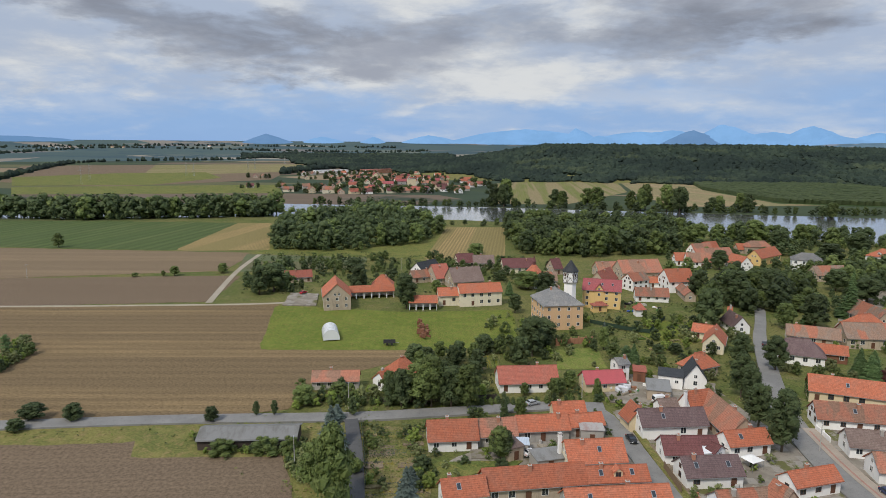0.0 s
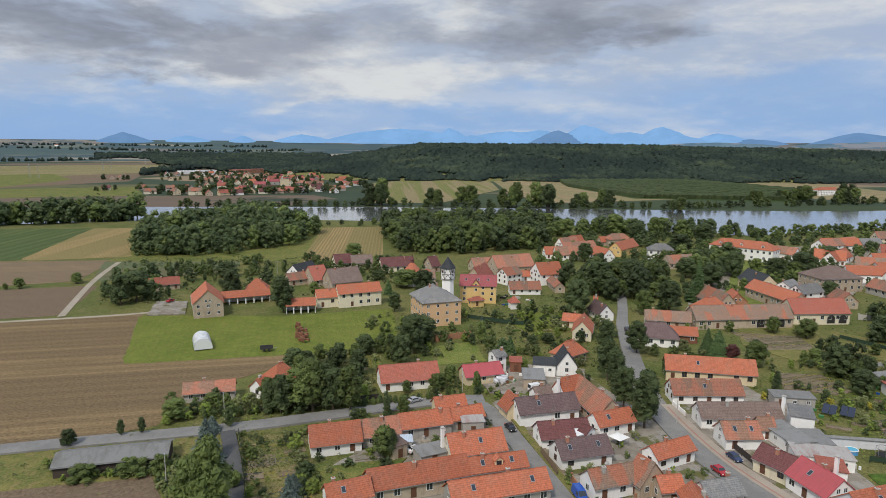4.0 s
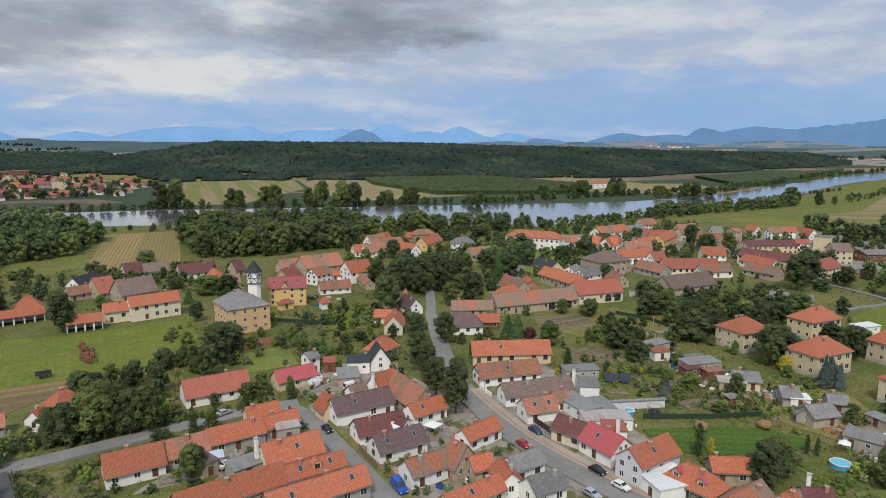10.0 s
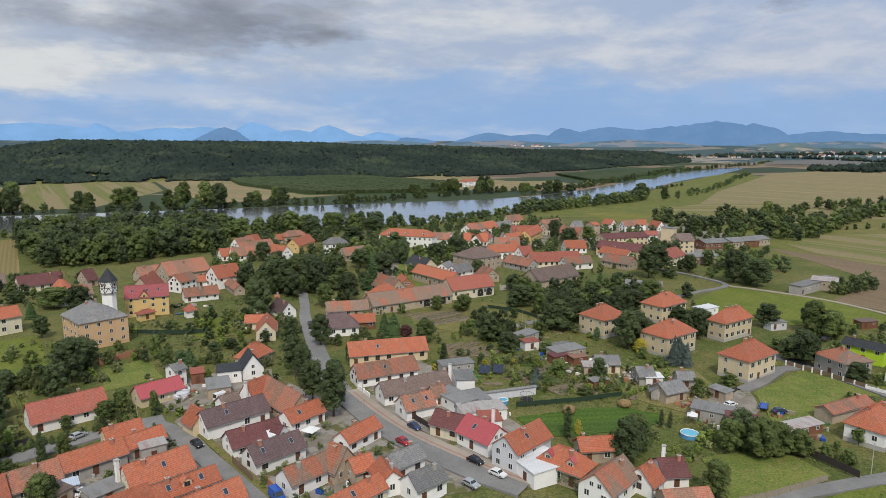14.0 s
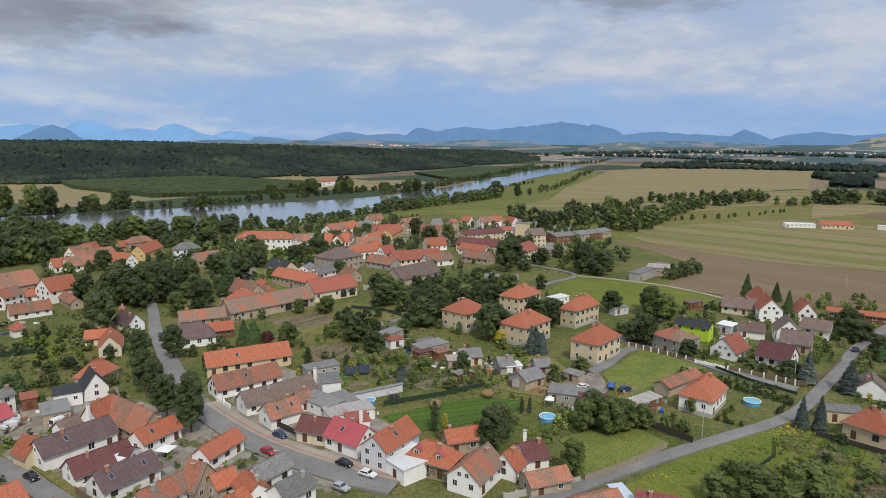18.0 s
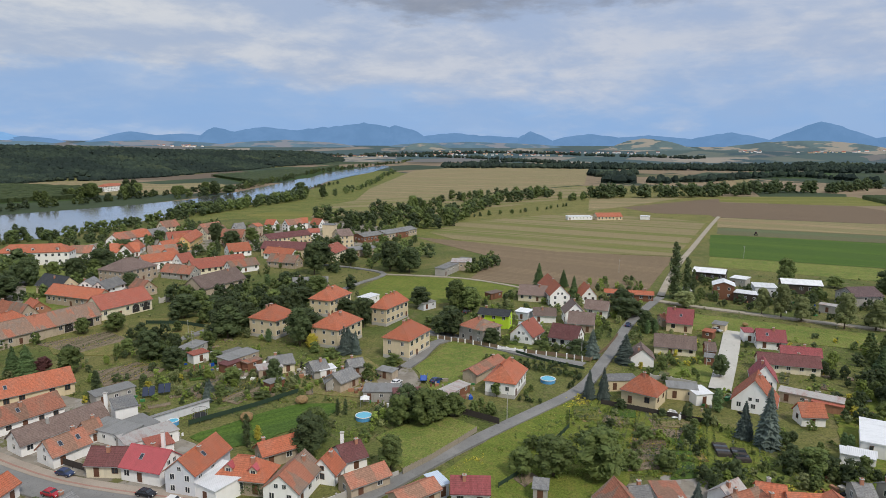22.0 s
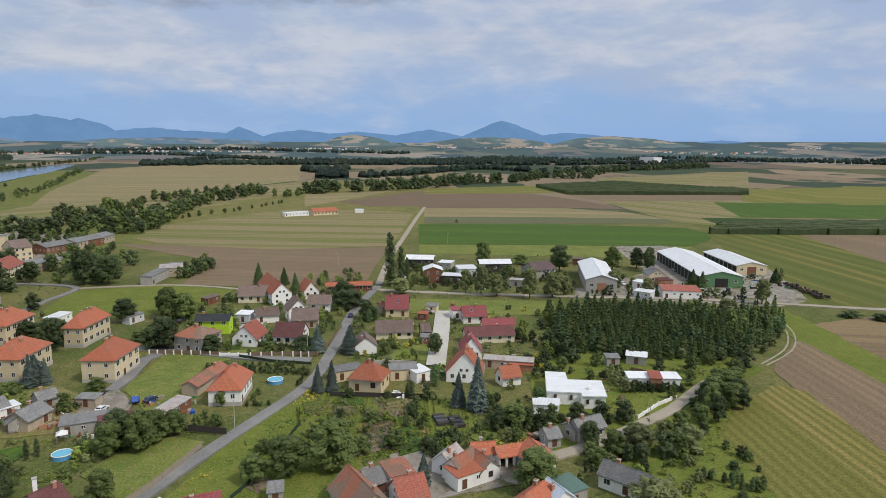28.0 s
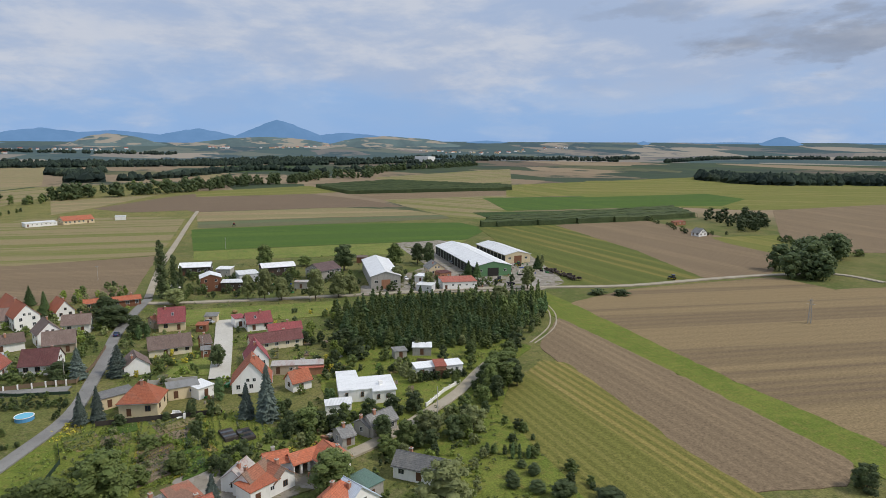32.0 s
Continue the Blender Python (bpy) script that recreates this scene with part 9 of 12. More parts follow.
house(237.5, 251.7, -107.4, 11.9, 8, 2.9, 6.5, 'tan', 'salmon')
house(428.2, 376.2, -0.3, 22.3, 9, 3.3, 8.5, 'tan', 'salmon', far=True)
house(407.2, 354.4, -4.8, 21.5, 9, 5, 9, 'cream', 'old', far=True)
house(433.4, 350.4, -22.1, 8.3, 9, 4.5, 9, 'white', 'slate', far=True)
house(392.1, 321.7, -78.4, 17.5, 10, 5, 10, 'tan', 'salmon', far=True)
house(431, 331.7, -11.6, 6.3, 10, 8, 10, 'tan', 'orange', far=True)
house(467.2, 342.6, -85.1, 8.9, 9, 5, 9, 'white', 'orange', far=True)
house(475.9, 327, -17.8, 16, 8, 5, 9, 'white', 'salmon', far=True)
house(489.7, 324.3, -53.4, 6.2, 8, 5, 9, 'white', 'orange', far=True)
house(496.7, 314.4, -106.8, 11.8, 8, 3.3, 8, 'white', 'orange', far=True)
house(348.2, 283.2, -31.6, 14.6, 10, 3.3, 8, 'white', 'orange', far=True)
house(401.1, 281.7, -20.3, 36.7, 12, 6, 9, 'sand', 'maroon', far=True)
house(360.6, 252, -78.6, 33, 12, 5, 9, 'sand', 'maroon', far=True)
house(347.9, 248.3, -95.8, 22.6, 8.5, 3.3, 6.8, 'white', 'orange')
house(325.8, 230.1, -88.5, 19.5, 9.1, 3.3, 7, 'tan', 'old')
house(361.6, 219.4, 6.4, 20.3, 14, 5, 9, 'cream', 'red')
house(434.4, 279.2, -53.7, 8.6, 11, 5.5, 8, 'white', 'red', far=True)
flat_block(411.4, 250.4, 20, 9, 9, 15, 'sand', 'grey', kind='silo_tower', label='tall beige flat-topped grain tower')
house(405.6, 236.2, -35.3, 10.4, 14, 9, 13, 'sand', 'brown', far=True)
flat_block(384.5, 209.1, -26.6, 20.8, 14, 4, 'tan', 'grey')
house(454.4, 230.3, -19.4, 48.7, 14, 4.5, 6.5, 'wood', 'grey', far=True, kind='barn')
house(471.2, 225.2, -10.5, 41.8, 13, 4.5, 6.5, 'tan', 'grey', far=True, kind='barn')
house(282.2, 184, -59.6, 17.7, 7.3, 2.9, 4.7, 'brick', 'slate')
flat_block(361.1, 128.9, -72.3, 11.7, 12, 4.5, 'tan', 'rust')
flat_block(354.4, 131.4, -2.7, 40.3, 6, 4, 'grey', 'grey')

# ---- flats ----
house(204.9, 150.8, -3.6, 13.7, 12.4, 6.7, 10.8, 'sand', 'orange', chim=3, kind='apartment_house', base=True, hip=(6.0, 6.0))
house(242.3, 147.8, -2.3, 17, 10.4, 6.7, 10.8, 'sand', 'orange', chim=3, kind='apartment_house', base=True, hip=(5.1, 5.1))
house(204.7, 122.4, -3.1, 16.8, 11.4, 6.7, 10.8, 'sand', 'orange', chim=3, kind='apartment_house', base=True, hip=(5.6, 5.6))
house(239.1, 117, -5.3, 17.9, 7, 6.7, 10.8, 'sand', 'orange', chim=3, kind='apartment_house', base=True, hip=(3.6, 3.6))
house(202.2, 92.5, -3.7, 16, 10.1, 6.7, 10.8, 'sand', 'orange', chim=3, kind='apartment_house', base=True, hip=(5.0, 5.0))

# ---- gardens east of the road ----
flat_block(166.8, 154.2, -18.2, 5.6, 4, 2.6, 'white', 'red')
flat_block(173.3, 162.6, 5.3, 10.4, 5, 2.2, 'grey', 'grey')
flat_block(170.3, 140.3, -12, 12.3, 6, 2.6, 'tan', 'grey')
flat_block(163.8, 138.2, -10.1, 6.2, 4, 2.2, 'wood', 'maroon')
house(169.7, 123, -40.9, 7.4, 7, 2.8, 4.6, 'cream', 'slate')
flat_block(164.1, 123.2, -42.4, 7.5, 5, 2.6, 'tan', 'rust')
house(170.1, 109.3, -35, 5, 7, 2.6, 4.5, 'grey', 'slate')
flat_block(170.5, 106.3, -37.3, 5.2, 4, 2.4, 'white', 'white')
house(164.2, 96.9, -14.4, 7.8, 6.5, 2.8, 4.8, 'tan', 'slate')
house(177.5, 99.8, -41.7, 4.9, 5, 2.4, 4, 'grey', 'slate')
house(162.2, 98.4, -143.6, 4, 5, 2.4, 4, 'grey', 'slate')
flat_block(161, 81.5, -69.6, 10.5, 6, 2.6, 'grey', 'grey')
flat_block(160.6, 73.4, -61.5, 7.8, 6, 2.6, 'tan', 'maroon')
house(181.5, 50.1, 0.2, 13.8, 8.9, 4.2, 8.4, 'white', 'orange', base=True, hip=(3.0, 3.0))
house(182.6, 51.6, 0.8, 3.8, 4.6, 5, 7.6, 'white', 'orange', chim=0, door=0, kind='house_bay', label='white gabled front bay with an orange-tiled roof')
house(191.5, 60.3, -13.5, 17.6, 5, 2.5, 3.8, 'tan', 'salmon', win=0)
flat_block(170.4, 63.1, -17, 11.5, 4, 1.9, 'wood', 'rust')
flat_block(163.7, 63.7, -11, 9.1, 4, 1.7, 'wood', 'rust')
flat_block(157.1, 63.3, -7.3, 6, 3, 1.6, 'grey', 'white', win=0)
flat_block(130.7, 152.8, -19, 10.8, 5, 2.6, 'grey', 'grey')
flat_block(120.4, 137, -33.4, 5.3, 8, 5, 'white', 'slate')
flat_block(111.9, 131.2, -92, 12.4, 6, 2.8, 'white', 'grey')
flat_block(114.4, 128.4, -14.4, 10.4, 8, 2.6, 'grey', 'grey')
flat_block(112.6, 120.8, -24.4, 12.2, 6, 2.6, 'white', 'rust')
flat_block(110.1, 115.1, -31.1, 5.3, 6, 2.6, 'white', 'red')
flat_block(126.7, 126.8, -20.1, 20.8, 0.4, 1.8, 'palegrey', 'grey', win=0, kind='garden_wall', label='long grey concrete garden wall')

# ---- estate ----
house(227.3, 73.4, -112, 11.7, 10.7, 5.2, 8, 'grey', 'old', hip=(4.7, 4.7))
house(248, 73.6, -88.4, 12.7, 6.2, 5, 6.5, 'lime', 'dark')
flat_block(263.5, 65.4, -99.5, 5.7, 6, 3, 'palegrey', 'white')
house(262.8, 56.5, -73.7, 9.1, 5.6, 2.9, 5.2, 'white', 'brown')
house(234.2, 56.8, -10.6, 10.5, 9, 2.6, 7, 'white', 'red')
house(299.3, 69.2, -84.9, 14.6, 8.9, 3, 6.6, 'cream', 'brown')
house(303.1, 61.2, -155.8, 28.5, 9, 5, 9.5, 'white', 'orange')
house(266.6, 45.1, -160.2, 9.6, 8, 4.5, 8.5, 'white', 'brown')
house(255.6, 39.7, -85.4, 10, 8.4, 3.3, 6.7, 'tan', 'brown')
house(233.8, 41.7, -97.8, 10.5, 9.3, 3.1, 6.9, 'white', 'maroon', brown=True)
house(280.7, 37.1, -93, 9.8, 7.1, 3.3, 6.2, 'white', 'brown')
house(306.9, 46, -157, 11.1, 7, 3.3, 7.5, 'white', 'orange')
house(317.8, 27.5, -83.2, 22.7, 5, 2.8, 4, 'wood', 'orange')
house(272.4, 2.9, -92.4, 9.6, 10.9, 3.3, 7.8, 'sand', 'crimson', lights=1)
house(239.4, 3.9, -86.6, 13.8, 7.7, 2.5, 5.7, 'cream', 'brown', brown=True)
house(222.5, 14.1, -170.5, 8.3, 7.5, 2.5, 5.5, 'white', 'brown', gate=1, win=0)
house(186.8, 10.6, -105.4, 9.9, 8.6, 3.6, 7.8, 'sand', 'orange', hip=(4.3, 4.3))
flat_block(194.8, 0.5, -83.8, 8.3, 5, 3, 'sand', 'grey')
flat_block(193.3, -4.2, -57.8, 5, 6, 2.8, 'white', 'white')
flat_block(195.4, 18.2, -64.4, 9.4, 5, 2.8, 'sand', 'slate')
house(259.6, -28.6, -85.3, 9.6, 7.7, 2.8, 6, 'white', 'crimson', lights=1)
flat_block(265.3, -21.6, -80, 3.9, 6, 3.4, 'white', 'crimson')
house(232.4, -31.4, -84.5, 18.4, 6.1, 2.6, 5.1, 'cream', 'maroon')
house(244.4, -36.6, -87.1, 12.4, 5, 2.6, 4.7, 'sand', 'crimson')
house(215.6, -22.8, 179.1, 9.6, 7, 2.6, 7.2, 'white', 'crimson')
house(194.5, -19, -8.8, 9.6, 11, 2.7, 9, 'white', 'orange')
flat_block(202.2, -34.1, -104.6, 16, 4, 2.6, 'tan', 'rust')
flat_block(198.6, -37.7, -103.6, 7.4, 1, 1.9, 'brick', 'red', win=0, kind='garden_wall', label='low red-capped yard wall')
house(188.6, -31.8, -71.7, 6.2, 5, 2.5, 5, 'white', 'orange')
bungalow(176.5, -47.5)
flat_block(166.6, -38.6, -98, 6.6, 3.6, 2.2, 'white', 'white', win=0, kind='porch', label='white flat-roofed porch beside a bungalow')
flat_block(204.1, -69.2, -93.4, 4.3, 4, 2.4, 'grey', 'grey')
flat_block(205, -77.9, -111.6, 6.5, 5, 2.6, 'grey', 'white')
flat_block(184.8, -75.6, -95.2, 15.4, 5, 2.6, 'white', 'white')
flat_block(183, -75.5, -101.5, 3.2, 6, 3.4, 'brick', 'red')
flat_block(168.2, -39.9, -99, 5.5, 3, 1.8, 'white', 'white')
house(276.2, 8.7, -67.5, 4.7, 6, 2.6, 4, 'tan', 'old')
flat_block(275.3, -12.1, -103.2, 4.8, 5, 2.6, 'sand', 'grey')
flat_block(263.5, -7.9, -107.5, 3.8, 4, 2.2, 'wood', 'orange')
house(239.2, -7.7, -80.1, 3.2, 6, 2.6, 4.5, 'wood', 'brown')
flat_block(230.5, -7.6, -93.2, 3, 4, 2.2, 'wood', 'grey')

# ---- south row ----
house(120.1, 8.8, -152, 13, 8, 2.8, 6.5, 'tan', 'old')
house(127.8, 7.3, -58.1, 3.8, 6, 2.8, 4.4, 'grey', 'slate', gate=1)
flat_block(129.7, 1.7, -67.9, 5.2, 6.5, 3.6, 'white', 'salmon')
house(122.4, -0.7, -68.1, 6.1, 6.5, 2.5, 5.6, 'white', 'red')
house(135.8, -9.9, -33.3, 6, 5.5, 2.5, 4.7, 'white', 'rust')
house(132.8, -12.5, -43.7, 7, 5.5, 2.5, 5, 'white', 'old')
house(132.5, -17.2, -151.2, 5.7, 5, 2.6, 4.6, 'white', 'old')
flat_block(129.7, -12.9, -60.4, 7.1, 5, 3, 'white', 'orange')
house(139.5, -17.9, -86.3, 5.3, 4.5, 2.6, 4.2, 'white', 'orange')
house(136.3, -29.6, -165.9, 6.5, 7, 2.8, 5, 'white', 'orange')
house(147.5, -35.5, -77, 3.4, 5.2, 2.5, 3.8, 'grey', 'slate')
house(150.4, -45.4, -66.6, 7.9, 5, 3, 5, 'grey', 'slate')
house(150.2, -41.4, -57.9, 2.1, 5, 2.5, 3.8, 'grey', 'grey')
house(124.4, -47.5, -134.7, 12.2, 5, 2.8, 4.8, 'white', 'slate')
flat_block(122, -33.2, -65.3, 6.1, 6, 3, 'grey', 'green')
house(115.2, -29.3, -156.1, 5.2, 9, 3.3, 7, 'white', 'blue')
house(113.3, -24.7, 135.5, 15.1, 9, 3.3, 7.5, 'white', 'orange', hip=(4.5, 4.5))
flat_block(124.9, 26.5, -80.6, 2.9, 4, 2.4, 'grey', 'slate')
open_shed(138.5, -24.3, -74.6, 7.5, 4.5, 2.6, 4.0, 'white', 'orange', 4)

# ---- farm halls ----
house(384.7, -9.9, -98.4, 16.5, 12, 4.5, 6, 'dark', 'white', kind='workshop', chim=0)
house(339.3, -15.2, -179.8, 9.4, 9.5, 6.5, 8.2, 'wood', 'white', kind='workshop', chim=0)
flat_block(334.5, -25.7, -104, 10.8, 7, 4, 'dark', 'white')
flat_block(375.5, -24.8, -111, 7.8, 8, 3.5, 'grey', 'white')
flat_block(355.6, -34.7, -84.6, 10.3, 11, 4, 'palegrey', 'white')
house(368.5, -52.3, -87.9, 18.3, 11, 4.5, 6, 'dark', 'white', kind='workshop', chim=0)
house(348.5, -74.2, -62.5, 13.9, 13, 5, 8, 'grey', 'purple', kind='barn', chim=0)
flat_block(326.1, -58.2, -111.1, 6.6, 4, 3, 'grey', 'rust')
hall = house(333.7, -102.4, -10.6, 50.4, 15, 6.2, 8.5, 'grey', 'white', kind='farm_hall', label='grey steel hall with a white roof and a red gate', chim=0, win=0)
hall_front(hall, 15, 6.2, 'red', -1, 50.4, 0)
hall = house(357.9, -168, -6.4, 80.2, 22, 5.5, 8, 'green', 'white', kind='farm_hall', label='long green-ended hall with a white roof', chim=0, win=0)
hall_front(hall, 22, 5.5, 'dark', -1, 80.2, 1)
hall = house(373.6, -198.5, -3.8, 48.1, 17, 5, 7, 'sand', 'white', kind='farm_hall', label='long cream open hall with a white roof', chim=0, win=0)
hall_front(hall, 17, 5, 'wood', -1, 48.1, 1)
house(332.5, -133.8, 174.6, 11.2, 9, 4.5, 7.5, 'sand', 'grey')
flat_block(300.1, -133.6, -102.1, 17.6, 13, 3.6, 'white', 'red')
flat_block(323, -135.2, -84.2, 7, 6, 3.2, 'brick', 'maroon')
flat_block(319.2, -121.8, -137.6, 6.8, 6, 3, 'white', 'white')
flat_block(296.8, -114.9, -130.3, 8, 6, 3.2, 'palegrey', 'white')
flat_block(387.3, -107.1, -110.8, 6.3, 6, 3, 'wood', 'brown')

# ---- plain ----
flat_block(662.2, 109.9, -64.5, 24.9, 10, 3, 'white', 'white')
house(674.5, 83.1, -62.9, 26.4, 14, 3.3, 6.5, 'sand', 'orange', far=True)
flat_block(691.5, 47.5, 0, 9, 9, 3, 'white', 'white')
house(405.9, -397.9, -175.5, 8.1, 9, 2.5, 6, 'white', 'slate', far=True)
flat_block(470.8, -435.3, -90.2, 13.4, 5, 3, 'brick', 'red')
house(768.7, 866.8, 10.3, 44.4, 11, 8, 12, 'white', 'orange', far=True, kind='manor_house', label='white manor house with a red roof beside the river', hip=(5.5, 5.5))
far_village(100)

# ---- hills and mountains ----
mountain(-33.31, 0.60, -41.68, -27.48, 'mid', 4850, 'mountain in blue haze on the horizon', mesa=0.5)
mountain(-15.02, 0.94, -18.08, -11.63, 'mid', 4790, 'mountain in blue haze on the horizon', flat=0.2)
mountain(-10.43, 0.74, -13.28, -7.07, 'far', 4850, 'mountain in blue haze on the horizon')
mountain(-6.00, 0.72, -8.04, -4.14, 'far', 4850, 'mountain in blue haze on the horizon')
mountain(-1.19, 0.89, -5.12, 3.74, 'far', 4870, 'mountain in blue haze on the horizon')
mountain(7.14, 1.45, -2.17, 16.59, 'far', 4880, 'mountain in blue haze on the horizon', mesa=0.2)
mountain(4.71, 1.06, 1.77, 11.01, 'far', 4830, 'mountain in blue haze on the horizon', mesa=0.2)
mountain(11.45, 1.50, 9.58, 14.76, 'far', 4860, 'mountain in blue haze on the horizon')
mountain(13.44, 0.95, 11.01, 16.14, 'far', 4800, 'mountain in blue haze on the horizon')
mountain(16.55, 1.26, 10.53, 23.54, 'far', 4880, 'mountain in blue haze on the horizon', mesa=0.2)
mountain(19.22, 1.35, 13.37, 25.18, 'far', 4890, 'mountain in blue haze on the horizon', mesa=0.3)
mountain(20.86, 1.4, 17.2, 24.6, 'mid', 4750, 'mountain in blue haze on the horizon', flat=0.4)
mountain(22.95, 1.82, 19.71, 28.71, 'far', 4820, 'mountain in blue haze on the horizon', flat=0.4)
mountain(26.72, 1.19, 21.86, 30.57, 'far', 4825, 'mountain in blue haze on the horizon', mesa=0.3)
mountain(29.37, 1.63, 25.18, 33.75, 'far', 4820, 'mountain in blue haze on the horizon', flat=0.4)
mountain(30.69, 0.92, 26.94, 36.09, 'far', 4740, 'mountain in blue haze on the horizon')
mountain(33.70, 1.09, 29.82, 38.47, 'far', 4850, 'mountain in blue haze on the horizon')
mountain(36.10, 0.62, 32.75, 40.32, 'mid', 4800, 'mountain in blue haze on the horizon', mesa=0.3)
mountain(43.21, 1.08, 38.47, 49.87, 'mid', 4820, 'mountain in blue haze on the horizon')
mountain(46.93, 0.96, 40.32, 53.04, 'mid', 4825, 'mountain in blue haze on the horizon', mesa=0.3)
mountain(49.39, 1.49, 46.96, 55.67, 'mid', 4800, 'mountain in blue haze on the horizon')
mountain(53.33, 1.59, 48.23, 61.49, 'mid', 4790, 'mountain in blue haze on the horizon', mesa=0.3)
mountain(61.86, 2.03, 53.89, 68.05, 'mid', 4780, 'mountain in blue haze on the horizon', mesa=0.3)
mountain(64.42, 1.83, 61.58, 68.76, 'mid', 4785, 'mountain in blue haze on the horizon', mesa=0.3)
mountain(58.45, 1.62, 51.57, 66.73, 'mid', 4790, 'mountain in blue haze on the horizon', mesa=0.3)
mountain(62.11, 1.96, 56.99, 67.68, 'mid', 4775, 'mountain in blue haze on the horizon', mesa=0.55)
mountain(69.53, 1.21, 63.36, 75.91, 'mid', 4850, 'mountain in blue haze on the horizon', mesa=0.3)
mountain(72.76, 0.98, 65.78, 80.15, 'mid', 4855, 'mountain in blue haze on the horizon', mesa=0.5)
mountain(76.20, 1.34, 73.69, 79.74, 'mid', 4840, 'mountain in blue haze on the horizon')
mountain(81.33, 1.14, 75.91, 86.77, 'mid', 4850, 'mountain in blue haze on the horizon', mesa=0.3)
mountain(85.98, 1.04, 79.33, 91.95, 'mid', 4855, 'mountain in blue haze on the horizon', mesa=0.5)
mountain(85.63, 0.79, 81.78, 90.96, 'near', 4500, 'mountain in blue haze on the horizon', mesa=0.25)
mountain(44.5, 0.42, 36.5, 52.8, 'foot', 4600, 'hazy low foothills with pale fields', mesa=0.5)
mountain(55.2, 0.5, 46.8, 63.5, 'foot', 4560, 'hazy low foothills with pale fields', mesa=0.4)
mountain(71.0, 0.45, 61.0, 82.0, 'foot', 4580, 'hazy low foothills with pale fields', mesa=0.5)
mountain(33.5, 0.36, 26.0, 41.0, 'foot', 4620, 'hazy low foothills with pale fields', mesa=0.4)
mountain(66.74, 0.35, 63.85, 70.96, 'near', 4300, 'mountain in blue haze on the horizon', mesa=0.2)
mountain(92.23, 1.26, 85.46, 98.55, 'mid', 4830, 'mountain in blue haze on the horizon', mesa=0.05, flat=0.4)
mountain(98.52, 2.06, 92.71, 104.93, 'mid', 4780, 'mountain in blue haze on the horizon', flat=0.3)
mountain(104.18, 1.04, 98.55, 110.83, 'mid', 4800, 'mountain in blue haze on the horizon', mesa=0.3)
mountain(97.60, 0.64, 87.28, 106.74, 'near', 4450, 'mountain in blue haze on the horizon', mesa=0.2)
mountain(107.65, 0.77, 100.54, 116.92, 'near', 4480, 'mountain in blue haze on the horizon', mesa=0.3)
mountain(86.31, 0.38, 80.57, 92.19, 'near', 4450, 'mountain in blue haze on the horizon', mesa=0.2)
mountain(91.70, 1.00, 86.31, 98.10, 'mid', 4800, 'mountain in blue haze on the horizon')
mountain(81.52, 0.78, 75.08, 88.26, 'mid', 4830, 'mountain in blue haze on the horizon', mesa=0.3)
mountain(116.50, 0.42, 112.64, 120.15, 'mid', 4850, 'mountain in blue haze on the horizon', mesa=0.3)
mountain(129.63, 0.44, 128.27, 131.19, 'mid', 4800, 'mountain in blue haze on the horizon', flat=0.2)
mountain(139.88, 0.81, 137.36, 142.42, 'mid', 4780, 'mountain in blue haze on the horizon')
mountain(125.49, 0.23, 115.84, 130.08, 'mid', 4840, 'mountain in blue haze on the horizon', mesa=0.5)
mountain(136.55, 0.37, 127.81, 146.61, 'mid', 4860, 'mountain in blue haze on the horizon', mesa=0.6)
mountain(148.99, 0.40, 140.53, 157.70, 'mid', 4860, 'mountain in blue haze on the horizon', mesa=0.6)
wooded_hill()

# ---- far woods ----
far_belt(260, 13, 40, (-901.3, 1323.2), (-1354.8, 2393.1), (-1214.7, 2732.1), (-927.7, 2947.4), (-799.1, 3643.4), (-405, 3254.9))
far_belt(260, 12, 80, (-2091.2, 3088.6), (-1902.9, 3777.8), (-1213.6, 3863.9), (-541, 3821.9), (-82.7, 3999.1))
far_belt(220, 12, 120, (-2452.6, 3409.5), (-1621.8, 4143.9), (-312.1, 4308.7))
far_belt(300, 15, 60, (-406.1, 1648.7), (-306, 2456.8), (-8.3, 2510), (206.7, 2051.4))
far_belt(260, 15, 50, (2271, 1771.1), (2966.6, 1819.3), (3204.5, 1504.3), (3195.6, 1070.1), (2828.7, 592))
far_belt(400, 14, 110, (3202.9, 1708.3), (3801.6, 1108.8), (3706, 503.2), (3569.9, -21.4))
far_belt(160, 14, 40, (2448.6, 874.2), (2967.1, 788.3), (2736.7, 428), (2619.9, -18.9))
far_belt(120, 14, 45, (1763.5, 267.4), (1618.4, 192.9), (1851, 164.1))
far_belt(500, 14, 80, (2333.5, 819.6), (2276.6, 226), (2488.1, -399.4), (2997.8, -1147.6), (2848.9, -1479.2), (2378.2, -1828.8))
far_belt(300, 15, 50, (1401.1, 187.5), (1484.3, 20.3), (1906.5, -222.7), (1726.4, -430.5), (2235.6, -1060.2))
far_belt(420, 14, 80, (2275.6, 467.2), (2331.2, 6.2), (2333.8, -562.1), (2687, -1217.6), (2555.4, -2088))
far_belt(420, 14, 60, (2231.4, -1975.1), (2341.2, -2479.3), (1919.6, -2926.6), (1697.2, -3061))
far_belt(900, 16, 150, (1154.8, -1123.6), (970.1, -1108.7), (862.5, -1323), (788.9, -1432.6))
row_of(90, ['broad', 'broad', 'willow', 'bush'], 18, (960, 141), (1046, 10), (1088.1, -33.3), (1209.9, -121.6), (1240.2, -198), (1439.6, -312.9), jitter=16, leafs=('deep',), joined=True)
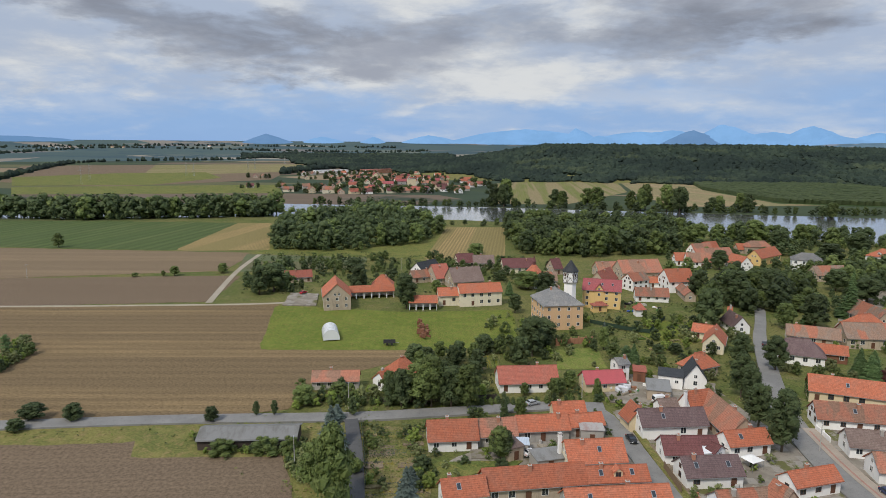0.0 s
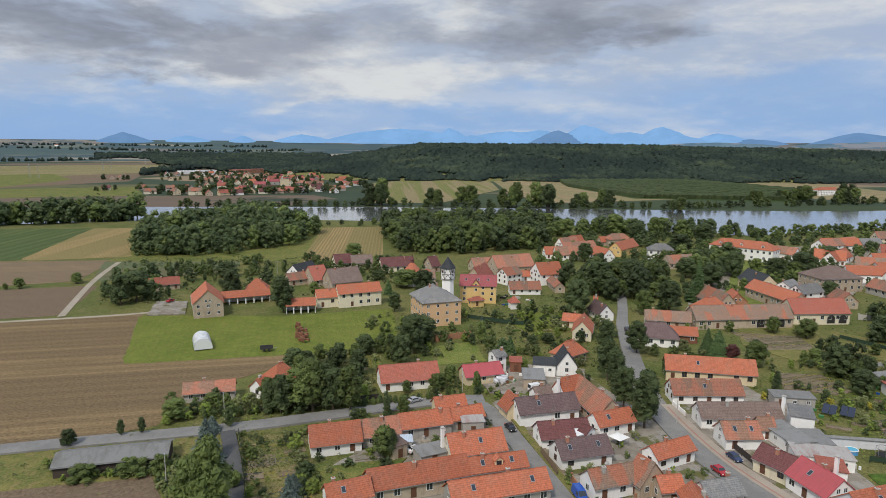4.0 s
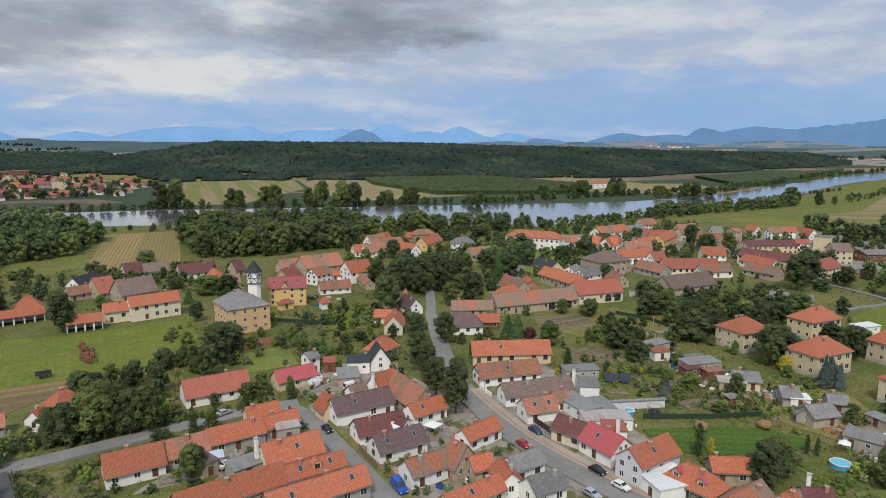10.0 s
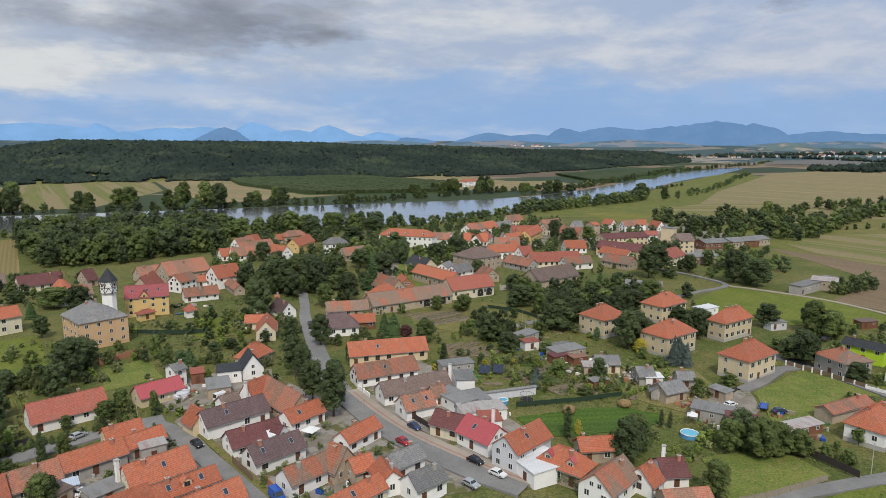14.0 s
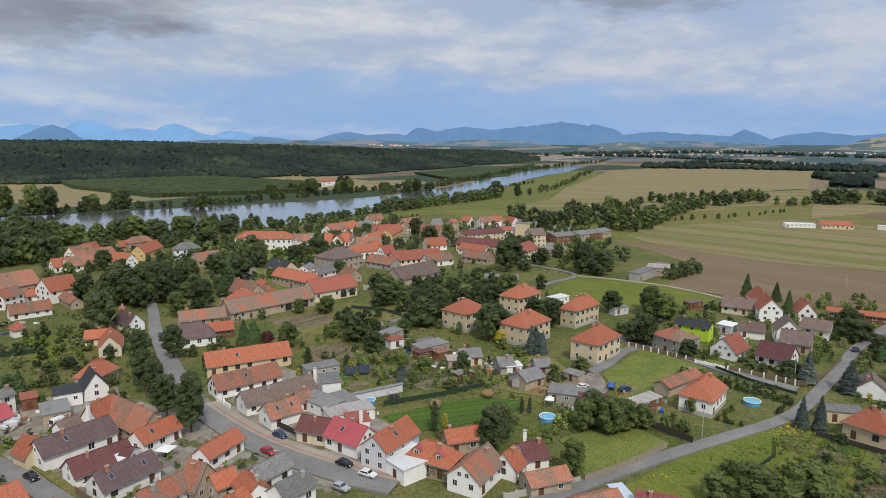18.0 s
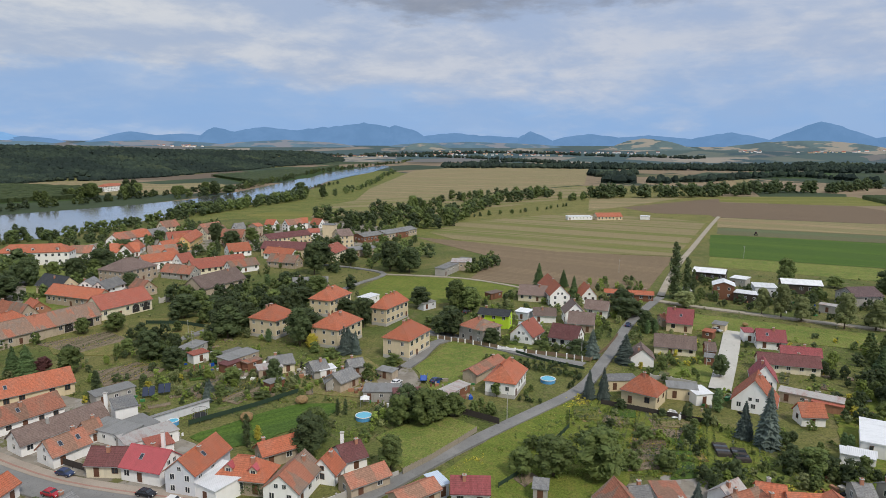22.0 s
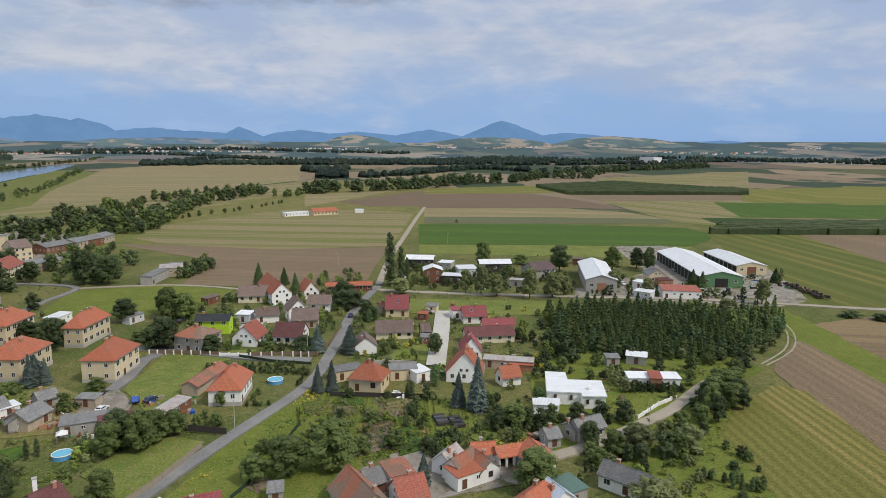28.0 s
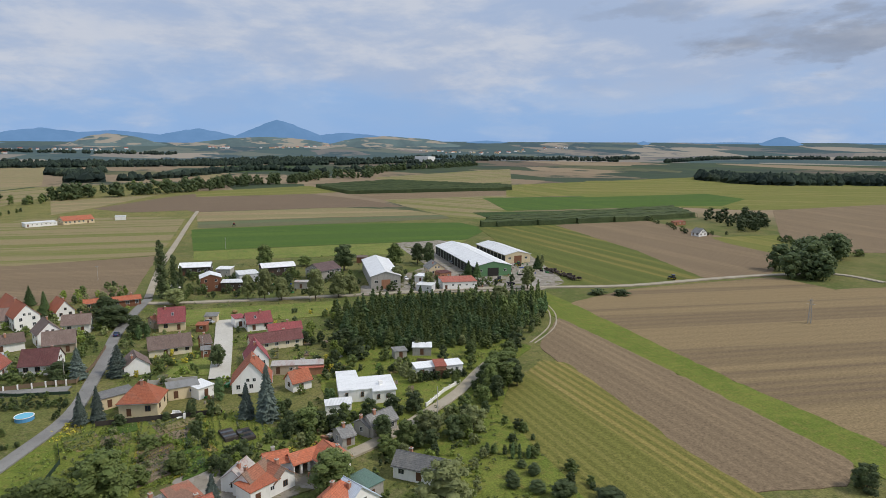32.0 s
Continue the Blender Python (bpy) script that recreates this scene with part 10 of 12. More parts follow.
row_of(90, ['broad', 'broad', 'bush'], 17, (1439.6, -312.9), (1394.6, -382.7), (1725.5, -530.5), (1872.1, -719.4), (2122.2, -1005.7), jitter=18, leafs=('deep',), joined=True)
row_of(46, ['broad', 'broad', 'bush'], 13, (552, 215), (687, 237), (789, 242), (897, 225), (988, 212), jitter=10, leafs=('deep', 'green'), joined=True)
far_belt(800, 15, 220, (2189, 854), (2360, 448), (2573, -28), (2791, -636))
far_belt(300, 15, 60, (2578.9, -75.5), (3032.5, -478.3), (2666.3, -786.9), (2380.9, -913.3), (2648.6, -1252.9))

# ---- garden things ----
pool(146, 79.6)
pool(124.2, 124.3, 1.4)
pool(176, 147.7, 2.0)
haystack(132.8, 107.6, 1.7, 2.2)
haystack(148.8, 101, 1.8, 1.8)
haystack(285.9, -22.1, 1.2, 1.2)
solar_rack(135.7, 144.3, -50, 2)
solar_rack(139.5, 142.1, -50, 2)

# ---- river banks and belts ----
row_of(120, ['broad', 'broad', 'willow', 'bush'], 20, (-470, 651.2), (-369.7, 635.3), (-273.4, 644.7), (-179.8, 676), jitter=13, leafs=('deep', 'deep', 'green'), joined=True)
row_of(22, ['broad'], 15, (-394.5, 689.1), (-289.1, 682.4), (-198.6, 723.5), jitter=6, joined=True)
grove(230, ['broad', 'broad', 'willow', 'bush'], 8, 20, (-118.8, 450.7), (-144.5, 580.2), (-56.8, 693.2), (-23.1, 606.9), (0.8, 546.5), (-18.1, 475.2), (-71.2, 439.7), seed=5, leafs=('deep', 'deep', 'deep', 'green'), wide=(0.85, 1.25), joined=True)
grove(280, ['broad', 'broad', 'willow', 'bush'], 8, 18, (60.3, 588.3), (209.4, 585.7), (160.4, 434.6), (88.4, 421.2), (56.1, 431.6), (52.9, 513.8), seed=6, leafs=('deep', 'green'), wide=(0.85, 1.25), joined=True)
row_of(46, ['bush', 'willow'], 6, (-12.2, 594), (60.3, 588.3), (141.9, 583.1), (252.8, 555.8), (367.4, 531.3), jitter=5, joined=True)
row_of(60, ['bush', 'willow', 'broad'], 9, (-155.7, 796.7), (-56.9, 779.2), (79.4, 778.9), (204.2, 736.7), (324.6, 717.1), jitter=4, joined=True)
stand(71.2, 785.9, 34.2, 'deep', 1.31)
stand(141.3, 782.1, 21.2, 'deep', 1.5)
stand(186.4, 799.5, 23.7, 'deep', 1.5)
stand(225.9, 744.3, 30.5, 'deep', 1.45)
stand(261.9, 726.6, 34.8, 'deep', 1.37)
stand(319, 748.9, 17.7, 'deep', 1.5)
stand(343.3, 730.5, 22.3, 'deep', 1.31)
row_of(70, ['broad', 'bush', 'willow'], 9, (295.5, 734.2), (420, 701.3), (608.8, 711.6), (855.9, 746.1), jitter=9, joined=True)
row_of(46, ['bush', 'willow'], 5.5, (310.7, 488.6), (388.3, 483.5), (494.3, 491.1), (672.4, 535.3), (1096.7, 653.9), jitter=6, joined=True)
stand(639.3, 766.3, 22.6, 'deep', 1.5)
stand(695.6, 744.5, 25.2, 'deep', 1.46)
stand(634, 792.6, 15.4, 'deep', 1.5)
stand(400.2, 668.2, 16.9, 'deep', 1.5)
stand(647.7, 766.1, 22.6, 'deep', 1.5)
stand(674.7, 731.5, 20.2, 'deep', 1.5)
stand(589.1, 787.4, 16.1, 'deep', 1.5)
stand(749.6, 714.3, 17.7, 'deep', 1.5)
row_of(56, ['broad', 'willow'], 12, (150.1, 493.5), (223.7, 504), (306.4, 481.7), jitter=12, leafs=('deep', 'green'), joined=True)
row_of(44, ['broad', 'willow', 'bush'], 9, (302.2, 475.1), (402.2, 468.3), (576.1, 492.6), jitter=9, leafs=('deep', 'green'), joined=True)
row_of(64, ['broad', 'willow'], 12, (521.3, 493.1), (564.2, 495.3), (620.1, 496.2), (692.8, 501.9), (772.1, 514.2), jitter=11, leafs=('deep', 'green'), joined=True)
row_of(44, ['broad', 'willow', 'bush'], 9, (789.8, 517.7), (853.7, 502.4), (1112.8, 586.5), (1714.1, 823.8), jitter=9, leafs=('deep', 'green'), joined=True)
row_of(44, ['broad', 'willow', 'bush'], 11, (700, 656), (765, 672), (887, 714), (1052, 773), (1261, 856), jitter=9, leafs=('deep', 'deep', 'green'), joined=True)
row_of(60, ['broad', 'willow'], 12, (1400, 912), (1748, 1028), (2248, 1146), (2886, 1290), jitter=14, leafs=('deep', 'deep', 'green'), joined=True)
row_of(30, ['broad', 'bush'], 12, (567, 358.4), (540.5, 308.7), (537.7, 280), (570.8, 268.6), (640, 257.1), (630.3, 223), jitter=10, leafs=('deep', 'green'), joined=True)
stand(805.5, 533.8, 20.6, 'deep', 1.5)
plant('broad', 778.7, 484, 19.1, 'deep', 0.69)
stand(615.7, 268.3, 23.3, 'deep', 1.37)
stand(774.1, 675.1, 22.6, 'deep', 1.5)
plant('broad', 797.8, 658.1, 13.9, 'deep', 2.14)

# ---- village green ----
plant('round', 99.7, 208.1, 11.4, 'deep', 0.93)
plant('round', 87.9, 180.7, 13.3, 'deep', 0.88)
plant('round', 82.3, 158.6, 12.3, 'deep', 0.89)
plant('round', 81.9, 146, 15.9, 'deep', 0.78)
plant('round', 109.3, 203, 11.8, 'deep', 0.94)
plant('round', 86.4, 171.9, 12.7, 'deep', 0.7)
plant('broad', 109.8, 259.7, 15.5, 'green', 1.06)
plant('broad', 139.2, 306.1, 12.8, 'green', 1.52)
plant('broad', 138.6, 284.3, 10.1, 'green', 1.32)
plant('broad', 168.6, 285.5, 7.5, 'green', 2.32)
plant('broad', 159.9, 282, 7.3, 'green', 2.09)
grove(24, ['broad'], 9, 14, (125.5, 312.1), (168.8, 346.6), (195.6, 325), (183.2, 286.8), (156.2, 269.7), (120.7, 285.4), seed=11, leafs=('green', 'deep'), wide=(0.85, 1.25), joined=True)
grove(20, ['broad'], 8, 13, (221.6, 368.6), (267.2, 375), (231.9, 319.1), (203.1, 312.2), seed=12, leafs=('green', 'deep'), wide=(0.85, 1.25), joined=True)
grove(30, ['broad', 'bush'], 5, 10, (198.9, 366.3), (259.5, 407.5), (263.5, 363.2), (219.3, 324.6), seed=13, leafs=('green', 'deep'), wide=(0.85, 1.25), joined=True)
plant('spruce', 177.9, 274, 20.5, 'fir', 0.8)
plant('spruce', 133.3, 197.7, 9.9, 'fir', 1.32)
grove(14, ['broad', 'bush'], 3, 6, (14.4, 236.3), (43, 269.7), (44.5, 236.8), (33.2, 205), (14.9, 210.4), seed=14, leafs=('green', 'deep'), wide=(0.85, 1.25), joined=True)
grove(16, ['broad'], 5, 9, (-13.8, 184.3), (-8.1, 210.1), (14.9, 210.4), (14.6, 180.2), (-3.5, 173.7), seed=15, leafs=('green', 'deep'), wide=(0.85, 1.25))
plant('broad', -4.3, 173.7, 13.8, 'green', 1.05)
plant('broad', -10.1, 177.8, 8.5, 'green', 1.39)
plant('broad', -15.2, 179.9, 7.7, 'green', 1.03)
plant('broad', -21.7, 120.2, 18.2, 'green', 0.68)
plant('broad', -26.8, 128.9, 10.3, 'green', 1.05)
plant('broad', -38.5, 173.3, 5.8, 'green', 1.69)
plant('broad', -30, 179.7, 4.3, 'green', 1.87)
plant('broad', -108.3, 162.2, 4.6, 'deep', 2.12)
plant('broad', -97.3, 162.3, 4.7, 'deep', 1.79)
plant('broad', -108.3, 155.3, 3.3, 'deep', 1.91)
plant('broad', -60.7, 161.7, 4.2, 'deep', 1.28)
plant('broad', -23.9, 165.7, 5.6, 'deep', 0.67)
plant('broad', 14.4, 142, 7.4, 'deep', 1.0)
plant('broad', -49.8, 165.4, 4.3, 'deep', 0.62)
plant('broad', -45, 165.5, 4.6, 'deep', 0.58)
plant('spruce', -26.5, 147.4, 10.8, 'spruce', 1.61)
plant('spruce', -6.8, 118.3, 10.5, 'spruce', 1.38)
plant('bush', -51.8, 144.2, 3.5, 'green', 1.93)
plant('bush', -41.8, 144.3, 4, 'green', 1.69)
plant('bush', -35.8, 144.3, 4.3, 'green', 1.17)
plant('bush', -16.6, 147.5, 2.9, 'green', 0.95)
plant('bush', 8.1, 184.6, 5.3, 'green', 1.26)
plant('bush', 10.3, 164.3, 2.9, 'green', 1.47)
plant('broad', -84.1, 316.4, 14.3, 'deep', 1.44)
plant('broad', -89.4, 310, 14.1, 'deep', 0.97)
plant('broad', -15.9, 283.3, 15.5, 'deep', 0.87)
plant('broad', -50.2, 369, 8.3, 'deep', 2.11)
plant('broad', 34.9, 229.6, 10.7, 'deep', 1.87)
plant('broad', 51.1, 260.9, 12, 'deep', 0.94)
plant('broad', 44.2, 325.7, 8.9, 'green', 2.34)
plant('broad', 53.7, 339.8, 6.8, 'green', 2.13)
plant('broad', 23.8, 435.3, 7, 'green', 1.94)
plant('broad', -55.7, 440.2, 7.1, 'green', 0.65)
plant('broad', -149.3, 354.9, 5.4, 'green', 1.48)
plant('broad', -125.4, 363.7, 5.6, 'green', 1.73)
plant('broad', -271.8, 453.7, 10.1, 'green', 1.09)
plant('broad', -154.9, 353.2, 3.2, 'green', 1.26)
plant('broad', -169.7, 351.3, 2.2, 'green', 2.57)
grove(20, ['broad', 'bush'], 5, 9, (-103.6, 329.2), (-107.1, 385.5), (-86, 368.1), (-75.8, 323), (-94.9, 309.9), seed=16, leafs=('green', 'deep'), wide=(0.85, 1.25), joined=True)
plant('thuja', 16.5, 162.5, 8.6, 'deep', 0.97)
plant('thuja', 62.5, 211, 5.9, 'fir', 2.88)
grove(20, ['bush'], 2, 4, (-108.7, 336.1), (-107, 426.9), (-30.7, 417.9), (-27.2, 369.5), (-69.8, 352.1), seed=17, leafs=('green', 'deep'), wide=(0.85, 1.25), joined=True)
plant('broad', -11.3, 172.6, 10.9, 'deep', 0.9)
plant('broad', 2.8, 172.8, 11.6, 'deep', 0.96)
plant('broad', 14.9, 221, 6.5, 'deep', 1.42)
plant('broad', 31.6, 217.5, 13.6, 'deep', 0.93)
plant('broad', 25.9, 205.5, 10.4, 'deep', 0.89)
plant('broad', 32.2, 276.8, 8.4, 'deep', 0.99)
plant('broad', 49.5, 303.6, 12.9, 'deep', 1.16)
plant('broad', -18.1, 302.9, 12.3, 'deep', 1.03)
plant('broad', -41.4, 312, 14.5, 'deep', 0.95)
plant('broad', 5.8, 210.7, 7.4, 'deep', 1.02)
plant('broad', -2.8, 172.6, 15, 'green', 0.81)
plant('broad', 7.3, 171.4, 12.7, 'green', 0.8)
plant('broad', -0.6, 213.3, 6.3, 'green', 1.0)
plant('broad', -2.6, 310.4, 7.5, 'green', 1.01)
plant('broad', 58.5, 224.9, 8.5, 'green', 0.74)
plant('broad', 32.9, 180.5, 5.5, 'green', 1.03)
plant('broad', 21.9, 420, 9.1, 'green', 1.63)
plant('broad', 24.4, 181.2, 3.8, 'green', 1.02)
plant('spruce', 33.1, 310.7, 7.6, 'fir', 1.43)
plant('spruce', 64.3, 208, 7.8, 'fir', 1.3)
plant('spruce', 17.1, 165.9, 7.4, 'fir', 0.66)
plant('spruce', 45.9, 178.4, 5.5, 'fir', 0.79)
plant('thuja', -14.9, 172.9, 9.7, 'deep', 1.26)
plant('spruce', -27.8, 163.5, 4.5, 'spruce', 2.37)
plant('spruce', 63.1, 243.2, 5.6, 'spruce', 1.19)
plant('broad', -18.9, 134.4, 3.8, 'green', 1.2)
row_of(22, ['hedge'], 2.6, (-30.9, 173.7), (-21.9, 173.9), (-13.3, 174.7), jitter=0.8, leafs=('green', 'deep'))
row_of(26, ['hedge'], 2.4, (10.5, 173.5), (22.7, 174.1), (36.5, 176), jitter=0.8, leafs=('deep', 'green'))
plant('broad', 14, 142.4, 7.5, 'green', 0.93)
plant('broad', 39.2, 188.1, 5.3, 'green', 1.12)
plant('broad', 35, 182.7, 4.7, 'green', 1.05)
plant('broad', 21.3, 164.7, 5.9, 'green', 0.85)
plant('broad', 44.8, 177.6, 6.7, 'green', 0.44)
plant('broad', 59.6, 216.3, 5, 'green', 1.4)
plant('broad', 32.6, 223.2, 10.7, 'deep', 1.21)
plant('broad', 15.4, 219.9, 6.5, 'deep', 1.42)
plant('broad', 82.6, 220.2, 3.8, 'deep', 1.93)
plant('broad', 76.8, 221.3, 3.1, 'deep', 1.97)
plant('broad', 192.7, 163.2, 13.1, 'deep', 1.25)
plant('broad', 203.4, 162.1, 11.5, 'deep', 1.05)
plant('broad', 161, 170.4, 10.5, 'deep', 1.11)
plant('broad', 244.2, 164, 9.2, 'deep', 1.72)
plant('broad', 199.9, 133.7, 12.5, 'deep', 1.51)
plant('broad', 332.5, 209.2, 15.5, 'deep', 1.42)
plant('broad', 208.1, 198.6, 10.4, 'deep', 1.57)
plant('broad', 157.7, 156.3, 7.4, 'deep', 1.42)
plant('broad', 143.7, 185.9, 8.3, 'deep', 1.03)
plant('broad', 242.2, 265.5, 8.3, 'deep', 1.28)
plant('broad', 284.4, 333.7, 10.1, 'deep', 1.98)
plant('broad', 243, 304.1, 13.3, 'deep', 1.05)
plant('broad', 317.2, 350.9, 10.8, 'deep', 1.55)
plant('broad', 394.3, 338.8, 14.3, 'deep', 1.01)
plant('broad', 373, 307.5, 12.3, 'deep', 1.49)
plant('broad', 242.9, 141.4, 6.2, 'deep', 2.1)
plant('broad', 219, 199.8, 9.8, 'green', 1.25)
plant('broad', 182.4, 208.6, 7.8, 'green', 1.29)
plant('broad', 174.5, 217, 6.4, 'green', 1.01)
plant('broad', 258.6, 198.3, 5.8, 'green', 2.02)
plant('broad', 235.3, 173.3, 9.2, 'green', 1.31)
plant('broad', 279.2, 178.2, 6.8, 'green', 1.99)
plant('broad', 168, 147.2, 4.2, 'green', 1.53)
plant('broad', 154.3, 129.5, 5.1, 'green', 1.48)
plant('thuja', 130.6, 159.1, 8, 'deep', 1.3)
plant('thuja', 194.1, 145.5, 5.1, 'fir', 2.29)
plant('thuja', 272.6, 203.8, 7.3, 'fir', 2.03)
plant('thuja', 194.4, 126.7, 5.1, 'gold', 3.41)
plant('spruce', 195.3, 112.2, 8.9, 'spruce', 1.93)
plant('spruce', 145.7, 131.1, 3.9, 'spruce', 1.81)
row_of(30, ['hedge'], 1.9, (125.7, 157.7), (138.2, 152.9), (156.8, 142.4), jitter=0.5, leafs=('deep', 'green', 'gold'), joined=True)
grove(170, ['bush'], 0.3, 0.8, (156.9, 7.4), (162.4, -0.9), (158.5, -7.2), (144.5, -3.6), (140.1, 6.4), seed=74, leafs=('light', 'light', 'green'), joined=True, label='garden shrubs and small trees between the houses')
grove(110, ['bush'], 0.3, 1.1, (168.1, 30), (178.2, 18.1), (167.6, 10.9), (156.5, 14.4), (159.8, 24.8), seed=75, leafs=('green', 'light', 'olive'), joined=True, label='garden shrubs and small trees between the houses')
plant('bush', 165, 17.4, 2.6, 'deep', 1.14)
plant('bush', 165.3, -2.3, 3.8, 'deep', 0.92)
plant('bush', 221.8, 67.8, 6.2, 'deep', 0.84)
plant('bush', 177.4, -1.6, 4.9, 'deep', 0.76)
plant('bush', 176.2, -6.2, 4.8, 'deep', 0.64)
plant('bush', 219.2, 35.2, 4.5, 'deep', 1.0)
plant('bush', 166.6, 53.2, 2.4, 'green', 1.02)
plant('bush', 162.2, 48.3, 2.4, 'green', 1.01)
plant('bush', 159.9, 50.7, 2.3, 'green', 1.02)
plant('bush', 177.9, 42.9, 2.3, 'green', 0.78)
plant('bush', 182.8, 42.8, 1.9, 'green', 1.03)
plant('bush', 222, 47.2, 3.6, 'green', 1.51)
plant('bush', 230.2, 59, 2.7, 'green', 1.51)
plant('bush', 227.5, 15.3, 2.1, 'green', 1.36)
plant('bush', 220.2, 7.6, 3.7, 'green', 0.82)
plant('bush', 232.6, 5.1, 1.4, 'green', 1.52)
plant('bush', 216.1, 13.7, 2.2, 'gold', 0.82)
plant('bush', 229.6, -2.9, 1.9, 'gold', 1.02)
plant('thuja', 187.1, -9.2, 6.6, 'fir', 1.78)
plant('thuja', 262, 11.9, 5.3, 'fir', 1.85)
plant('thuja', 259.4, 14.5, 5.6, 'fir', 1.74)
plant('broad', 263.5, 15.7, 8.2, 'deep', 1.16)
plant('broad', 280.5, 25.3, 8.8, 'deep', 1.82)
plant('broad', 267.6, 98.5, 7.5, 'deep', 1.18)
row_of(22, ['hedge'], 1.2, (201.5, 48.9), (199.4, 40.2), (198.3, 30.9), jitter=0.3, leafs=('deep',), joined=True)
row_of(12, ['hedge'], 1.2, (174.2, 44), (174, 40.7), (174.8, 38.1), jitter=0.3, leafs=('deep',))
plant('broad', 130.6, -29, 6.8, 'olive', 1.67)
plant('bush', 155.9, -23.4, 5.3, 'deep', 1.06)
plant('bush', 154.8, -35.3, 5.6, 'deep', 1.12)
plant('bush', 158, -32, 4.3, 'deep', 1.21)
plant('bush', 158.2, -28, 4, 'deep', 1.02)
plant('bush', 148.1, -12, 4.5, 'deep', 0.96)
plant('bush', 141.8, -7.3, 4.7, 'deep', 0.89)
plant('bush', 159.6, -45.6, 5.3, 'deep', 1.0)
plant('bush', 159, -51.6, 5.6, 'deep', 1.06)
plant('bush', 159.4, -58, 5.6, 'deep', 1.19)
plant('bush', 207.1, -55.7, 7.6, 'deep', 0.97)
plant('bush', 141.6, -44.2, 3.2, 'green', 1.52)
plant('bush', 140.1, -49.5, 5, 'green', 1.19)
plant('bush', 135.7, -43.7, 4.3, 'green', 1.34)
plant('bush', 189.3, -58, 3.3, 'green', 0.84)
plant('bush', 200.3, -43.9, 4, 'green', 0.9)
plant('bush', 191.9, -67.6, 4.1, 'green', 0.85)
plant('bush', 180.6, -65, 3.5, 'green', 0.57)
plant('thuja', 173.5, -37.2, 4.5, 'fir', 1.81)
plant('thuja', 173.7, -38.7, 4.1, 'fir', 1.99)
plant('spruce', 129.7, -4, 7.1, 'spruce', 1.1)
plant('broad', 107.7, 253.1, 16.6, 'deep', 0.89)
plant('broad', 134.3, 290, 17, 'deep', 1.2)
plant('broad', 154.9, 297.7, 16.2, 'deep', 1.32)
plant('broad', 152.3, 256, 13.7, 'deep', 1.23)
plant('broad', 201.2, 323.3, 11.5, 'deep', 1.47)
plant('broad', 201.7, 299.3, 11.6, 'deep', 1.66)
plant('broad', 230.9, 323.9, 14.2, 'deep', 0.99)
plant('broad', 246.9, 405.5, 12.3, 'deep', 1.85)
plant('broad', 285.6, 437.9, 15.5, 'deep', 1.44)
plant('broad', 237.5, 450.3, 15.4, 'deep', 1.33)
plant('broad', 244, 266.7, 8.1, 'deep', 1.36)
plant('broad', 253.9, 317.8, 10.2, 'deep', 1.58)
plant('broad', 318.4, 350.5, 10.5, 'deep', 1.77)
plant('broad', 165.7, 380, 12, 'deep', 1.19)
plant('broad', 139.5, 254.3, 10.3, 'green', 1.13)
plant('broad', 144.9, 287.2, 8, 'green', 1.03)
plant('broad', 265.8, 475.6, 16.4, 'green', 1.13)
plant('broad', 238.6, 491.4, 17.8, 'green', 1.36)
plant('broad', 248.6, 358, 7.5, 'green', 2.27)
plant('broad', 249.2, 328.1, 8.7, 'green', 1.39)
plant('broad', 258.4, 307.9, 10, 'green', 1.43)
plant('broad', 196.5, 530.1, 15, 'green', 1.14)
plant('broad', 197.3, 493.2, 14.1, 'green', 1.48)
plant('broad', 176.1, 219, 6.1, 'green', 1.29)
plant('broad', 142.4, 184.3, 8.4, 'green', 1.38)
plant('broad', 163.1, 181.7, 5.7, 'green', 1.34)
plant('spruce', 175.5, 270.7, 13.6, 'fir', 1.95)
plant('spruce', 135.3, 194.3, 10.1, 'fir', 1.65)
plant('spruce', 149.8, 257.8, 8.4, 'fir', 1.24)
plant('broad', 138.9, 191.7, 5.1, 'red', 1.51)
plant('thuja', 131.7, 159.9, 7.4, 'deep', 1.3)
plant('bush', 159.4, 222.4, 4.4, 'green', 0.88)
plant('bush', 150.9, 228.2, 3.5, 'green', 1.05)
plant('bush', 185.7, 214.2, 4.6, 'green', 1.65)
plant('broad', 311.8, 200.6, 18.5, 'deep', 0.97)
plant('broad', 344, 195.1, 10.7, 'deep', 1.21)
plant('broad', 337.2, 164.9, 17.8, 'deep', 1.06)
plant('broad', 337.2, 152.5, 14.8, 'deep', 1.16)
plant('broad', 382.2, 316.8, 10.5, 'deep', 1.65)
plant('broad', 263.2, 308.6, 15, 'deep', 1.36)
plant('broad', 377.7, 327.3, 16.3, 'deep', 0.78)
plant('broad', 13.8, 141.5, 8.1, 'green', 0.9)
plant('broad', 14.6, 221.9, 6.5, 'green', 1.43)
plant('bush', 8.9, 163.9, 3.5, 'deep', 1.24)
plant('bush', -4.3, 136.6, 3.5, 'deep', 1.2)
plant('bush', -1.2, 181, 5.3, 'deep', 1.01)
plant('bush', 5.3, 139.6, 1.8, 'deep', 1.57)
plant('bush', 23.1, 174.1, 2.4, 'deep', 1.19)
plant('bush', 13.8, 136, 3, 'deep', 1.39)
plant('bush', -6.7, 150.7, 3.5, 'light', 1.02)
plant('bush', -2.4, 129.1, 3.2, 'light', 1.12)
plant('spruce', -6.4, 128.8, 5, 'spruce', 2.11)
plant('bush', 38.3, 188.7, 5, 'green', 0.78)
plant('bush', 34.7, 184.1, 4.3, 'green', 0.83)
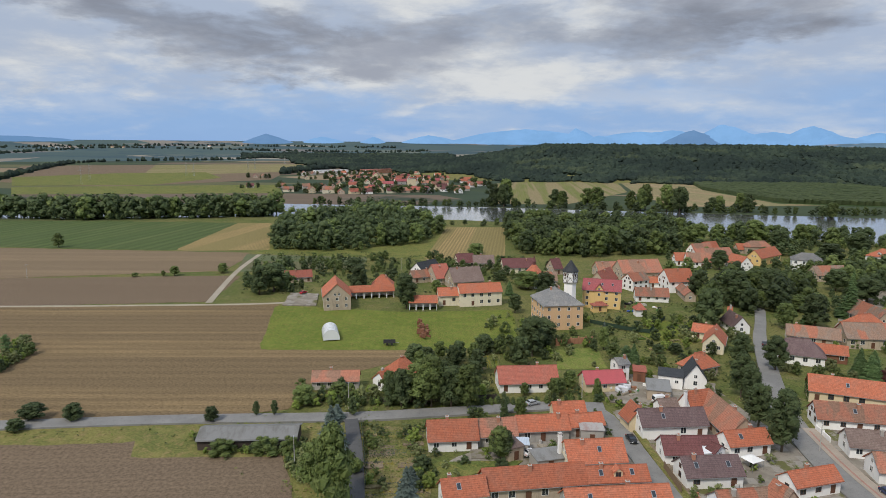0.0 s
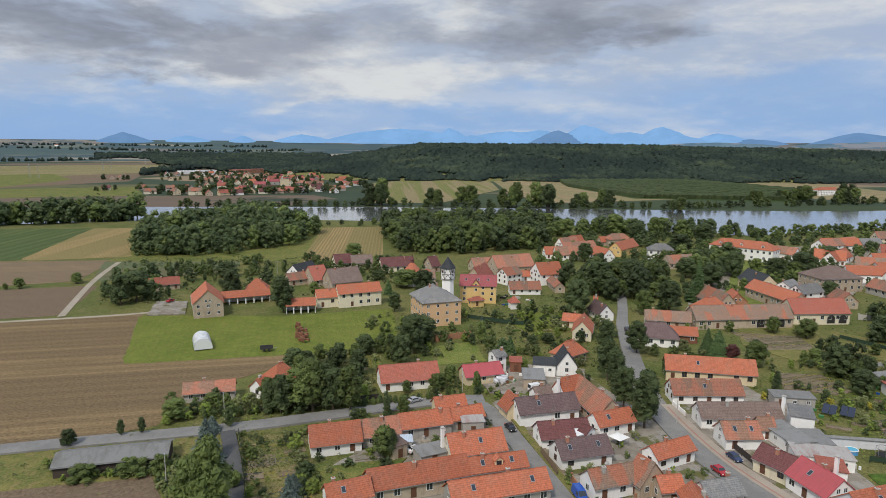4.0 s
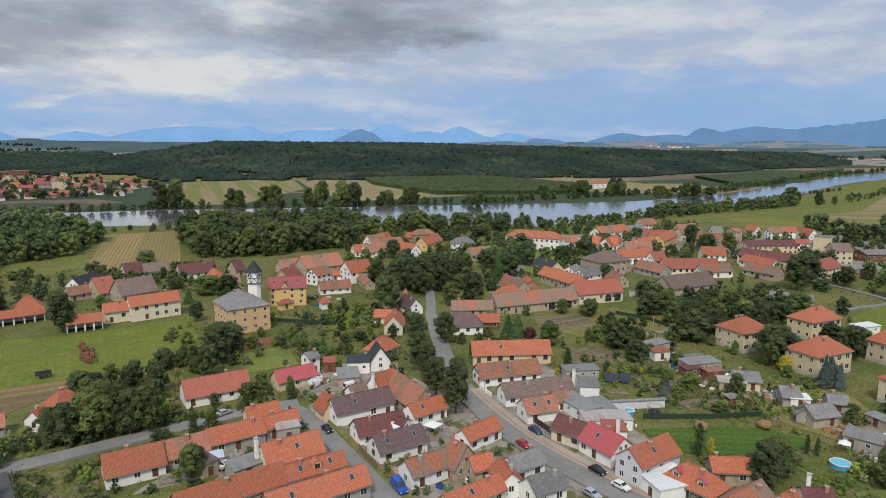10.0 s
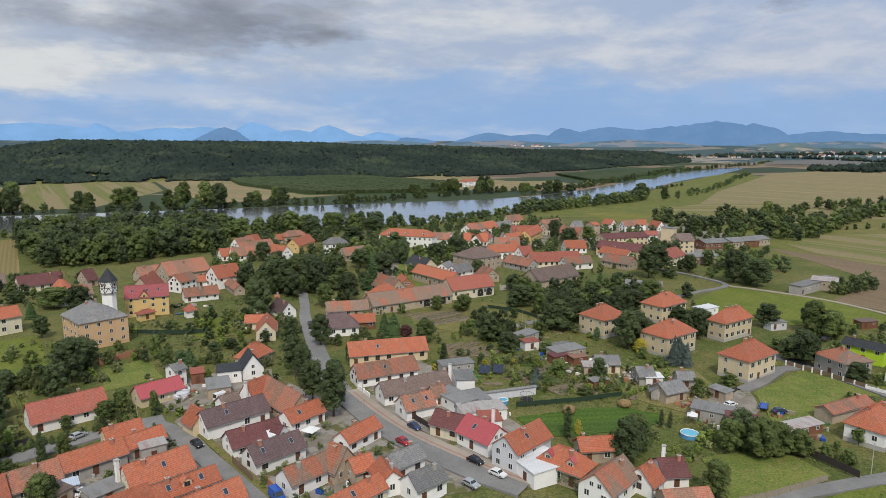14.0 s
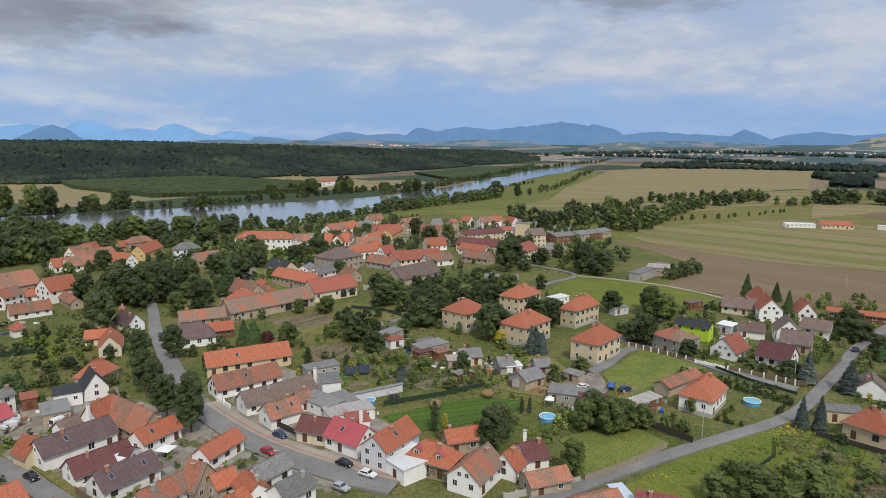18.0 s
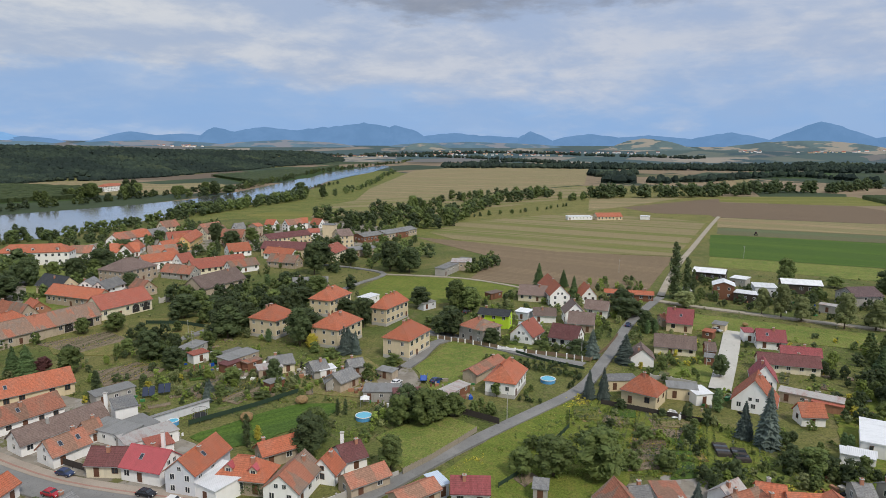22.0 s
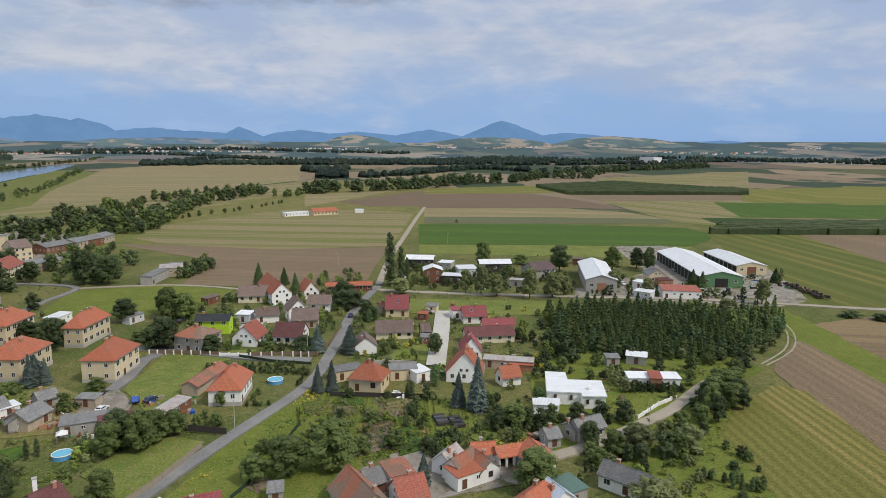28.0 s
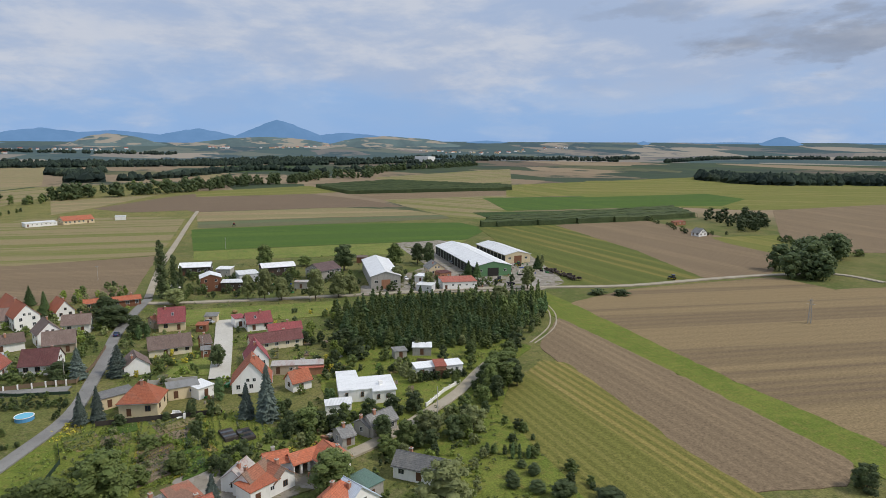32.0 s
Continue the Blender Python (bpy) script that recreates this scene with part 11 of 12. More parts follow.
plant('bush', 37, 177.1, 3.9, 'green', 0.6)
plant('broad', 134.6, 25.7, 9, 'green', 1.53)
plant('broad', 137.7, 16, 11.6, 'green', 1.45)
plant('broad', 132, 32.4, 6.5, 'green', 1.22)
plant('bush', 144.5, 10.4, 4.3, 'green', 1.27)
plant('bush', 145.6, 33, 3.5, 'green', 1.42)
plant('bush', 154.1, 22.3, 3, 'green', 1.54)
plant('bush', 147, 2.4, 4.3, 'green', 1.52)
plant('bush', 161.9, 8.6, 3.1, 'green', 1.71)
grove(46, ['bush', 'bush', 'broad'], 0.6, 2.2, (164, 130.9), (192.5, 105.5), (175.5, 86), (156.4, 97), (156.5, 122.6), seed=76, leafs=('green', 'deep', 'light', 'olive'), joined=True, label='garden shrubs and small trees between the houses')
flat_block(173.2, 145.2, -12.2, 7.4, 3, 2.2, 'grey', 'slate')
flat_block(168, 133, -12.4, 5.9, 3, 2.1, 'wood', 'old')
flat_block(155.3, 115, -13.7, 5.6, 3, 2.2, 'wood', 'grey')
flat_block(176.5, 87.6, -95.9, 5.6, 3.5, 2.3, 'tan', 'grey')
flat_block(262.2, 139.5, -7.9, 10.4, 5, 3, 'white', 'white')
flat_block(263.6, 110.6, -23.5, 7.6, 4, 2.6, 'palegrey', 'grey')
flat_block(295.3, 88.7, -24.1, 8.2, 4, 2.4, 'wood', 'brown')
plant('broad', 235, 127.5, 9.4, 'deep', 1.64)
plant('broad', 263.2, 113.6, 9.7, 'deep', 1.36)
plant('broad', 233.1, 87.8, 8.4, 'deep', 1.84)
plant('broad', 227.5, 89.9, 7.6, 'deep', 1.51)
plant('broad', 150.7, 68.8, 9.2, 'deep', 1.31)
plant('broad', 266.6, 97.1, 13.6, 'green', 0.96)
plant('broad', 265.2, 90.1, 10.9, 'green', 1.19)
plant('broad', 153.2, 61.4, 8, 'green', 1.34)
plant('broad', 264.9, 169.4, 10.1, 'green', 1.66)
plant('broad', 237.2, 97.9, 4, 'green', 1.99)
plant('broad', 127.9, 83, 9.5, 'green', 1.19)
plant('bush', 186.3, 114.1, 3.6, 'green', 1.55)
plant('bush', 171.3, 91.8, 5.8, 'green', 0.7)
plant('bush', 154.5, 112.8, 4.6, 'green', 0.65)
plant('bush', 189.9, 123, 3.8, 'green', 1.23)
plant('bush', 189.2, 91.7, 3.4, 'green', 1.59)
plant('bush', 148.3, 114.2, 1.9, 'green', 3.03)
row_of(14, ['hedge'], 1.6, (152.5, 132.7), (156.4, 117.4), (158.1, 109.3), jitter=0.6, leafs=('deep', 'green', 'light'), joined=True)

# ---- garden trees east ----
grove(12, ['bush', 'broad'], 2.0, 5, (159.6, 185.9), (193, 171), (175.8, 150.3), (142.1, 159.3), seed=21, leafs=('green', 'deep', 'olive'), wide=(0.85, 1.25), joined=True)
grove(20, ['bush', 'bush', 'broad'], 1.0, 2.6, (140.1, 154.3), (181.4, 141.5), (164.8, 113.1), (132.7, 121.3), (122.6, 136.7), seed=22, leafs=('green', 'light', 'deep', 'olive'), wide=(0.85, 1.25))
grove(18, ['bush', 'broad'], 1.5, 3.5, (154.3, 144.9), (167, 116.7), (152.6, 102.5), (137.3, 124.7), seed=23, leafs=('green', 'light', 'olive'), wide=(0.85, 1.25))
grove(9, ['broad', 'bush'], 4, 8, (222.4, 222.9), (251.3, 203.8), (229.6, 173.1), (209.7, 167.1), (179.5, 180.4), seed=24, leafs=('green', 'deep'), wide=(0.85, 1.25), joined=True)
plant('broad', 194.8, 165.5, 15.2, 'deep', 1.26)
plant('broad', 219.4, 153.3, 14.7, 'deep', 0.97)
plant('broad', 194.5, 132.1, 14.2, 'deep', 0.89)
plant('broad', 225, 122.2, 11.8, 'deep', 0.81)
plant('broad', 233.9, 88.4, 10.1, 'deep', 1.19)
plant('broad', 264.1, 114.8, 8.6, 'deep', 1.07)
plant('broad', 274.3, 100.2, 11.7, 'deep', 0.74)
plant('broad', 122.6, 81.5, 10.1, 'deep', 1.17)
plant('broad', 157.5, 116.6, 8.4, 'deep', 0.77)
plant('broad', 274, 119.2, 7.3, 'green', 1.22)
plant('broad', 148.5, 63.4, 9.7, 'green', 1.24)
plant('broad', 145.9, 69.1, 8.1, 'green', 1.08)
plant('broad', 154.9, 60.3, 5.2, 'green', 1.43)
plant('broad', 123.5, 60.6, 8.1, 'green', 1.02)
plant('broad', 278, 94.9, 7.8, 'green', 1.39)
plant('broad', 400.1, 312.5, 11.2, 'green', 1.41)
plant('spruce', 191.9, 112, 10.4, 'spruce', 0.87)
plant('spruce', 194.2, 108.7, 8.3, 'spruce', 1.08)
plant('spruce', 139.1, 126.2, 6.2, 'spruce', 1.02)
plant('thuja', 120.7, 98, 8.6, 'deep', 1.07)
plant('thuja', 145.4, 87.3, 4.6, 'deep', 1.21)
plant('thuja', 146.6, 85.5, 4.6, 'deep', 1.21)
plant('thuja', 196.9, 128.6, 4.4, 'gold', 2.63)
plant('thuja', 124.8, 97.9, 3.9, 'gold', 1.82)
grove(30, ['broad', 'bush'], 5, 10, (402, 212.8), (405.1, 167.3), (349, 143.7), (335.6, 162.6), (359.2, 194.1), seed=26, leafs=('green', 'deep'), wide=(0.85, 1.25), joined=True)
grove(12, ['broad'], 7, 11, (406, 253.1), (392.6, 225.9), (329.9, 201.4), (338.3, 223.4), seed=27, leafs=('green', 'deep'), wide=(0.85, 1.25), joined=True)
grove(20, ['broad', 'bush'], 4, 7, (360.5, 127.5), (410, 123), (373, 109.9), (343.3, 118), seed=28, leafs=('green', 'deep'), wide=(0.85, 1.25), joined=True)
grove(22, ['broad'], 8, 14, (524.2, 302), (666.3, 339.2), (631.6, 237.8), (528.7, 193.5), (493.5, 229.6), seed=29, leafs=('green', 'deep'), wide=(0.85, 1.25), joined=True)
row_of(30, ['broad'], 11, (482.2, 289.1), (625.4, 291.6), (872.3, 305.2), (988.8, 219.4), jitter=12, joined=True)
row_of(34, ['broad'], 12, (816.8, 289.3), (926.5, 266.7), (961.7, 221), (892.3, 162.7), (1088.5, 90.4), (1209.9, -12.4), jitter=8, joined=True)
row_of(18, ['round'], 5, (551.3, 228.7), (626.9, 218.4), (709.1, 179.2), (810.5, 147.3), jitter=2, joined=True)

# ---- estate plants ----
plant('spruce', 221.2, 30.3, 10.4, 'spruce', 1.26)
plant('spruce', 219.9, 19, 10.3, 'spruce', 1.57)
plant('spruce', 183.3, 25.5, 8.8, 'spruce', 1.02)
plant('spruce', 184, 21.5, 9.9, 'spruce', 0.91)
plant('spruce', 171.3, -15, 10.1, 'spruce', 1.03)
plant('spruce', 168.4, -20, 15.6, 'spruce', 0.91)
plant('spruce', 129.5, -3.9, 7, 'spruce', 1.11)
plant('spruce', 325.2, 73.3, 13.5, 'fir', 1.14)
plant('spruce', 308.8, 52.4, 11.4, 'fir', 1.08)
plant('spruce', 334.5, 62.3, 9.2, 'fir', 1.31)
plant('spruce', 289.6, 28, 9.3, 'fir', 1.12)
plant('broad', 226, 83.3, 11, 'deep', 1.06)
plant('broad', 276.4, 102.8, 10.6, 'deep', 0.89)
plant('broad', 272.7, 93.5, 9.6, 'deep', 0.89)
plant('broad', 221.7, 67.1, 6.4, 'deep', 1.55)
plant('broad', 295.2, 28.1, 9.5, 'deep', 1.66)
plant('broad', 225.7, 35.7, 4.7, 'deep', 2.35)
plant('broad', 285.3, 22, 6.5, 'deep', 1.85)
plant('broad', 215.7, -10.6, 7.9, 'deep', 0.88)
plant('poplar', 327.4, 7.1, 28.6, 'deep', 1.15)
plant('poplar', 328.4, 1.7, 21.1, 'deep', 1.15)
plant('poplar', 346, -1.5, 12.3, 'deep', 1.15)
plant('thuja', 194, -9.5, 4.5, 'fir', 2.77)
plant('thuja', 262.3, 14.7, 6, 'fir', 1.51)
plant('thuja', 261.1, 11.8, 5.8, 'fir', 1.58)
plant('broad', 174.5, 51, 4.3, 'green', 0.93)
plant('broad', 159.8, 53.1, 4, 'green', 1.03)
plant('broad', 160.6, 48.6, 4, 'green', 1.03)
plant('broad', 157.2, 57.8, 6.3, 'green', 1.47)
grove(24, ['bush', 'broad'], 1.2, 2.8, (237.7, 15.9), (245.5, -7.5), (209.3, -6.7), (205.8, 13.6), seed=31, leafs=('green', 'light', 'gold', 'deep', 'green'), wide=(0.85, 1.25), joined=True)
grove(30, ['bush'], 1, 2.5, (237.7, 60), (234.1, 37.1), (227.1, 36), (228.9, 66.6), seed=32, leafs=('green', 'light', 'deep'), wide=(0.85, 1.25), joined=True)
grove(14, ['bush', 'bush', 'broad'], 1.2, 3, (179.7, 20), (178, -7.6), (174.3, -21.3), (153.5, -20.5), (139.8, -6.5), (145.5, 9.2), (157.1, 15.9), seed=33, leafs=('green', 'light', 'olive', 'deep'), wide=(0.85, 1.25))
grove(12, ['broad', 'bush'], 2.5, 5, (174.3, -21.3), (165.9, -56.7), (160.8, -64.3), (153.6, -56.7), (153.8, -40.3), (156.6, -20.8), seed=34, leafs=('green', 'deep'), wide=(0.85, 1.25))
grove(12, ['broad', 'bush'], 2.5, 5, (248, -43.6), (267.1, -62.1), (223.6, -56.4), (190, -40.7), (198.5, -35.7), seed=35, leafs=('green', 'deep', 'light'), wide=(0.85, 1.25), joined=True)
grove(720, ['fir', 'fir', 'fir', 'spruce'], 3.6, 8.6, (269, -61), (279.6, -90), (273.5, -118), (217.5, -126), (208.1, -113.8), (209.4, -73.6), (230.8, -56.4), seed=36, leafs=('fir', 'green', 'fir', 'green'), wide=(1.0, 1.7), joined=True, label='dense young plantation of mixed conifers')
grove(260, ['fir', 'broad', 'fir', 'spruce'], 4.0, 9.2, (273.5, -118), (263.7, -162.3), (240, -150), (217.5, -126), seed=136, leafs=('deep', 'green', 'fir', 'green'), wide=(0.7, 1.15), joined=True, label='dense young wood of conifers and broadleaved trees')
row_of(30, ['bush', 'broad'], 3.4, (209.4, -73.6), (208.1, -113.8), (222, -134), (246, -152), jitter=2.5, leafs=('deep', 'green', 'olive'), joined=True)
grove(22, ['broad', 'bush'], 3, 6, (247.4, -56), (212.5, -74.7), (203.4, -116), (185.2, -101.5), (199.3, -66), (212.1, -49.8), seed=37, leafs=('green', 'deep'), wide=(0.85, 1.25), joined=True)
grove(14, ['broad', 'bush'], 3, 7, (159.3, -52.7), (150.2, -60.6), (165.6, -81.4), (152.4, -80.2), (135.1, -59), (137.4, -45.4), (148.2, -43), seed=38, leafs=('green', 'deep', 'olive'), wide=(0.85, 1.25))
grove(12, ['broad'], 6, 9, (178.8, -87.8), (185.2, -101.5), (165.3, -94.7), (152.4, -80.2), (161.7, -79.5), seed=39, leafs=('green', 'deep'), wide=(0.85, 1.25))
row_of(16, ['hedge'], 1.7, (203.7, 51.4), (202.6, 41), (201.6, 32.6), jitter=0.5, leafs=('deep', 'green'), joined=True, label='clipped garden hedge')
row_of(9, ['hedge'], 1.5, (189.5, 32.4), (199.3, 30.5), jitter=0.4, leafs=('green', 'deep'), joined=True, label='clipped garden hedge')
row_of(6, ['hedge'], 1.3, (174.9, 43.9), (174, 37.9), jitter=0.4, leafs=('deep', 'green'), joined=True, label='clipped garden hedge')
row_of(14, ['hedge'], 2.0, (182.7, -68.8), (180.5, -82.4), jitter=0.5, leafs=('deep', 'green'), joined=True, label='clipped garden hedge')
grove(60, ['broad', 'bush', 'broad'], 4, 9, (229.1, 233.2), (243.1, 229.2), (255.1, 205.8), (261.6, 198.9), (284.9, 208.3), (298.9, 193.5), (259.5, 171.2), (204.7, 164.9), (203.3, 180.7), (209.3, 189.8), seed=336, leafs=('green', 'deep', 'deep'), joined=True, label='leafy trees between barns and houses')
grove(16, ['broad', 'bush'], 3, 7, (175.1, 196.4), (187.2, 190.6), (177.8, 167.6), (161.3, 152), (160.1, 174.7), seed=337, leafs=('deep', 'green'), joined=True, label='leafy trees on a garden plot')
plant('broad', 125.4, -27.6, 8.9, 'green', 1.54)
plant('broad', 157.5, -28.5, 6.1, 'green', 1.48)
plant('broad', 175.8, -95.4, 7.5, 'green', 1.45)
plant('willow', 110.5, -47.1, 10.3, 'olive', 1.3)
plant('hedge', 116.5, -65.3, 2, 'deep', 2.44)
plant('hedge', 120.1, -69.9, 1.8, 'deep', 2.55)
plant('hedge', 116.1, -70.8, 2.7, 'deep', 2.17)
plant('hedge', 113.1, -64, 2.9, 'deep', 2.12)
plant('hedge', 109.6, -67.8, 2.6, 'deep', 2.85)
plant('thuja', 124.4, -69.9, 4.2, 'fir', 1.02)
plant('thuja', 123.8, -71.4, 3.9, 'fir', 1.09)
plant('thuja', 123, -73.4, 3.5, 'fir', 1.23)
row_of(11, ['hedge'], 2.4, (129.6, -64.7), (127.3, -70.3), (125.3, -75.3), jitter=1.5)
row_of(14, ['bush'], 2.2, (143.2, -78), (131.1, -77), (118.5, -77.3), (105.3, -77.3), jitter=3)
plant('broad', 376.8, -46.6, 15.8, 'green', 0.81)
plant('broad', 363.9, -89.8, 15.3, 'deep', 1.15)
plant('broad', 386.5, -71.1, 6.2, 'green', 1.98)
plant('broad', 367, -121.9, 13.8, 'green', 1.02)
plant('broad', 371.1, -138.1, 12.4, 'deep', 1.0)
plant('broad', 359.7, -141.1, 14.6, 'deep', 0.69)
plant('broad', 313.2, -105.5, 10.5, 'olive', 1.06)
plant('broad', 309, -30, 12.2, 'olive', 0.67)
plant('broad', 306.2, -37.3, 14.9, 'olive', 0.66)
plant('broad', 303.3, -44.7, 10.8, 'olive', 1.04)
plant('broad', 297.5, -59.5, 14.9, 'olive', 0.75)
plant('broad', 299.3, -70.8, 12.4, 'olive', 0.91)
plant('broad', 303.2, -77.4, 9.9, 'olive', 1.0)
plant('broad', 301, -118.1, 8.8, 'olive', 0.96)
plant('broad', 282.7, -165.4, 11.8, 'olive', 0.88)
plant('broad', 256.2, -135.3, 9.2, 'olive', 1.33)
plant('broad', 309.8, 2, 7.8, 'olive', 1.67)
plant('broad', 327.1, -200.7, 8.5, 'olive', 0.47)
plant('spruce', 319.9, -149.1, 9.6, 'fir', 1.45)
plant('spruce', 318.2, -153.5, 8.9, 'fir', 1.41)
plant('spruce', 328, -198.1, 8.5, 'fir', 1.6)
grove(26, ['broad'], 10, 17, (263.5, -318.1), (312.1, -383.2), (322.8, -424.2), (296.8, -423.7), (243.5, -347.3), (233.9, -310.1), seed=41, leafs=('deep',), wide=(1.0, 1.3), joined=True)
grove(24, ['broad', 'bush'], 7, 13, (509.5, -506.9), (491.3, -557.5), (403, -475.3), (400.5, -430.4), (451.9, -457.1), seed=42, leafs=('deep',), wide=(0.85, 1.25), joined=True)
row_of(16, ['bush'], 4, (519.9, -432.3), (465.6, -419.8), (413, -396.7), (402.1, -425.9), jitter=2, joined=True)
row_of(24, ['bush'], 4, (362.9, -437.9), (321.3, -428.1), (283.4, -427), jitter=5, joined=True)
plant('bush', 83.7, -133.5, 5.7, 'deep', 1.23)
plant('bush', 258.8, -191.6, 2.8, 'deep', 3.11)
plant('bush', 252.7, -200.5, 2.8, 'deep', 3.14)
plant('broad', 105.1, -71.6, 3.8, 'deep', 1.99)
plant('broad', 100.7, -79.7, 2.5, 'deep', 3.64)

# ---- garden shrubs ----
grove(34, ['bush', 'bush', 'broad'], 1.2, 4.0, (50.3, 206.8), (70, 218.4), (95.4, 214.7), (80.7, 165.1), (63.9, 172.7), (50.1, 179), seed=51, leafs=('green', 'deep', 'light', 'olive'), joined=True, label='garden shrubs and small trees between the houses')
grove(90, ['bush', 'bush', 'broad'], 1.0, 2.6, (31.8, 187.2), (56.2, 176.2), (71.5, 169.3), (85.7, 140.7), (87.9, 118.4), (76, 101.8), (22.9, 126.1), seed=52, leafs=('green', 'deep', 'light', 'olive'), joined=True, label='garden shrubs and small trees between the houses')
grove(44, ['bush', 'bush', 'broad'], 1.5, 5, (88.3, 274.9), (146, 227.7), (126.6, 185.8), (95.4, 214.7), (68.3, 226.8), seed=53, leafs=('green', 'deep', 'light', 'olive'), joined=True, label='garden shrubs and small trees between the houses')
grove(360, ['broad', 'broad', 'bush'], 2.5, 8, (156.4, 483.9), (348.5, 481.6), (493.4, 420.9), (337.5, 273.2), (251.6, 291), (171.5, 263), (120, 314.5), seed=54, leafs=('green', 'deep', 'deep'), joined=True, label='garden shrubs and small trees between the houses')
grove(60, ['bush', 'bush', 'broad'], 1, 3.2, (147.9, 191.2), (206.8, 164.8), (177.7, 126.3), (124, 140.7), (133.7, 169.2), seed=55, leafs=('green', 'deep', 'light', 'olive'), joined=True, label='garden shrubs and small trees between the houses')
grove(28, ['broad', 'bush'], 2, 7, (222.4, 222.9), (323.7, 243.9), (328, 173.3), (273.3, 150.4), (174.7, 136.8), (158.7, 159.8), seed=56, leafs=('green', 'deep', 'olive'), joined=True, label='garden shrubs and small trees between the houses')
grove(46, ['bush', 'bush', 'broad'], 0.8, 2.6, (150, 151.1), (181.4, 105.8), (168.2, 88), (154.5, 107.9), (127.5, 122.3), seed=57, leafs=('green', 'deep', 'light', 'olive'), joined=True, label='garden shrubs and small trees between the houses')
grove(26, ['bush', 'bush', 'broad'], 1, 2.6, (149.3, 85), (165.8, 75.6), (161.8, 66.8), (139.9, 72.9), (127.4, 69.3), seed=58, leafs=('green', 'deep', 'light', 'olive'), joined=True, label='garden shrubs and small trees between the houses')
grove(14, ['bush', 'bush', 'broad'], 0.8, 2.2, (114.9, 106.5), (119.8, 97.6), (144.8, 86), (139.4, 82.8), (119.7, 93.9), seed=73, leafs=('green', 'deep', 'light', 'olive'), joined=True, label='garden shrubs and small trees between the houses')
grove(140, ['broad', 'bush'], 2.5, 8, (454.2, 361.1), (548.2, 232.9), (347.1, 146.4), (312.8, 194.8), (355.4, 277.7), seed=59, leafs=('green', 'deep'), joined=True, label='garden shrubs and small trees between the houses')
grove(150, ['bush', 'bush', 'broad'], 1.2, 4.5, (276.6, 101.6), (373.6, 25.8), (223.9, 14.9), (220.4, 34.9), (219.3, 80.9), seed=60, leafs=('green', 'deep', 'light', 'olive'), joined=True, label='garden shrubs and small trees between the houses')
grove(100, ['bush', 'bush', 'broad'], 0.8, 3.0, (270.1, 23.1), (285.8, -66.1), (182, -43.8), (184.5, -7.8), (210.9, 17.8), seed=61, leafs=('green', 'deep', 'light', 'olive', 'green', 'deep', 'gold'), joined=True, label='garden shrubs and small trees between the houses')
grove(50, ['bush', 'bush', 'broad'], 0.6, 2.2, (179.5, 21.6), (178.6, -23.3), (165.8, -36.1), (141.9, -19.2), (139, 14), (154.2, 33.2), seed=62, leafs=('green', 'deep', 'light', 'olive'), joined=True, label='garden shrubs and small trees between the houses')
grove(40, ['bush', 'bush', 'broad'], 1.2, 3.5, (148, 12.2), (150.3, -1.4), (163.3, -41.1), (150.7, -39.6), (138.9, -1.5), seed=63, leafs=('green', 'deep', 'light', 'olive'), joined=True, label='garden shrubs and small trees between the houses')
grove(36, ['broad', 'bush'], 1.5, 5, (209.1, -41.3), (188, -94.3), (153.6, -77.3), (132.1, -43.6), (156.7, -30.5), seed=64, leafs=('green', 'deep', 'olive'), joined=True, label='garden shrubs and small trees between the houses')
grove(36, ['bush', 'bush', 'broad'], 1, 3, (135, -36.4), (140.5, -70.8), (111.3, -56.4), (118.9, -31.9), seed=65, leafs=('green', 'deep', 'light', 'olive'), joined=True, label='garden shrubs and small trees between the houses')
grove(160, ['broad', 'bush'], 2, 6.5, (-113.9, 385.3), (-8.5, 418.5), (75.2, 390.2), (44.5, 339.6), (-18.9, 338.2), (-78.4, 310.2), seed=66, leafs=('green', 'deep'), joined=True, label='garden shrubs and small trees between the houses')
grove(60, ['bush', 'bush', 'broad'], 1.5, 5, (18.7, 269.3), (74.7, 270.3), (96.2, 237.6), (57.5, 205.3), (14.9, 210.4), seed=67, leafs=('green', 'deep', 'light', 'olive'), joined=True, label='garden shrubs and small trees between the houses')
grove(60, ['bush', 'bush', 'broad'], 0.8, 2.5, (-21, 160.3), (-3.2, 160.5), (16, 144.8), (-2.5, 124.6), (-15.4, 124.5), seed=68, leafs=('green', 'deep', 'light', 'olive'), joined=True, label='garden shrubs and small trees between the houses')
grove(40, ['bush', 'bush', 'broad'], 1.5, 4.5, (-47.5, 183.9), (-5.4, 184.4), (36.9, 184.9), (31.9, 175.4), (-25.1, 168.3), (-43.9, 169.3), seed=69, leafs=('green', 'deep', 'light', 'olive'), joined=True, label='garden shrubs and small trees between the houses')
grove(120, ['bush', 'bush', 'broad'], 0.8, 2.4, (-62.7, 153.2), (-33.7, 150.3), (-30.4, 128.8), (-37.8, 144.3), (-56.5, 144.1), seed=70, leafs=('green', 'deep', 'light', 'olive'), joined=True, label='garden shrubs and small trees between the houses')
grove(40, ['bush', 'bush', 'broad'], 2, 5, (-148, 208.1), (-156.8, 233.6), (-142.3, 217.1), (-140.7, 197.2), seed=71, leafs=('green', 'deep', 'light', 'olive'), joined=True, label='garden shrubs and small trees between the houses')
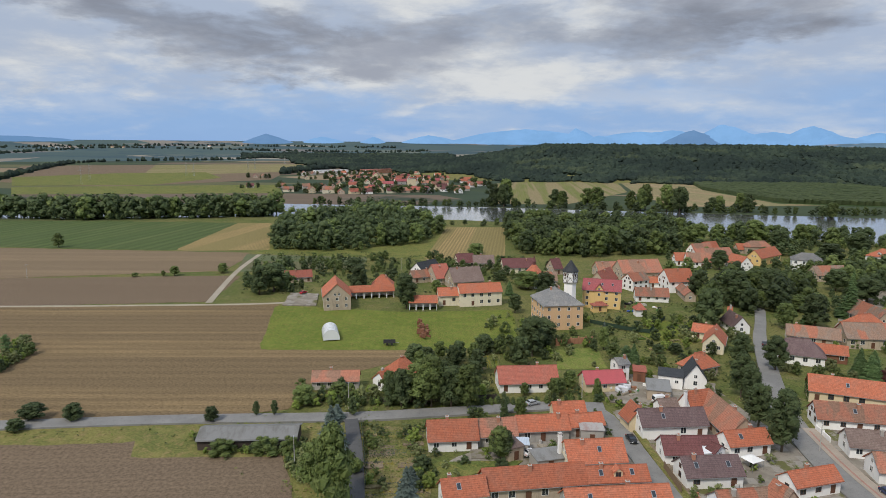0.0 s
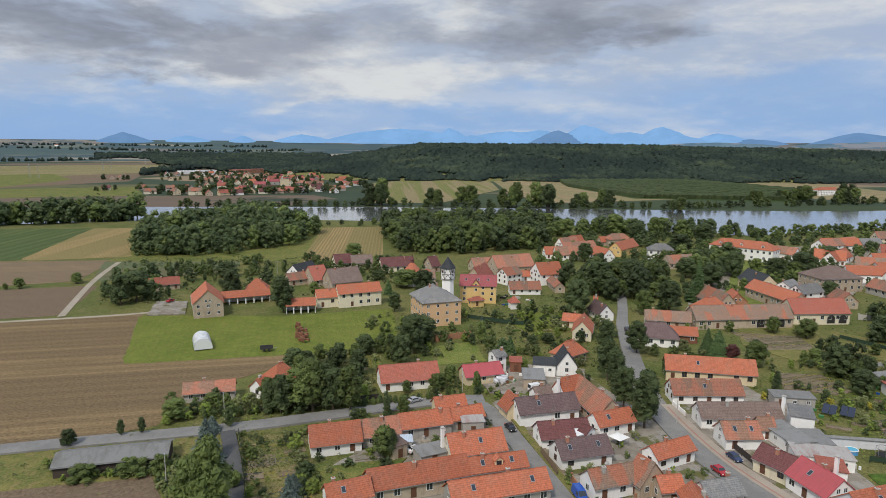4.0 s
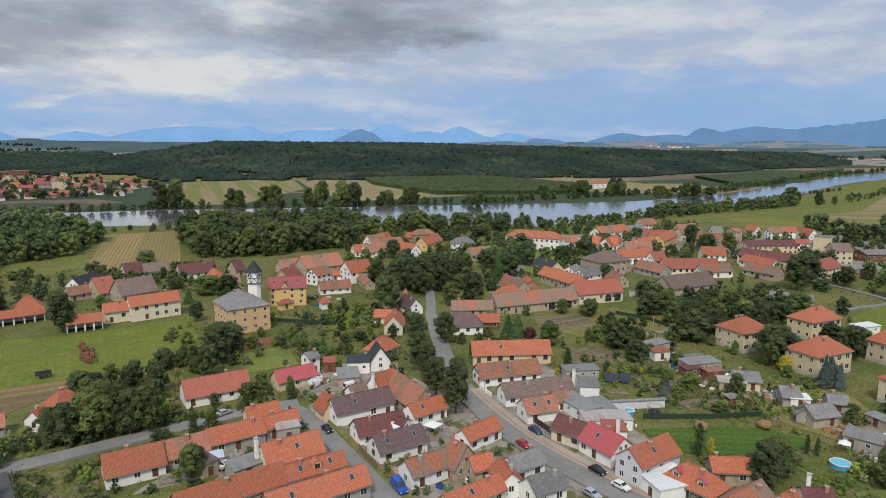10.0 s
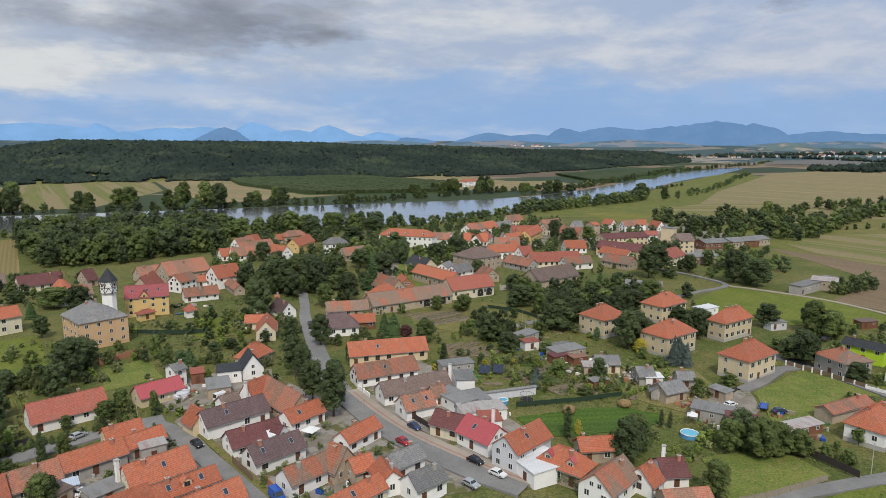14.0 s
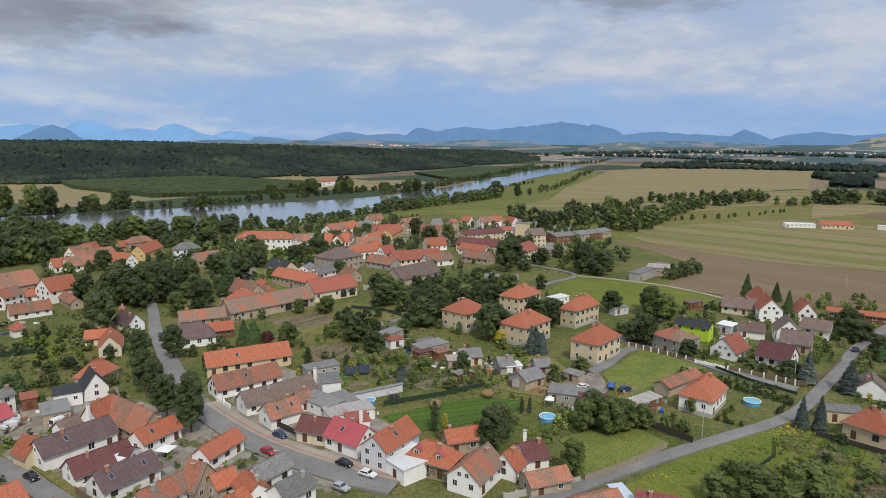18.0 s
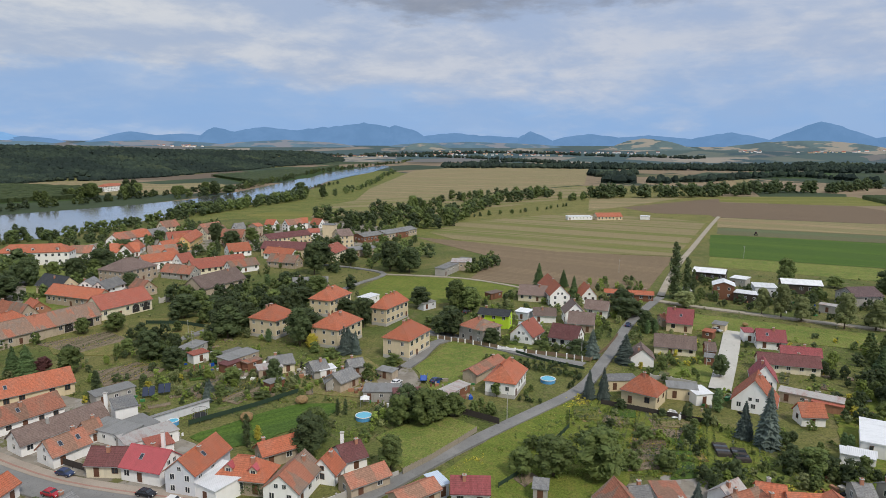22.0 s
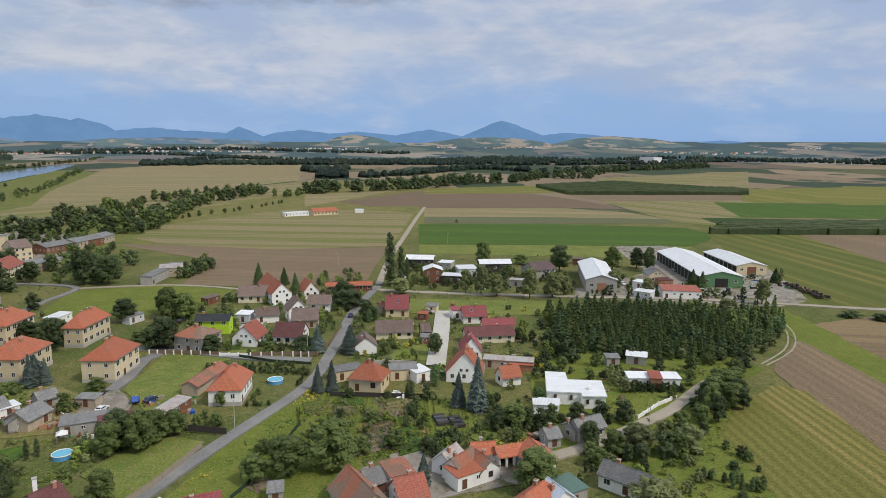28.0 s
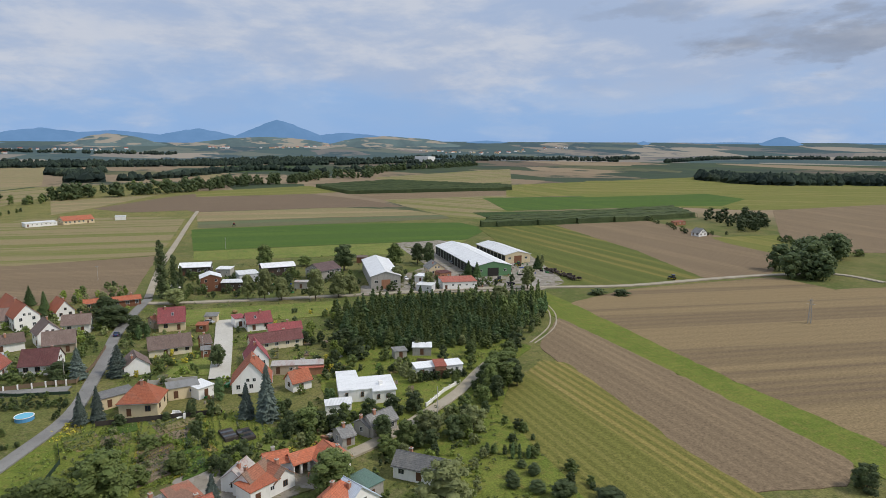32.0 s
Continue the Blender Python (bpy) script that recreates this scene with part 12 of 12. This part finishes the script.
grove(160, ['broad', 'bush'], 1.5, 5, (379.1, 4.4), (357.1, -98), (293.2, -176.6), (301.2, -82.5), (322.4, 4.4), seed=72, leafs=('green', 'deep'), joined=True, label='garden shrubs and small trees between the houses')
plant('thuja', -151.6, 217, 7, 'fir', 2.36)

# ---- vehicles ----
car(47.1, 150.6, -83.6, 'black', False, '')
car(62.7, 175.3, 11.2, 'white', True, 'white delivery van parked on the lane')
car(51.7, 116.3, -90.4, 'blue', True, 'bright blue van parked at the kerb')
car(93.8, 125.7, -87.8, 'navy', False, '')
car(93.9, 102.5, -82.8, 'black', False, '')
car(93.8, 95.1, -80.3, 'white', False, '')
car(119, 230, 65.9, 'dark', False, '')
car(86.2, 95.5, -84, 'silver', False, 'silver estate car parked at the kerb')
car(86.6, 120.7, -88, 'red', False, 'dark red hatchback car parked at the kerb')
car(177.9, 71.5, -24.7, 'navy', False, '')
car(171.7, 82.1, -12.2, 'white', False, '')
car(176.6, 89.7, -0.8, 'navy', False, '')
car(266.4, 22.6, -4.1, 'navy', False, '')
car(261, 90.9, -4.2, 'dark', False, '')
car(272.3, -10.9, -129.8, 'silver', False, '')
car(25.7, 173.2, 23.3, 'silver', False, '')
car(21.3, 143.2, 29.6, 'white', False, '')
car(345.9, 1.2, -140.5, 'white', True, 'white van by the poplars')
car(323.4, -171.5, -88.9, 'yellow', False, '')
car(304.6, -147, -37.2, 'white', True, 'white box van in the farmyard')
car(325.1, -114.4, 174.3, 'white', False, '')
car(317.9, -93.2, 168.3, 'white', True, 'white van beside the grey hall')
car(361.8, -157, -178.8, 'silver', False, '')
car(-67.9, 310.4, 55.9, 'red', False, '')
trailer(177.9, 75.6, 20)
trailer(291.8, -160.5, 10, 'dark')
trailer(326.5, -177.5, 70, 'dark')
trailer(-19.1, 228.8, 5, 'dark')
tractor(340.4, -191.6, 20)
tractor(303.2, -158.8, 100, 'dark')
tractor(601.3, -48.9, 0, 'red')
tractor(273.9, -251.2, 10, 'navy')
scrap_heap(110, 321.3, -201, -29.5, 0.3, mat='dark')
scrap_heap(60, 390.7, -195.5, -20.6, -3.4, seed=6)
scrap_heap(40, -8, 258.1, 1.5, -22.1, words='heap of old brown machinery on the lawn', seed=7)
scrap_heap(60, 52, 187.4, 2.6, -3.2, words='heap of pale rubble before the pink-roofed house', mat='palegrey', seed=8)
scrap_heap(7, 179.2, 5.2, -0.9, -4.9, words='pile of timber under white sheeting', mat='white', seed=9)

# ---- fences ----
fence(1.0, 'mesh', (124.9, 35.6), (137, 31.1))
fence(1.1, 'mesh', (151.7, 28.8), (160.5, 27.1), (172.1, 29.2))
fence(2.4, 'concrete', (225.1, 229.2), (235.3, 224), (240, 217.5))
fence(1.5, 'picket', (122, 56.9), (130.8, 53.5), (140.9, 50.6), (148.9, 48.5))
fence(1.8, 'board', (158.3, 57.2), (156.9, 50.6), (155.4, 44.5))
fence(1.3, 'mesh', (124.6, 119.5), (132.1, 115.7), (141.5, 110.9), (154.7, 106))
fence(1.6, 'mesh', (61.3, 259.3), (73.5, 248.7), (81.3, 244.9), (94.6, 266.1))
fence(2.2, 'brick', (42.2, 229.7), (56.7, 234.1))
fence(1.1, 'white', (217.5, 63.3), (217.2, 53.8))
fence(1.3, 'piers', (220.9, 88.1), (220, 76.8), (218.2, 63.5), bay=3.2)
fence(1.3, 'piers', (216.7, 52.7), (217.2, 38.4), (216.1, 30.2), bay=3.2)
fence(1.4, 'board', (179.5, 21.6), (178.5, 11.6), (177.1, 0.3), (176.2, -9.1))
fence(1.2, 'concrete', (207.5, 10), (206.9, 0.7), (206, -3.9))
fence(0.8, 'white', (160.4, -62.2), (169, -71.3), (174, -78.7))
fence(1.2, 'wood', (216.1, 30.2), (231.5, 26.8), (251.9, 24.9))
fence(1.4, 'mesh', (194.8, 206), (200, 192), (199, 176.4))
fence(1.3, 'mesh', (-21.1, 161), (-18.3, 144.5), (-15.8, 126.7))
fence(1.4, 'board', (-19.6, 174.8), (-3.5, 174.9), (16, 177.7))
fence(1.8, 'wood', (50.5, 137), (50.6, 126.4))
fence(1.6, 'brick', (53, 123.9), (52.9, 119.9))
fence(1.5, 'white', (96.9, 157.8), (96.4, 150.8))
fence(1.6, 'board', (97.3, 131.5), (96.9, 123.6))
fence(1.2, 'wood', (196.5, -73.1), (189.6, -82.6))
fence(1.8, 'board', (207.1, -26.5), (202, -42.2))
fence(1.7, 'board', (176.4, 86.4), (184.4, 86.7))
fence(1.0, 'mesh', (215.7, 56.2), (210.2, 44.7), (206.7, 30.6))
fence(1.2, 'concrete', (105.1, 66.8), (112.7, 62.5), (121.6, 57.8))

# ---- street furniture ----
lamp_post(-25.7, 170.7)
lamp_post(-33.2, 137.2)
lamp_post(40.7, 178.4)
lamp_post(90.9, 145.8)
lamp_post(184.6, 174.7)
lamp_post(219.3, 33.7)
lamp_post(159.6, 43.6)
lamp_post(227.6, -6.7)
lamp_post(155, -63.4)
lamp_post(298.5, -57.1, 8.0, False)
lamp_post(321.8, -29.5, 8.0, False)
lamp_post(287.1, -118.7, 8.0, False)
lamp_post(384.5, 39.4, 8.0, False)
lamp_post(471.3, -32.2, 8.0, False)
lamp_post(-225.6, 345.3, 8.0, False)
lamp_post(-23.3, 369.6, 8.0, False)
lamp_post(173.3, 162.5, 8.0, False)
pylon(182.3, -241.7, 10.5)
pylon(-658.7, 1185.4, 32.0)
pylon(-726.3, 1339.7, 32.0)
pylon(-591.8, 1505.2, 32.0)
pylon(-575.5, 1506.9, 32.0)
pylon(-579.6, 1944.6, 32.0)
pylon(-573.4, 1993.7, 32.0)
pylon(-582.1, 2410.4, 32.0)
gazebo(70.8, 138)
gazebo(154.1, 83.6, 'white', 2.4, 1.2)
trampoline(129.2, 119.9)
row_of(26, ['hedge'], 1.6, (206.5, 64.2), (207.3, 52.4), (207.6, 36.7), jitter=0.5, leafs=('deep', 'green'), joined=True)
row_of(18, ['hedge'], 2.4, (180.2, -67.7), (179.3, -73.8), (178.8, -82.1), jitter=0.5, leafs=('deep',), joined=True)
row_of(20, ['hedge'], 1.8, (200.8, 58.3), (201.8, 46.2), (199.7, 34.1), jitter=0.5, leafs=('deep', 'green'), joined=True)

# ---- far towns ----
far_town(60, 60, (2859.8, 1857.4), (3249.7, 1525.7), (3574.6, 1198), (3601.4, 756.4))
far_town(60, 70, (3744.5, 1462.7), (3861.1, 965.5), (3990.8, 271.3))
far_town(50, 60, (3013.4, 3435.7), (3200.8, 3219.7), (3290.8, 2935.8))
far_town(45, 60, (4193.5, -233), (4176.9, -668.3), (4348.4, -1078))
far_town(40, 60, (3677.6, -1441.4), (3360.5, -1664.2), (3650.8, -2383.6))
far_town(14, 60, (-2229.9, 3571), (-1796.7, 3829.4), (-1338.3, 4265))
far_town(30, 60, (4560, -524.1), (4423.5, -976.3))
flat_block(2538.4, -977.3, 20, 84, 40, 26, 'white', 'white', kind='grain_silo', win=0, label='huge white grain silo block in the distance')
flat_block(-158.7, 1760.2, 44.3, 140.9, 25, 9, 'brick', 'red', kind='workshop', label='long brick-red workshop hall in the far village')
flat_block(-296.1, 1733.2, 32.9, 93.1, 20, 7, 'white', 'white', kind='workshop', label='long white workshop hall in the far village')

# ---- rough growth on the ground ----
undergrowth(5200, 0.3, 0.9, (112, 172), (150, 190), (206, 166), (188, 104), (158, 84), (116, 104), (104, 128), seed=201)
undergrowth(900, 0.4, 0.8, (159, 2.9), (156.2, -4), (150.6, -3.3), (144, -0.3), (139.7, 5.8), (150.1, 4.9), seed=212, leafs=("light", "gold", "light"), patch=-0.9, label="pumpkin patch with large yellow-green leaves")
undergrowth(2600, 0.3, 0.8, (120, 98), (158, 84), (170, 66), (150, 48), (112, 60), seed=202)
undergrowth(4200, 0.3, 0.9, (128, 48), (186, 30), (180, -22), (150, -34), (138, 4), seed=203, leafs=("green", "light", "light", "gold"))
undergrowth(3600, 0.3, 1.0, (140, -30), (200, -36), (212, -110), (184, -100), (150, -80), (104, -80), (98, -60), (124, -36), seed=204)
undergrowth(4200, 0.3, 0.9, (214, 92), (300, 96), (310, 30), (290, -60), (206, -50), (198, 20), seed=205)
undergrowth(4200, 0.3, 1.1, (-4, 226), (60, 300), (130, 300), (146, 226), (100, 190), (60, 200), (14, 178), seed=206, leafs=("green", "deep", "olive"))
undergrowth(2600, 0.3, 0.8, (-140, 170), (-26, 172), (30, 178), (14, 158), (-22, 122), (-30, 122), (-60, 146), (-140, 156), seed=207, leafs=("green", "olive", "light"), patch=0.0)
undergrowth(3800, 0.4, 1.3, (-130, 440), (60, 430), (70, 340), (-20, 310), (-100, 310), seed=208, leafs=("green", "deep", "olive"))
undergrowth(4800, 0.4, 1.4, (140, 300), (170, 440), (330, 400), (480, 380), (420, 220), (330, 170), (210, 170), (150, 190), seed=209, leafs=("green", "deep", "olive"))
undergrowth(2400, 0.4, 1.2, (290, 10), (400, 10), (420, -120), (300, -180), seed=210, leafs=("green", "olive", "deep"))
undergrowth(1500, 0.3, 0.9, (6, 172), (88, 180), (92, 100), (0, 112), seed=211, leafs=("green", "light", "olive"), patch=0.1)


def vegetable_rows():
    """Rows of small plants on the garden beds: cabbages, beans, onions, flowers."""
    rnd = random.Random(88)
    leafs = ("light", "green", "spruce", "olive", "gold")
    V, F, M = [], [], []
    for cx, cy, rot, edge, level in BEDS:
        c, k = math.cos(radians(rot)), math.sin(radians(rot))
        y0, y1 = min(p[1] for p in edge), max(p[1] for p in edge)
        y = y0 + 0.4
        while y < y1 - 0.2:
            cut = sorted(ax + (bx - ax) * (y - ay) / (by - ay) for (ax, ay), (bx, by) in zip(edge, edge[1:] + edge[:1]) if (ay > y) != (by > y))
            kind, h, gap = rnd.choice((0, 0, 1, 1, 2, 3, 3, 4)), rnd.uniform(0.25, 0.75), rnd.random() < 0.3
            for x0, x1 in zip(cut[::2], cut[1::2]):
                x = x0 + 0.3
                while x < x1 - 0.2 and not gap:
                    if rnd.random() < 0.88:
                        for _ in range(4):
                            px, py = x + rnd.uniform(-0.2, 0.2), y + rnd.uniform(-0.2, 0.2)
                            z = level + h * rnd.uniform(0.1, 0.6)
                            n = len(V)
                            for _ in range(3):
                                qx, qy = px + rnd.uniform(-0.24, 0.24), py + rnd.uniform(-0.24, 0.24)
                                V.append((cx + qx * c - qy * k, cy + qx * k + qy * c, z + rnd.uniform(-0.1, 0.25)))
                            F.append((n, n + 1, n + 2))
                            M.append(kind)
                    x += 0.42
            y += rnd.uniform(0.7, 1.0)
    me = bpy.data.meshes.new("vegetable_rows")
    me.from_pydata(V, [], F)
    for m in leafs:
        me.materials.append(LEAF[m])
    me.polygons.foreach_set("material_index", np.array(M, np.int32))
    tagged(new("vegetable_rows", me), "rows of vegetables and flowers on the garden beds", "vegetables", kind="stuff")


vegetable_rows()


def hop_rows(rot, gap, h, *pts, seed=1):
    """Hops on high wires: long leafy walls side by side, with gaps and a ragged top."""
    rnd = random.Random(seed)
    c, k = math.cos(radians(rot)), math.sin(radians(rot))
    loc = [(x * c + y * k, -x * k + y * c) for x, y in pts]
    y, y1 = min(p[1] for p in loc), max(p[1] for p in loc)
    bm = bmesh.new()
    while y < y1:
        cut = sorted(ax + (bx - ax) * (y - ay) / (by - ay) for (ax, ay), (bx, by) in zip(loc, loc[1:] + loc[:1]) if (ay > y) != (by > y))
        for x0, x1 in zip(cut[::2], cut[1::2]):
            n = max(2, int((x1 - x0) / 9))
            rows = []
            for i in range(n + 1):
                x = x0 + (x1 - x0) * i / n
                t, w = h * rnd.uniform(0.8, 1.1), gap * rnd.uniform(0.2, 0.32)
                z = rise(x, y)
                rows.append([bm.verts.new((px * c - py * k, px * k + py * c, pz)) for px, py, pz in ((x, y - w, z - 0.4), (x, y - w * 0.7, z + t * 0.85), (x, y, z + t), (x, y + w * 0.7, z + t * 0.85), (x, y + w, z - 0.4))])
            for a, b in zip(rows, rows[1:]):
                for j in range(4):
                    bm.faces.new((a[j], b[j], b[j + 1], a[j + 1]))
        y += gap
    bmesh.ops.recalc_face_normals(bm, faces=bm.faces)
    tagged(link("hop_rows", bm, LEAF["deep"]), "dark green hops trained on wires in long rows", "hops", kind="stuff")


hop_rows(-76.9, 7.0, 6.0, (504, 1318), (767, 1336), (786, 891), (640, 775), (448, 850), (444, 1104), seed=1)
hop_rows(20.0, 8.0, 6.0, (1237, 1072), (1635, 1125), (2116, 1240), (1310, 885), (1040, 800), seed=2)
hop_rows(-102.3, 7.0, 5.5, (1114, -227), (1229, -400), (1098, -484), (1019, -557), (942, -516), (942, -242), seed=3)
hop_rows(-85.0, 6.0, 5.0, (571, -291), (594, -538), (513, -498), (509, -406), (518, -252), seed=4)


def clutter(n, x, y, r, seed):
    """Crates, barrels, boards and bins left about a yard or shed; one mass."""
    rnd = random.Random(seed)
    mats = [WALL["wood"], PICKET, CONCRETE, CAR["blue"], WALL["white"], CAR["green"], WALL["brick"], TYRE]
    bm = bmesh.new()
    for _ in range(n):
        px, py, a = x + rnd.uniform(-r, r), y + rnd.uniform(-r, r), rnd.uniform(0, 3.14)
        if taken(px, py, -0.9):
            continue
        mi = rnd.choice((0, 0, 1, 1, 2, 2, 3, 4, 4, 5, 6, 7))
        c, s = math.cos(a), math.sin(a)
        if rnd.random() < 0.3:
            q = rnd.uniform(0.22, 0.4)
            tube(bm, (px, py, -0.45), (px, py, rnd.uniform(0.3, 0.8)), q, q * 0.95, 9, mi)
        else:
            l, w, h = rnd.uniform(0.3, 1.5), rnd.uniform(0.15, 0.6), rnd.uniform(0.15, 0.9)
            ring4 = [(px + u * l * c - v * w * s, py + u * l * s + v * w * c) for u, v in ((-1, -1), (1, -1), (1, 1), (-1, 1))]
            solid(bm, [(u, v, -0.45) for u, v in ring4], [(u, v, h - 0.2) for u, v in ring4], mi)
    tagged(link("yard_clutter", bm, mats), "crates, barrels, boards and bins lying about a yard", "clutter", kind="stuff")


for i, (x, y, r, n) in enumerate(((168, 150, 9, 40), (166, 131, 8, 34), (171, 115, 7, 34), (167, 90, 7, 30), (160, 78, 6, 22), (172, 104, 6, 26), (26, 143, 7, 24), (64, 112, 5, 18), (66, 124, 6, 18), (113, 122, 7, 22),
                                  (134, 148, 7, 18), (194, -10, 8, 24), (137, -22, 7, 26), (152, -33, 6, 16), (206, -42, 9, 22), (60, 186, 7, 24), (92, 288, 9, 22), (176, 65, 8, 22), (330, -40, 16, 40), (310, -140, 16, 40), (330, -185, 16, 50))):
    clutter(n, x, y, r, 300 + i)


def cold_frame(x, y, rot):
    """A low dark garden frame with slatted lights over a bed."""
    ob = thing("cold_frame", x, y, rot, -0.1)
    for sx, sy, ex, ey in ((-3.2, -1.6, 3.2, -1.5), (-3.2, 1.5, 3.2, 1.6), (-3.2, -1.5, -3.1, 1.5), (3.1, -1.5, 3.2, 1.5)):
        bm = bmesh.new()
        box(bm, sx, sy, -0.35, ex, ey, 0.55)
        part("side_board", bm, WOODD, ob)
    for i in range(5):
        bm = bmesh.new()
        box(bm, -3.05 + i * 1.24, -1.58, 0.56, -1.95 + i * 1.24, 1.58, 0.62)
        part("sash", bm, GLASS if i % 2 else WOODD, ob)
    tagged(ob, "low dark garden cold frame with glazed sashes", "cold frame")


cold_frame(161.6, -9.5, 12)
cold_frame(160.2, -13.6, 12)


def long_pool(x, y, rot):
    """A rectangular garden pool under a pale cover."""
    ob = thing("swimming_pool", x, y, rot)
    bm = bmesh.new()
    box(bm, -5.0, -2.4, -0.6, 5.0, 2.4, 0.12)
    part("surround", bm, CONCRETE, ob)
    bm = bmesh.new()
    box(bm, -4.5, -1.9, 0.124, 4.5, 1.9, 0.22)
    part("cover", bm, ROOF["blue"], ob, "pale blue pool cover")
    tagged(ob, "long garden pool under a pale blue cover", "pool")


long_pool(254.5, 60.5, -80)
pool(192.4, 39.6, 2.3)
